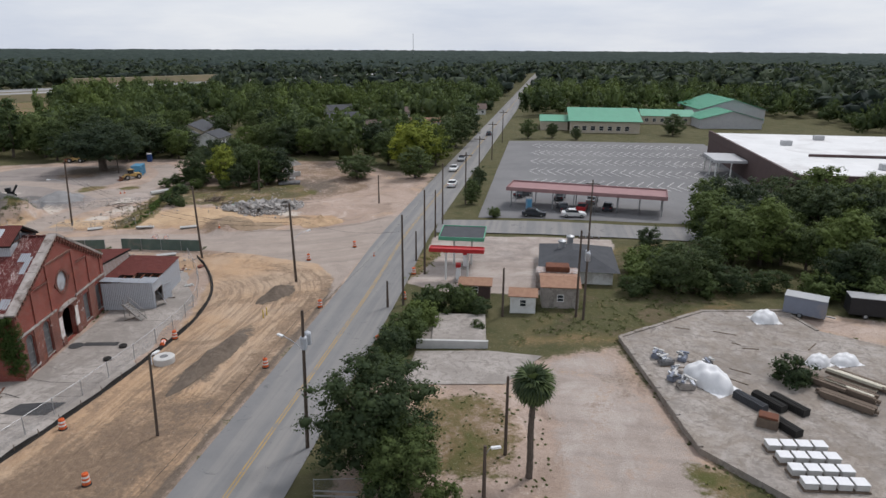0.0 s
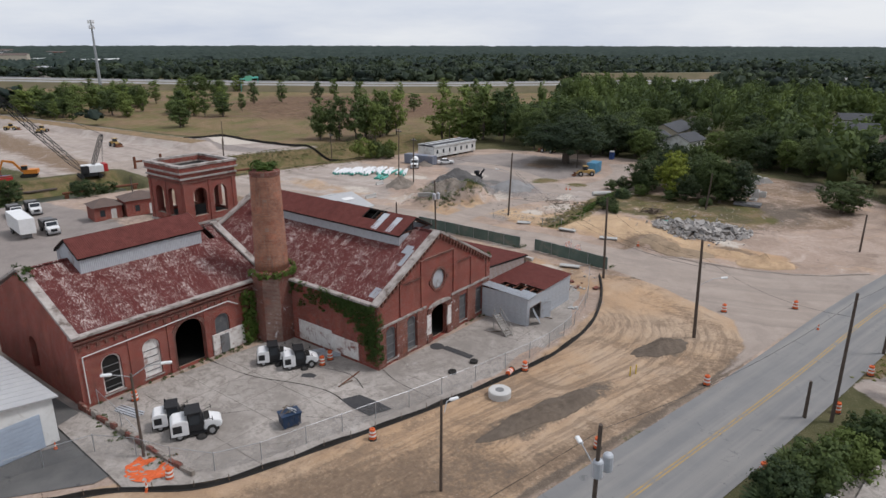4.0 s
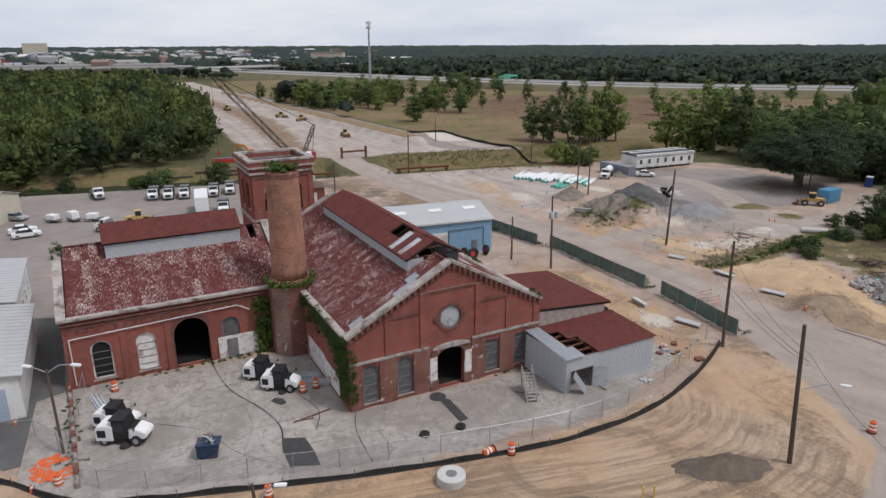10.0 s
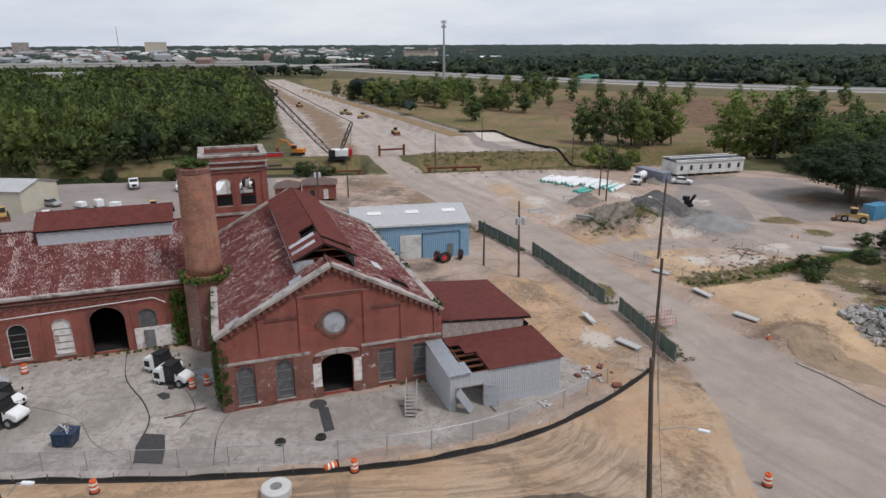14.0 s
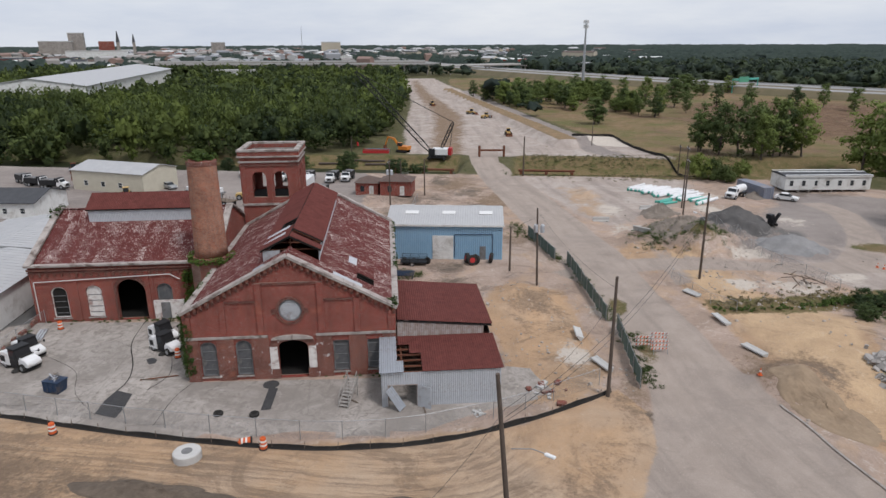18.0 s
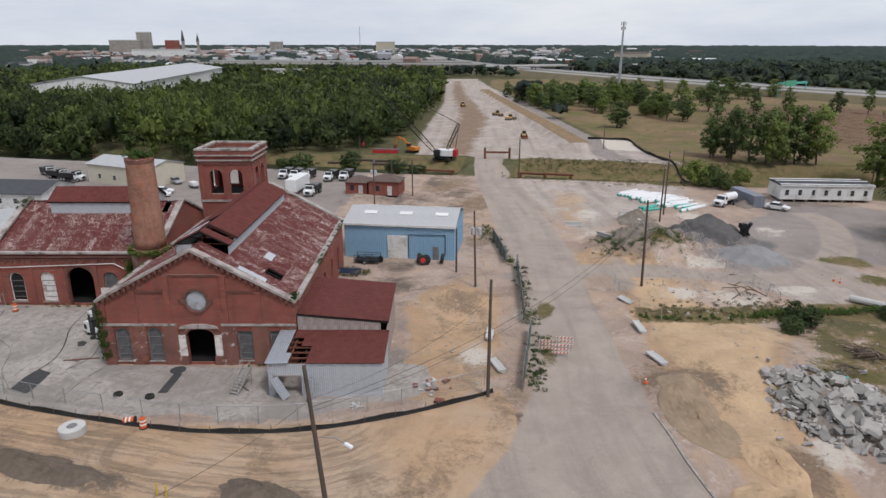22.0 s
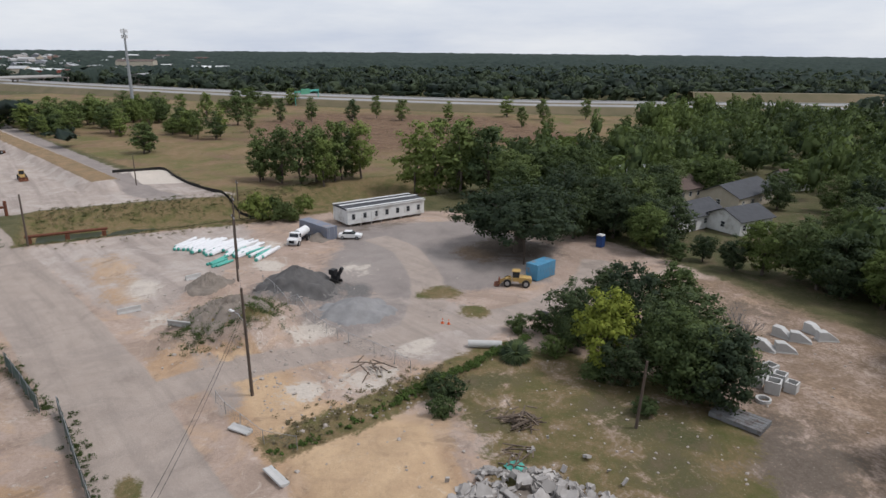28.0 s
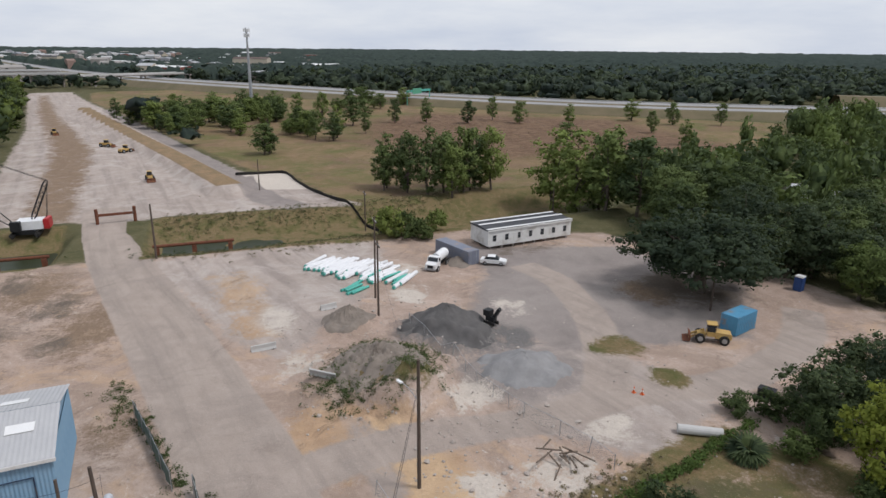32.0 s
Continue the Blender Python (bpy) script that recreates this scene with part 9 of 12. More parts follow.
chain_fence([(-53.5, 18.5), (-52.6, 25.2), (-50.0, 27.6), (-44.2, 31.6), (-42.9, 38.6), (-42.4, 45), (-42.0, 52), (-41.8, 60), (-42.3, 67), (-44.2, 73.4), (-46.9, 78.7), (-50.4, 83.8), (-53.6, 88.0)], 1.7, 3.0)
chain_fence([(-60, 27.2), (-55.0, 27.8), (-50.2, 28.2)], 1.6, 2.6)
chain_fence([(-115.6, 112.0), (-108, 113.6), (-102.8, 114.6), (-92.5, 116.8), (-88.4, 118.5), (-82.3, 120.4)], 1.6, 2.6, lean=0.3, label="leaning grey chain-link fence by the gravel heaps")
chain_fence([(-86, 100.5), (-80, 101.8), (-76.0, 103.2), (-73.8, 105.6)], 1.4, 2.4, lean=0.25, label="broken chain-link fence in the sand")
chain_fence([(-128.0, 58.0), (-120.0, 58.5), (-117, 66)], 1.6, 2.6, lean=0.2)
for a, b in (((-105.0, 80.8), (-91.6, 84.9)), ((-90.6, 86.6), (-69.0, 90.1)), ((-66.7, 91.0), (-53.4, 91.6))):
    chain_fence([a, b], 1.9, 3.0, "dark green mesh fence on steel posts", "green_mesh", "mesh_fence")
fl = smooth_line([(-15.8, 38.2), (-12.3, 38.8)], 3.5)
chain_fence([(-15.8, 37.6), (-12.3, 38.2)], 1.2, 1.8)


# ---- poles and lamps ----
def pole(x, y, h, lean=0.0, arm=False, transformer=False, lamp=None, label="dark timber utility pole", r=0.16, group="utility poles", side=0.0):
    ob = thing("utility_pole", label, "pole", at(x, y), group=group)
    bm = bmesh.new()
    cyl(bm, (-lean * 0.07, -side * 0.07, -0.8), (lean, side, h), r, r * 0.68, 10)
    part("shaft", bm, MAT["pole_wood"], ob)
    if arm:
        bm = bmesh.new()
        box(bm, lean - 1.2, -0.07, h - 0.75, lean + 1.2, 0.07, h - 0.6)
        part("crossarm", bm, MAT["pole_wood"], ob)
        for i in range(4):
            bm = bmesh.new()
            lathe(bm, [(0.05, 0), (0.07, 0.06), (0.04, 0.12), (0.06, 0.18), (0.02, 0.24)], 8, Matrix.Translation((lean - 1.05 + 0.7 * i, 0, h - 0.6)))
            part("insulator", bm, MAT["steel"], ob)
    if transformer:
        for i, yy in enumerate((-0.42, 0.42)):
            bm = bmesh.new()
            lathe(bm, [(0.26, h - 3.2), (0.28, h - 3.15), (0.28, h - 2.3), (0.22, h - 2.2), (0.05, h - 2.1)], 12, Matrix.Translation((lean * 0.8, yy, 0)))
            part("transformer", bm, MAT["galv"], ob)
    if lamp:
        a, l, zl = lamp
        bm = bmesh.new()
        ex, ey = l * math.cos(radians(a)), l * math.sin(radians(a))
        cyl(bm, (lean * 0.7, 0, zl), (ex * 0.6, ey * 0.6, zl + 0.55), 0.035, seg=6)
        cyl(bm, (ex * 0.6, ey * 0.6, zl + 0.55), (ex, ey, zl + 0.6), 0.035, seg=6)
        part("lamp_arm", bm, MAT["steel"], ob)
        bm = bmesh.new()
        box(bm, -0.1, -0.14, -0.1, 0.6, 0.14, 0.05, bevel=0.04)
        o = part("lamp_head", bm, MAT["white_metal"], ob)
        o.matrix_local = Matrix.Translation((ex, ey, zl + 0.6)) @ ROT["z"](radians(a))
    return ob


pole(-18.2, 42.9, 12.2, 0.5, False, True, (150, 2.2, 8.6), "timber utility pole with grey transformers and a lamp", side=-0.6)
pole(-33.5, 80.55, 11.3, 0.1, False, False, (60, 2.4, 6.2), "leaning timber utility pole with a lamp arm", 0.19, side=-0.95)
pole(-51.7, 88.6, 11.2, -0.35, False, False, None, "tall timber utility pole by the mesh fence", 0.18)
pole(-80.4, 82.3, 10.5, 0.1, False, True, side=-0.3)
pole(-85.5, 104.05, 12.0, 0.8, False, False, (200, 2.4, 8.0), "leaning timber pole with a street lamp", 0.18, side=-0.3)
pole(-122.4, 109.4, 10.8, 0.2, True, False)
pole(-130.3, 110.8, 12.5, 0.4, True, False)
pole(-213.8, 99.7, 8.0)
pole(-62.5, 134.1, 7.0, 0.5, False, False, None, "short dark timber pole in weeds")
pole(-160.0, 78.9, 9.7, 0.0, False, False, None, "pale grey pole by the canal", 0.2)
pole(-126.1, 52.6, 9.5, 0.0, True, True)
pole(-140.5, 52.0, 7.0)
pole(-136.5, 58.0, 8.0)
pole(-178.0, 119.6, 9.0, 0.0, True)
pole(-16.9, 73.4, 11.5, 0.0, False, False)
pole(-18.6, 72.3, 3.5, 0.0, False, False, None, "short cut-off timber pole", 0.17)
pole(-16.3, 85.0, 12.0, 0.0, False, False)
pole(-18.6, 90.6, 4.6)
pole(-17.8, 103.3, 8.0)
pole(-17.8, 111.2, 11.0)
pole(-15.6, 127, 10.5, 0.0, True)
pole(-15.2, 150, 10.5, 0.0, True)
pole(-14.6, 180, 10.5, 0.0, True)
pole(-14.0, 215, 10.5, 0.0, True)
pole(-33.4, 127.0, 5.8)
pole(-2.5, 44.0, 6.8, 0.0, False, False, None, "bare rust-brown timber pole", 0.15)
pole(-3.6, 37.6, 5.0, 0.0, False, False, (20, 0.5, 4.2), "short dark pole with a small light")
pole(4.8, 71.3, 10.5, 0.0, True, True)
pole(4.0, 72.0, 10.5)
pole(-4.5, 71.1, 6.0)
pole(7.7, 108.7, 9.0, 0.0, True)
pole(-109.6, 153.4, 5.0, 0.0, False, False, (10, 0.6, 4.6), "thin pole with a small lamp")
pole(-171.7, 161.9, 7.5)
pole(-183.2, 28.8, 8.0)
pole(-182, -14.5, 7.0)
pole(-86.0, 78.5, 6.5, 0.0, False, False, None, "short timber post beside the workshop")
pole(-31.45, 43.25, 7.8, 0.55, False, False, (80, 0.8, 6.6), "thin dark timber lamp pole in sand", 0.13, side=-0.4)
# lamp at the yard's gate
lamp_t = thing("street_lamp", "tall grey street lamp with a curved arm", "lamp", at(-49.5, 28.0))
bm = bmesh.new()
cyl(bm, (0, 0, -0.2), (0, 0, 7.3), 0.12, 0.09, 10)
part("post", bm, MAT["pole_wood"], lamp_t)
for dx, dy, zz in ((1.0, 2.1, 7.9), (-0.7, -1.3, 7.35)):
    bm = bmesh.new()
    cyl(bm, (0, 0, 7.0), (dx * 0.5, dy * 0.5, zz - 0.15), 0.045, seg=6)
    cyl(bm, (dx * 0.5, dy * 0.5, zz - 0.15), (dx, dy, zz), 0.04, seg=6)
    part("arm", bm, MAT["steel"], lamp_t)
    bm = bmesh.new()
    box(bm, -0.15, -0.16, -0.1, 0.65, 0.16, 0.07, bevel=0.05)
    o = part("head", bm, MAT["white_metal"], lamp_t)
    o.matrix_local = Matrix.Translation((dx, dy, zz)) @ ROT["z"](math.atan2(dy, dx))


def wire(a, b, sag, r=0.014, label="thin black overhead cable"):
    n = 16
    a, b = Vector(a), Vector(b)
    side = (b - a).cross(Vector((0, 0, 1))).normalized()
    bm = bmesh.new()
    prev = None
    for i in range(n + 1):
        t = i / n
        p = a.lerp(b, t) - Vector((0, 0, sag * 4 * t * (1 - t)))
        ring_ = [bm.verts.new(p + (side * math.cos(k * 2.094) + Vector((0, 0, math.sin(k * 2.094)))) * r) for k in range(3)]
        if prev:
            for k in range(3):
                bm.faces.new((prev[k], prev[(k + 1) % 3], ring_[(k + 1) % 3], ring_[k]))
        prev = ring_
    return single("overhead_cable", bm, MAT["black"], label, "cable")


def top(x, y, h):
    return (x, y, hz(x, y) + h)


wire(top(-33.0, 80.1, 9.2), top(-51.3, 88.5, 9.6), 1.0)
wire(top(-33.0, 80.1, 9.2), top(-16.9, 73.4, 9.5), 1.0)
wire(top(-33.0, 80.1, 8.6), top(-85.3, 103.9, 9.6), 2.6, 0.02)
wire(top(-33.0, 80.1, 8.3), top(-85.3, 103.9, 9.2), 3.0, 0.018)
wire(top(-85.3, 103.9, 9.4), top(-122.3, 109.4, 9.6), 1.2)
wire(top(-51.3, 88.5, 10.4), top(-80.7, 82.4, 9.6), 0.8)
wire(top(-80.7, 82.4, 9.4), top(-90.5, 70, 4.6), 1.2)
wire(top(-18.2, 42.8, 11.4), top(-16.9, 73.4, 10.9), 0.9)
wire(top(-16.9, 73.4, 10.9), top(-16.3, 85, 11.4), 0.4)
wire(top(-16.3, 85, 11.4), top(-17.8, 111.2, 10.4), 0.7)
wire(top(-17.8, 111.2, 10.4), top(-15.6, 127, 9.9), 0.5)
wire(top(-18.2, 42.8, 11.3), top(-22, -30, 11.4), 1.5)
wire(top(-122.3, 109.4, 10.0), top(-178, 119.6, 8.4), 1.6)


# ---- traffic drums, cones, barriers ----
def drum_proto():
    ob = thing("traffic_drum", "orange and white striped traffic drum", "traffic drum", Matrix.Identity(4), group="traffic drums")
    bm = bmesh.new()
    lathe(bm, [(0.36, 0.0), (0.36, 0.07), (0.3, 0.08), (0.3, 0.1)], 14)
    part("base", bm, MAT["rubber"], ob)
    bm = bmesh.new()
    lathe(bm, [(0.29, 0.1), (0.285, 0.34), (0.265, 0.56), (0.25, 0.78), (0.23, 0.98), (0.08, 1.0)], 14)
    part("body", bm, MAT["orange"], ob)
    for z0, r0 in ((0.34, 0.29), (0.66, 0.27)):
        bm = bmesh.new()
        lathe(bm, [(r0, z0), (r0 - 0.012, z0 + 0.15)], 14)
        part("stripe", bm, MAT["white_band"], ob)
    bm = bmesh.new()
    box(bm, -0.12, -0.02, 1.0, 0.12, 0.02, 1.08)
    part("handle", bm, MAT["orange"], ob)
    return ob


drum = drum_proto()
drum.matrix_world = at(-58.8, 29.9)
for x, y in [(-54.1, 46.4), (-54.6, 47.6), (-40.3, 61.2), (-40.2, 43.2), (-27.0, 71.6), (-35.0, 89.7), (-45.5, 28.7), (-17.3, 62.2), (-17.8, 84.7), (-17.2, 75.3), (-33.1, 36.6), (-27.3, 55.8), (-29.8, 96.6), (-55.8, 49.0)]:
    copy_thing(drum, at(x, y, rs.uniform(0, 90)))
fallen = copy_thing(drum, at(-40.9, 60.0, 20, 0.28) @ ROT["x"](radians(90)))
tagged(fallen, "orange and white traffic drum lying on its side")


def cone_proto():
    ob = thing("traffic_cone", "small orange traffic cone with white band", "traffic cone", Matrix.Identity(4), group="traffic cones")
    panel(ob, "base", -0.2, -0.2, 0.0, 0.2, 0.2, 0.04, "orange")
    bm = bmesh.new()
    lathe(bm, [(0.14, 0.04), (0.03, 0.7)], 12)
    part("body", bm, MAT["orange"], ob)
    bm = bmesh.new()
    lathe(bm, [(0.097, 0.33), (0.072, 0.48)], 12)
    part("stripe", bm, MAT["white_band"], ob)
    return ob


cone = cone_proto()
cone.matrix_world = at(-55.3, 22.9)
for x, y in [(-92.6, 130.4), (-93.2, 129.8), (-25.4, 92), (-55.9, 102.6), (-122, 64), (-45.3, 27.0)]:
    copy_thing(cone, at(x, y, 10))


def jersey(x, y, a, l=3.0, tilt=0.0):
    ob = thing("concrete_barrier", "loose pale concrete road barrier lying in sand", "barrier", at(x, y, a, 0.14 if tilt > 30 else 0.0) @ ROT["y"](radians(tilt * 1.4)), group="concrete barriers")
    bm = bmesh.new()
    prism(bm, [(-0.3, 0.0), (0.3, 0.0), (0.3, 0.08), (0.14, 0.32), (0.08, 0.8), (-0.08, 0.8), (-0.14, 0.32), (-0.3, 0.08)], -l / 2, l / 2)
    bmesh.ops.bevel(bm, geom=list(bm.edges), offset=0.02, segments=1, affect="EDGES")
    part("body", bm, MAT["concrete_pale"], ob)
    # slots are solid near-black blocks, their inner shade put into colour
    for yy in (-l / 2 + 0.5, l / 2 - 0.5):
        panel(ob, "lifting_slot", -0.31, yy - 0.18, 0.0, 0.31, yy + 0.18, 0.06, "dark")
    return ob


for x, y, a, l, tl in [(-79.4, 102.0, -55, 2.4, 60), (-70.3, 103.2, -75, 3.0, 50), (-62.8, 104.5, -60, 2.8, 55), (-64.6, 87.0, -85, 2.6, 40), (-57.8, 88.9, -60, 2.8, 55), (-105.0, 99.4, -40, 3.2, 20), (-117.2, 93.9, 10, 3.0, 5), (-128.0, 103.5, 15, 2.4, 0)]:
    jersey(x, y, a, l, tl)


def barricade(x, y, a):
    ob = thing("barricade", "folding barricade with red and white striped boards", "barricade", at(x, y, a), group="striped barricades")
    for zz in (0.35, 0.75, 1.15):
        b = panel(ob, "board", -0.9, -0.03, zz, 0.9, 0.0, zz + 0.22, "white_band")
        for i in range(5):
            bm = bmesh.new()
            x0 = -0.85 + i * 0.36
            prism(bm, [(x0, zz + 0.005), (x0 + 0.16, zz + 0.005), (x0 + 0.26, zz + 0.215), (x0 + 0.1, zz + 0.215)], -0.036, -0.031)
            part("stripe", bm, MAT["orange"], b)
    for xx in (-0.7, 0.7):
        bm = bmesh.new()
        cyl(bm, (xx, -0.5, 0), (xx, 0.0, 1.45), 0.03, seg=6)
        cyl(bm, (xx, 0.55, 0), (xx, 0.0, 1.45), 0.03, seg=6)
        part("leg", bm, MAT["steel"], ob)
    return ob


barricade(-62.2, 93.2, 95)
barricade(-61.2, 94.6, 100)
barricade(-63.3, 94.9, 92)

# ---- sweepers parked in the yard ----
def wheel(owner, x, y, r, w, z=None):
    bm = bmesh.new()
    cyl(bm, (x, y - w / 2, r), (x, y + w / 2, r), r, seg=16)
    t = part("wheel", bm, MAT["rubber"], owner)
    bm = bmesh.new()
    cyl(bm, (x, y - w / 2 - 0.012, r), (x, y + w / 2 + 0.012, r), r * 0.55, seg=12)
    part("rim", bm, MAT["steel"], t)
    return t


def sweeper_proto():
    ob = thing("street_sweeper", "white three-wheeled street sweeper with a black cab roof", "street sweeper", Matrix.Identity(4), group="parked street sweepers")
    bm = bmesh.new()
    prism(bm, [(-2.3, 0.45), (-0.7, 0.45), (-0.7, 1.75), (-1.1, 1.9), (-2.05, 1.85), (-2.3, 1.55)], -0.95, 0.95)
    bmesh.ops.bevel(bm, geom=list(bm.edges), offset=0.05, segments=2, affect="EDGES")
    eng = part("engine_cover", bm, MAT["white_metal"], ob)
    for i in range(4):
        panel(eng, "louvre", -2.345, -0.45, 0.75 + i * 0.2, -2.31, 0.45, 0.87 + i * 0.2, "black")
    bm = bmesh.new()
    prism(bm, [(-0.75, 0.6), (0.55, 0.6), (0.75, 1.3), (0.4, 2.3), (-0.75, 2.35)], -0.85, 0.85)
    bmesh.ops.bevel(bm, geom=list(bm.edges), offset=0.04, segments=1, affect="EDGES")
    cabp = part("cab", bm, MAT["black"], ob, "dark glazed cab")
    bm = bmesh.new()
    box(bm, -0.95, -0.95, 2.36, 0.5, 0.95, 2.47, bevel=0.04)
    part("cab_roof", bm, MAT["black"], ob)
    for yy in (-0.87, 0.87):
        panel(cabp, "side_glass", -0.6, yy - 0.01, 1.3, 0.35, yy + 0.01, 2.2, "glass")
    bm = bmesh.new()
    prism(bm, [(0.62, 0.55), (2.2, 0.6), (2.35, 0.9), (2.2, 1.2), (1.2, 1.55), (0.72, 1.55)], -0.8, 0.8)
    bmesh.ops.bevel(bm, geom=list(bm.edges), offset=0.07, segments=2, affect="EDGES")
    hop = part("hopper", bm, MAT["white_metal"], ob)
    panel(hop, "hopper_lid", 0.74, -0.72, 1.56, 1.25, 0.72, 1.62, "silt", "dark grey hopper lid", bevel=0.02)
    panel(eng, "side_grille", -2.1, -0.965, 0.8, -1.3, -0.952, 1.5, "black")
    panel(eng, "side_grille", -2.1, 0.952, 0.8, -1.3, 0.965, 1.5, "black")
    panel(ob, "rear_bumper", -2.42, -0.9, 0.3, -2.32, 0.9, 0.5, "black", bevel=0.02)
    panel(ob, "intake_stack", -0.92, 0.5, 1.9, -0.78, 0.64, 2.75, "black", bevel=0.02)
    bm = bmesh.new()
    box(bm, -2.2, -0.8, 0.3, 2.0, 0.8, 0.55)
    part("chassis", bm, MAT["black"], ob)
    for yy in (-0.85, 0.85):
        wheel(ob, 1.35, yy, 0.48, 0.28)
        wheel(ob, -1.55, yy * 0.9, 0.4, 0.3)
        bm = bmesh.new()
        lathe(bm, [(0.5, 0.02), (0.42, 0.16), (0.2, 0.3), (0.05, 0.32)], 14, Matrix.Translation((0.35, yy * 1.15, 0)))
        part("gutter_broom", bm, MAT["rubber"], ob)
        bm = bmesh.new()
        cyl(bm, (0.7, yy, 1.6), (1.5, yy * 1.35, 1.75), 0.025, seg=5)
        box(bm, 1.42, yy * 1.35 - 0.09, 1.62, 1.5, yy * 1.35 + 0.09, 1.92)
        part("mirror", bm, MAT["black"], ob)
        bm = bmesh.new()
        lathe(bm, [(0.1, 0), (0.1, 0.05)], 8, Matrix.Translation((2.3, yy * 0.7, 0.95)) @ ROT["y"](radians(90)))
        part("headlight", bm, MAT["white_band"], ob)
    return ob


sw = sweeper_proto()
sw.matrix_world = flat_at(-50.1, 32.4, 0.085, 74) @ Matrix.Diagonal((0.86, 0.9, 0.92, 1))
for x, y, a in ((-52.4, 31.4, 72), (-57.6, 43.0, 66), (-55.2, 44.6, 68)):
    copy_thing(sw, flat_at(x, y, 0.085, a) @ Matrix.Diagonal((0.86, 0.9, 0.92, 1)))

# rubbish skip
skip = thing("rubbish_skip", "small dark navy steel skip full of scrap", "skip", flat_at(-46.3, 38.9, 0.085, 84) @ Matrix.Diagonal((0.72, 0.74, 0.85, 1)))
bm = bmesh.new()
prism(bm, [(-1.0, 0.15), (0.85, 0.15), (1.2, 1.35), (-1.15, 1.35)], -0.8, 0.8)
part("body", bm, MAT["navy"], skip)
for x in (-1.05, -0.35, 0.35, 1.0):
    panel(skip, "rib", x - 0.05, -0.86, 0.2, x + 0.05, -0.805, 1.3, "navy")
panel(skip, "rim", -1.2, -0.88, 1.352, 1.26, 0.88, 1.42, "navy")
for i in range(9):
    bm = bmesh.new()
    a = rs.uniform(0, 3.1)
    cx, cy = rs.uniform(-0.6, 0.6), rs.uniform(-0.4, 0.4)
    box(bm, -0.6, -0.06, 0, 0.6, 0.06, 0.05, m=Matrix.Translation((cx, cy, 1.45 + 0.05 * i)) @ ROT["z"](a) @ ROT["y"](rs.uniform(-0.5, 0.4)))
    part("scrap", bm, MAT[("board", "wood", "galv")[i % 3]], skip)
for xx in (-0.9, 0.7):
    panel(skip, "skid", xx, -0.7, 0.0, xx + 0.15, 0.7, 0.16, "navy")
# bundles of grey channel by the wall
for x, y, a in ((-57.0, 28.9, 25), (-55.6, 47.8, 60), (-57.0, 46.8, 70)):
    bd_ = thing("steel_bundle", "bundle of grey metal posts on the ground", "metal posts", at(x, y, a, 0.05), group="bundles of metal posts")
    for i in range(6):
        panel(bd_, "post", -1.4 + rs.uniform(-0.1, 0.1), -0.45 + 0.15 * i, 0.03 + 0.1 * (i % 2), 1.4 + rs.uniform(-0.1, 0.1), -0.33 + 0.15 * i, 0.13 + 0.1 * (i % 2), "galv")
# orange net barrier fallen in a heap
net = thing("barrier_net", "orange plastic barrier net lying in a crumpled heap", "barrier net", at(-47.2, 27.2, 35))
for cx_, cy_, sx_, sy_ in ((0.0, 0.0, 1.5, 0.7), (1.2, 0.7, 0.7, 0.9), (-1.0, 0.9, 0.6, 0.9)):
    bm = bmesh.new()
    bmesh.ops.create_grid(bm, x_segments=9, y_segments=7, size=1.0)
    for v_ in bm.verts:
        edge_ = 1 + 0.25 * math.sin(3.1 * math.atan2(v_.co.y, v_.co.x) + cx_)
        v_.co = Vector((cx_ + v_.co.x * sx_ * edge_, cy_ + v_.co.y * sy_ * edge_, 0.07 + rs.uniform(0, 0.16)))
    part("net_strip", bm, MAT["orange"], net)
# concrete ring
ring = thing("concrete_ring", "white precast concrete manhole ring on sand", "concrete ring", at(-38.4, 55.9))
bm = bmesh.new()
lathe(bm, [(1.05, -0.1), (1.05, 0.62), (0.98, 0.68), (0.42, 0.68), (0.40, 0.5), (0.40, 0.3)], 28)
part("body", bm, MAT["concrete_pale"], ring)
bm = bmesh.new()
lathe(bm, [(0.41, 0.66), (0.41, 0.685), (0.001, 0.685)], 20)
part("opening", bm, MAT["board"], ring)


def tyre(x, y, z, r=0.42, w=0.26, rim=None, a=0.0, flat=True):
    ob = thing("tyre", "old black tyre lying on the ground" if flat else "tractor wheel leaning in the yard", "tyre", Matrix.Translation((x, y, z)) @ ROT["z"](a) @ (Matrix.Identity(4) if flat else Matrix.Translation((0, 0, r)) @ ROT["x"](radians(80))), group="loose tyres")
    bm = bmesh.new()
    prof = [(r * 0.55, 0.02), (r * 0.9, 0.0), (r, w * 0.2), (r, w * 0.8), (r * 0.9, w), (r * 0.55, w - 0.02)]
    lathe(bm, prof, 18)
    part("tread", bm, MAT["rubber"], ob)
    bm = bmesh.new()
    lathe(bm, [(r * 0.52, w * 0.2), (r * 0.52, w + 0.012), (0.05, w + 0.014)], 14)
    part("rim", bm, MAT[rim or "dark"], ob)
    return ob


for x, y in ((-44.5, 55.4), (-44.8, 58.5)):
    tyre(x, y, 0.06)
for x, y, a in ((-89.0, 72.4, 0.3), (-88.6, 73.5, 1.2), (-89.4, 75.9, 0.1), (-88.2, 72.9, 2.0)):
    tyre(x, y, hz(x, y), 0.75, 0.5, "red", a, False)
for x, y, a in ((-87.6, 63.2, 0.3), (-88.0, 66.6, 1.0)):
    tyre(x, y, hz(x, y), 0.5, 0.3, None, a, False)
tr = thing("flat_trailer", "black steel utility trailer with rails", "trailer", at(-87.4, 64.6, 95))
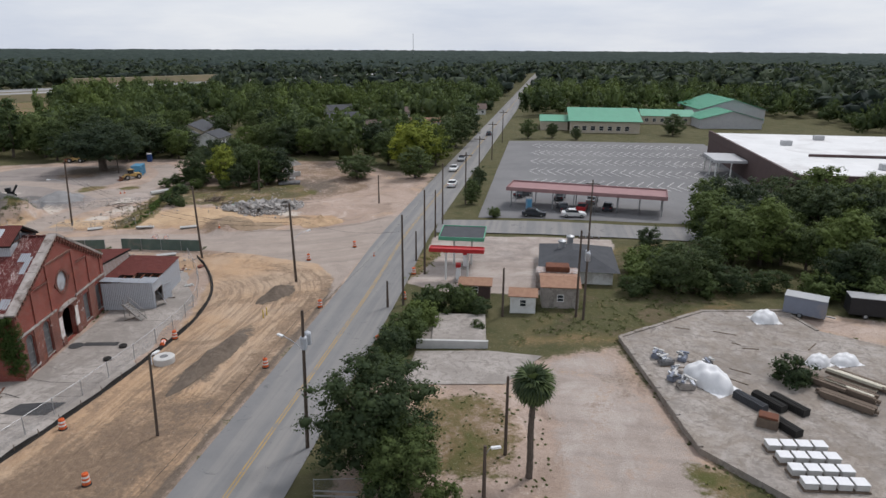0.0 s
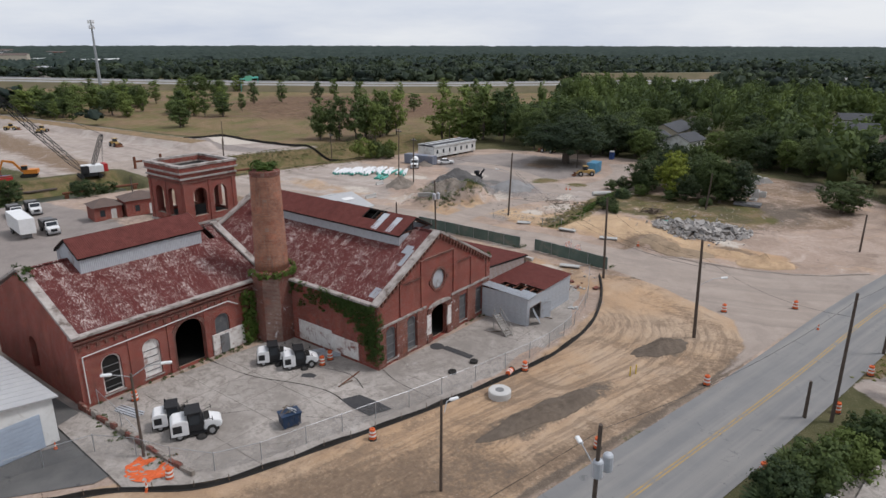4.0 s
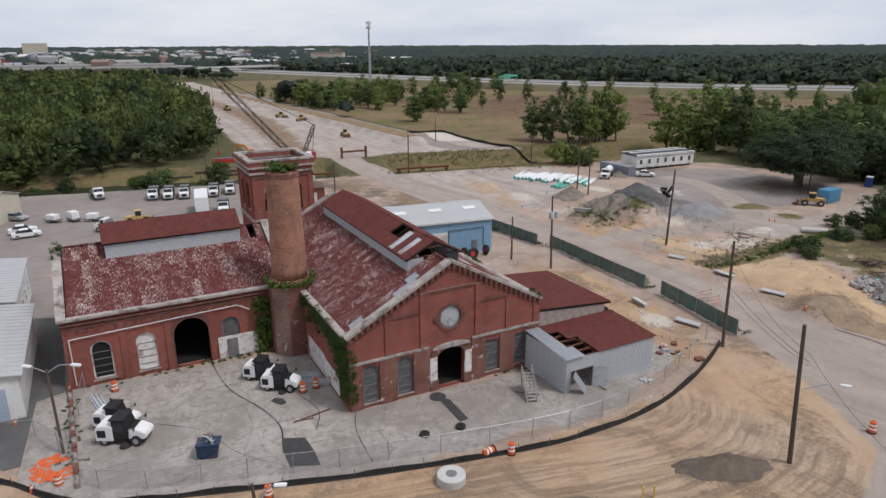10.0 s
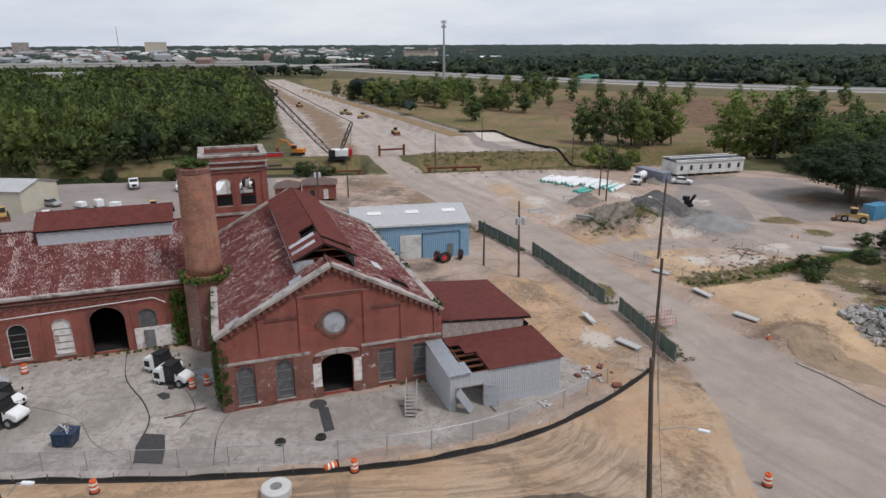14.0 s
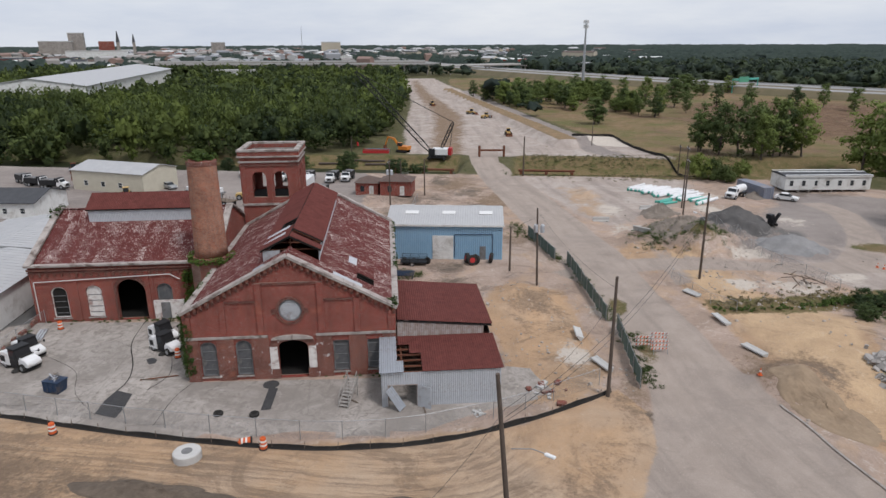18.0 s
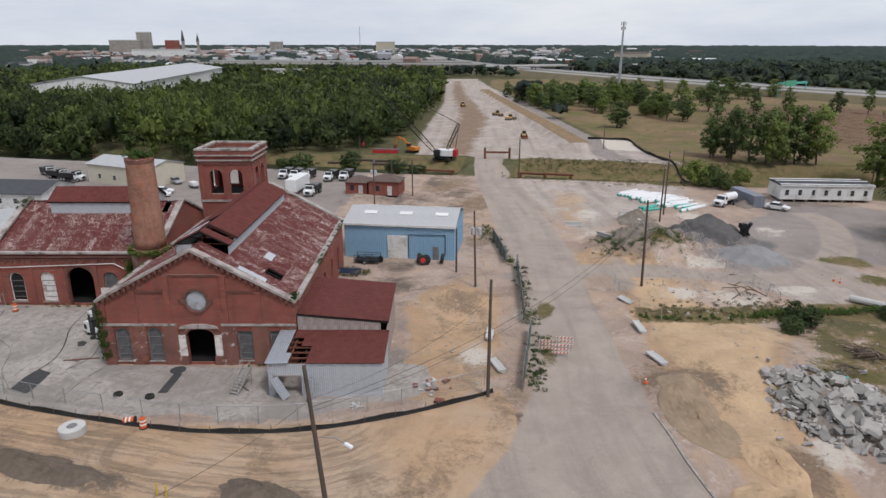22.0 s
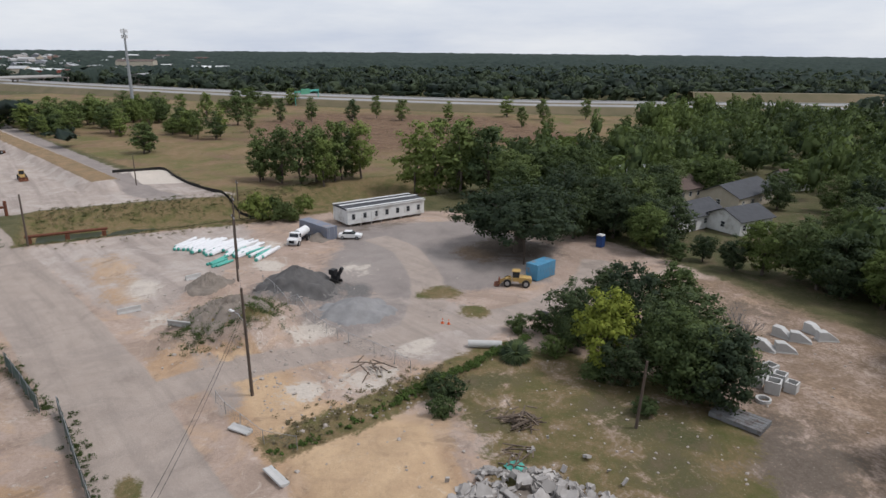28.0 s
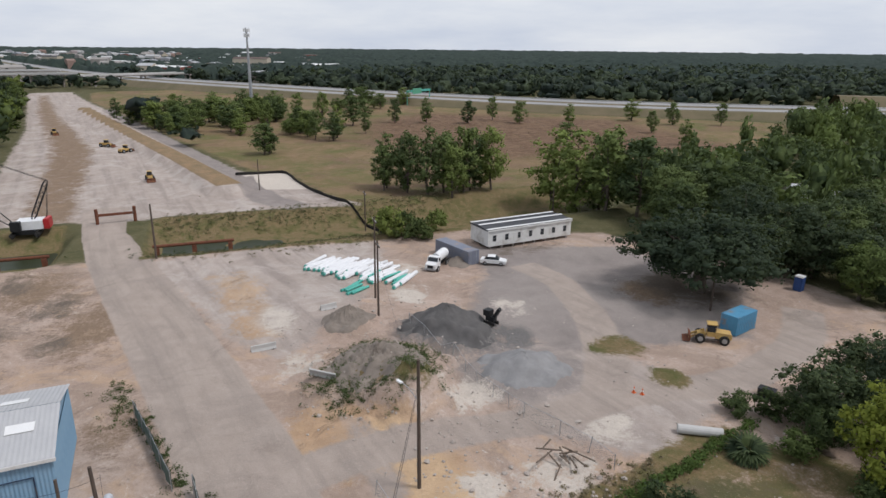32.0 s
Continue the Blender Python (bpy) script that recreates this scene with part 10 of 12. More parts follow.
panel(tr, "bed", -1.9, -0.9, 0.5, 1.9, 0.9, 0.62, "black")
for yy in (-0.9, 0.85):
    for zz in (0.95, 1.3):
        panel(tr, "rail", -1.9, yy, zz, 1.9, yy + 0.05, zz + 0.06, "black")
    for xx in (-1.85, -0.6, 0.6, 1.8):
        panel(tr, "stake", xx, yy + 0.001, 0.62, xx + 0.06, yy + 0.049, 1.35, "black")
    wheel(tr, -0.2, yy * 1.15, 0.35, 0.22)
# frame and planters beside the hall
fr = thing("scrap_rack", "dark scrap rack beside the hall wall", "rack", at(-80.6, 63.8, 95))
for i in range(5):
    panel(fr, "slat", -2.0, -1.0 + 0.45 * i, 0.4, 2.0, -0.85 + 0.45 * i, 0.55, "navy")
for xx in (-1.9, 1.8):
    panel(fr, "leg", xx, -1.0, -0.1, xx + 0.1, 0.95, 0.399, "navy")


# ---- vehicles ----
def car(x, y, a, paint, label, z=None, s=1.0, group="parked cars"):
    ob = thing("car", label, "car", (at(x, y, a, 0.07) if z is None else flat_at(x, y, z, a)) @ Matrix.Diagonal((s, s, s, 1)), group=group)
    bm = bmesh.new()
    prism(bm, [(-2.2, 0.3), (2.15, 0.3), (2.25, 0.6), (2.1, 0.82), (1.1, 0.95), (-1.5, 1.0), (-2.2, 0.92)], -0.88, 0.88)
    bmesh.ops.bevel(bm, geom=list(bm.edges), offset=0.06, segments=2, affect="EDGES")
    body = part("body", bm, paint, ob)
    bm = bmesh.new()
    prism(bm, [(-1.6, 0.98), (1.0, 0.93), (0.35, 1.42), (-1.05, 1.45)], -0.76, 0.76)
    bmesh.ops.bevel(bm, geom=list(bm.edges), offset=0.05, segments=1, affect="EDGES")
    part("window_band", bm, MAT["glass"], ob)
    bm = bmesh.new()
    box(bm, -1.02, -0.72, 1.44, 0.32, 0.72, 1.49, bevel=0.02)
    part("roof", bm, paint, ob)
    for xx in (-1.4, 1.35):
        for yy in (-0.8, 0.8):
            wheel(ob, xx, yy, 0.32, 0.22)
    for yy in (-0.65, 0.65):
        panel(ob, "headlight", 2.2, yy - 0.15, 0.58, 2.27, yy + 0.15, 0.72, "white_band")
        panel(ob, "tail_light", -2.23, yy - 0.15, 0.68, -2.17, yy + 0.15, 0.84, "red")
    return ob


def truck(x, y, a, bed="dump", label="white dump truck with a black bed", z=None, group="parked trucks", name="truck"):
    ob = thing(name, label, "truck", at(x, y, a, 0.02) if z is None else flat_at(x, y, z, a), group=group)
    bm = bmesh.new()
    prism(bm, [(0.9, 0.6), (3.0, 0.6), (3.05, 1.35), (2.0, 1.55), (1.75, 2.35), (0.9, 2.4)], -0.98, 0.98)
    bmesh.ops.bevel(bm, geom=list(bm.edges), offset=0.07, segments=2, affect="EDGES")
    cb = part("cab", bm, MAT["white_metal"], ob)
    bm = bmesh.new()
    prism(bm, [(1.98, 1.62), (2.03, 1.64), (1.80, 2.27), (1.75, 2.25)], -0.85, 0.85)
    part("windscreen", bm, MAT["glass"], cb)
    for yy in (-0.985, 0.985):
        panel(cb, "side_window", 1.05, yy - 0.012, 1.6, 1.7, yy + 0.012, 2.2, "glass")
    panel(cb, "grille", 3.03, -0.5, 0.75, 3.08, 0.5, 1.25, "black")
    for yy in (-0.75, 0.75):
        panel(cb, "headlight", 3.0, yy - 0.15, 0.9, 3.075, yy + 0.15, 1.1, "white_band")
    panel(ob, "bumper", 3.06, -1.0, 0.45, 3.18, 1.0, 0.68, "steel")
    panel(ob, "chassis", -3.2, -0.45, 0.5, 3.0, 0.45, 0.75, "black")
    if bed == "dump":
        bm = bmesh.new()
        prism(bm, [(-3.3, 0.95), (0.75, 0.95), (0.85, 2.1), (-3.4, 2.0)], -1.1, 1.1)
        part("bed", bm, MAT["black"], ob)
        panel(ob, "cab_guard", 0.6, -1.05, 2.11, 1.5, 1.05, 2.55, "black")
        panel(ob, "load_floor", -3.2, -1.0, 2.12, 0.6, 1.0, 2.16, "board")
    elif bed == "flat":
        panel(ob, "bed", -3.6, -1.15, 0.95, 0.75, 1.15, 1.1, "wood")
        panel(ob, "headboard", 0.6, -1.1, 1.11, 0.72, 1.1, 2.2, "steel")
        for i in range(5):
            for yy in (-1.12, 1.07):
                panel(ob, "stake", -3.5 + i, yy, 1.11, -3.42 + i, yy + 0.05, 1.7, "wood")
    elif bed == "tank":
        bm = bmesh.new()
        cyl(bm, (-3.2, 0, 1.75), (0.6, 0, 1.75), 0.85, seg=20)
        part("tank", bm, MAT["white_metal"], ob)
    elif bed == "box":
        bm = bmesh.new()
        box(bm, -4.8, -1.25, 0.95, 0.8, 1.25, 3.6, bevel=0.05)
        part("box_body", bm, MAT["white_metal"], ob)
    for xx in (2.1, -1.9, -2.75):
        for yy in (-0.95, 0.95):
            wheel(ob, xx, yy, 0.5, 0.3)
    return ob


paint_w = MAT["white_metal"]
MAT["silver"] = plain("silver_car_paint", (0.40, 0.41, 0.42), (0.36, 0.37, 0.38), 0.6, 0.3, 0.3, bump=0.03)
MAT["dark_car"] = plain("dark_car_paint", (0.05, 0.055, 0.065), (0.04, 0.045, 0.05), 0.6, 0.25, bump=0.03)
for x, y in ((-151.4, 23.2), (-152.0, 20.0), (-151.0, 26.5)):
    truck(x, y, 4, "dump")
for x, y in ((-151.2, 32.6), (-153.0, 36.0)):
    truck(x, y, 2, "dump")
truck(-155.8, 8.0, 20, "flat", "white work truck parked by the grass")
truck(-123.2, 17.4, 250, "flat", "white flatbed truck with timber stakes")
truck(-133.0, 35.6, 3, "dump", "dark dump truck parked beside a container")
bxt = thing("box_trailer", "long white box trailer on wheels", "trailer", at(-134.5, 31.5, 5))
bm = bmesh.new()
box(bm, -4.5, -1.25, 1.1, 4.5, 1.25, 3.8, bevel=0.05)
part("box_body", bm, MAT["white_metal"], bxt)
for xx in (-3.2, -2.2):
    for yy in (-1.0, 1.0):
        wheel(bxt, xx, yy, 0.5, 0.3)
panel(bxt, "landing_leg", 2.6, -0.8, 0.0, 2.8, 0.8, 1.1, "steel")
for x, y, a in ((-134.5, 4.8, 60), (-134.2, 8.4, 40), (-133.0, 12.0, 80)):
    t_ = thing("site_trailer", "small grey-white site trailer with rails", "trailer", at(x, y, a), group="small trailers in the yard")
    panel(t_, "bed", -1.6, -0.8, 0.45, 1.6, 0.8, 0.6, "board")
    panel(t_, "box", -1.0, -0.7, 0.601, 0.9, 0.7, 1.5 + 0.4 * (y > 8 and y < 9), "white_metal", bevel=0.04)
    for yy in (-0.9, 0.9):
        wheel(t_, 0.0, yy, 0.33, 0.2)
for x, y, a, p_ in ((-123.4, 3.6, 110, paint_w), (-126.8, 2.0, 110, paint_w), (-138, -2.5, 60, MAT["silver"])):
    car(x, y, a, p_, "pale sedan parked in the yard")
# bobcat-like loader and machines in the south yard


def loader(x, y, a, s=1.0, mat="yellow_mach", label="yellow wheel loader with its bucket lowered"):
    ob = thing("wheel_loader", label, "loader", at(x, y, a) @ Matrix.Diagonal((s, s, s, 1)), group="wheel loaders")
    bm = bmesh.new()
    prism(bm, [(-2.9, 0.8), (-0.6, 0.8), (-0.6, 1.9), (-2.7, 1.75), (-2.9, 1.5)], -0.85, 0.85)
    bmesh.ops.bevel(bm, geom=list(bm.edges), offset=0.06, segments=1, affect="EDGES")
    part("engine_cover", bm, MAT[mat], ob)
    panel(ob, "cab_frame", -0.7, -0.7, 1.0, 0.6, 0.7, 1.7, mat)
    for xx, yy in ((-0.65, -0.65), (-0.65, 0.57), (0.5, -0.65), (0.5, 0.57)):
        panel(ob, "cab_post", xx, yy, 1.701, xx + 0.08, yy + 0.08, 2.85, "black")
    panel(ob, "cab_glass", -0.55, -0.55, 1.702, 0.48, 0.55, 2.8, "glass")
    panel(ob, "cab_roof", -0.8, -0.8, 2.86, 0.7, 0.8, 3.0, mat, bevel=0.03)
    panel(ob, "front_frame", 0.7, -0.5, 0.6, 1.9, 0.5, 1.4, mat)
    for yy in (-0.6, 0.5):
        bm = bmesh.new()
        prism(bm, [(0.8, 1.5), (1.0, 1.75), (2.6, 1.0), (3.2, 0.5), (3.0, 0.35), (2.3, 0.8)], yy, yy + 0.12)
        part("lift_arm", bm, MAT[mat], ob)
    bm = bmesh.new()
    prism(bm, [(2.9, 0.15), (3.9, 0.05), (3.95, 0.12), (3.1, 0.3), (3.0, 0.9), (3.2, 1.15), (3.1, 1.2), (2.85, 0.9)], -1.25, 1.25)
    part("bucket", bm, MAT["rust_brown"], ob)
    for xx in (-1.9, 1.5):
        for yy in (-1.0, 1.0):
            wheel(ob, xx, yy, 0.72, 0.45)
    return ob


loader(-101.4, 146.4, 235, 0.82)
loader(-133.5, 150.8 + 18, 190, 0.9, label="yellow loader parked under trees")
loader(-128.5, 20.8, 100, 0.8)
loader(-127.5, -6.5, 30, 0.8)
for x, y, a in ((-149, -34, 30), (-153, -27, 70), (-148, -20, 10), (-156, -40, 40)):
    loader(x, y, a, 0.85, "rust_brown" if y < -30 else "yellow_mach", "old machine parked in the far yard")
for x, y, a in ((-138, -36, 80), (-141, -42, 60), (-136, -30, 90)):
    truck(x, y, a, "dump", "dark dump truck in the far yard")
# container, tank truck and box by the site office


def container(x, y, a, l, mat, label, h=2.6, w=2.4, rib=True):
    ob = thing("container", label, "container", at(x, y, a, 0.08))
    bm = bmesh.new()
    box(bm, 0, 0, 0.0, l, w, h, bevel=0.03)
    part("body", bm, MAT[mat], ob)
    n = int(l / 0.45)
    for side, y0, y1 in ((0, -0.045, -0.004), (1, w + 0.004, w + 0.045)):
        src = None
        for i in range(n):
            mm = Matrix.Translation((0.25 + (l - 0.5) * i / n, 0, 0))
            if src is None:
                bm = bmesh.new()
                box(bm, 0, y0, 0.15, 0.2, y1, h - 0.15)
                src = part("rib", bm, MAT[mat], ob)
                src.matrix_local = mm
            else:
                again(src, mm)
    for yy in (0.06, w / 2 + 0.04):
        d = panel(ob, "end_door", l + 0.004, yy, 0.1, l + 0.05, yy + w / 2 - 0.1, h - 0.1, mat)
        bm = bmesh.new()
        cyl(bm, (l + 0.075, yy + 0.5, 0.15), (l + 0.075, yy + 0.5, h - 0.15), 0.025, seg=6)
        part("lock_bar", bm, MAT["steel"], d)
    return ob


MAT["slate_blue"] = plain("grey_blue_container_paint", (0.20, 0.22, 0.27), (0.165, 0.18, 0.225), 0.7, 0.6, dirt=(0.26, 0.22, 0.20))
container(-149.0, 126.2, 18, 9.4, "slate_blue", "grey-blue steel shipping container")
truck(-141.0, 123.9, -40, "tank", "white water truck parked by the container")
car(-139.6, 133.6, 60, paint_w, "white pickup behind the container")
container(-101.3, 150.3, 108, 4.6, "blue_box", "light blue steel site container", 2.5, 2.3)
pan = thing("steel_box", "small black steel box in the gravel yard", "box", at(-88.0, 142.2, 30))
panel(pan, "body", -0.8, -0.5, 0.0, 0.8, 0.5, 0.9, "black", bevel=0.04)
panel(pan, "lid", -0.85, -0.55, 0.901, 0.85, 0.55, 0.98, "black", bevel=0.02)
wc = thing("portable_toilet", "dark blue portable toilet with a white roof under trees", "portable toilet", at(-112.4, 172.0, 20))
panel(wc, "body", -0.6, -0.6, 0.0, 0.6, 0.6, 2.1, "navy_blue", bevel=0.05)
panel(wc, "roof", -0.64, -0.64, 2.101, 0.64, 0.64, 2.35, "white_roof", bevel=0.1)
panel(wc, "door", -0.4, -0.65, 0.1, 0.4, -0.605, 1.95, "navy_blue")
scr = thing("gravel_screen", "black tracked screening machine beside the dark gravel", "machine", at(-113.6, 122.2, 30) @ Matrix.Diagonal((0.62, 0.62, 0.72, 1)))
panel(scr, "track", -1.4, -0.9, 0.0, 1.4, -0.5, 0.6, "rubber", bevel=0.08)
panel(scr, "track", -1.4, 0.5, 0.0, 1.4, 0.9, 0.6, "rubber", bevel=0.08)
panel(scr, "body", -1.1, -0.6, 0.61, 1.0, 0.6, 1.5, "black", bevel=0.05)
bm = bmesh.new()
box(bm, -0.3, -0.4, 0, 0.3, 0.4, 2.6, m=Matrix.Translation((0.6, 0, 1.2)) @ ROT["y"](radians(35)))
part("conveyor", bm, MAT["black"], scr)
panel(scr, "hopper", -1.6, -0.8, 1.51, 0.0, 0.8, 2.6, "black", bevel=0.05)

# wrapped white pipes and loose teal pipes
PM = at(-148.5, 104.5, 40)
rp = random.Random(8)
for i in range(44):
    a = -48 + rp.uniform(-9, 9)
    u_, v_ = rp.uniform(-0.1, 1.1), (i + 0.5) / 44
    x = -146.0 + (v_ - 0.5) * 9.0 - 1.0 + rp.uniform(-1, 1) + (u_ - 0.5) * 8 + 3.2
    y = 103.8 + v_ * 11.0 + (u_ - 0.5) * 4 + 1.5
    ob = thing("wrapped_pipe", "white plastic-wrapped pipe on bare ground", "pipe", at(x, y, a, 0.0), group="white wrapped pipes")
    bm = bmesh.new()
    cyl(bm, (-3.0, 0, 0.32), (3.0, 0, 0.32), 0.36, seg=10)
    for vtx in bm.verts:
        vtx.co.y += rp.uniform(-0.06, 0.06)
        vtx.co.z += rp.uniform(-0.04, 0.05)
    part("wrapping", bm, MAT["tarp"], ob)
    bm = bmesh.new()
    cyl(bm, (2.9, 0, 0.32), (3.25, 0, 0.32), 0.27, seg=10)
    part("pipe_end", bm, MAT["teal_pipe"], ob)
for i in range(14):
    x, y = (-138.5 + rp.uniform(-2.5, 2.5), 114.5 + rp.uniform(-3, 3)) if i < 8 else (-135.0 + rp.uniform(-2, 2), 109.5 + rp.uniform(-1.5, 1.5))
    ob = thing("plastic_pipe", "loose teal plastic pipe", "pipe", at(x, y, -50 + rp.uniform(-8, 8)), group="teal pipes")
    bm = bmesh.new()
    cyl(bm, (-1.8, 0, 0.24), (1.8, 0, 0.24), 0.22, seg=12, cap=False)
    cyl(bm, (-1.8, 0, 0.24), (1.8, 0, 0.24), 0.19, seg=12, cap=False)
    part("barrel", bm, MAT["teal_pipe"], ob)
    bm = bmesh.new()
    lathe(bm, [(0.19, 0), (0.26, 0.0), (0.26, 0.25), (0.19, 0.25)], 12, Matrix.Translation((1.6, 0, 0.24)) @ ROT["y"](radians(90)))
    part("socket", bm, MAT["teal_pipe"], ob)

# ---- crane, excavator and gate on the cleared strip ----
cr = thing("crawler_crane", "white crawler crane with a long dark lattice boom", "crane", at(-186.0, 53.5, 0))
for yy in (-2.6, 1.7):
    panel(cr, "track", -2.8, yy, 0.0, 2.8, yy + 0.9, 1.1, "rubber", bevel=0.3)
panel(cr, "carbody", -1.6, -1.65, 0.5, 1.6, 1.65, 1.3, "black")
panel(cr, "house", -2.2, -1.5, 1.35, 1.4, 3.2, 3.1, "white_metal", bevel=0.08)
panel(cr, "counterweight", -2.0, 3.25, 1.3, 1.2, 4.3, 3.3, "red", "red counterweight", bevel=0.1)
panel(cr, "cab", 1.45, -2.2, 1.4, 2.5, -0.4, 3.3, "black", bevel=0.08)


def lattice(owner, name, a, b, w, mat, bays):
    a, b = Vector(a), Vector(b)
    d = (b - a).normalized()
    s = d.cross(Vector((0, 0, 1))).normalized()
    t = s.cross(d).normalized()
    bm = bmesh.new()
    cor = [(s * i + t * j) * (w / 2) for i, j in ((1, 1), (1, -1), (-1, -1), (-1, 1))]
    for c in cor:
        cyl(bm, a + c * 0.4, a.lerp(b, 0.12) + c, 0.09, seg=5)
        cyl(bm, a.lerp(b, 0.12) + c, a.lerp(b, 0.9) + c, 0.09, seg=5)
        cyl(bm, a.lerp(b, 0.9) + c, b + c * 0.35, 0.09, seg=5)
    for i in range(bays):
        p, q = a.lerp(b, 0.12 + 0.78 * i / bays), a.lerp(b, 0.12 + 0.78 * (i + 1) / bays)
        for k_ in range(4):
            c0, c1 = cor[k_], cor[(k_ + 1) % 4]
            if i % 2:
                c0, c1 = c1, c0
            cyl(bm, p + c0, q + c1, 0.05, seg=4)
    return part(name, bm, MAT[mat], owner)


lattice(cr, "boom", (0.6, -1.6, 1.9), (10.5, -20.5, 25.0), 1.3, "black", 16)
lattice(cr, "mast", (-0.5, 1.2, 3.0), (-1.5, 4.5, 10.5), 0.8, "black", 6)
bm = bmesh.new()
for dx in (-0.4, 0.4):
    cyl(bm, (-1.5 + dx, 4.5, 10.5), (10.5 + dx, -20.5, 25.0), 0.045, seg=4)
    cyl(bm, (-1.5 + dx, 4.5, 10.5), (-1.0 + dx, 3.6, 3.1), 0.045, seg=4)
cyl(bm, (10.6, -20.7, 25.0), (10.6, -20.7, 6.0), 0.035, seg=4)
part("cable", bm, MAT["black"], cr)
panel(cr, "hook_block", 10.35, -20.95, 5.0, 10.85, -20.45, 6.1, "red", bevel=0.08)


def excavator(x, y, a, label="orange tracked excavator with its arm bent"):
    ob = thing("excavator", label, "excavator", at(x, y, a), group="excavators")
    for yy in (-1.4, 0.8):
        panel(ob, "track", -1.9, yy, 0.0, 1.9, yy + 0.6, 0.85, "rubber", bevel=0.25)
    panel(ob, "house", -2.2, -1.3, 0.95, 1.0, 1.3, 2.0, "orange_mach", bevel=0.08)
    panel(ob, "cab", 0.0, 0.3, 2.01, 1.3, 1.25, 3.0, "glass", bevel=0.06)
    panel(ob, "cab_roof", -0.05, 0.25, 3.01, 1.35, 1.3, 3.1, "orange_mach", bevel=0.03)
    bm = bmesh.new()
    prism(bm, [(1.0, 1.5), (3.0, 4.2), (5.2, 4.6), (5.4, 4.2), (3.3, 3.7), (1.5, 1.3)], -0.3, 0.1)
    part("boom", bm, MAT["orange_mach"], ob)
    bm = bmesh.new()
    prism(bm, [(5.0, 4.7), (5.5, 4.6), (6.6, 1.8), (6.3, 1.7)], -0.25, 0.05)
    part("arm", bm, MAT["orange_mach"], ob)
    bm = bmesh.new()
    prism(bm, [(6.2, 1.9), (6.8, 1.8), (6.9, 0.9), (6.2, 0.5), (5.8, 0.9), (6.3, 1.1)], -0.6, 0.4)
    part("bucket", bm, MAT["rust_brown"], ob)
    return ob


excavator(-195.5, 41.5, 250)
for x, y, a in ((-351, 26.7, 20), (-307.6, 51.9, 60), (-291.8, 59.9, 140), (-236, 72, 10)):
    loader(x, y, a, 0.9, "yellow_mach", "yellow machine at work on the cleared strip")
mat_b = thing("scrap_skip", "red and blue steel beams stacked by the woods", "steel stack", at(-194.0, 33.5, 95))
for i in range(6):
    panel(mat_b, "beam", -4, -1.5 + 0.5 * i, 0.1, 4, -1.15 + 0.5 * i, 0.9 + 0.2 * (i % 2), ("red", "rust_brown", "blue_box")[i % 3])
for i in range(5):
    mb = thing("timber_mat", "dark timber crane mat beside the canal", "timber mat", at(-183.0 - 1.4 * (i % 2), 30 + 7 * i - (16 if i > 2 else 8), 94, 0.02), group="timber mats")
    for j in range(4):
        panel(mb, "beam", -3.2, -0.6 + 0.3 * j, 0.0, 3.2, -0.32 + 0.3 * j, 0.3, "pole_wood")
gate = thing("timber_gate_frame", "rust-brown timber goalpost frame across the track", "frame", at(-189.5, 65.5, 98))
for xx in (0.0, 7.2):
    bm = bmesh.new()
    cyl(bm, (xx, 0, -0.3), (xx, 0, 3.2), 0.35, seg=10)
    part("post", bm, MAT["rust_brown"], gate)
panel(gate, "beam", 0.36, -0.2, 1.6, 6.84, 0.2, 2.1, "rust_brown")
# culvert rails at the crossing
for y0, y1, xx in ((77.5, 92, -166.0), (44, 60.5, -166.0)):
    ra = thing("pipe_rail", "rusty pipe along the canal edge", "pipe", Matrix.Identity(4), group="canal pipes")
    bm = bmesh.new()
    cyl(bm, (xx - 3, y0, hz(xx + 3, (y0 + y1) / 2) + 0.3), (xx - 3.5, y1, hz(xx + 3, (y0 + y1) / 2) + 0.3), 0.3, seg=10)
    part("pipe", bm, MAT["rust_brown"], ra)
    for t_ in (0.05, 0.5, 0.95):
        yy = y0 + (y1 - y0) * t_
        panel(ra, "support", xx - 3.6, yy - 0.4, hz(xx, 69) - 3.4, xx - 2.8, yy + 0.4, hz(xx + 3, (y0 + y1) / 2) + 0.05, "rust_brown")
# black silt fence round the field
for line in (smooth_line([(-236.7, 94.4), (-236.5, 104), (-233.9, 108.5), (-222, 110), (-207.5, 112.6), (-193, 117.5), (-178.7, 121.4), (-172, 124)], 1.5),):
    bm = bmesh.new()
    prev = None
    for i, (x, y) in enumerate(line):
        z = hz(x, y)
        row = [bm.verts.new((x, y, z - 0.1)), bm.verts.new((x, y + 0.05, z + 0.8 + 0.1 * math.sin(i))), bm.verts.new((x + 0.05, y + 0.25, z - 0.1))]
        if prev:
            bm.faces.new((prev[0], prev[1], row[1], row[0]))
            bm.faces.new((prev[1], prev[2], row[2], row[1]))
        prev = row
    single("silt_fence", bm, MAT["silt"], "black silt fence round the dry field", "fence")
sg = thing("sign_gantry", "green steel sign gantry over the highway", "gantry", flat_at(-452, 214, 0.0, 130))
for xx in (-13, 13):
    bm = bmesh.new()
    cyl(bm, (xx, 0, -3), (xx, 0, 7.5), 0.3, seg=8)
    part("post", bm, MAT["teal_pipe"], sg)
panel(sg, "truss", -13, -0.6, 6.4, 13, 0.6, 7.6, "teal_pipe")
panel(sg, "sign", -8, -0.9, 5.2, 2, -0.7, 8.6, "green_roof")

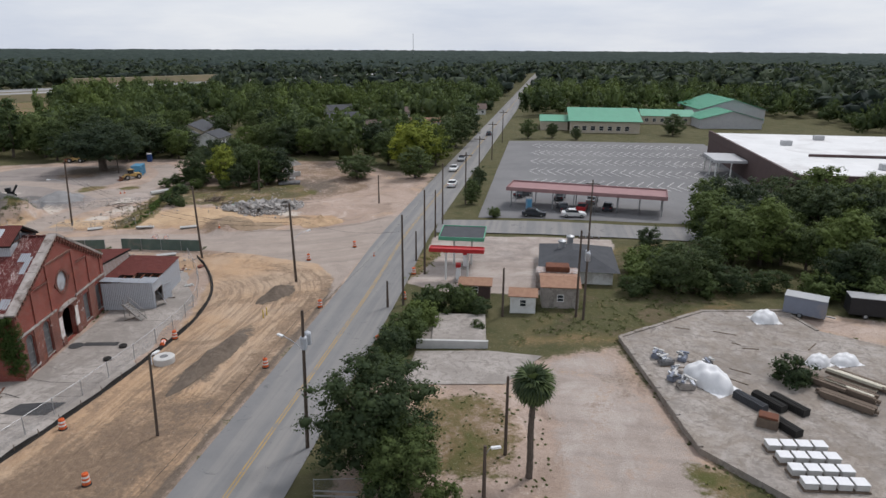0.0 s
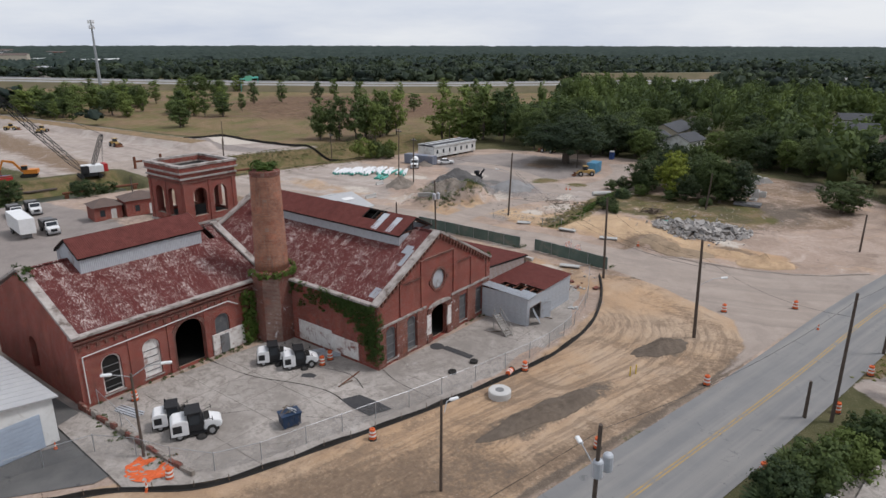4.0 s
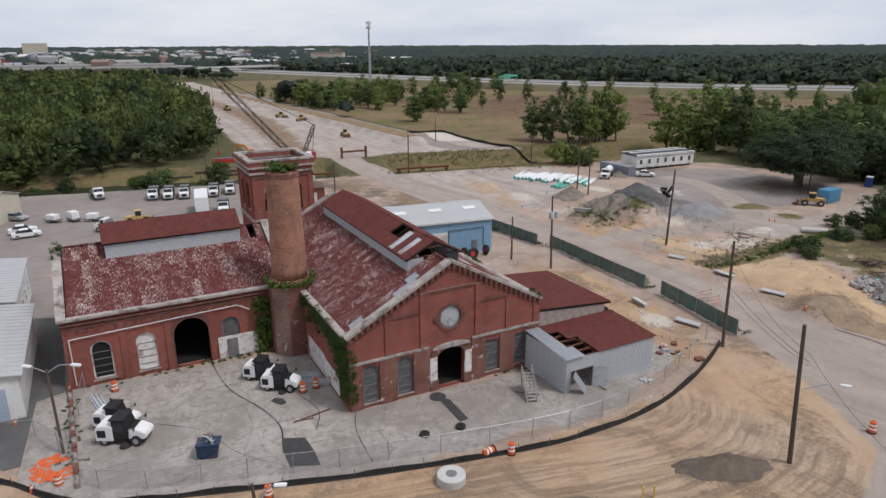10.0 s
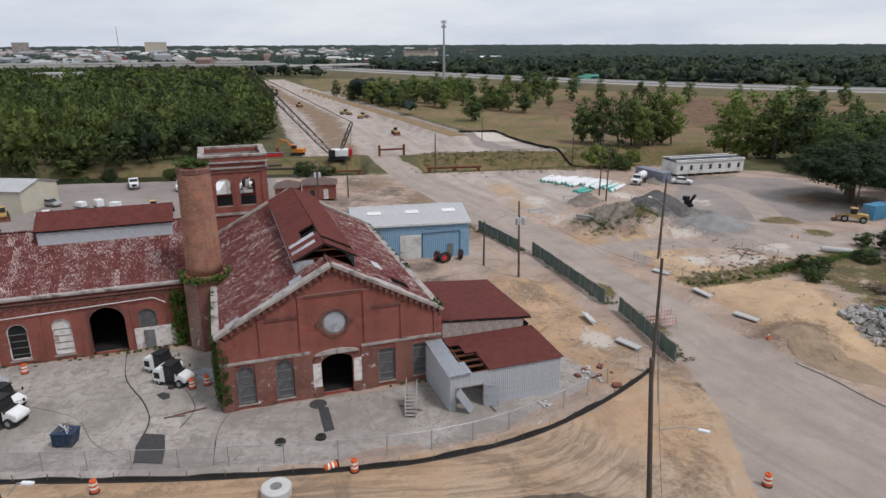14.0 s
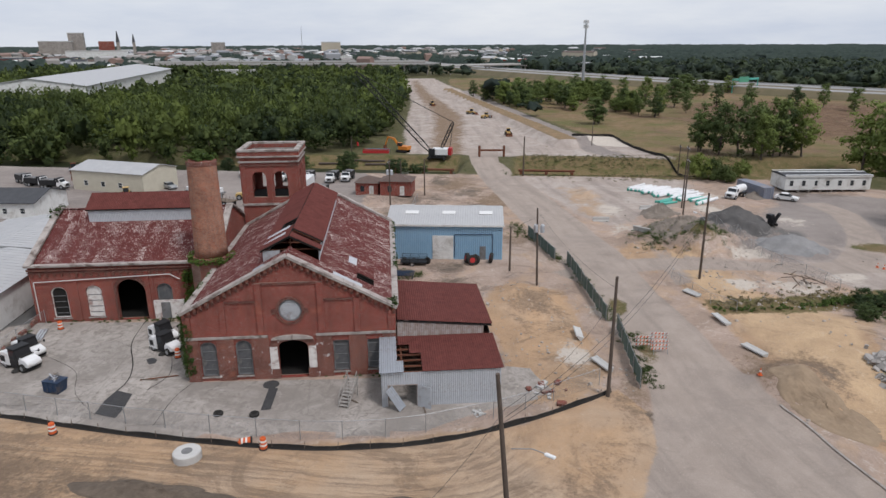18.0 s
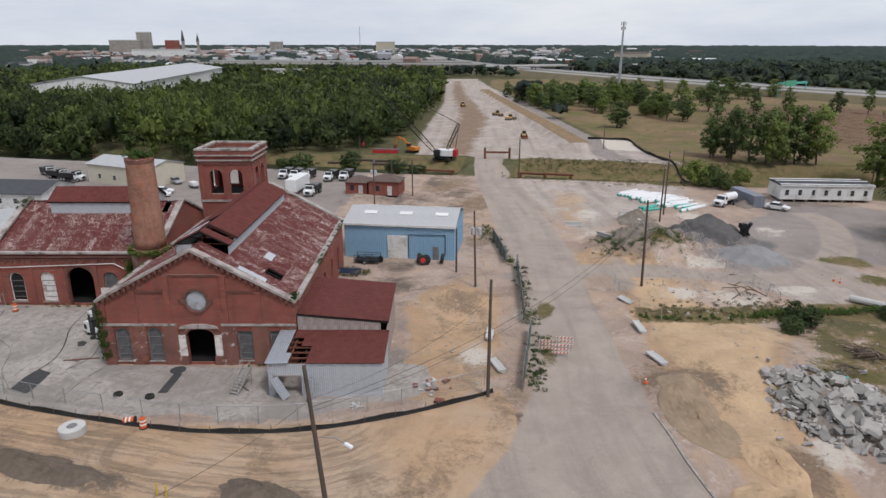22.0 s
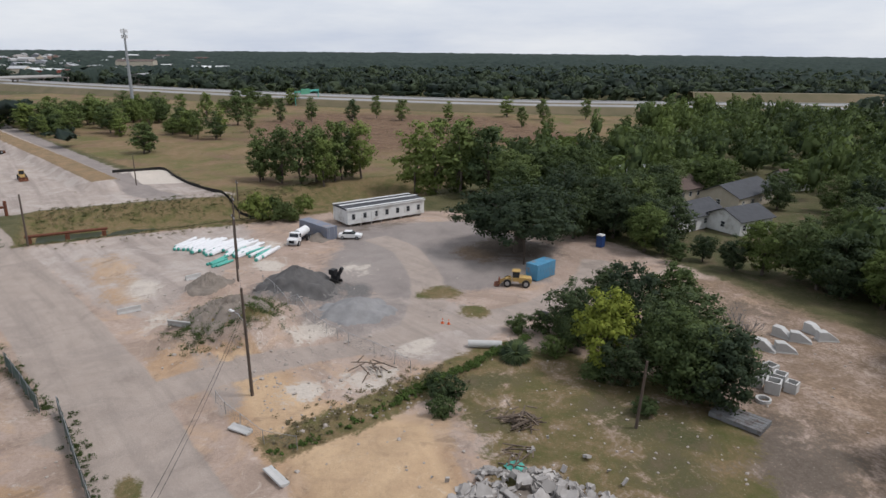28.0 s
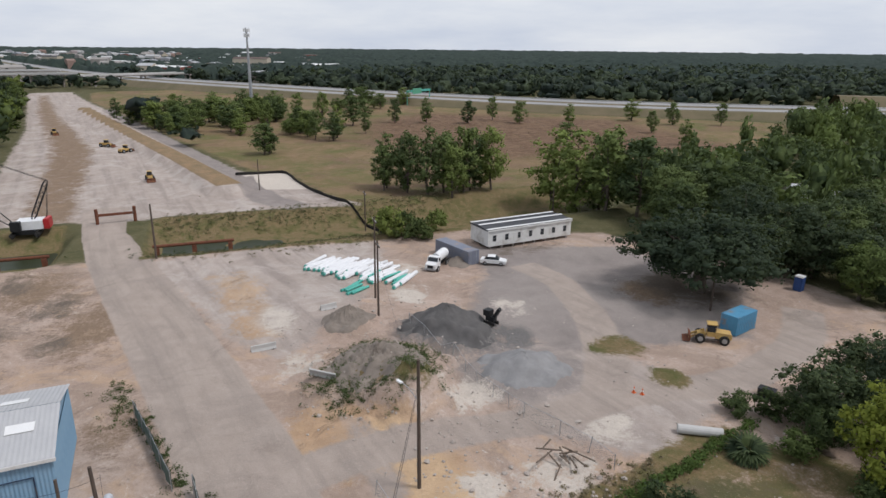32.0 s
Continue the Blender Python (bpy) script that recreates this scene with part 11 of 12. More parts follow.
# ---- loose heaps ----
def heap(x, y, rx, ry, lift, mat, label, seed, a=0.0, lump=0.16):
    """A heap of loose stuff with a crumbly surface, lying over the ground's own swell."""
    rng_ = np.random.default_rng(seed)
    nr, na = 22, 72
    vs = []
    ph = rng_.uniform(0, 6.28, 6)
    for i in range(nr + 1):
        q = i / nr
        for j in range(na):
            t = 6.2832 * j / na
            k_ = 1 + 0.10 * math.sin(2 * t + ph[0]) + 0.08 * math.sin(3 * t + ph[1]) + 0.05 * math.sin(7 * t + ph[2])
            u, v = q * rx * k_ * math.cos(t), q * ry * k_ * math.sin(t)
            px_, py_ = x + u * math.cos(a) - v * math.sin(a), y + u * math.sin(a) + v * math.cos(a)
            body = max(0.0, 1 - q) ** 0.8
            z = hz(px_, py_) + lift * body * (0.8 + 0.3 * math.sin(2.1 * u + ph[3]) * math.sin(1.7 * v + ph[4])) + rng_.normal() * lump * min(1, 3 * (1 - q)) * 0.55 + 0.03 - (0.12 if i == nr else 0.0)
            vs.append((px_, py_, z))
    fs = [(i * na + j, (i + 1) * na + j, (i + 1) * na + (j + 1) % na, i * na + (j + 1) % na) for i in range(nr) for j in range(na)]
    ob = part("spoil_heap" if "soil" in mat.name or "spoil" in mat.name else "gravel_heap", (vs, fs), mat)
    ob.data.polygons.foreach_set("use_smooth", np.ones(len(ob.data.polygons), bool))
    return tagged(ob, label, "heap", kind="stuff")


MAT["soil"] = plain("dark_damp_soil", (0.160, 0.125, 0.096), (0.098, 0.077, 0.060), 1.3, 0.95, grain=5.0, bump=0.6)
MAT["gravel_dark"] = plain("dark_crushed_gravel", (0.118, 0.112, 0.108), (0.078, 0.074, 0.072), 0.8, 0.95, grain=9.0, bump=0.6)
MAT["gravel_pale"] = plain("grey_crushed_stone", (0.270, 0.265, 0.262), (0.205, 0.200, 0.198), 0.8, 0.95, grain=9.0, bump=0.6)
MAT["soil_grey"] = plain("greyish_tan_spoil", (0.250, 0.212, 0.178), (0.165, 0.140, 0.118), 0.9, 0.95, grain=5.0, bump=0.6)
heap(-33.4, 56.6, 1.55, 7.0, 0.35, MAT["soil"], "long low heap of dark damp soil on sand", 1, -0.10, 0.10)
heap(-34.1, 75.3, 1.5, 4.2, 0.4, MAT["soil"], "heap of dark damp soil beside tyre tracks", 2, -0.18, 0.10)
heap(-114.5, 116.5, 6.0, 5.6, 0.5, MAT["gravel_dark"], "large heap of dark crushed gravel", 3, 0.3, 0.1)
heap(-101.5, 121.0, 4.8, 5.0, 0.4, MAT["gravel_pale"], "low cone of grey crushed stone", 4, 0.0, 0.06)
heap(-105.0, 105.0, 6.0, 5.0, 0.5, MAT["soil_grey"], "weedy heap of greyish spoil", 5, 0.4, 0.3)
heap(-121.5, 105.0, 3.4, 3.5, 0.45, MAT["soil_grey"], "small heap of grey-brown spoil", 6, 0.0, 0.2)
MAT["soil_brown"] = plain("scraped_brown_soil", (0.330, 0.245, 0.165), (0.235, 0.172, 0.118), 0.9, 0.95, grain=5.0, bump=0.5)
heap(-51.5, 106.6, 6.2, 2.3, 0.35, MAT["soil_brown"], "low brown soil heap scraped up beside the side road", 7, 0.5, 0.10)
MAT["soil_orange"] = plain("orange_sandy_spoil", (0.520, 0.365, 0.225), (0.360, 0.245, 0.155), 0.8, 0.95, grain=5.0, bump=0.6)
heap(-40.4, 111.2, 4.2, 2.8, 1.4, MAT["soil_orange"], "mound of orange sandy spoil near the side road", 9, 0.3, 0.12)
heap(-46.2, 111.6, 3.6, 2.0, 0.6, MAT["soil_orange"], "low mound of orange sandy spoil", 10, 0.2, 0.12)
heap(-142.0, 128.0, 2.6, 2.2, 0.7, MAT["soil_grey"], "small spoil heap on pale ground", 8, 0.0, 0.15)

# small finds in and round the yard
MAT["post_yellow"] = plain("yellow_painted_post", (0.62, 0.46, 0.06), (0.50, 0.36, 0.05), 2.0, 0.6)
for x, y in ((-32.8, 67.9), (-32.7, 68.7)):
    bm = bmesh.new()
    cyl(bm, (0, 0, -0.2), (0, 0, 0.95), 0.06, seg=8)
    cyl(bm, (0, 0, 0.95), (0, 0, 1.0), 0.075, 0.04, 8)
    single("marker_post", bm, MAT["post_yellow"], "short yellow marker post in the sand", "post", "", at(x, y), "yellow marker posts")
for x, y, a, l in ((-49.8, 46.9, 113, 3.4), (-49.3, 46.2, 96, 1.6), (-48.4, 65.8, 60, 2.2), (-47.9, 72.6, 20, 1.8)):
    bm = bmesh.new()
    box(bm, -l / 2, -0.07, 0.0, l / 2, 0.07, 0.06, bevel=0.01)
    single("plank", bm, MAT["rust_brown"] if l > 3 else MAT["wood"], "loose weathered plank on the yard", "plank", "", flat_at(x, y, 0.085, a), "loose planks")
rl = random.Random(77)
for i in range(26):
    x, y = (-51.8 + rl.gauss(0, 0.9), 82.9 + rl.gauss(0, 0.7)) if i < 16 else (-47.8 + rl.gauss(0, 0.4), 77.3 + rl.gauss(0, 0.3))
    s_ = rl.uniform(0.12, 0.42) if i < 16 else rl.uniform(0.1, 0.22)
    bm = bmesh.new()
    box(bm, -s_, -s_ * 0.7, -0.05, s_, s_ * 0.7, s_ * 0.6, bevel=0.03)
    for v_ in bm.verts:
        v_.co += Vector((rl.uniform(-1, 1), rl.uniform(-1, 1), rl.uniform(-0.5, 0.5))) * s_ * 0.2
    single("masonry_lump", bm, MAT["brick_worn"] if i % 3 and i < 16 else MAT["concrete_pale"], "broken lump of masonry beside the shed", "rubble", "", at(x, y, rl.uniform(0, 180), 0.06), "masonry lumps")

# ---- rubble, debris, concrete pieces ----
rr = random.Random(21)
RUB = [(-60.6, 113.5), (-63.5, 118.1), (-61.7, 123.0), (-55.5, 126.0), (-49.4, 126.5), (-47.5, 121), (-50.7, 115.0), (-55.3, 113.3)]
rubble = thing("rubble_heap", "heap of broken pale concrete slabs", "rubble", Matrix.Identity(4))
chunks = []
for i in range(6):
    bm = bmesh.new()
    n = rr.randint(4, 6)
    outl = []
    for j in range(n):
        a = 2 * math.pi * (j + rr.uniform(-0.25, 0.25)) / n
        r = rr.uniform(0.6, 1.0)
        outl.append((r * math.cos(a), r * math.sin(a)))
    prism(bm, outl, -0.17, 0.17, ROT["x"](radians(90)))
    bmesh.ops.recalc_face_normals(bm, faces=bm.faces)
    chunks.append(part("concrete_chunk", bm, MAT["rubble"], rubble))
k_ = 0
while k_ < 296:
    x, y = rr.uniform(-64, -47), rr.uniform(112.5, 127)
    if not bool(inside(RUB, x, y)):
        continue
    d = float(edge_distance(RUB, x, y))
    pile = min(1.0, d / 3.0)
    s = rr.choice((0.35, 0.5, 0.65, 0.85, 1.1)) * (0.7 + 0.4 * pile)
    mm = Matrix.Translation((x, y, hz(x, y) + 0.05 + rr.uniform(0, 1.15) * pile)) @ ROT["z"](rr.uniform(0, 6.28)) @ ROT["x"](rr.uniform(-0.95, 0.95)) @ ROT["y"](rr.uniform(-0.7, 0.7)) @ Matrix.Diagonal((s, s * 0.75, s * rr.uniform(0.7, 1.3), 1))
    if k_ < 6:
        chunks[k_].matrix_local = mm
    else:
        again(chunks[k_ % 6], mm)
    k_ += 1
# core of the heap
bm = bmesh.new()
cx, cy = -56.0, 120.0
ringv = []
for f, hh in ((1.0, -0.35), (0.8, -0.05), (0.5, 0.25), (0.2, 0.4)):
    ringv.append([bm.verts.new((cx + (x - cx) * f, cy + (y - cy) * f, hz(x, y) + hh + rr.uniform(-0.1, 0.1))) for x, y in RUB])
for a, b in zip(ringv, ringv[1:]):
    for i in range(len(a)):
        bm.faces.new((a[i], a[(i + 1) % len(a)], b[(i + 1) % len(b)], b[i]))
bm.faces.new(ringv[-1])
bmesh.ops.recalc_face_normals(bm, faces=bm.faces)
part("rubble_core", bm, MAT["soil_grey"], rubble)
sv, sf = [], []
while len(sf) < 420 * 6:
    x, y = rr.uniform(-65, -46), rr.uniform(111.5, 128)
    if not bool(inside(RUB, x, y)) and rr.random() < 0.93:
        continue
    pile = min(1.0, float(edge_distance(RUB, x, y)) / 3.0)
    q = np.array(Euler((rr.uniform(0, 6.3), rr.uniform(0, 6.3), rr.uniform(0, 6.3))).to_matrix())
    s = rr.uniform(0.12, 0.42)
    u = (CUBE * np.array([1.5, 1.0, 0.5]) * s) @ q + np.array([x, y, hz(x, y) + 0.1 + rr.uniform(0.0, 0.9) * pile])
    sf += [tuple(len(sv) + int(i_) for i_ in f_) for f_ in CUBE_F]
    sv += [tuple(p_) for p_ in u]
small = part("small_rubble", (sv, sf), MAT["rubble"], rubble, "small broken concrete lumps")
small["kind"] = "stuff"
# stray lumps over the cleared ground
stones = []
for i in range(5):
    bm = bmesh.new()
    bmesh.ops.create_icosphere(bm, subdivisions=1, radius=1.0)
    for v in bm.verts:
        v.co *= rr.uniform(0.7, 1.2)
        v.co.z *= 0.6
    me = bpy.data.meshes.new("stone")
    bm.to_mesh(me)
    bm.free()
    stones.append(me)
sv, sf = [], []
for i in range(1500):
    reg = rr.random()
    if reg < 0.3:
        x, y = rr.uniform(-130, -96), rr.uniform(96, 124)
    elif reg < 0.5:
        x, y = rr.uniform(-95, -76), rr.uniform(104, 122)
    elif reg < 0.68:
        x, y = rr.uniform(-82, -52), rr.uniform(74, 91)
    elif reg < 0.74:
        x, y = rr.uniform(-76, -46), rr.uniform(112, 140)
    else:
        x, y = rr.uniform(-150, -30), rr.uniform(95, 170)
    if bool(inside(SIDE, x, y)):
        continue
    me = stones[i % 5]
    s = rr.uniform(0.05, 0.17) * (2.0 if rr.random() < 0.08 else 1.0)
    b = len(sv)
    a = rr.uniform(0, 6.28)
    ca, sa = math.cos(a), math.sin(a)
    z = hz(x, y)
    sv += [(x + s * (v.co.x * ca - v.co.y * sa), y + s * (v.co.x * sa + v.co.y * ca), z + s * (v.co.z + 0.25)) for v in me.vertices]
    sf += [tuple(b + i_ for i_ in p.vertices) for p in me.polygons]
tagged(part("stones", (sv, sf), MAT["lumps"]), "scattered grey stones and concrete lumps", "stones", kind="stuff")
# timber and scrap heap
for x, y, n, lab in ((-68.8, 125.2, 34, "heap of broken grey-brown timber and branches"), (-63.6, 122.2, 14, "heap of tarps and broken boards"), (-84.0, 116.5, 12, "broken boards by the fence")):
    hp = thing("debris_heap", lab, "debris", at(x, y, 0))
    for i in range(n):
        bm = bmesh.new()
        l = rr.uniform(0.8, 3.2)
        box(bm, -l / 2, -0.06, -0.04, l / 2, 0.06, 0.04, m=Matrix.Translation((rr.gauss(0, 1.0), rr.gauss(0, 0.8), 0.1 + rr.uniform(0, 0.8))) @ ROT["z"](rr.uniform(0, 6.28)) @ ROT["y"](rr.uniform(-0.5, 0.5)))
        part("plank", bm, MAT["wood"], hp)
tp = thing("tarpaulin", "crumpled teal tarpaulin beside the rubble", "tarpaulin", at(-62.6, 121.0, 0))
bm = bmesh.new()
bmesh.ops.create_grid(bm, x_segments=8, y_segments=8, size=0.8)
for v in bm.verts:
    v.co.z = 0.15 + 0.35 * max(0, 1 - v.co.xy.length) + rr.uniform(-0.07, 0.07)
part("sheet", bm, MAT["teal_pipe"], tp)
# precast boxes, wedges and ring
for x, y, s in ((-63.2, 151.2, 1.0), (-61.4, 151.4, 1.1), (-62.3, 153.6, 1.0), (-64.2, 154.6, 1.0), (-60.6, 153.2, 0.9), (-63.4, 152.6, 0.9)):
    pb = thing("precast_box", "white precast concrete drain box on the ground", "concrete box", at(x, y, rr.uniform(0, 30)), group="precast concrete boxes")
    for b_ in ((-0.65, -0.65, 0, 0.65, -0.5, 1.2), (-0.65, 0.5, 0, 0.65, 0.65, 1.2), (-0.65, -0.5, 0, -0.5, 0.5, 1.2), (0.5, -0.5, 0, 0.65, 0.5, 1.2)):
        panel(pb, "side", *[v * s for v in b_], "concrete_pale")
    panel(pb, "base", -0.5 * s, -0.5 * s, 0.0, 0.5 * s, 0.5 * s, 0.12 * s, "concrete")
for x, y, a in ((-68.6, 159.7, 20), (-67.1, 161.2, 50), (-70.0, 164.7, 10), (-68.2, 165.4, 40), (-68.9, 169.0, 0), (-66.9, 168.5, 60)):
    we = thing("precast_headwall", "white precast concrete wedge headwall", "concrete wedge", at(x, y, a), group="precast headwalls")
    bm = bmesh.new()
    prism(bm, [(-1.2, 0), (1.2, 0), (1.2, 0.25), (-0.2, 1.2), (-1.2, 1.2)], -0.5, 0.5)
    bmesh.ops.bevel(bm, geom=list(bm.edges), offset=0.04, segments=1, affect="EDGES")
    part("body", bm, MAT["concrete_pale"], we)
    panel(we, "footing", -1.25, -0.62, -0.1, 1.25, 0.62, 0.1, "concrete_pale")
bm = bmesh.new()
lathe(bm, [(0.75, 0), (0.75, 0.35), (0.55, 0.35), (0.55, 0.0)], 20, Matrix.Translation((-60.6, 149.0, hz(-60.6, 149))))
single("concrete_ring", bm, MAT["concrete_pale"], "small pale concrete ring", "concrete ring")
flat = thing("slab_stack", "long grey concrete planks stacked low", "concrete planks", at(-59.1, 143.7, 18))
for i in range(5):
    panel(flat, "plank", -2.4, -1.3 + 0.54 * i, 0.05, 2.4, -0.82 + 0.54 * i, 0.5, "board")
pt = thing("plastic_pipe", "pale blue-white pipe lying by the hedge", "pipe", at(-84.5, 131.0, 60))
bm = bmesh.new()
cyl(bm, (-2.0, 0, 0.45), (2.0, 0, 0.45), 0.45, seg=14)
part("barrel", bm, MAT["concrete_pale"], pt)

# ---- cars on the road and in the lot ----
car(-20.6, 144.0, 90, MAT["white_metal"], "white car driving on the main road", group="cars on the road")
car(-22.9, 162.9, -90, MAT["white_metal"], "white van-like car on the main road", group="cars on the road")
car(-22.8, 178.7, -90, MAT["silver"], "silver car on the main road", group="cars on the road")
car(-20.0, 234.0, 92, MAT["dark_car"], "dark car far along the road", group="cars on the road")
for x, y, a, p_, lab in ((5.4, 118.6, 5, paint_w, "white pickup-like car by the canopy"), (-4.5, 134.5, 60, MAT["dark_car"], "dark car beside the canopy"), (3.2, 132.8, 80, MAT["dark_car"], "dark car under the canopy"), (7.2, 124.0, 80, MAT["red"], "red car parked by the canopy"), (3.5, 123.6, 100, MAT["dark_car"], "dark car parked by the canopy"), (12.1, 125.2, 80, MAT["dark_car"], "dark car under the canopy"), (-1.8, 118.2, 0, MAT["dark_car"], "dark car at the lot's edge"), (9.5, 130.5, 75, MAT["silver"], "silver car under the canopy")):
    car(x, y, a, p_, lab)
pt_ = thing("portable_toilet", "light blue portable toilet", "portable toilet", at(-2.9, 124.0, 10))
panel(pt_, "body", -0.55, -0.55, 0.0, 0.55, 0.55, 2.1, "blue_wall", bevel=0.04)
panel(pt_, "roof", -0.58, -0.58, 2.101, 0.58, 0.58, 2.3, "white_roof", bevel=0.08)
panel(pt_, "door", -0.35, -0.6, 0.1, 0.35, -0.555, 1.95, "blue_box")

# ---- the timber yard pad ----
PAD = [(8.3, 66.2), (18.8, 75.3), (28.3, 76.8), (30.2, 71.3), (47.0, 62.0), (46.0, 34.0), (22.0, 36.4), (17.8, 40.6), (12.4, 46.2)]
padz = 1.75
bm = bmesh.new()
a_ = [bm.verts.new((x, y, padz)) for x, y in PAD]
b_ = [bm.verts.new((x, y, padz - 1.6)) for x, y in PAD]
f = bm.faces.new(a_)
for i in range(len(PAD)):
    bm.faces.new((a_[i], b_[i], b_[(i + 1) % len(PAD)], a_[(i + 1) % len(PAD)]))
bmesh.ops.recalc_face_normals(bm, faces=bm.faces)
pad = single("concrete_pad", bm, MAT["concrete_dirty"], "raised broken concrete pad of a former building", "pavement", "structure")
for p, q in zip(PAD[-1:] + PAD[:3], PAD[:4]):
    d = math.dist(p, q)
    a = math.atan2(q[1] - p[1], q[0] - p[0])
    n = int(d / 2.2)
    for i in range(n):
        bm = bmesh.new()
        box(bm, d * i / n + 0.03, -0.35, -0.12, d * (i + 1) / n - 0.03, 0.1, 0.14 + rr.uniform(-0.06, 0.05), bevel=0.03)
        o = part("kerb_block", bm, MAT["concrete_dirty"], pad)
        o.matrix_local = Matrix.Translation((p[0], p[1], padz)) @ ROT["z"](a)


def on_pad(x, y, a=0.0):
    return flat_at(x, y, padz + 0.004, a)


def sheeted(x, y, rx, ry, h, a, label):
    ob = thing("sheeted_heap", label, "plastic sheet", on_pad(x, y, a))
    bm = bmesh.new()
    bmesh.ops.create_grid(bm, x_segments=26, y_segments=22, size=1.0)
    for v in bm.verts:
        q = v.co.x ** 2 + v.co.y ** 2
        v.co.z = h * max(0.0, 1 - q) ** 0.55 * (1 + 0.12 * math.sin(v.co.x * 9) * math.sin(v.co.y * 7)) + 0.03 + 0.03 * math.sin(v.co.x * 23 + v.co.y * 17)
        v.co.x *= rx
        v.co.y *= ry
    for f in bm.faces:
        f.smooth = True
    part("sheet", bm, MAT["tarp"], ob)
    return ob


sheeted(15.4, 57.2, 2.6, 1.5, 1.7, -52, "heap under a white plastic sheet")
sheeted(25.2, 73.4, 1.5, 1.2, 1.2, 10, "small heap under white plastic")
sheeted(27.0, 62.8, 1.3, 0.9, 1.0, 30, "bundle wrapped in white plastic")
sheeted(29.8, 63.6, 1.4, 1.0, 0.9, 20, "bundle wrapped in white plastic")
for i in range(16):
    x = 17.9 + (i % 4) * 1.16 + 0.35 * (i // 4)
    y = 46.9 - (i // 4) * 1.5 + (i % 4) * 0.12
    if y < 42:
        continue
    pal = thing("pallet_stack", "pallet of pale stone blocks in white wrap", "pallet", on_pad(x, y, 5), group="wrapped pallets")
    panel(pal, "pallet", -0.55, -0.55, 0.0, 0.55, 0.55, 0.13, "wood")
    panel(pal, "wrapped_load", -0.48, -0.46, 0.131, 0.48, 0.46, 0.62, "concrete_pale", bevel=0.05)
    panel(pal, "cover", -0.49, -0.47, 0.63, 0.49, 0.47, 0.65, "tarp")
for j, (x, y, n, a) in enumerate(((18.2, 53.6, 9, -55), (19.8, 53.8, 9, -55), (21.4, 53.6, 10, -55), (20.0, 49.8, 7, -60))):
    rack = thing("tile_row", "row of dark roof tiles stood on edge", "roof tiles", on_pad(x, y, a), group="rows of roof tiles")
    for i in range(n * 2):
        bm = bmesh.new()
        prism(bm, [(-0.45, 0), (0.45, 0), (0.4, 0.62), (0.0, 0.72), (-0.4, 0.62)], -0.05, 0.05)
        o = part("tile", bm, MAT["rubber"] if j else MAT["slate"], rack)
        o.matrix_local = Matrix.Translation((0, 0, 0.01)) @ ROT["z"](radians(90)) @ Matrix.Translation((0, -(i - n) * 0.17, 0))
rust_b = thing("crate", "crate of rust-red bricks", "crate", on_pad(18.6, 50.4, -20))
panel(rust_b, "crate_body", -0.8, -0.6, 0.0, 0.8, 0.6, 0.8, "wood", bevel=0.02)
panel(rust_b, "bricks", -0.72, -0.52, 0.801, 0.72, 0.52, 1.0, "rust_brown", bevel=0.03)
for x, y, a, n in ((25.6, 58.6, -42, 7), (27.6, 57.2, -42, 8), (26.6, 55.2, -40, 6), (29.0, 59.0, -42, 9)):
    lum = thing("timber_stack", "stack of weathered timber beams on bearers", "timber stack", on_pad(x, y, a), group="timber stacks")
    for i in range(n):
        panel(lum, "beam", -2.2 + rr.uniform(-0.4, 0.4), -0.8 + 0.25 * (i % 4) * 1.6, 0.15 + 0.27 * (i // 4), 2.2 + rr.uniform(-0.4, 0.4), -0.8 + 0.25 * (i % 4) * 1.6 + 0.32, 0.4 + 0.27 * (i // 4), "wood" if rr.random() < 0.7 else "cream")
    for xx in (-1.5, 1.4):
        panel(lum, "bearer", xx, -0.85, 0.0, xx + 0.14, 1.1, 0.148, "wood")
for x, y, a, s in ((12.2, 60.4, 20, 1.0), (11.6, 61.8, 60, 0.9), (13.2, 55.8, 10, 1.1), (12.4, 57.2, 40, 0.9), (14.0, 61.6, 70, 0.9), (12.9, 58.6, 0, 0.8), (16.2, 60.9, 30, 0.7)):
    bx = thing("scrap_bundle", "bundle of scrap parts wrapped in plastic", "bundle", on_pad(x, y, a), group="scrap bundles")
    panel(bx, "load", -0.7 * s, -0.45 * s, 0.0, 0.7 * s, 0.45 * s, 0.55 * s, ("slate_blue", "board", "concrete")[int(s * 10) % 3], bevel=0.08)
    for i in range(5):
        l = rr.uniform(0.2, 0.6) * s
        o = panel(bx, "scrap_piece", -l, -0.12, 0.0, l, 0.12, 0.14, ("tarp", "board", "galv", "slate_blue", "concrete_pale")[i])
        o.matrix_local = Matrix.Translation((rr.uniform(-0.5, 0.5) * s, rr.uniform(-0.4, 0.4) * s, 0.5 * s + 0.06 * i)) @ ROT["z"](rr.uniform(0, 3)) @ ROT["y"](rr.uniform(-0.4, 0.4))
for i in range(18):
    x, y = rr.uniform(10, 32), rr.uniform(42, 73)
    if not bool(inside(PAD, x, y)) or float(edge_distance(PAD, x, y)) < 1.2:
        continue
    bm = bmesh.new()
    l = rr.uniform(0.4, 2.6)
    box(bm, -l / 2, -0.06, 0.0, l / 2, 0.06, 0.05)
    single("loose_board", bm, MAT["wood"], "loose grey board on the concrete pad", "board", "", on_pad(x, y, rr.uniform(0, 180)), "loose boards")
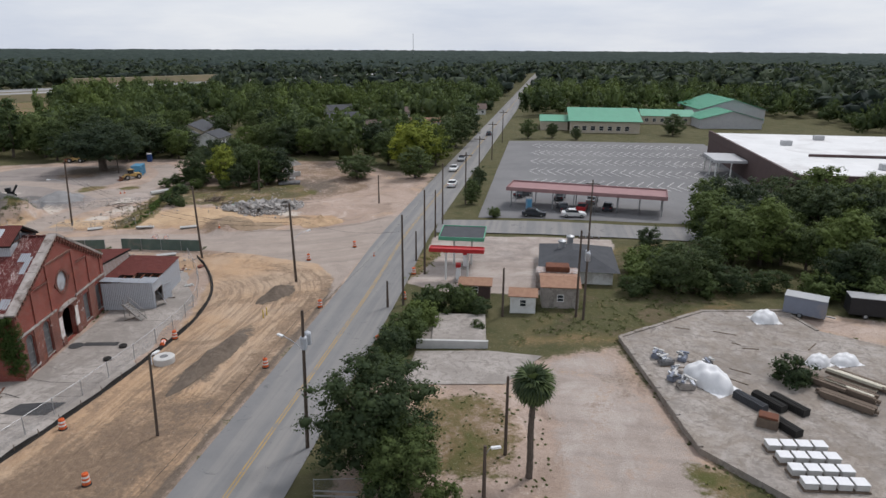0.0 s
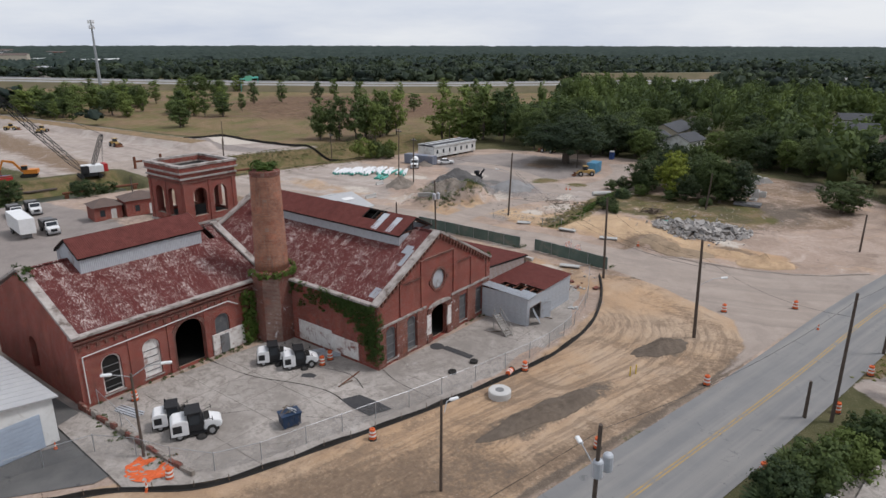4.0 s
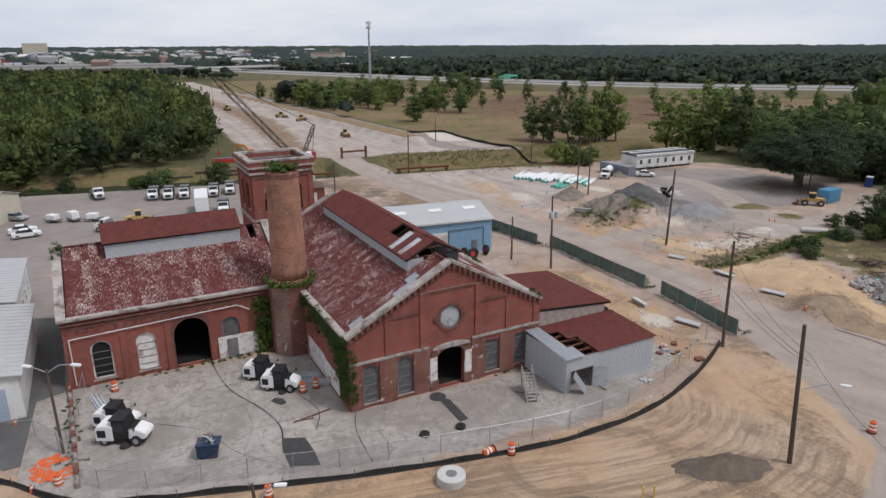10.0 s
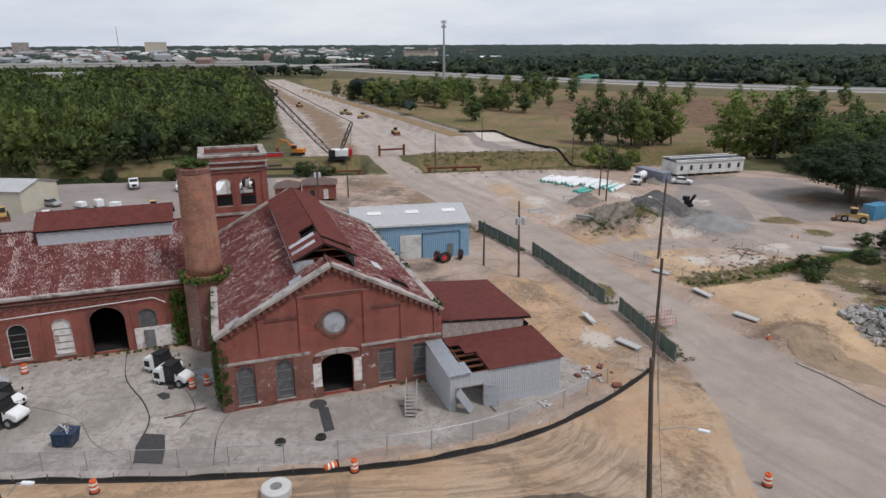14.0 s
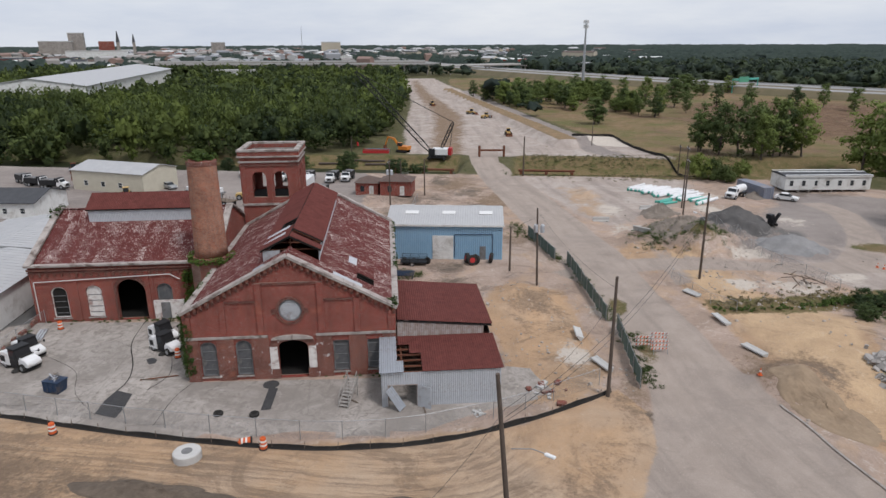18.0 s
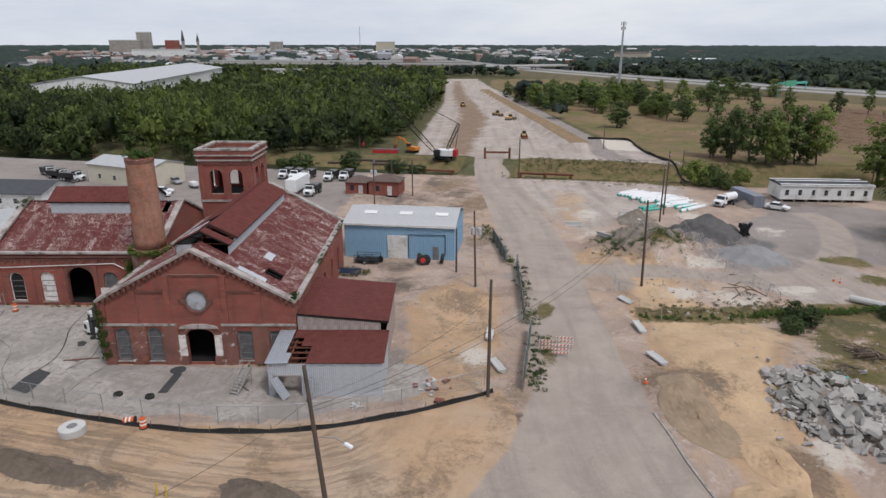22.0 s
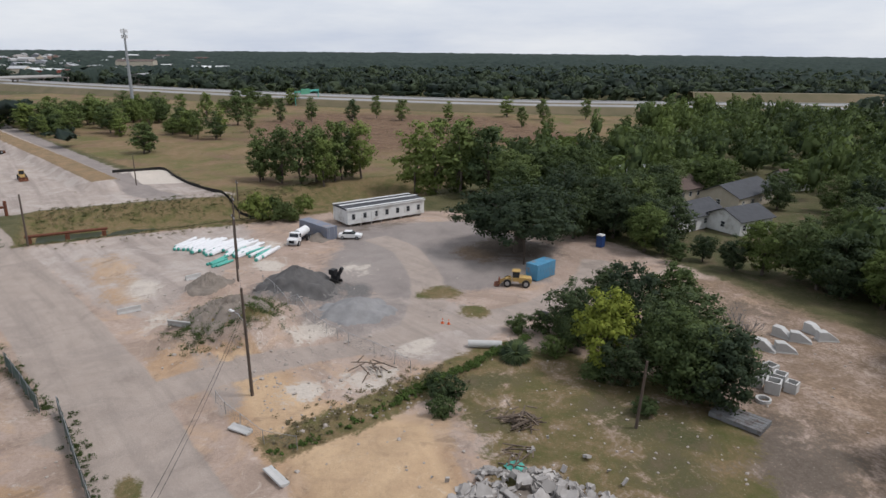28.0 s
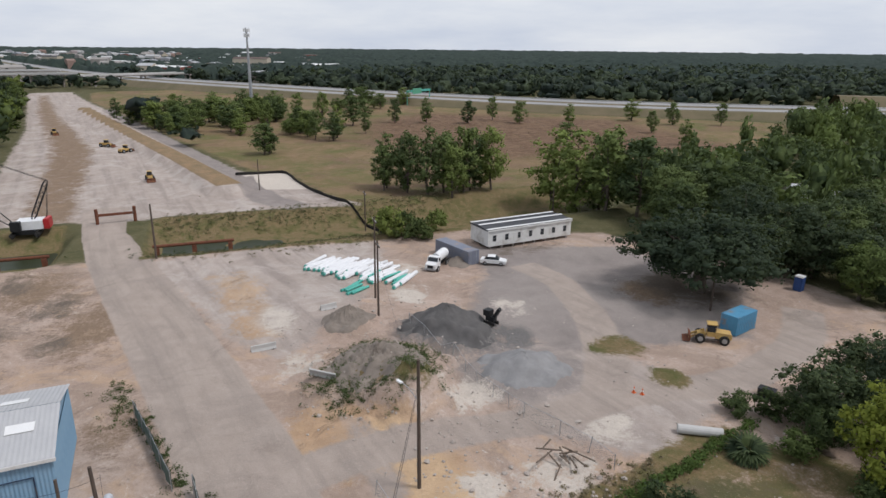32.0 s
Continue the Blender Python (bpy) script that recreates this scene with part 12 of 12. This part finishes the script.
for x, y, a, mt, lab in ((30.4, 76.2, -25, "slate_blue", "grey enclosed cargo trailer"), (37.5, 77.0, -8, "black", "black enclosed cargo trailer")):
    ct = thing("cargo_trailer", lab, "trailer", at(x, y, a), group="cargo trailers")
    panel(ct, "box_body", -2.2, -1.1, 0.45, 2.2, 1.1, 2.5, mt, bevel=0.06)
    panel(ct, "roof", -2.22, -1.12, 2.501, 2.22, 1.12, 2.56, "steel")
    for yy in (-1.0, 1.0):
        wheel(ct, -0.4, yy, 0.35, 0.2)
    panel(ct, "hitch", 2.21, -0.08, 0.45, 3.2, 0.08, 0.55, "steel")
bn = thing("bench_rail", "low white metal rail frame in the grass", "rail", at(-14.0, 37.0, 6))
for zz in (0.4, 0.8):
    panel(bn, "rail", -1.6, -0.04, zz, 1.6, 0.04, zz + 0.08, "steel")
for xx in (-1.55, 0.0, 1.5):
    panel(bn, "post", xx, -0.038, 0.0, xx + 0.07, 0.038, 0.399, "steel")

# ---- growth ----
def growth(name, label, pts, rad, per, size, mat, seed, flat=0.6, cat="plants"):
    rng_ = np.random.default_rng(seed)
    v, f, nv = cards(rng_, np.array(pts, float), np.array(rad, float), per, size, flat, None, 0.3 if cat == "ivy" else 0.8)
    return tagged(new(name, mesh_np(name, v, f, mat, nv)), label, cat, kind="stuff")


rg = random.Random(31)
# ivy on the hall and in the corner by the chimney
pts, rad = [], []
for i in range(330):
    y = rg.uniform(0.05, 1.0) * rg.uniform(0.1, 9.0)
    low_ = 6.4 - 5.6 * max(0, 1 - y / 3.6) - 1.6 * rg.random()
    z = rg.uniform(max(0.4, low_), 6.6)
    pts.append(HALL @ Vector((-0.15, y, z)))
    rad.append(rg.uniform(0.25, 0.5))
for i in range(120):
    pts.append(HALL @ Vector((rg.uniform(-0.1, 0.6), -0.12, rg.uniform(0.6, 6.4))) if rg.random() < 0.35 else HALL @ Vector((-0.2, rg.uniform(3, 13), 6.9 - 2.6 * rg.random() ** 2)))
    rad.append(rg.uniform(0.18, 0.35))
growth("ivy", "green ivy hanging on the hall's brick corner", [tuple(p) for p in pts], rad, 44, 0.075, MAT["ivy"], 5, 0.9, "ivy")
pts = [tuple(HALL @ Vector((rg.uniform(-4.3, -2.9), 15.45 + rg.uniform(-0.35, 0.1), rg.uniform(0.2, 5.8) ))) for i in range(70)]
growth("ivy", "tall ivy in the corner beside the chimney", pts, [rg.uniform(0.3, 0.55) for _ in pts], 26, 0.14, MAT["ivy"], 6, 1.0, "ivy")
pts = [tuple(HALL @ Vector((-0.7 + rg.gauss(0, 0.65), 14.55 + rg.gauss(0, 0.65), 18.5 + abs(rg.gauss(0, 0.45))))) for i in range(46)]
growth("weeds", "bushy green weeds growing out of the chimney top", pts, [rg.uniform(0.25, 0.5) for _ in pts], 24, 0.13, MAT["ivy"], 7, 0.8, "weeds")
pts = [tuple(HALL @ Vector((-0.7 + 2.3 * math.cos(a), 14.55 + 2.3 * math.sin(a), 7.7 + rg.uniform(-0.3, 0.35)))) for a in [rg.uniform(2.4, 6.4) for _ in range(46)]]
growth("weeds", "weeds hanging on the chimney ledge", pts, [rg.uniform(0.2, 0.42) for _ in pts], 22, 0.12, MAT["ivy"], 8, 0.8, "weeds")
pts = [tuple(HALL @ Vector((rg.uniform(18.6, 19.6), rg.uniform(-0.2, 1.4), 6.9 + rg.uniform(0, 0.4)))) for _ in range(14)] + [tuple(HALL @ Vector((-21.1 + rg.uniform(-0.3, 0.6), 15.6 + rg.uniform(7, 10), 10.4 + rg.uniform(0, 0.9)))) for _ in range(16)] + [tuple(HALL @ Vector((19.6, rg.uniform(10, 30), 6.9))) for _ in range(24)]
growth("weeds", "weeds sprouting from the parapets", pts, [rg.uniform(0.2, 0.4) for _ in pts], 20, 0.12, MAT["ivy"], 9, 0.8, "weeds")
# weeds along fences, kerbs and walls
pts, rad = [], []


def scatter_line(line, n, w, r0, r1, lift=0.0):
    seg = smooth_line(line, 0.5) if len(line) > 2 else line
    for _ in range(n):
        i = rg.randrange(len(seg) - 1)
        t = rg.random()
        x = seg[i][0] + (seg[i + 1][0] - seg[i][0]) * t + rg.gauss(0, w)
        y = seg[i][1] + (seg[i + 1][1] - seg[i][1]) * t + rg.gauss(0, w)
        r = rg.uniform(r0, r1)
        pts.append((x, y, hz(x, y) + r * 0.35 + lift))
        rad.append(r)


scatter_line([(-105.0, 81.6), (-98, 83.5), (-91.6, 85.7)], 60, 0.5, 0.25, 0.6)
scatter_line([(-90.6, 87.2), (-80, 89), (-69.0, 91.0)], 70, 0.6, 0.2, 0.5)
scatter_line([(-66, 92.0), (-60, 92.4), (-54, 92.3)], 70, 0.5, 0.2, 0.5)
scatter_line([(-104, 80), (-108, 79.3), (-112, 78)], 50, 0.9, 0.3, 0.8)
scatter_line([(-47.5, 29.5), (-50.3, 28.2), (-58, 26.5)], 40, 0.4, 0.1, 0.3)
scatter_line([(-63.6, 45), (-62, 36), (-60.6, 27)], 60, 0.35, 0.12, 0.35)
scatter_line([(-52.6, 62), (-54.0, 72), (-56, 78)], 30, 0.3, 0.1, 0.25)
scatter_line([(-80, 64), (-82, 66), (-81, 60)], 60, 0.7, 0.4, 0.9)
scatter_line([(-110, 104), (-106, 110), (-100, 108), (-101, 100), (-107, 101)], 420, 1.4, 0.3, 0.8)
scatter_line([(-164, 78), (-165, 92), (-166, 116), (-168, 128)], 420, 2.2, 0.3, 0.9)
scatter_line([(-185, 78), (-186, 96), (-186.5, 118), (-189, 140)], 420, 2.2, 0.3, 0.9)
scatter_line([(-172, 78), (-172, 96), (-173, 118)], 120, 1.6, 0.3, 0.8)
scatter_line([(-166, 60), (-166, 40), (-168, -20)], 160, 2.2, 0.25, 0.7)
growth("weeds", "green weeds along the fences and banks", pts, rad, 34, 0.075, MAT["weeds"], 12, 0.5, "weeds")
pts, rad = [], []
scatter_line([(-74.2, 104), (-74.9, 109.0), (-76.3, 112.8), (-77.9, 118.1)], 46, 0.35, 0.12, 0.32, 0.1)
scatter_line([(-77.5, 116.5), (-79.6, 122.9), (-81.1, 127.9), (-82.7, 132), (-84.5, 137)], 190, 0.35, 0.18, 0.46, 0.25)
growth("hedge", "low dense green hedge overgrowing the fence", pts, rad, 40, 0.10, MAT["ivy"], 13, 0.7, "hedge")
pts, rad = [], []
scatter_line([(-76, 105), (-79, 114), (-81, 124)], 180, 1.5, 0.2, 0.5)
scatter_line([(-163, 80), (-162, 100), (-164, 125)], 420, 2.5, 0.2, 0.7)
scatter_line([(-187, 78), (-188, 100), (-190, 125)], 320, 2.2, 0.2, 0.7)
scatter_line([(-186, 124), (-190, 132), (-196, 142)], 160, 2.5, 0.2, 0.6)
scatter_line([(-230, 130), (-260, 160), (-300, 180), (-340, 190)], 420, 22, 0.4, 0.9)
growth("dry_grass", "tufts of dry tan grass", pts, rad, 22, 0.09, MAT["dry_weeds"], 14, 0.3, "grass")
pts, rad = [], []
scatter_line([(13, 42), (16, 36), (22, 33)], 110, 1.2, 0.06, 0.2)
scatter_line([(-17.5, 84), (-16, 97)], 60, 0.7, 0.12, 0.3)
growth("weeds", "rough green grass and weeds", pts, rad, 26, 0.075, MAT["grass_weeds"], 15, 0.25, "weeds")
pts, rad = [], []
for _ in range(900):
    x, y = rg.uniform(-3, 24), rg.uniform(63, 100)
    if bool(inside([(-3, 63.5), (7, 67), (19, 77.5), (26, 79), (22, 100), (12, 98), (11, 80), (-2, 74)], x, y)):
        r = rg.uniform(0.12, 0.5)
        pts.append((x, y, hz(x, y) + r * 0.2))
        rad.append(r)
for _ in range(420):
    x, y = rg.uniform(-13, 1), rg.uniform(34, 54)
    if rg.random() < 0.6:
        r = rg.uniform(0.04, 0.11)
        pts.append((x, y, hz(x, y) + r * 0.2))
        rad.append(r)
for _ in range(160):
    a, t = rg.randrange(len(PAD)), rg.random()
    p, q = PAD[a], PAD[(a + 1) % len(PAD)]
    x, y = p[0] + (q[0] - p[0]) * t + rg.gauss(0, 0.5), p[1] + (q[1] - p[1]) * t + rg.gauss(0, 0.5)
    if not bool(inside(PAD, x, y)):
        r = rg.uniform(0.1, 0.35)
        pts.append((x, y, hz(x, y) + r * 0.3))
        rad.append(r)
growth("weeds", "rough scrub and weeds beside the old pad", pts, rad, 24, 0.085, MAT["grass_weeds"], 16, 0.45, "weeds")
# bare tree among the clump
bare = thing("bare_tree", "leafless grey tree at the edge of the clump", "tree", at(-66.0, 151.5))
bm = bmesh.new()
cyl(bm, (0, 0, -0.3), (0.1, 0, 3.2), 0.16, 0.1, 7)
rb = random.Random(3)


def branch(p, d, l, r, depth):
    q = p + d * l
    cyl(bm, p, q, r, r * 0.6, 5)
    if depth:
        for _ in range(3):
            nd = (d + Vector((rb.uniform(-0.7, 0.7), rb.uniform(-0.7, 0.7), rb.uniform(-0.1, 0.5)))).normalized()
            branch(p.lerp(q, rb.uniform(0.5, 1.0)), nd, l * 0.72, r * 0.55, depth - 1)


for _ in range(4):
    branch(Vector((0.1, 0, rb.uniform(1.8, 3.2))), Vector((rb.uniform(-0.6, 0.6), rb.uniform(-0.6, 0.6), 1)).normalized(), 2.2, 0.07, 3)
part("trunk", bm, MAT["board"], bare)
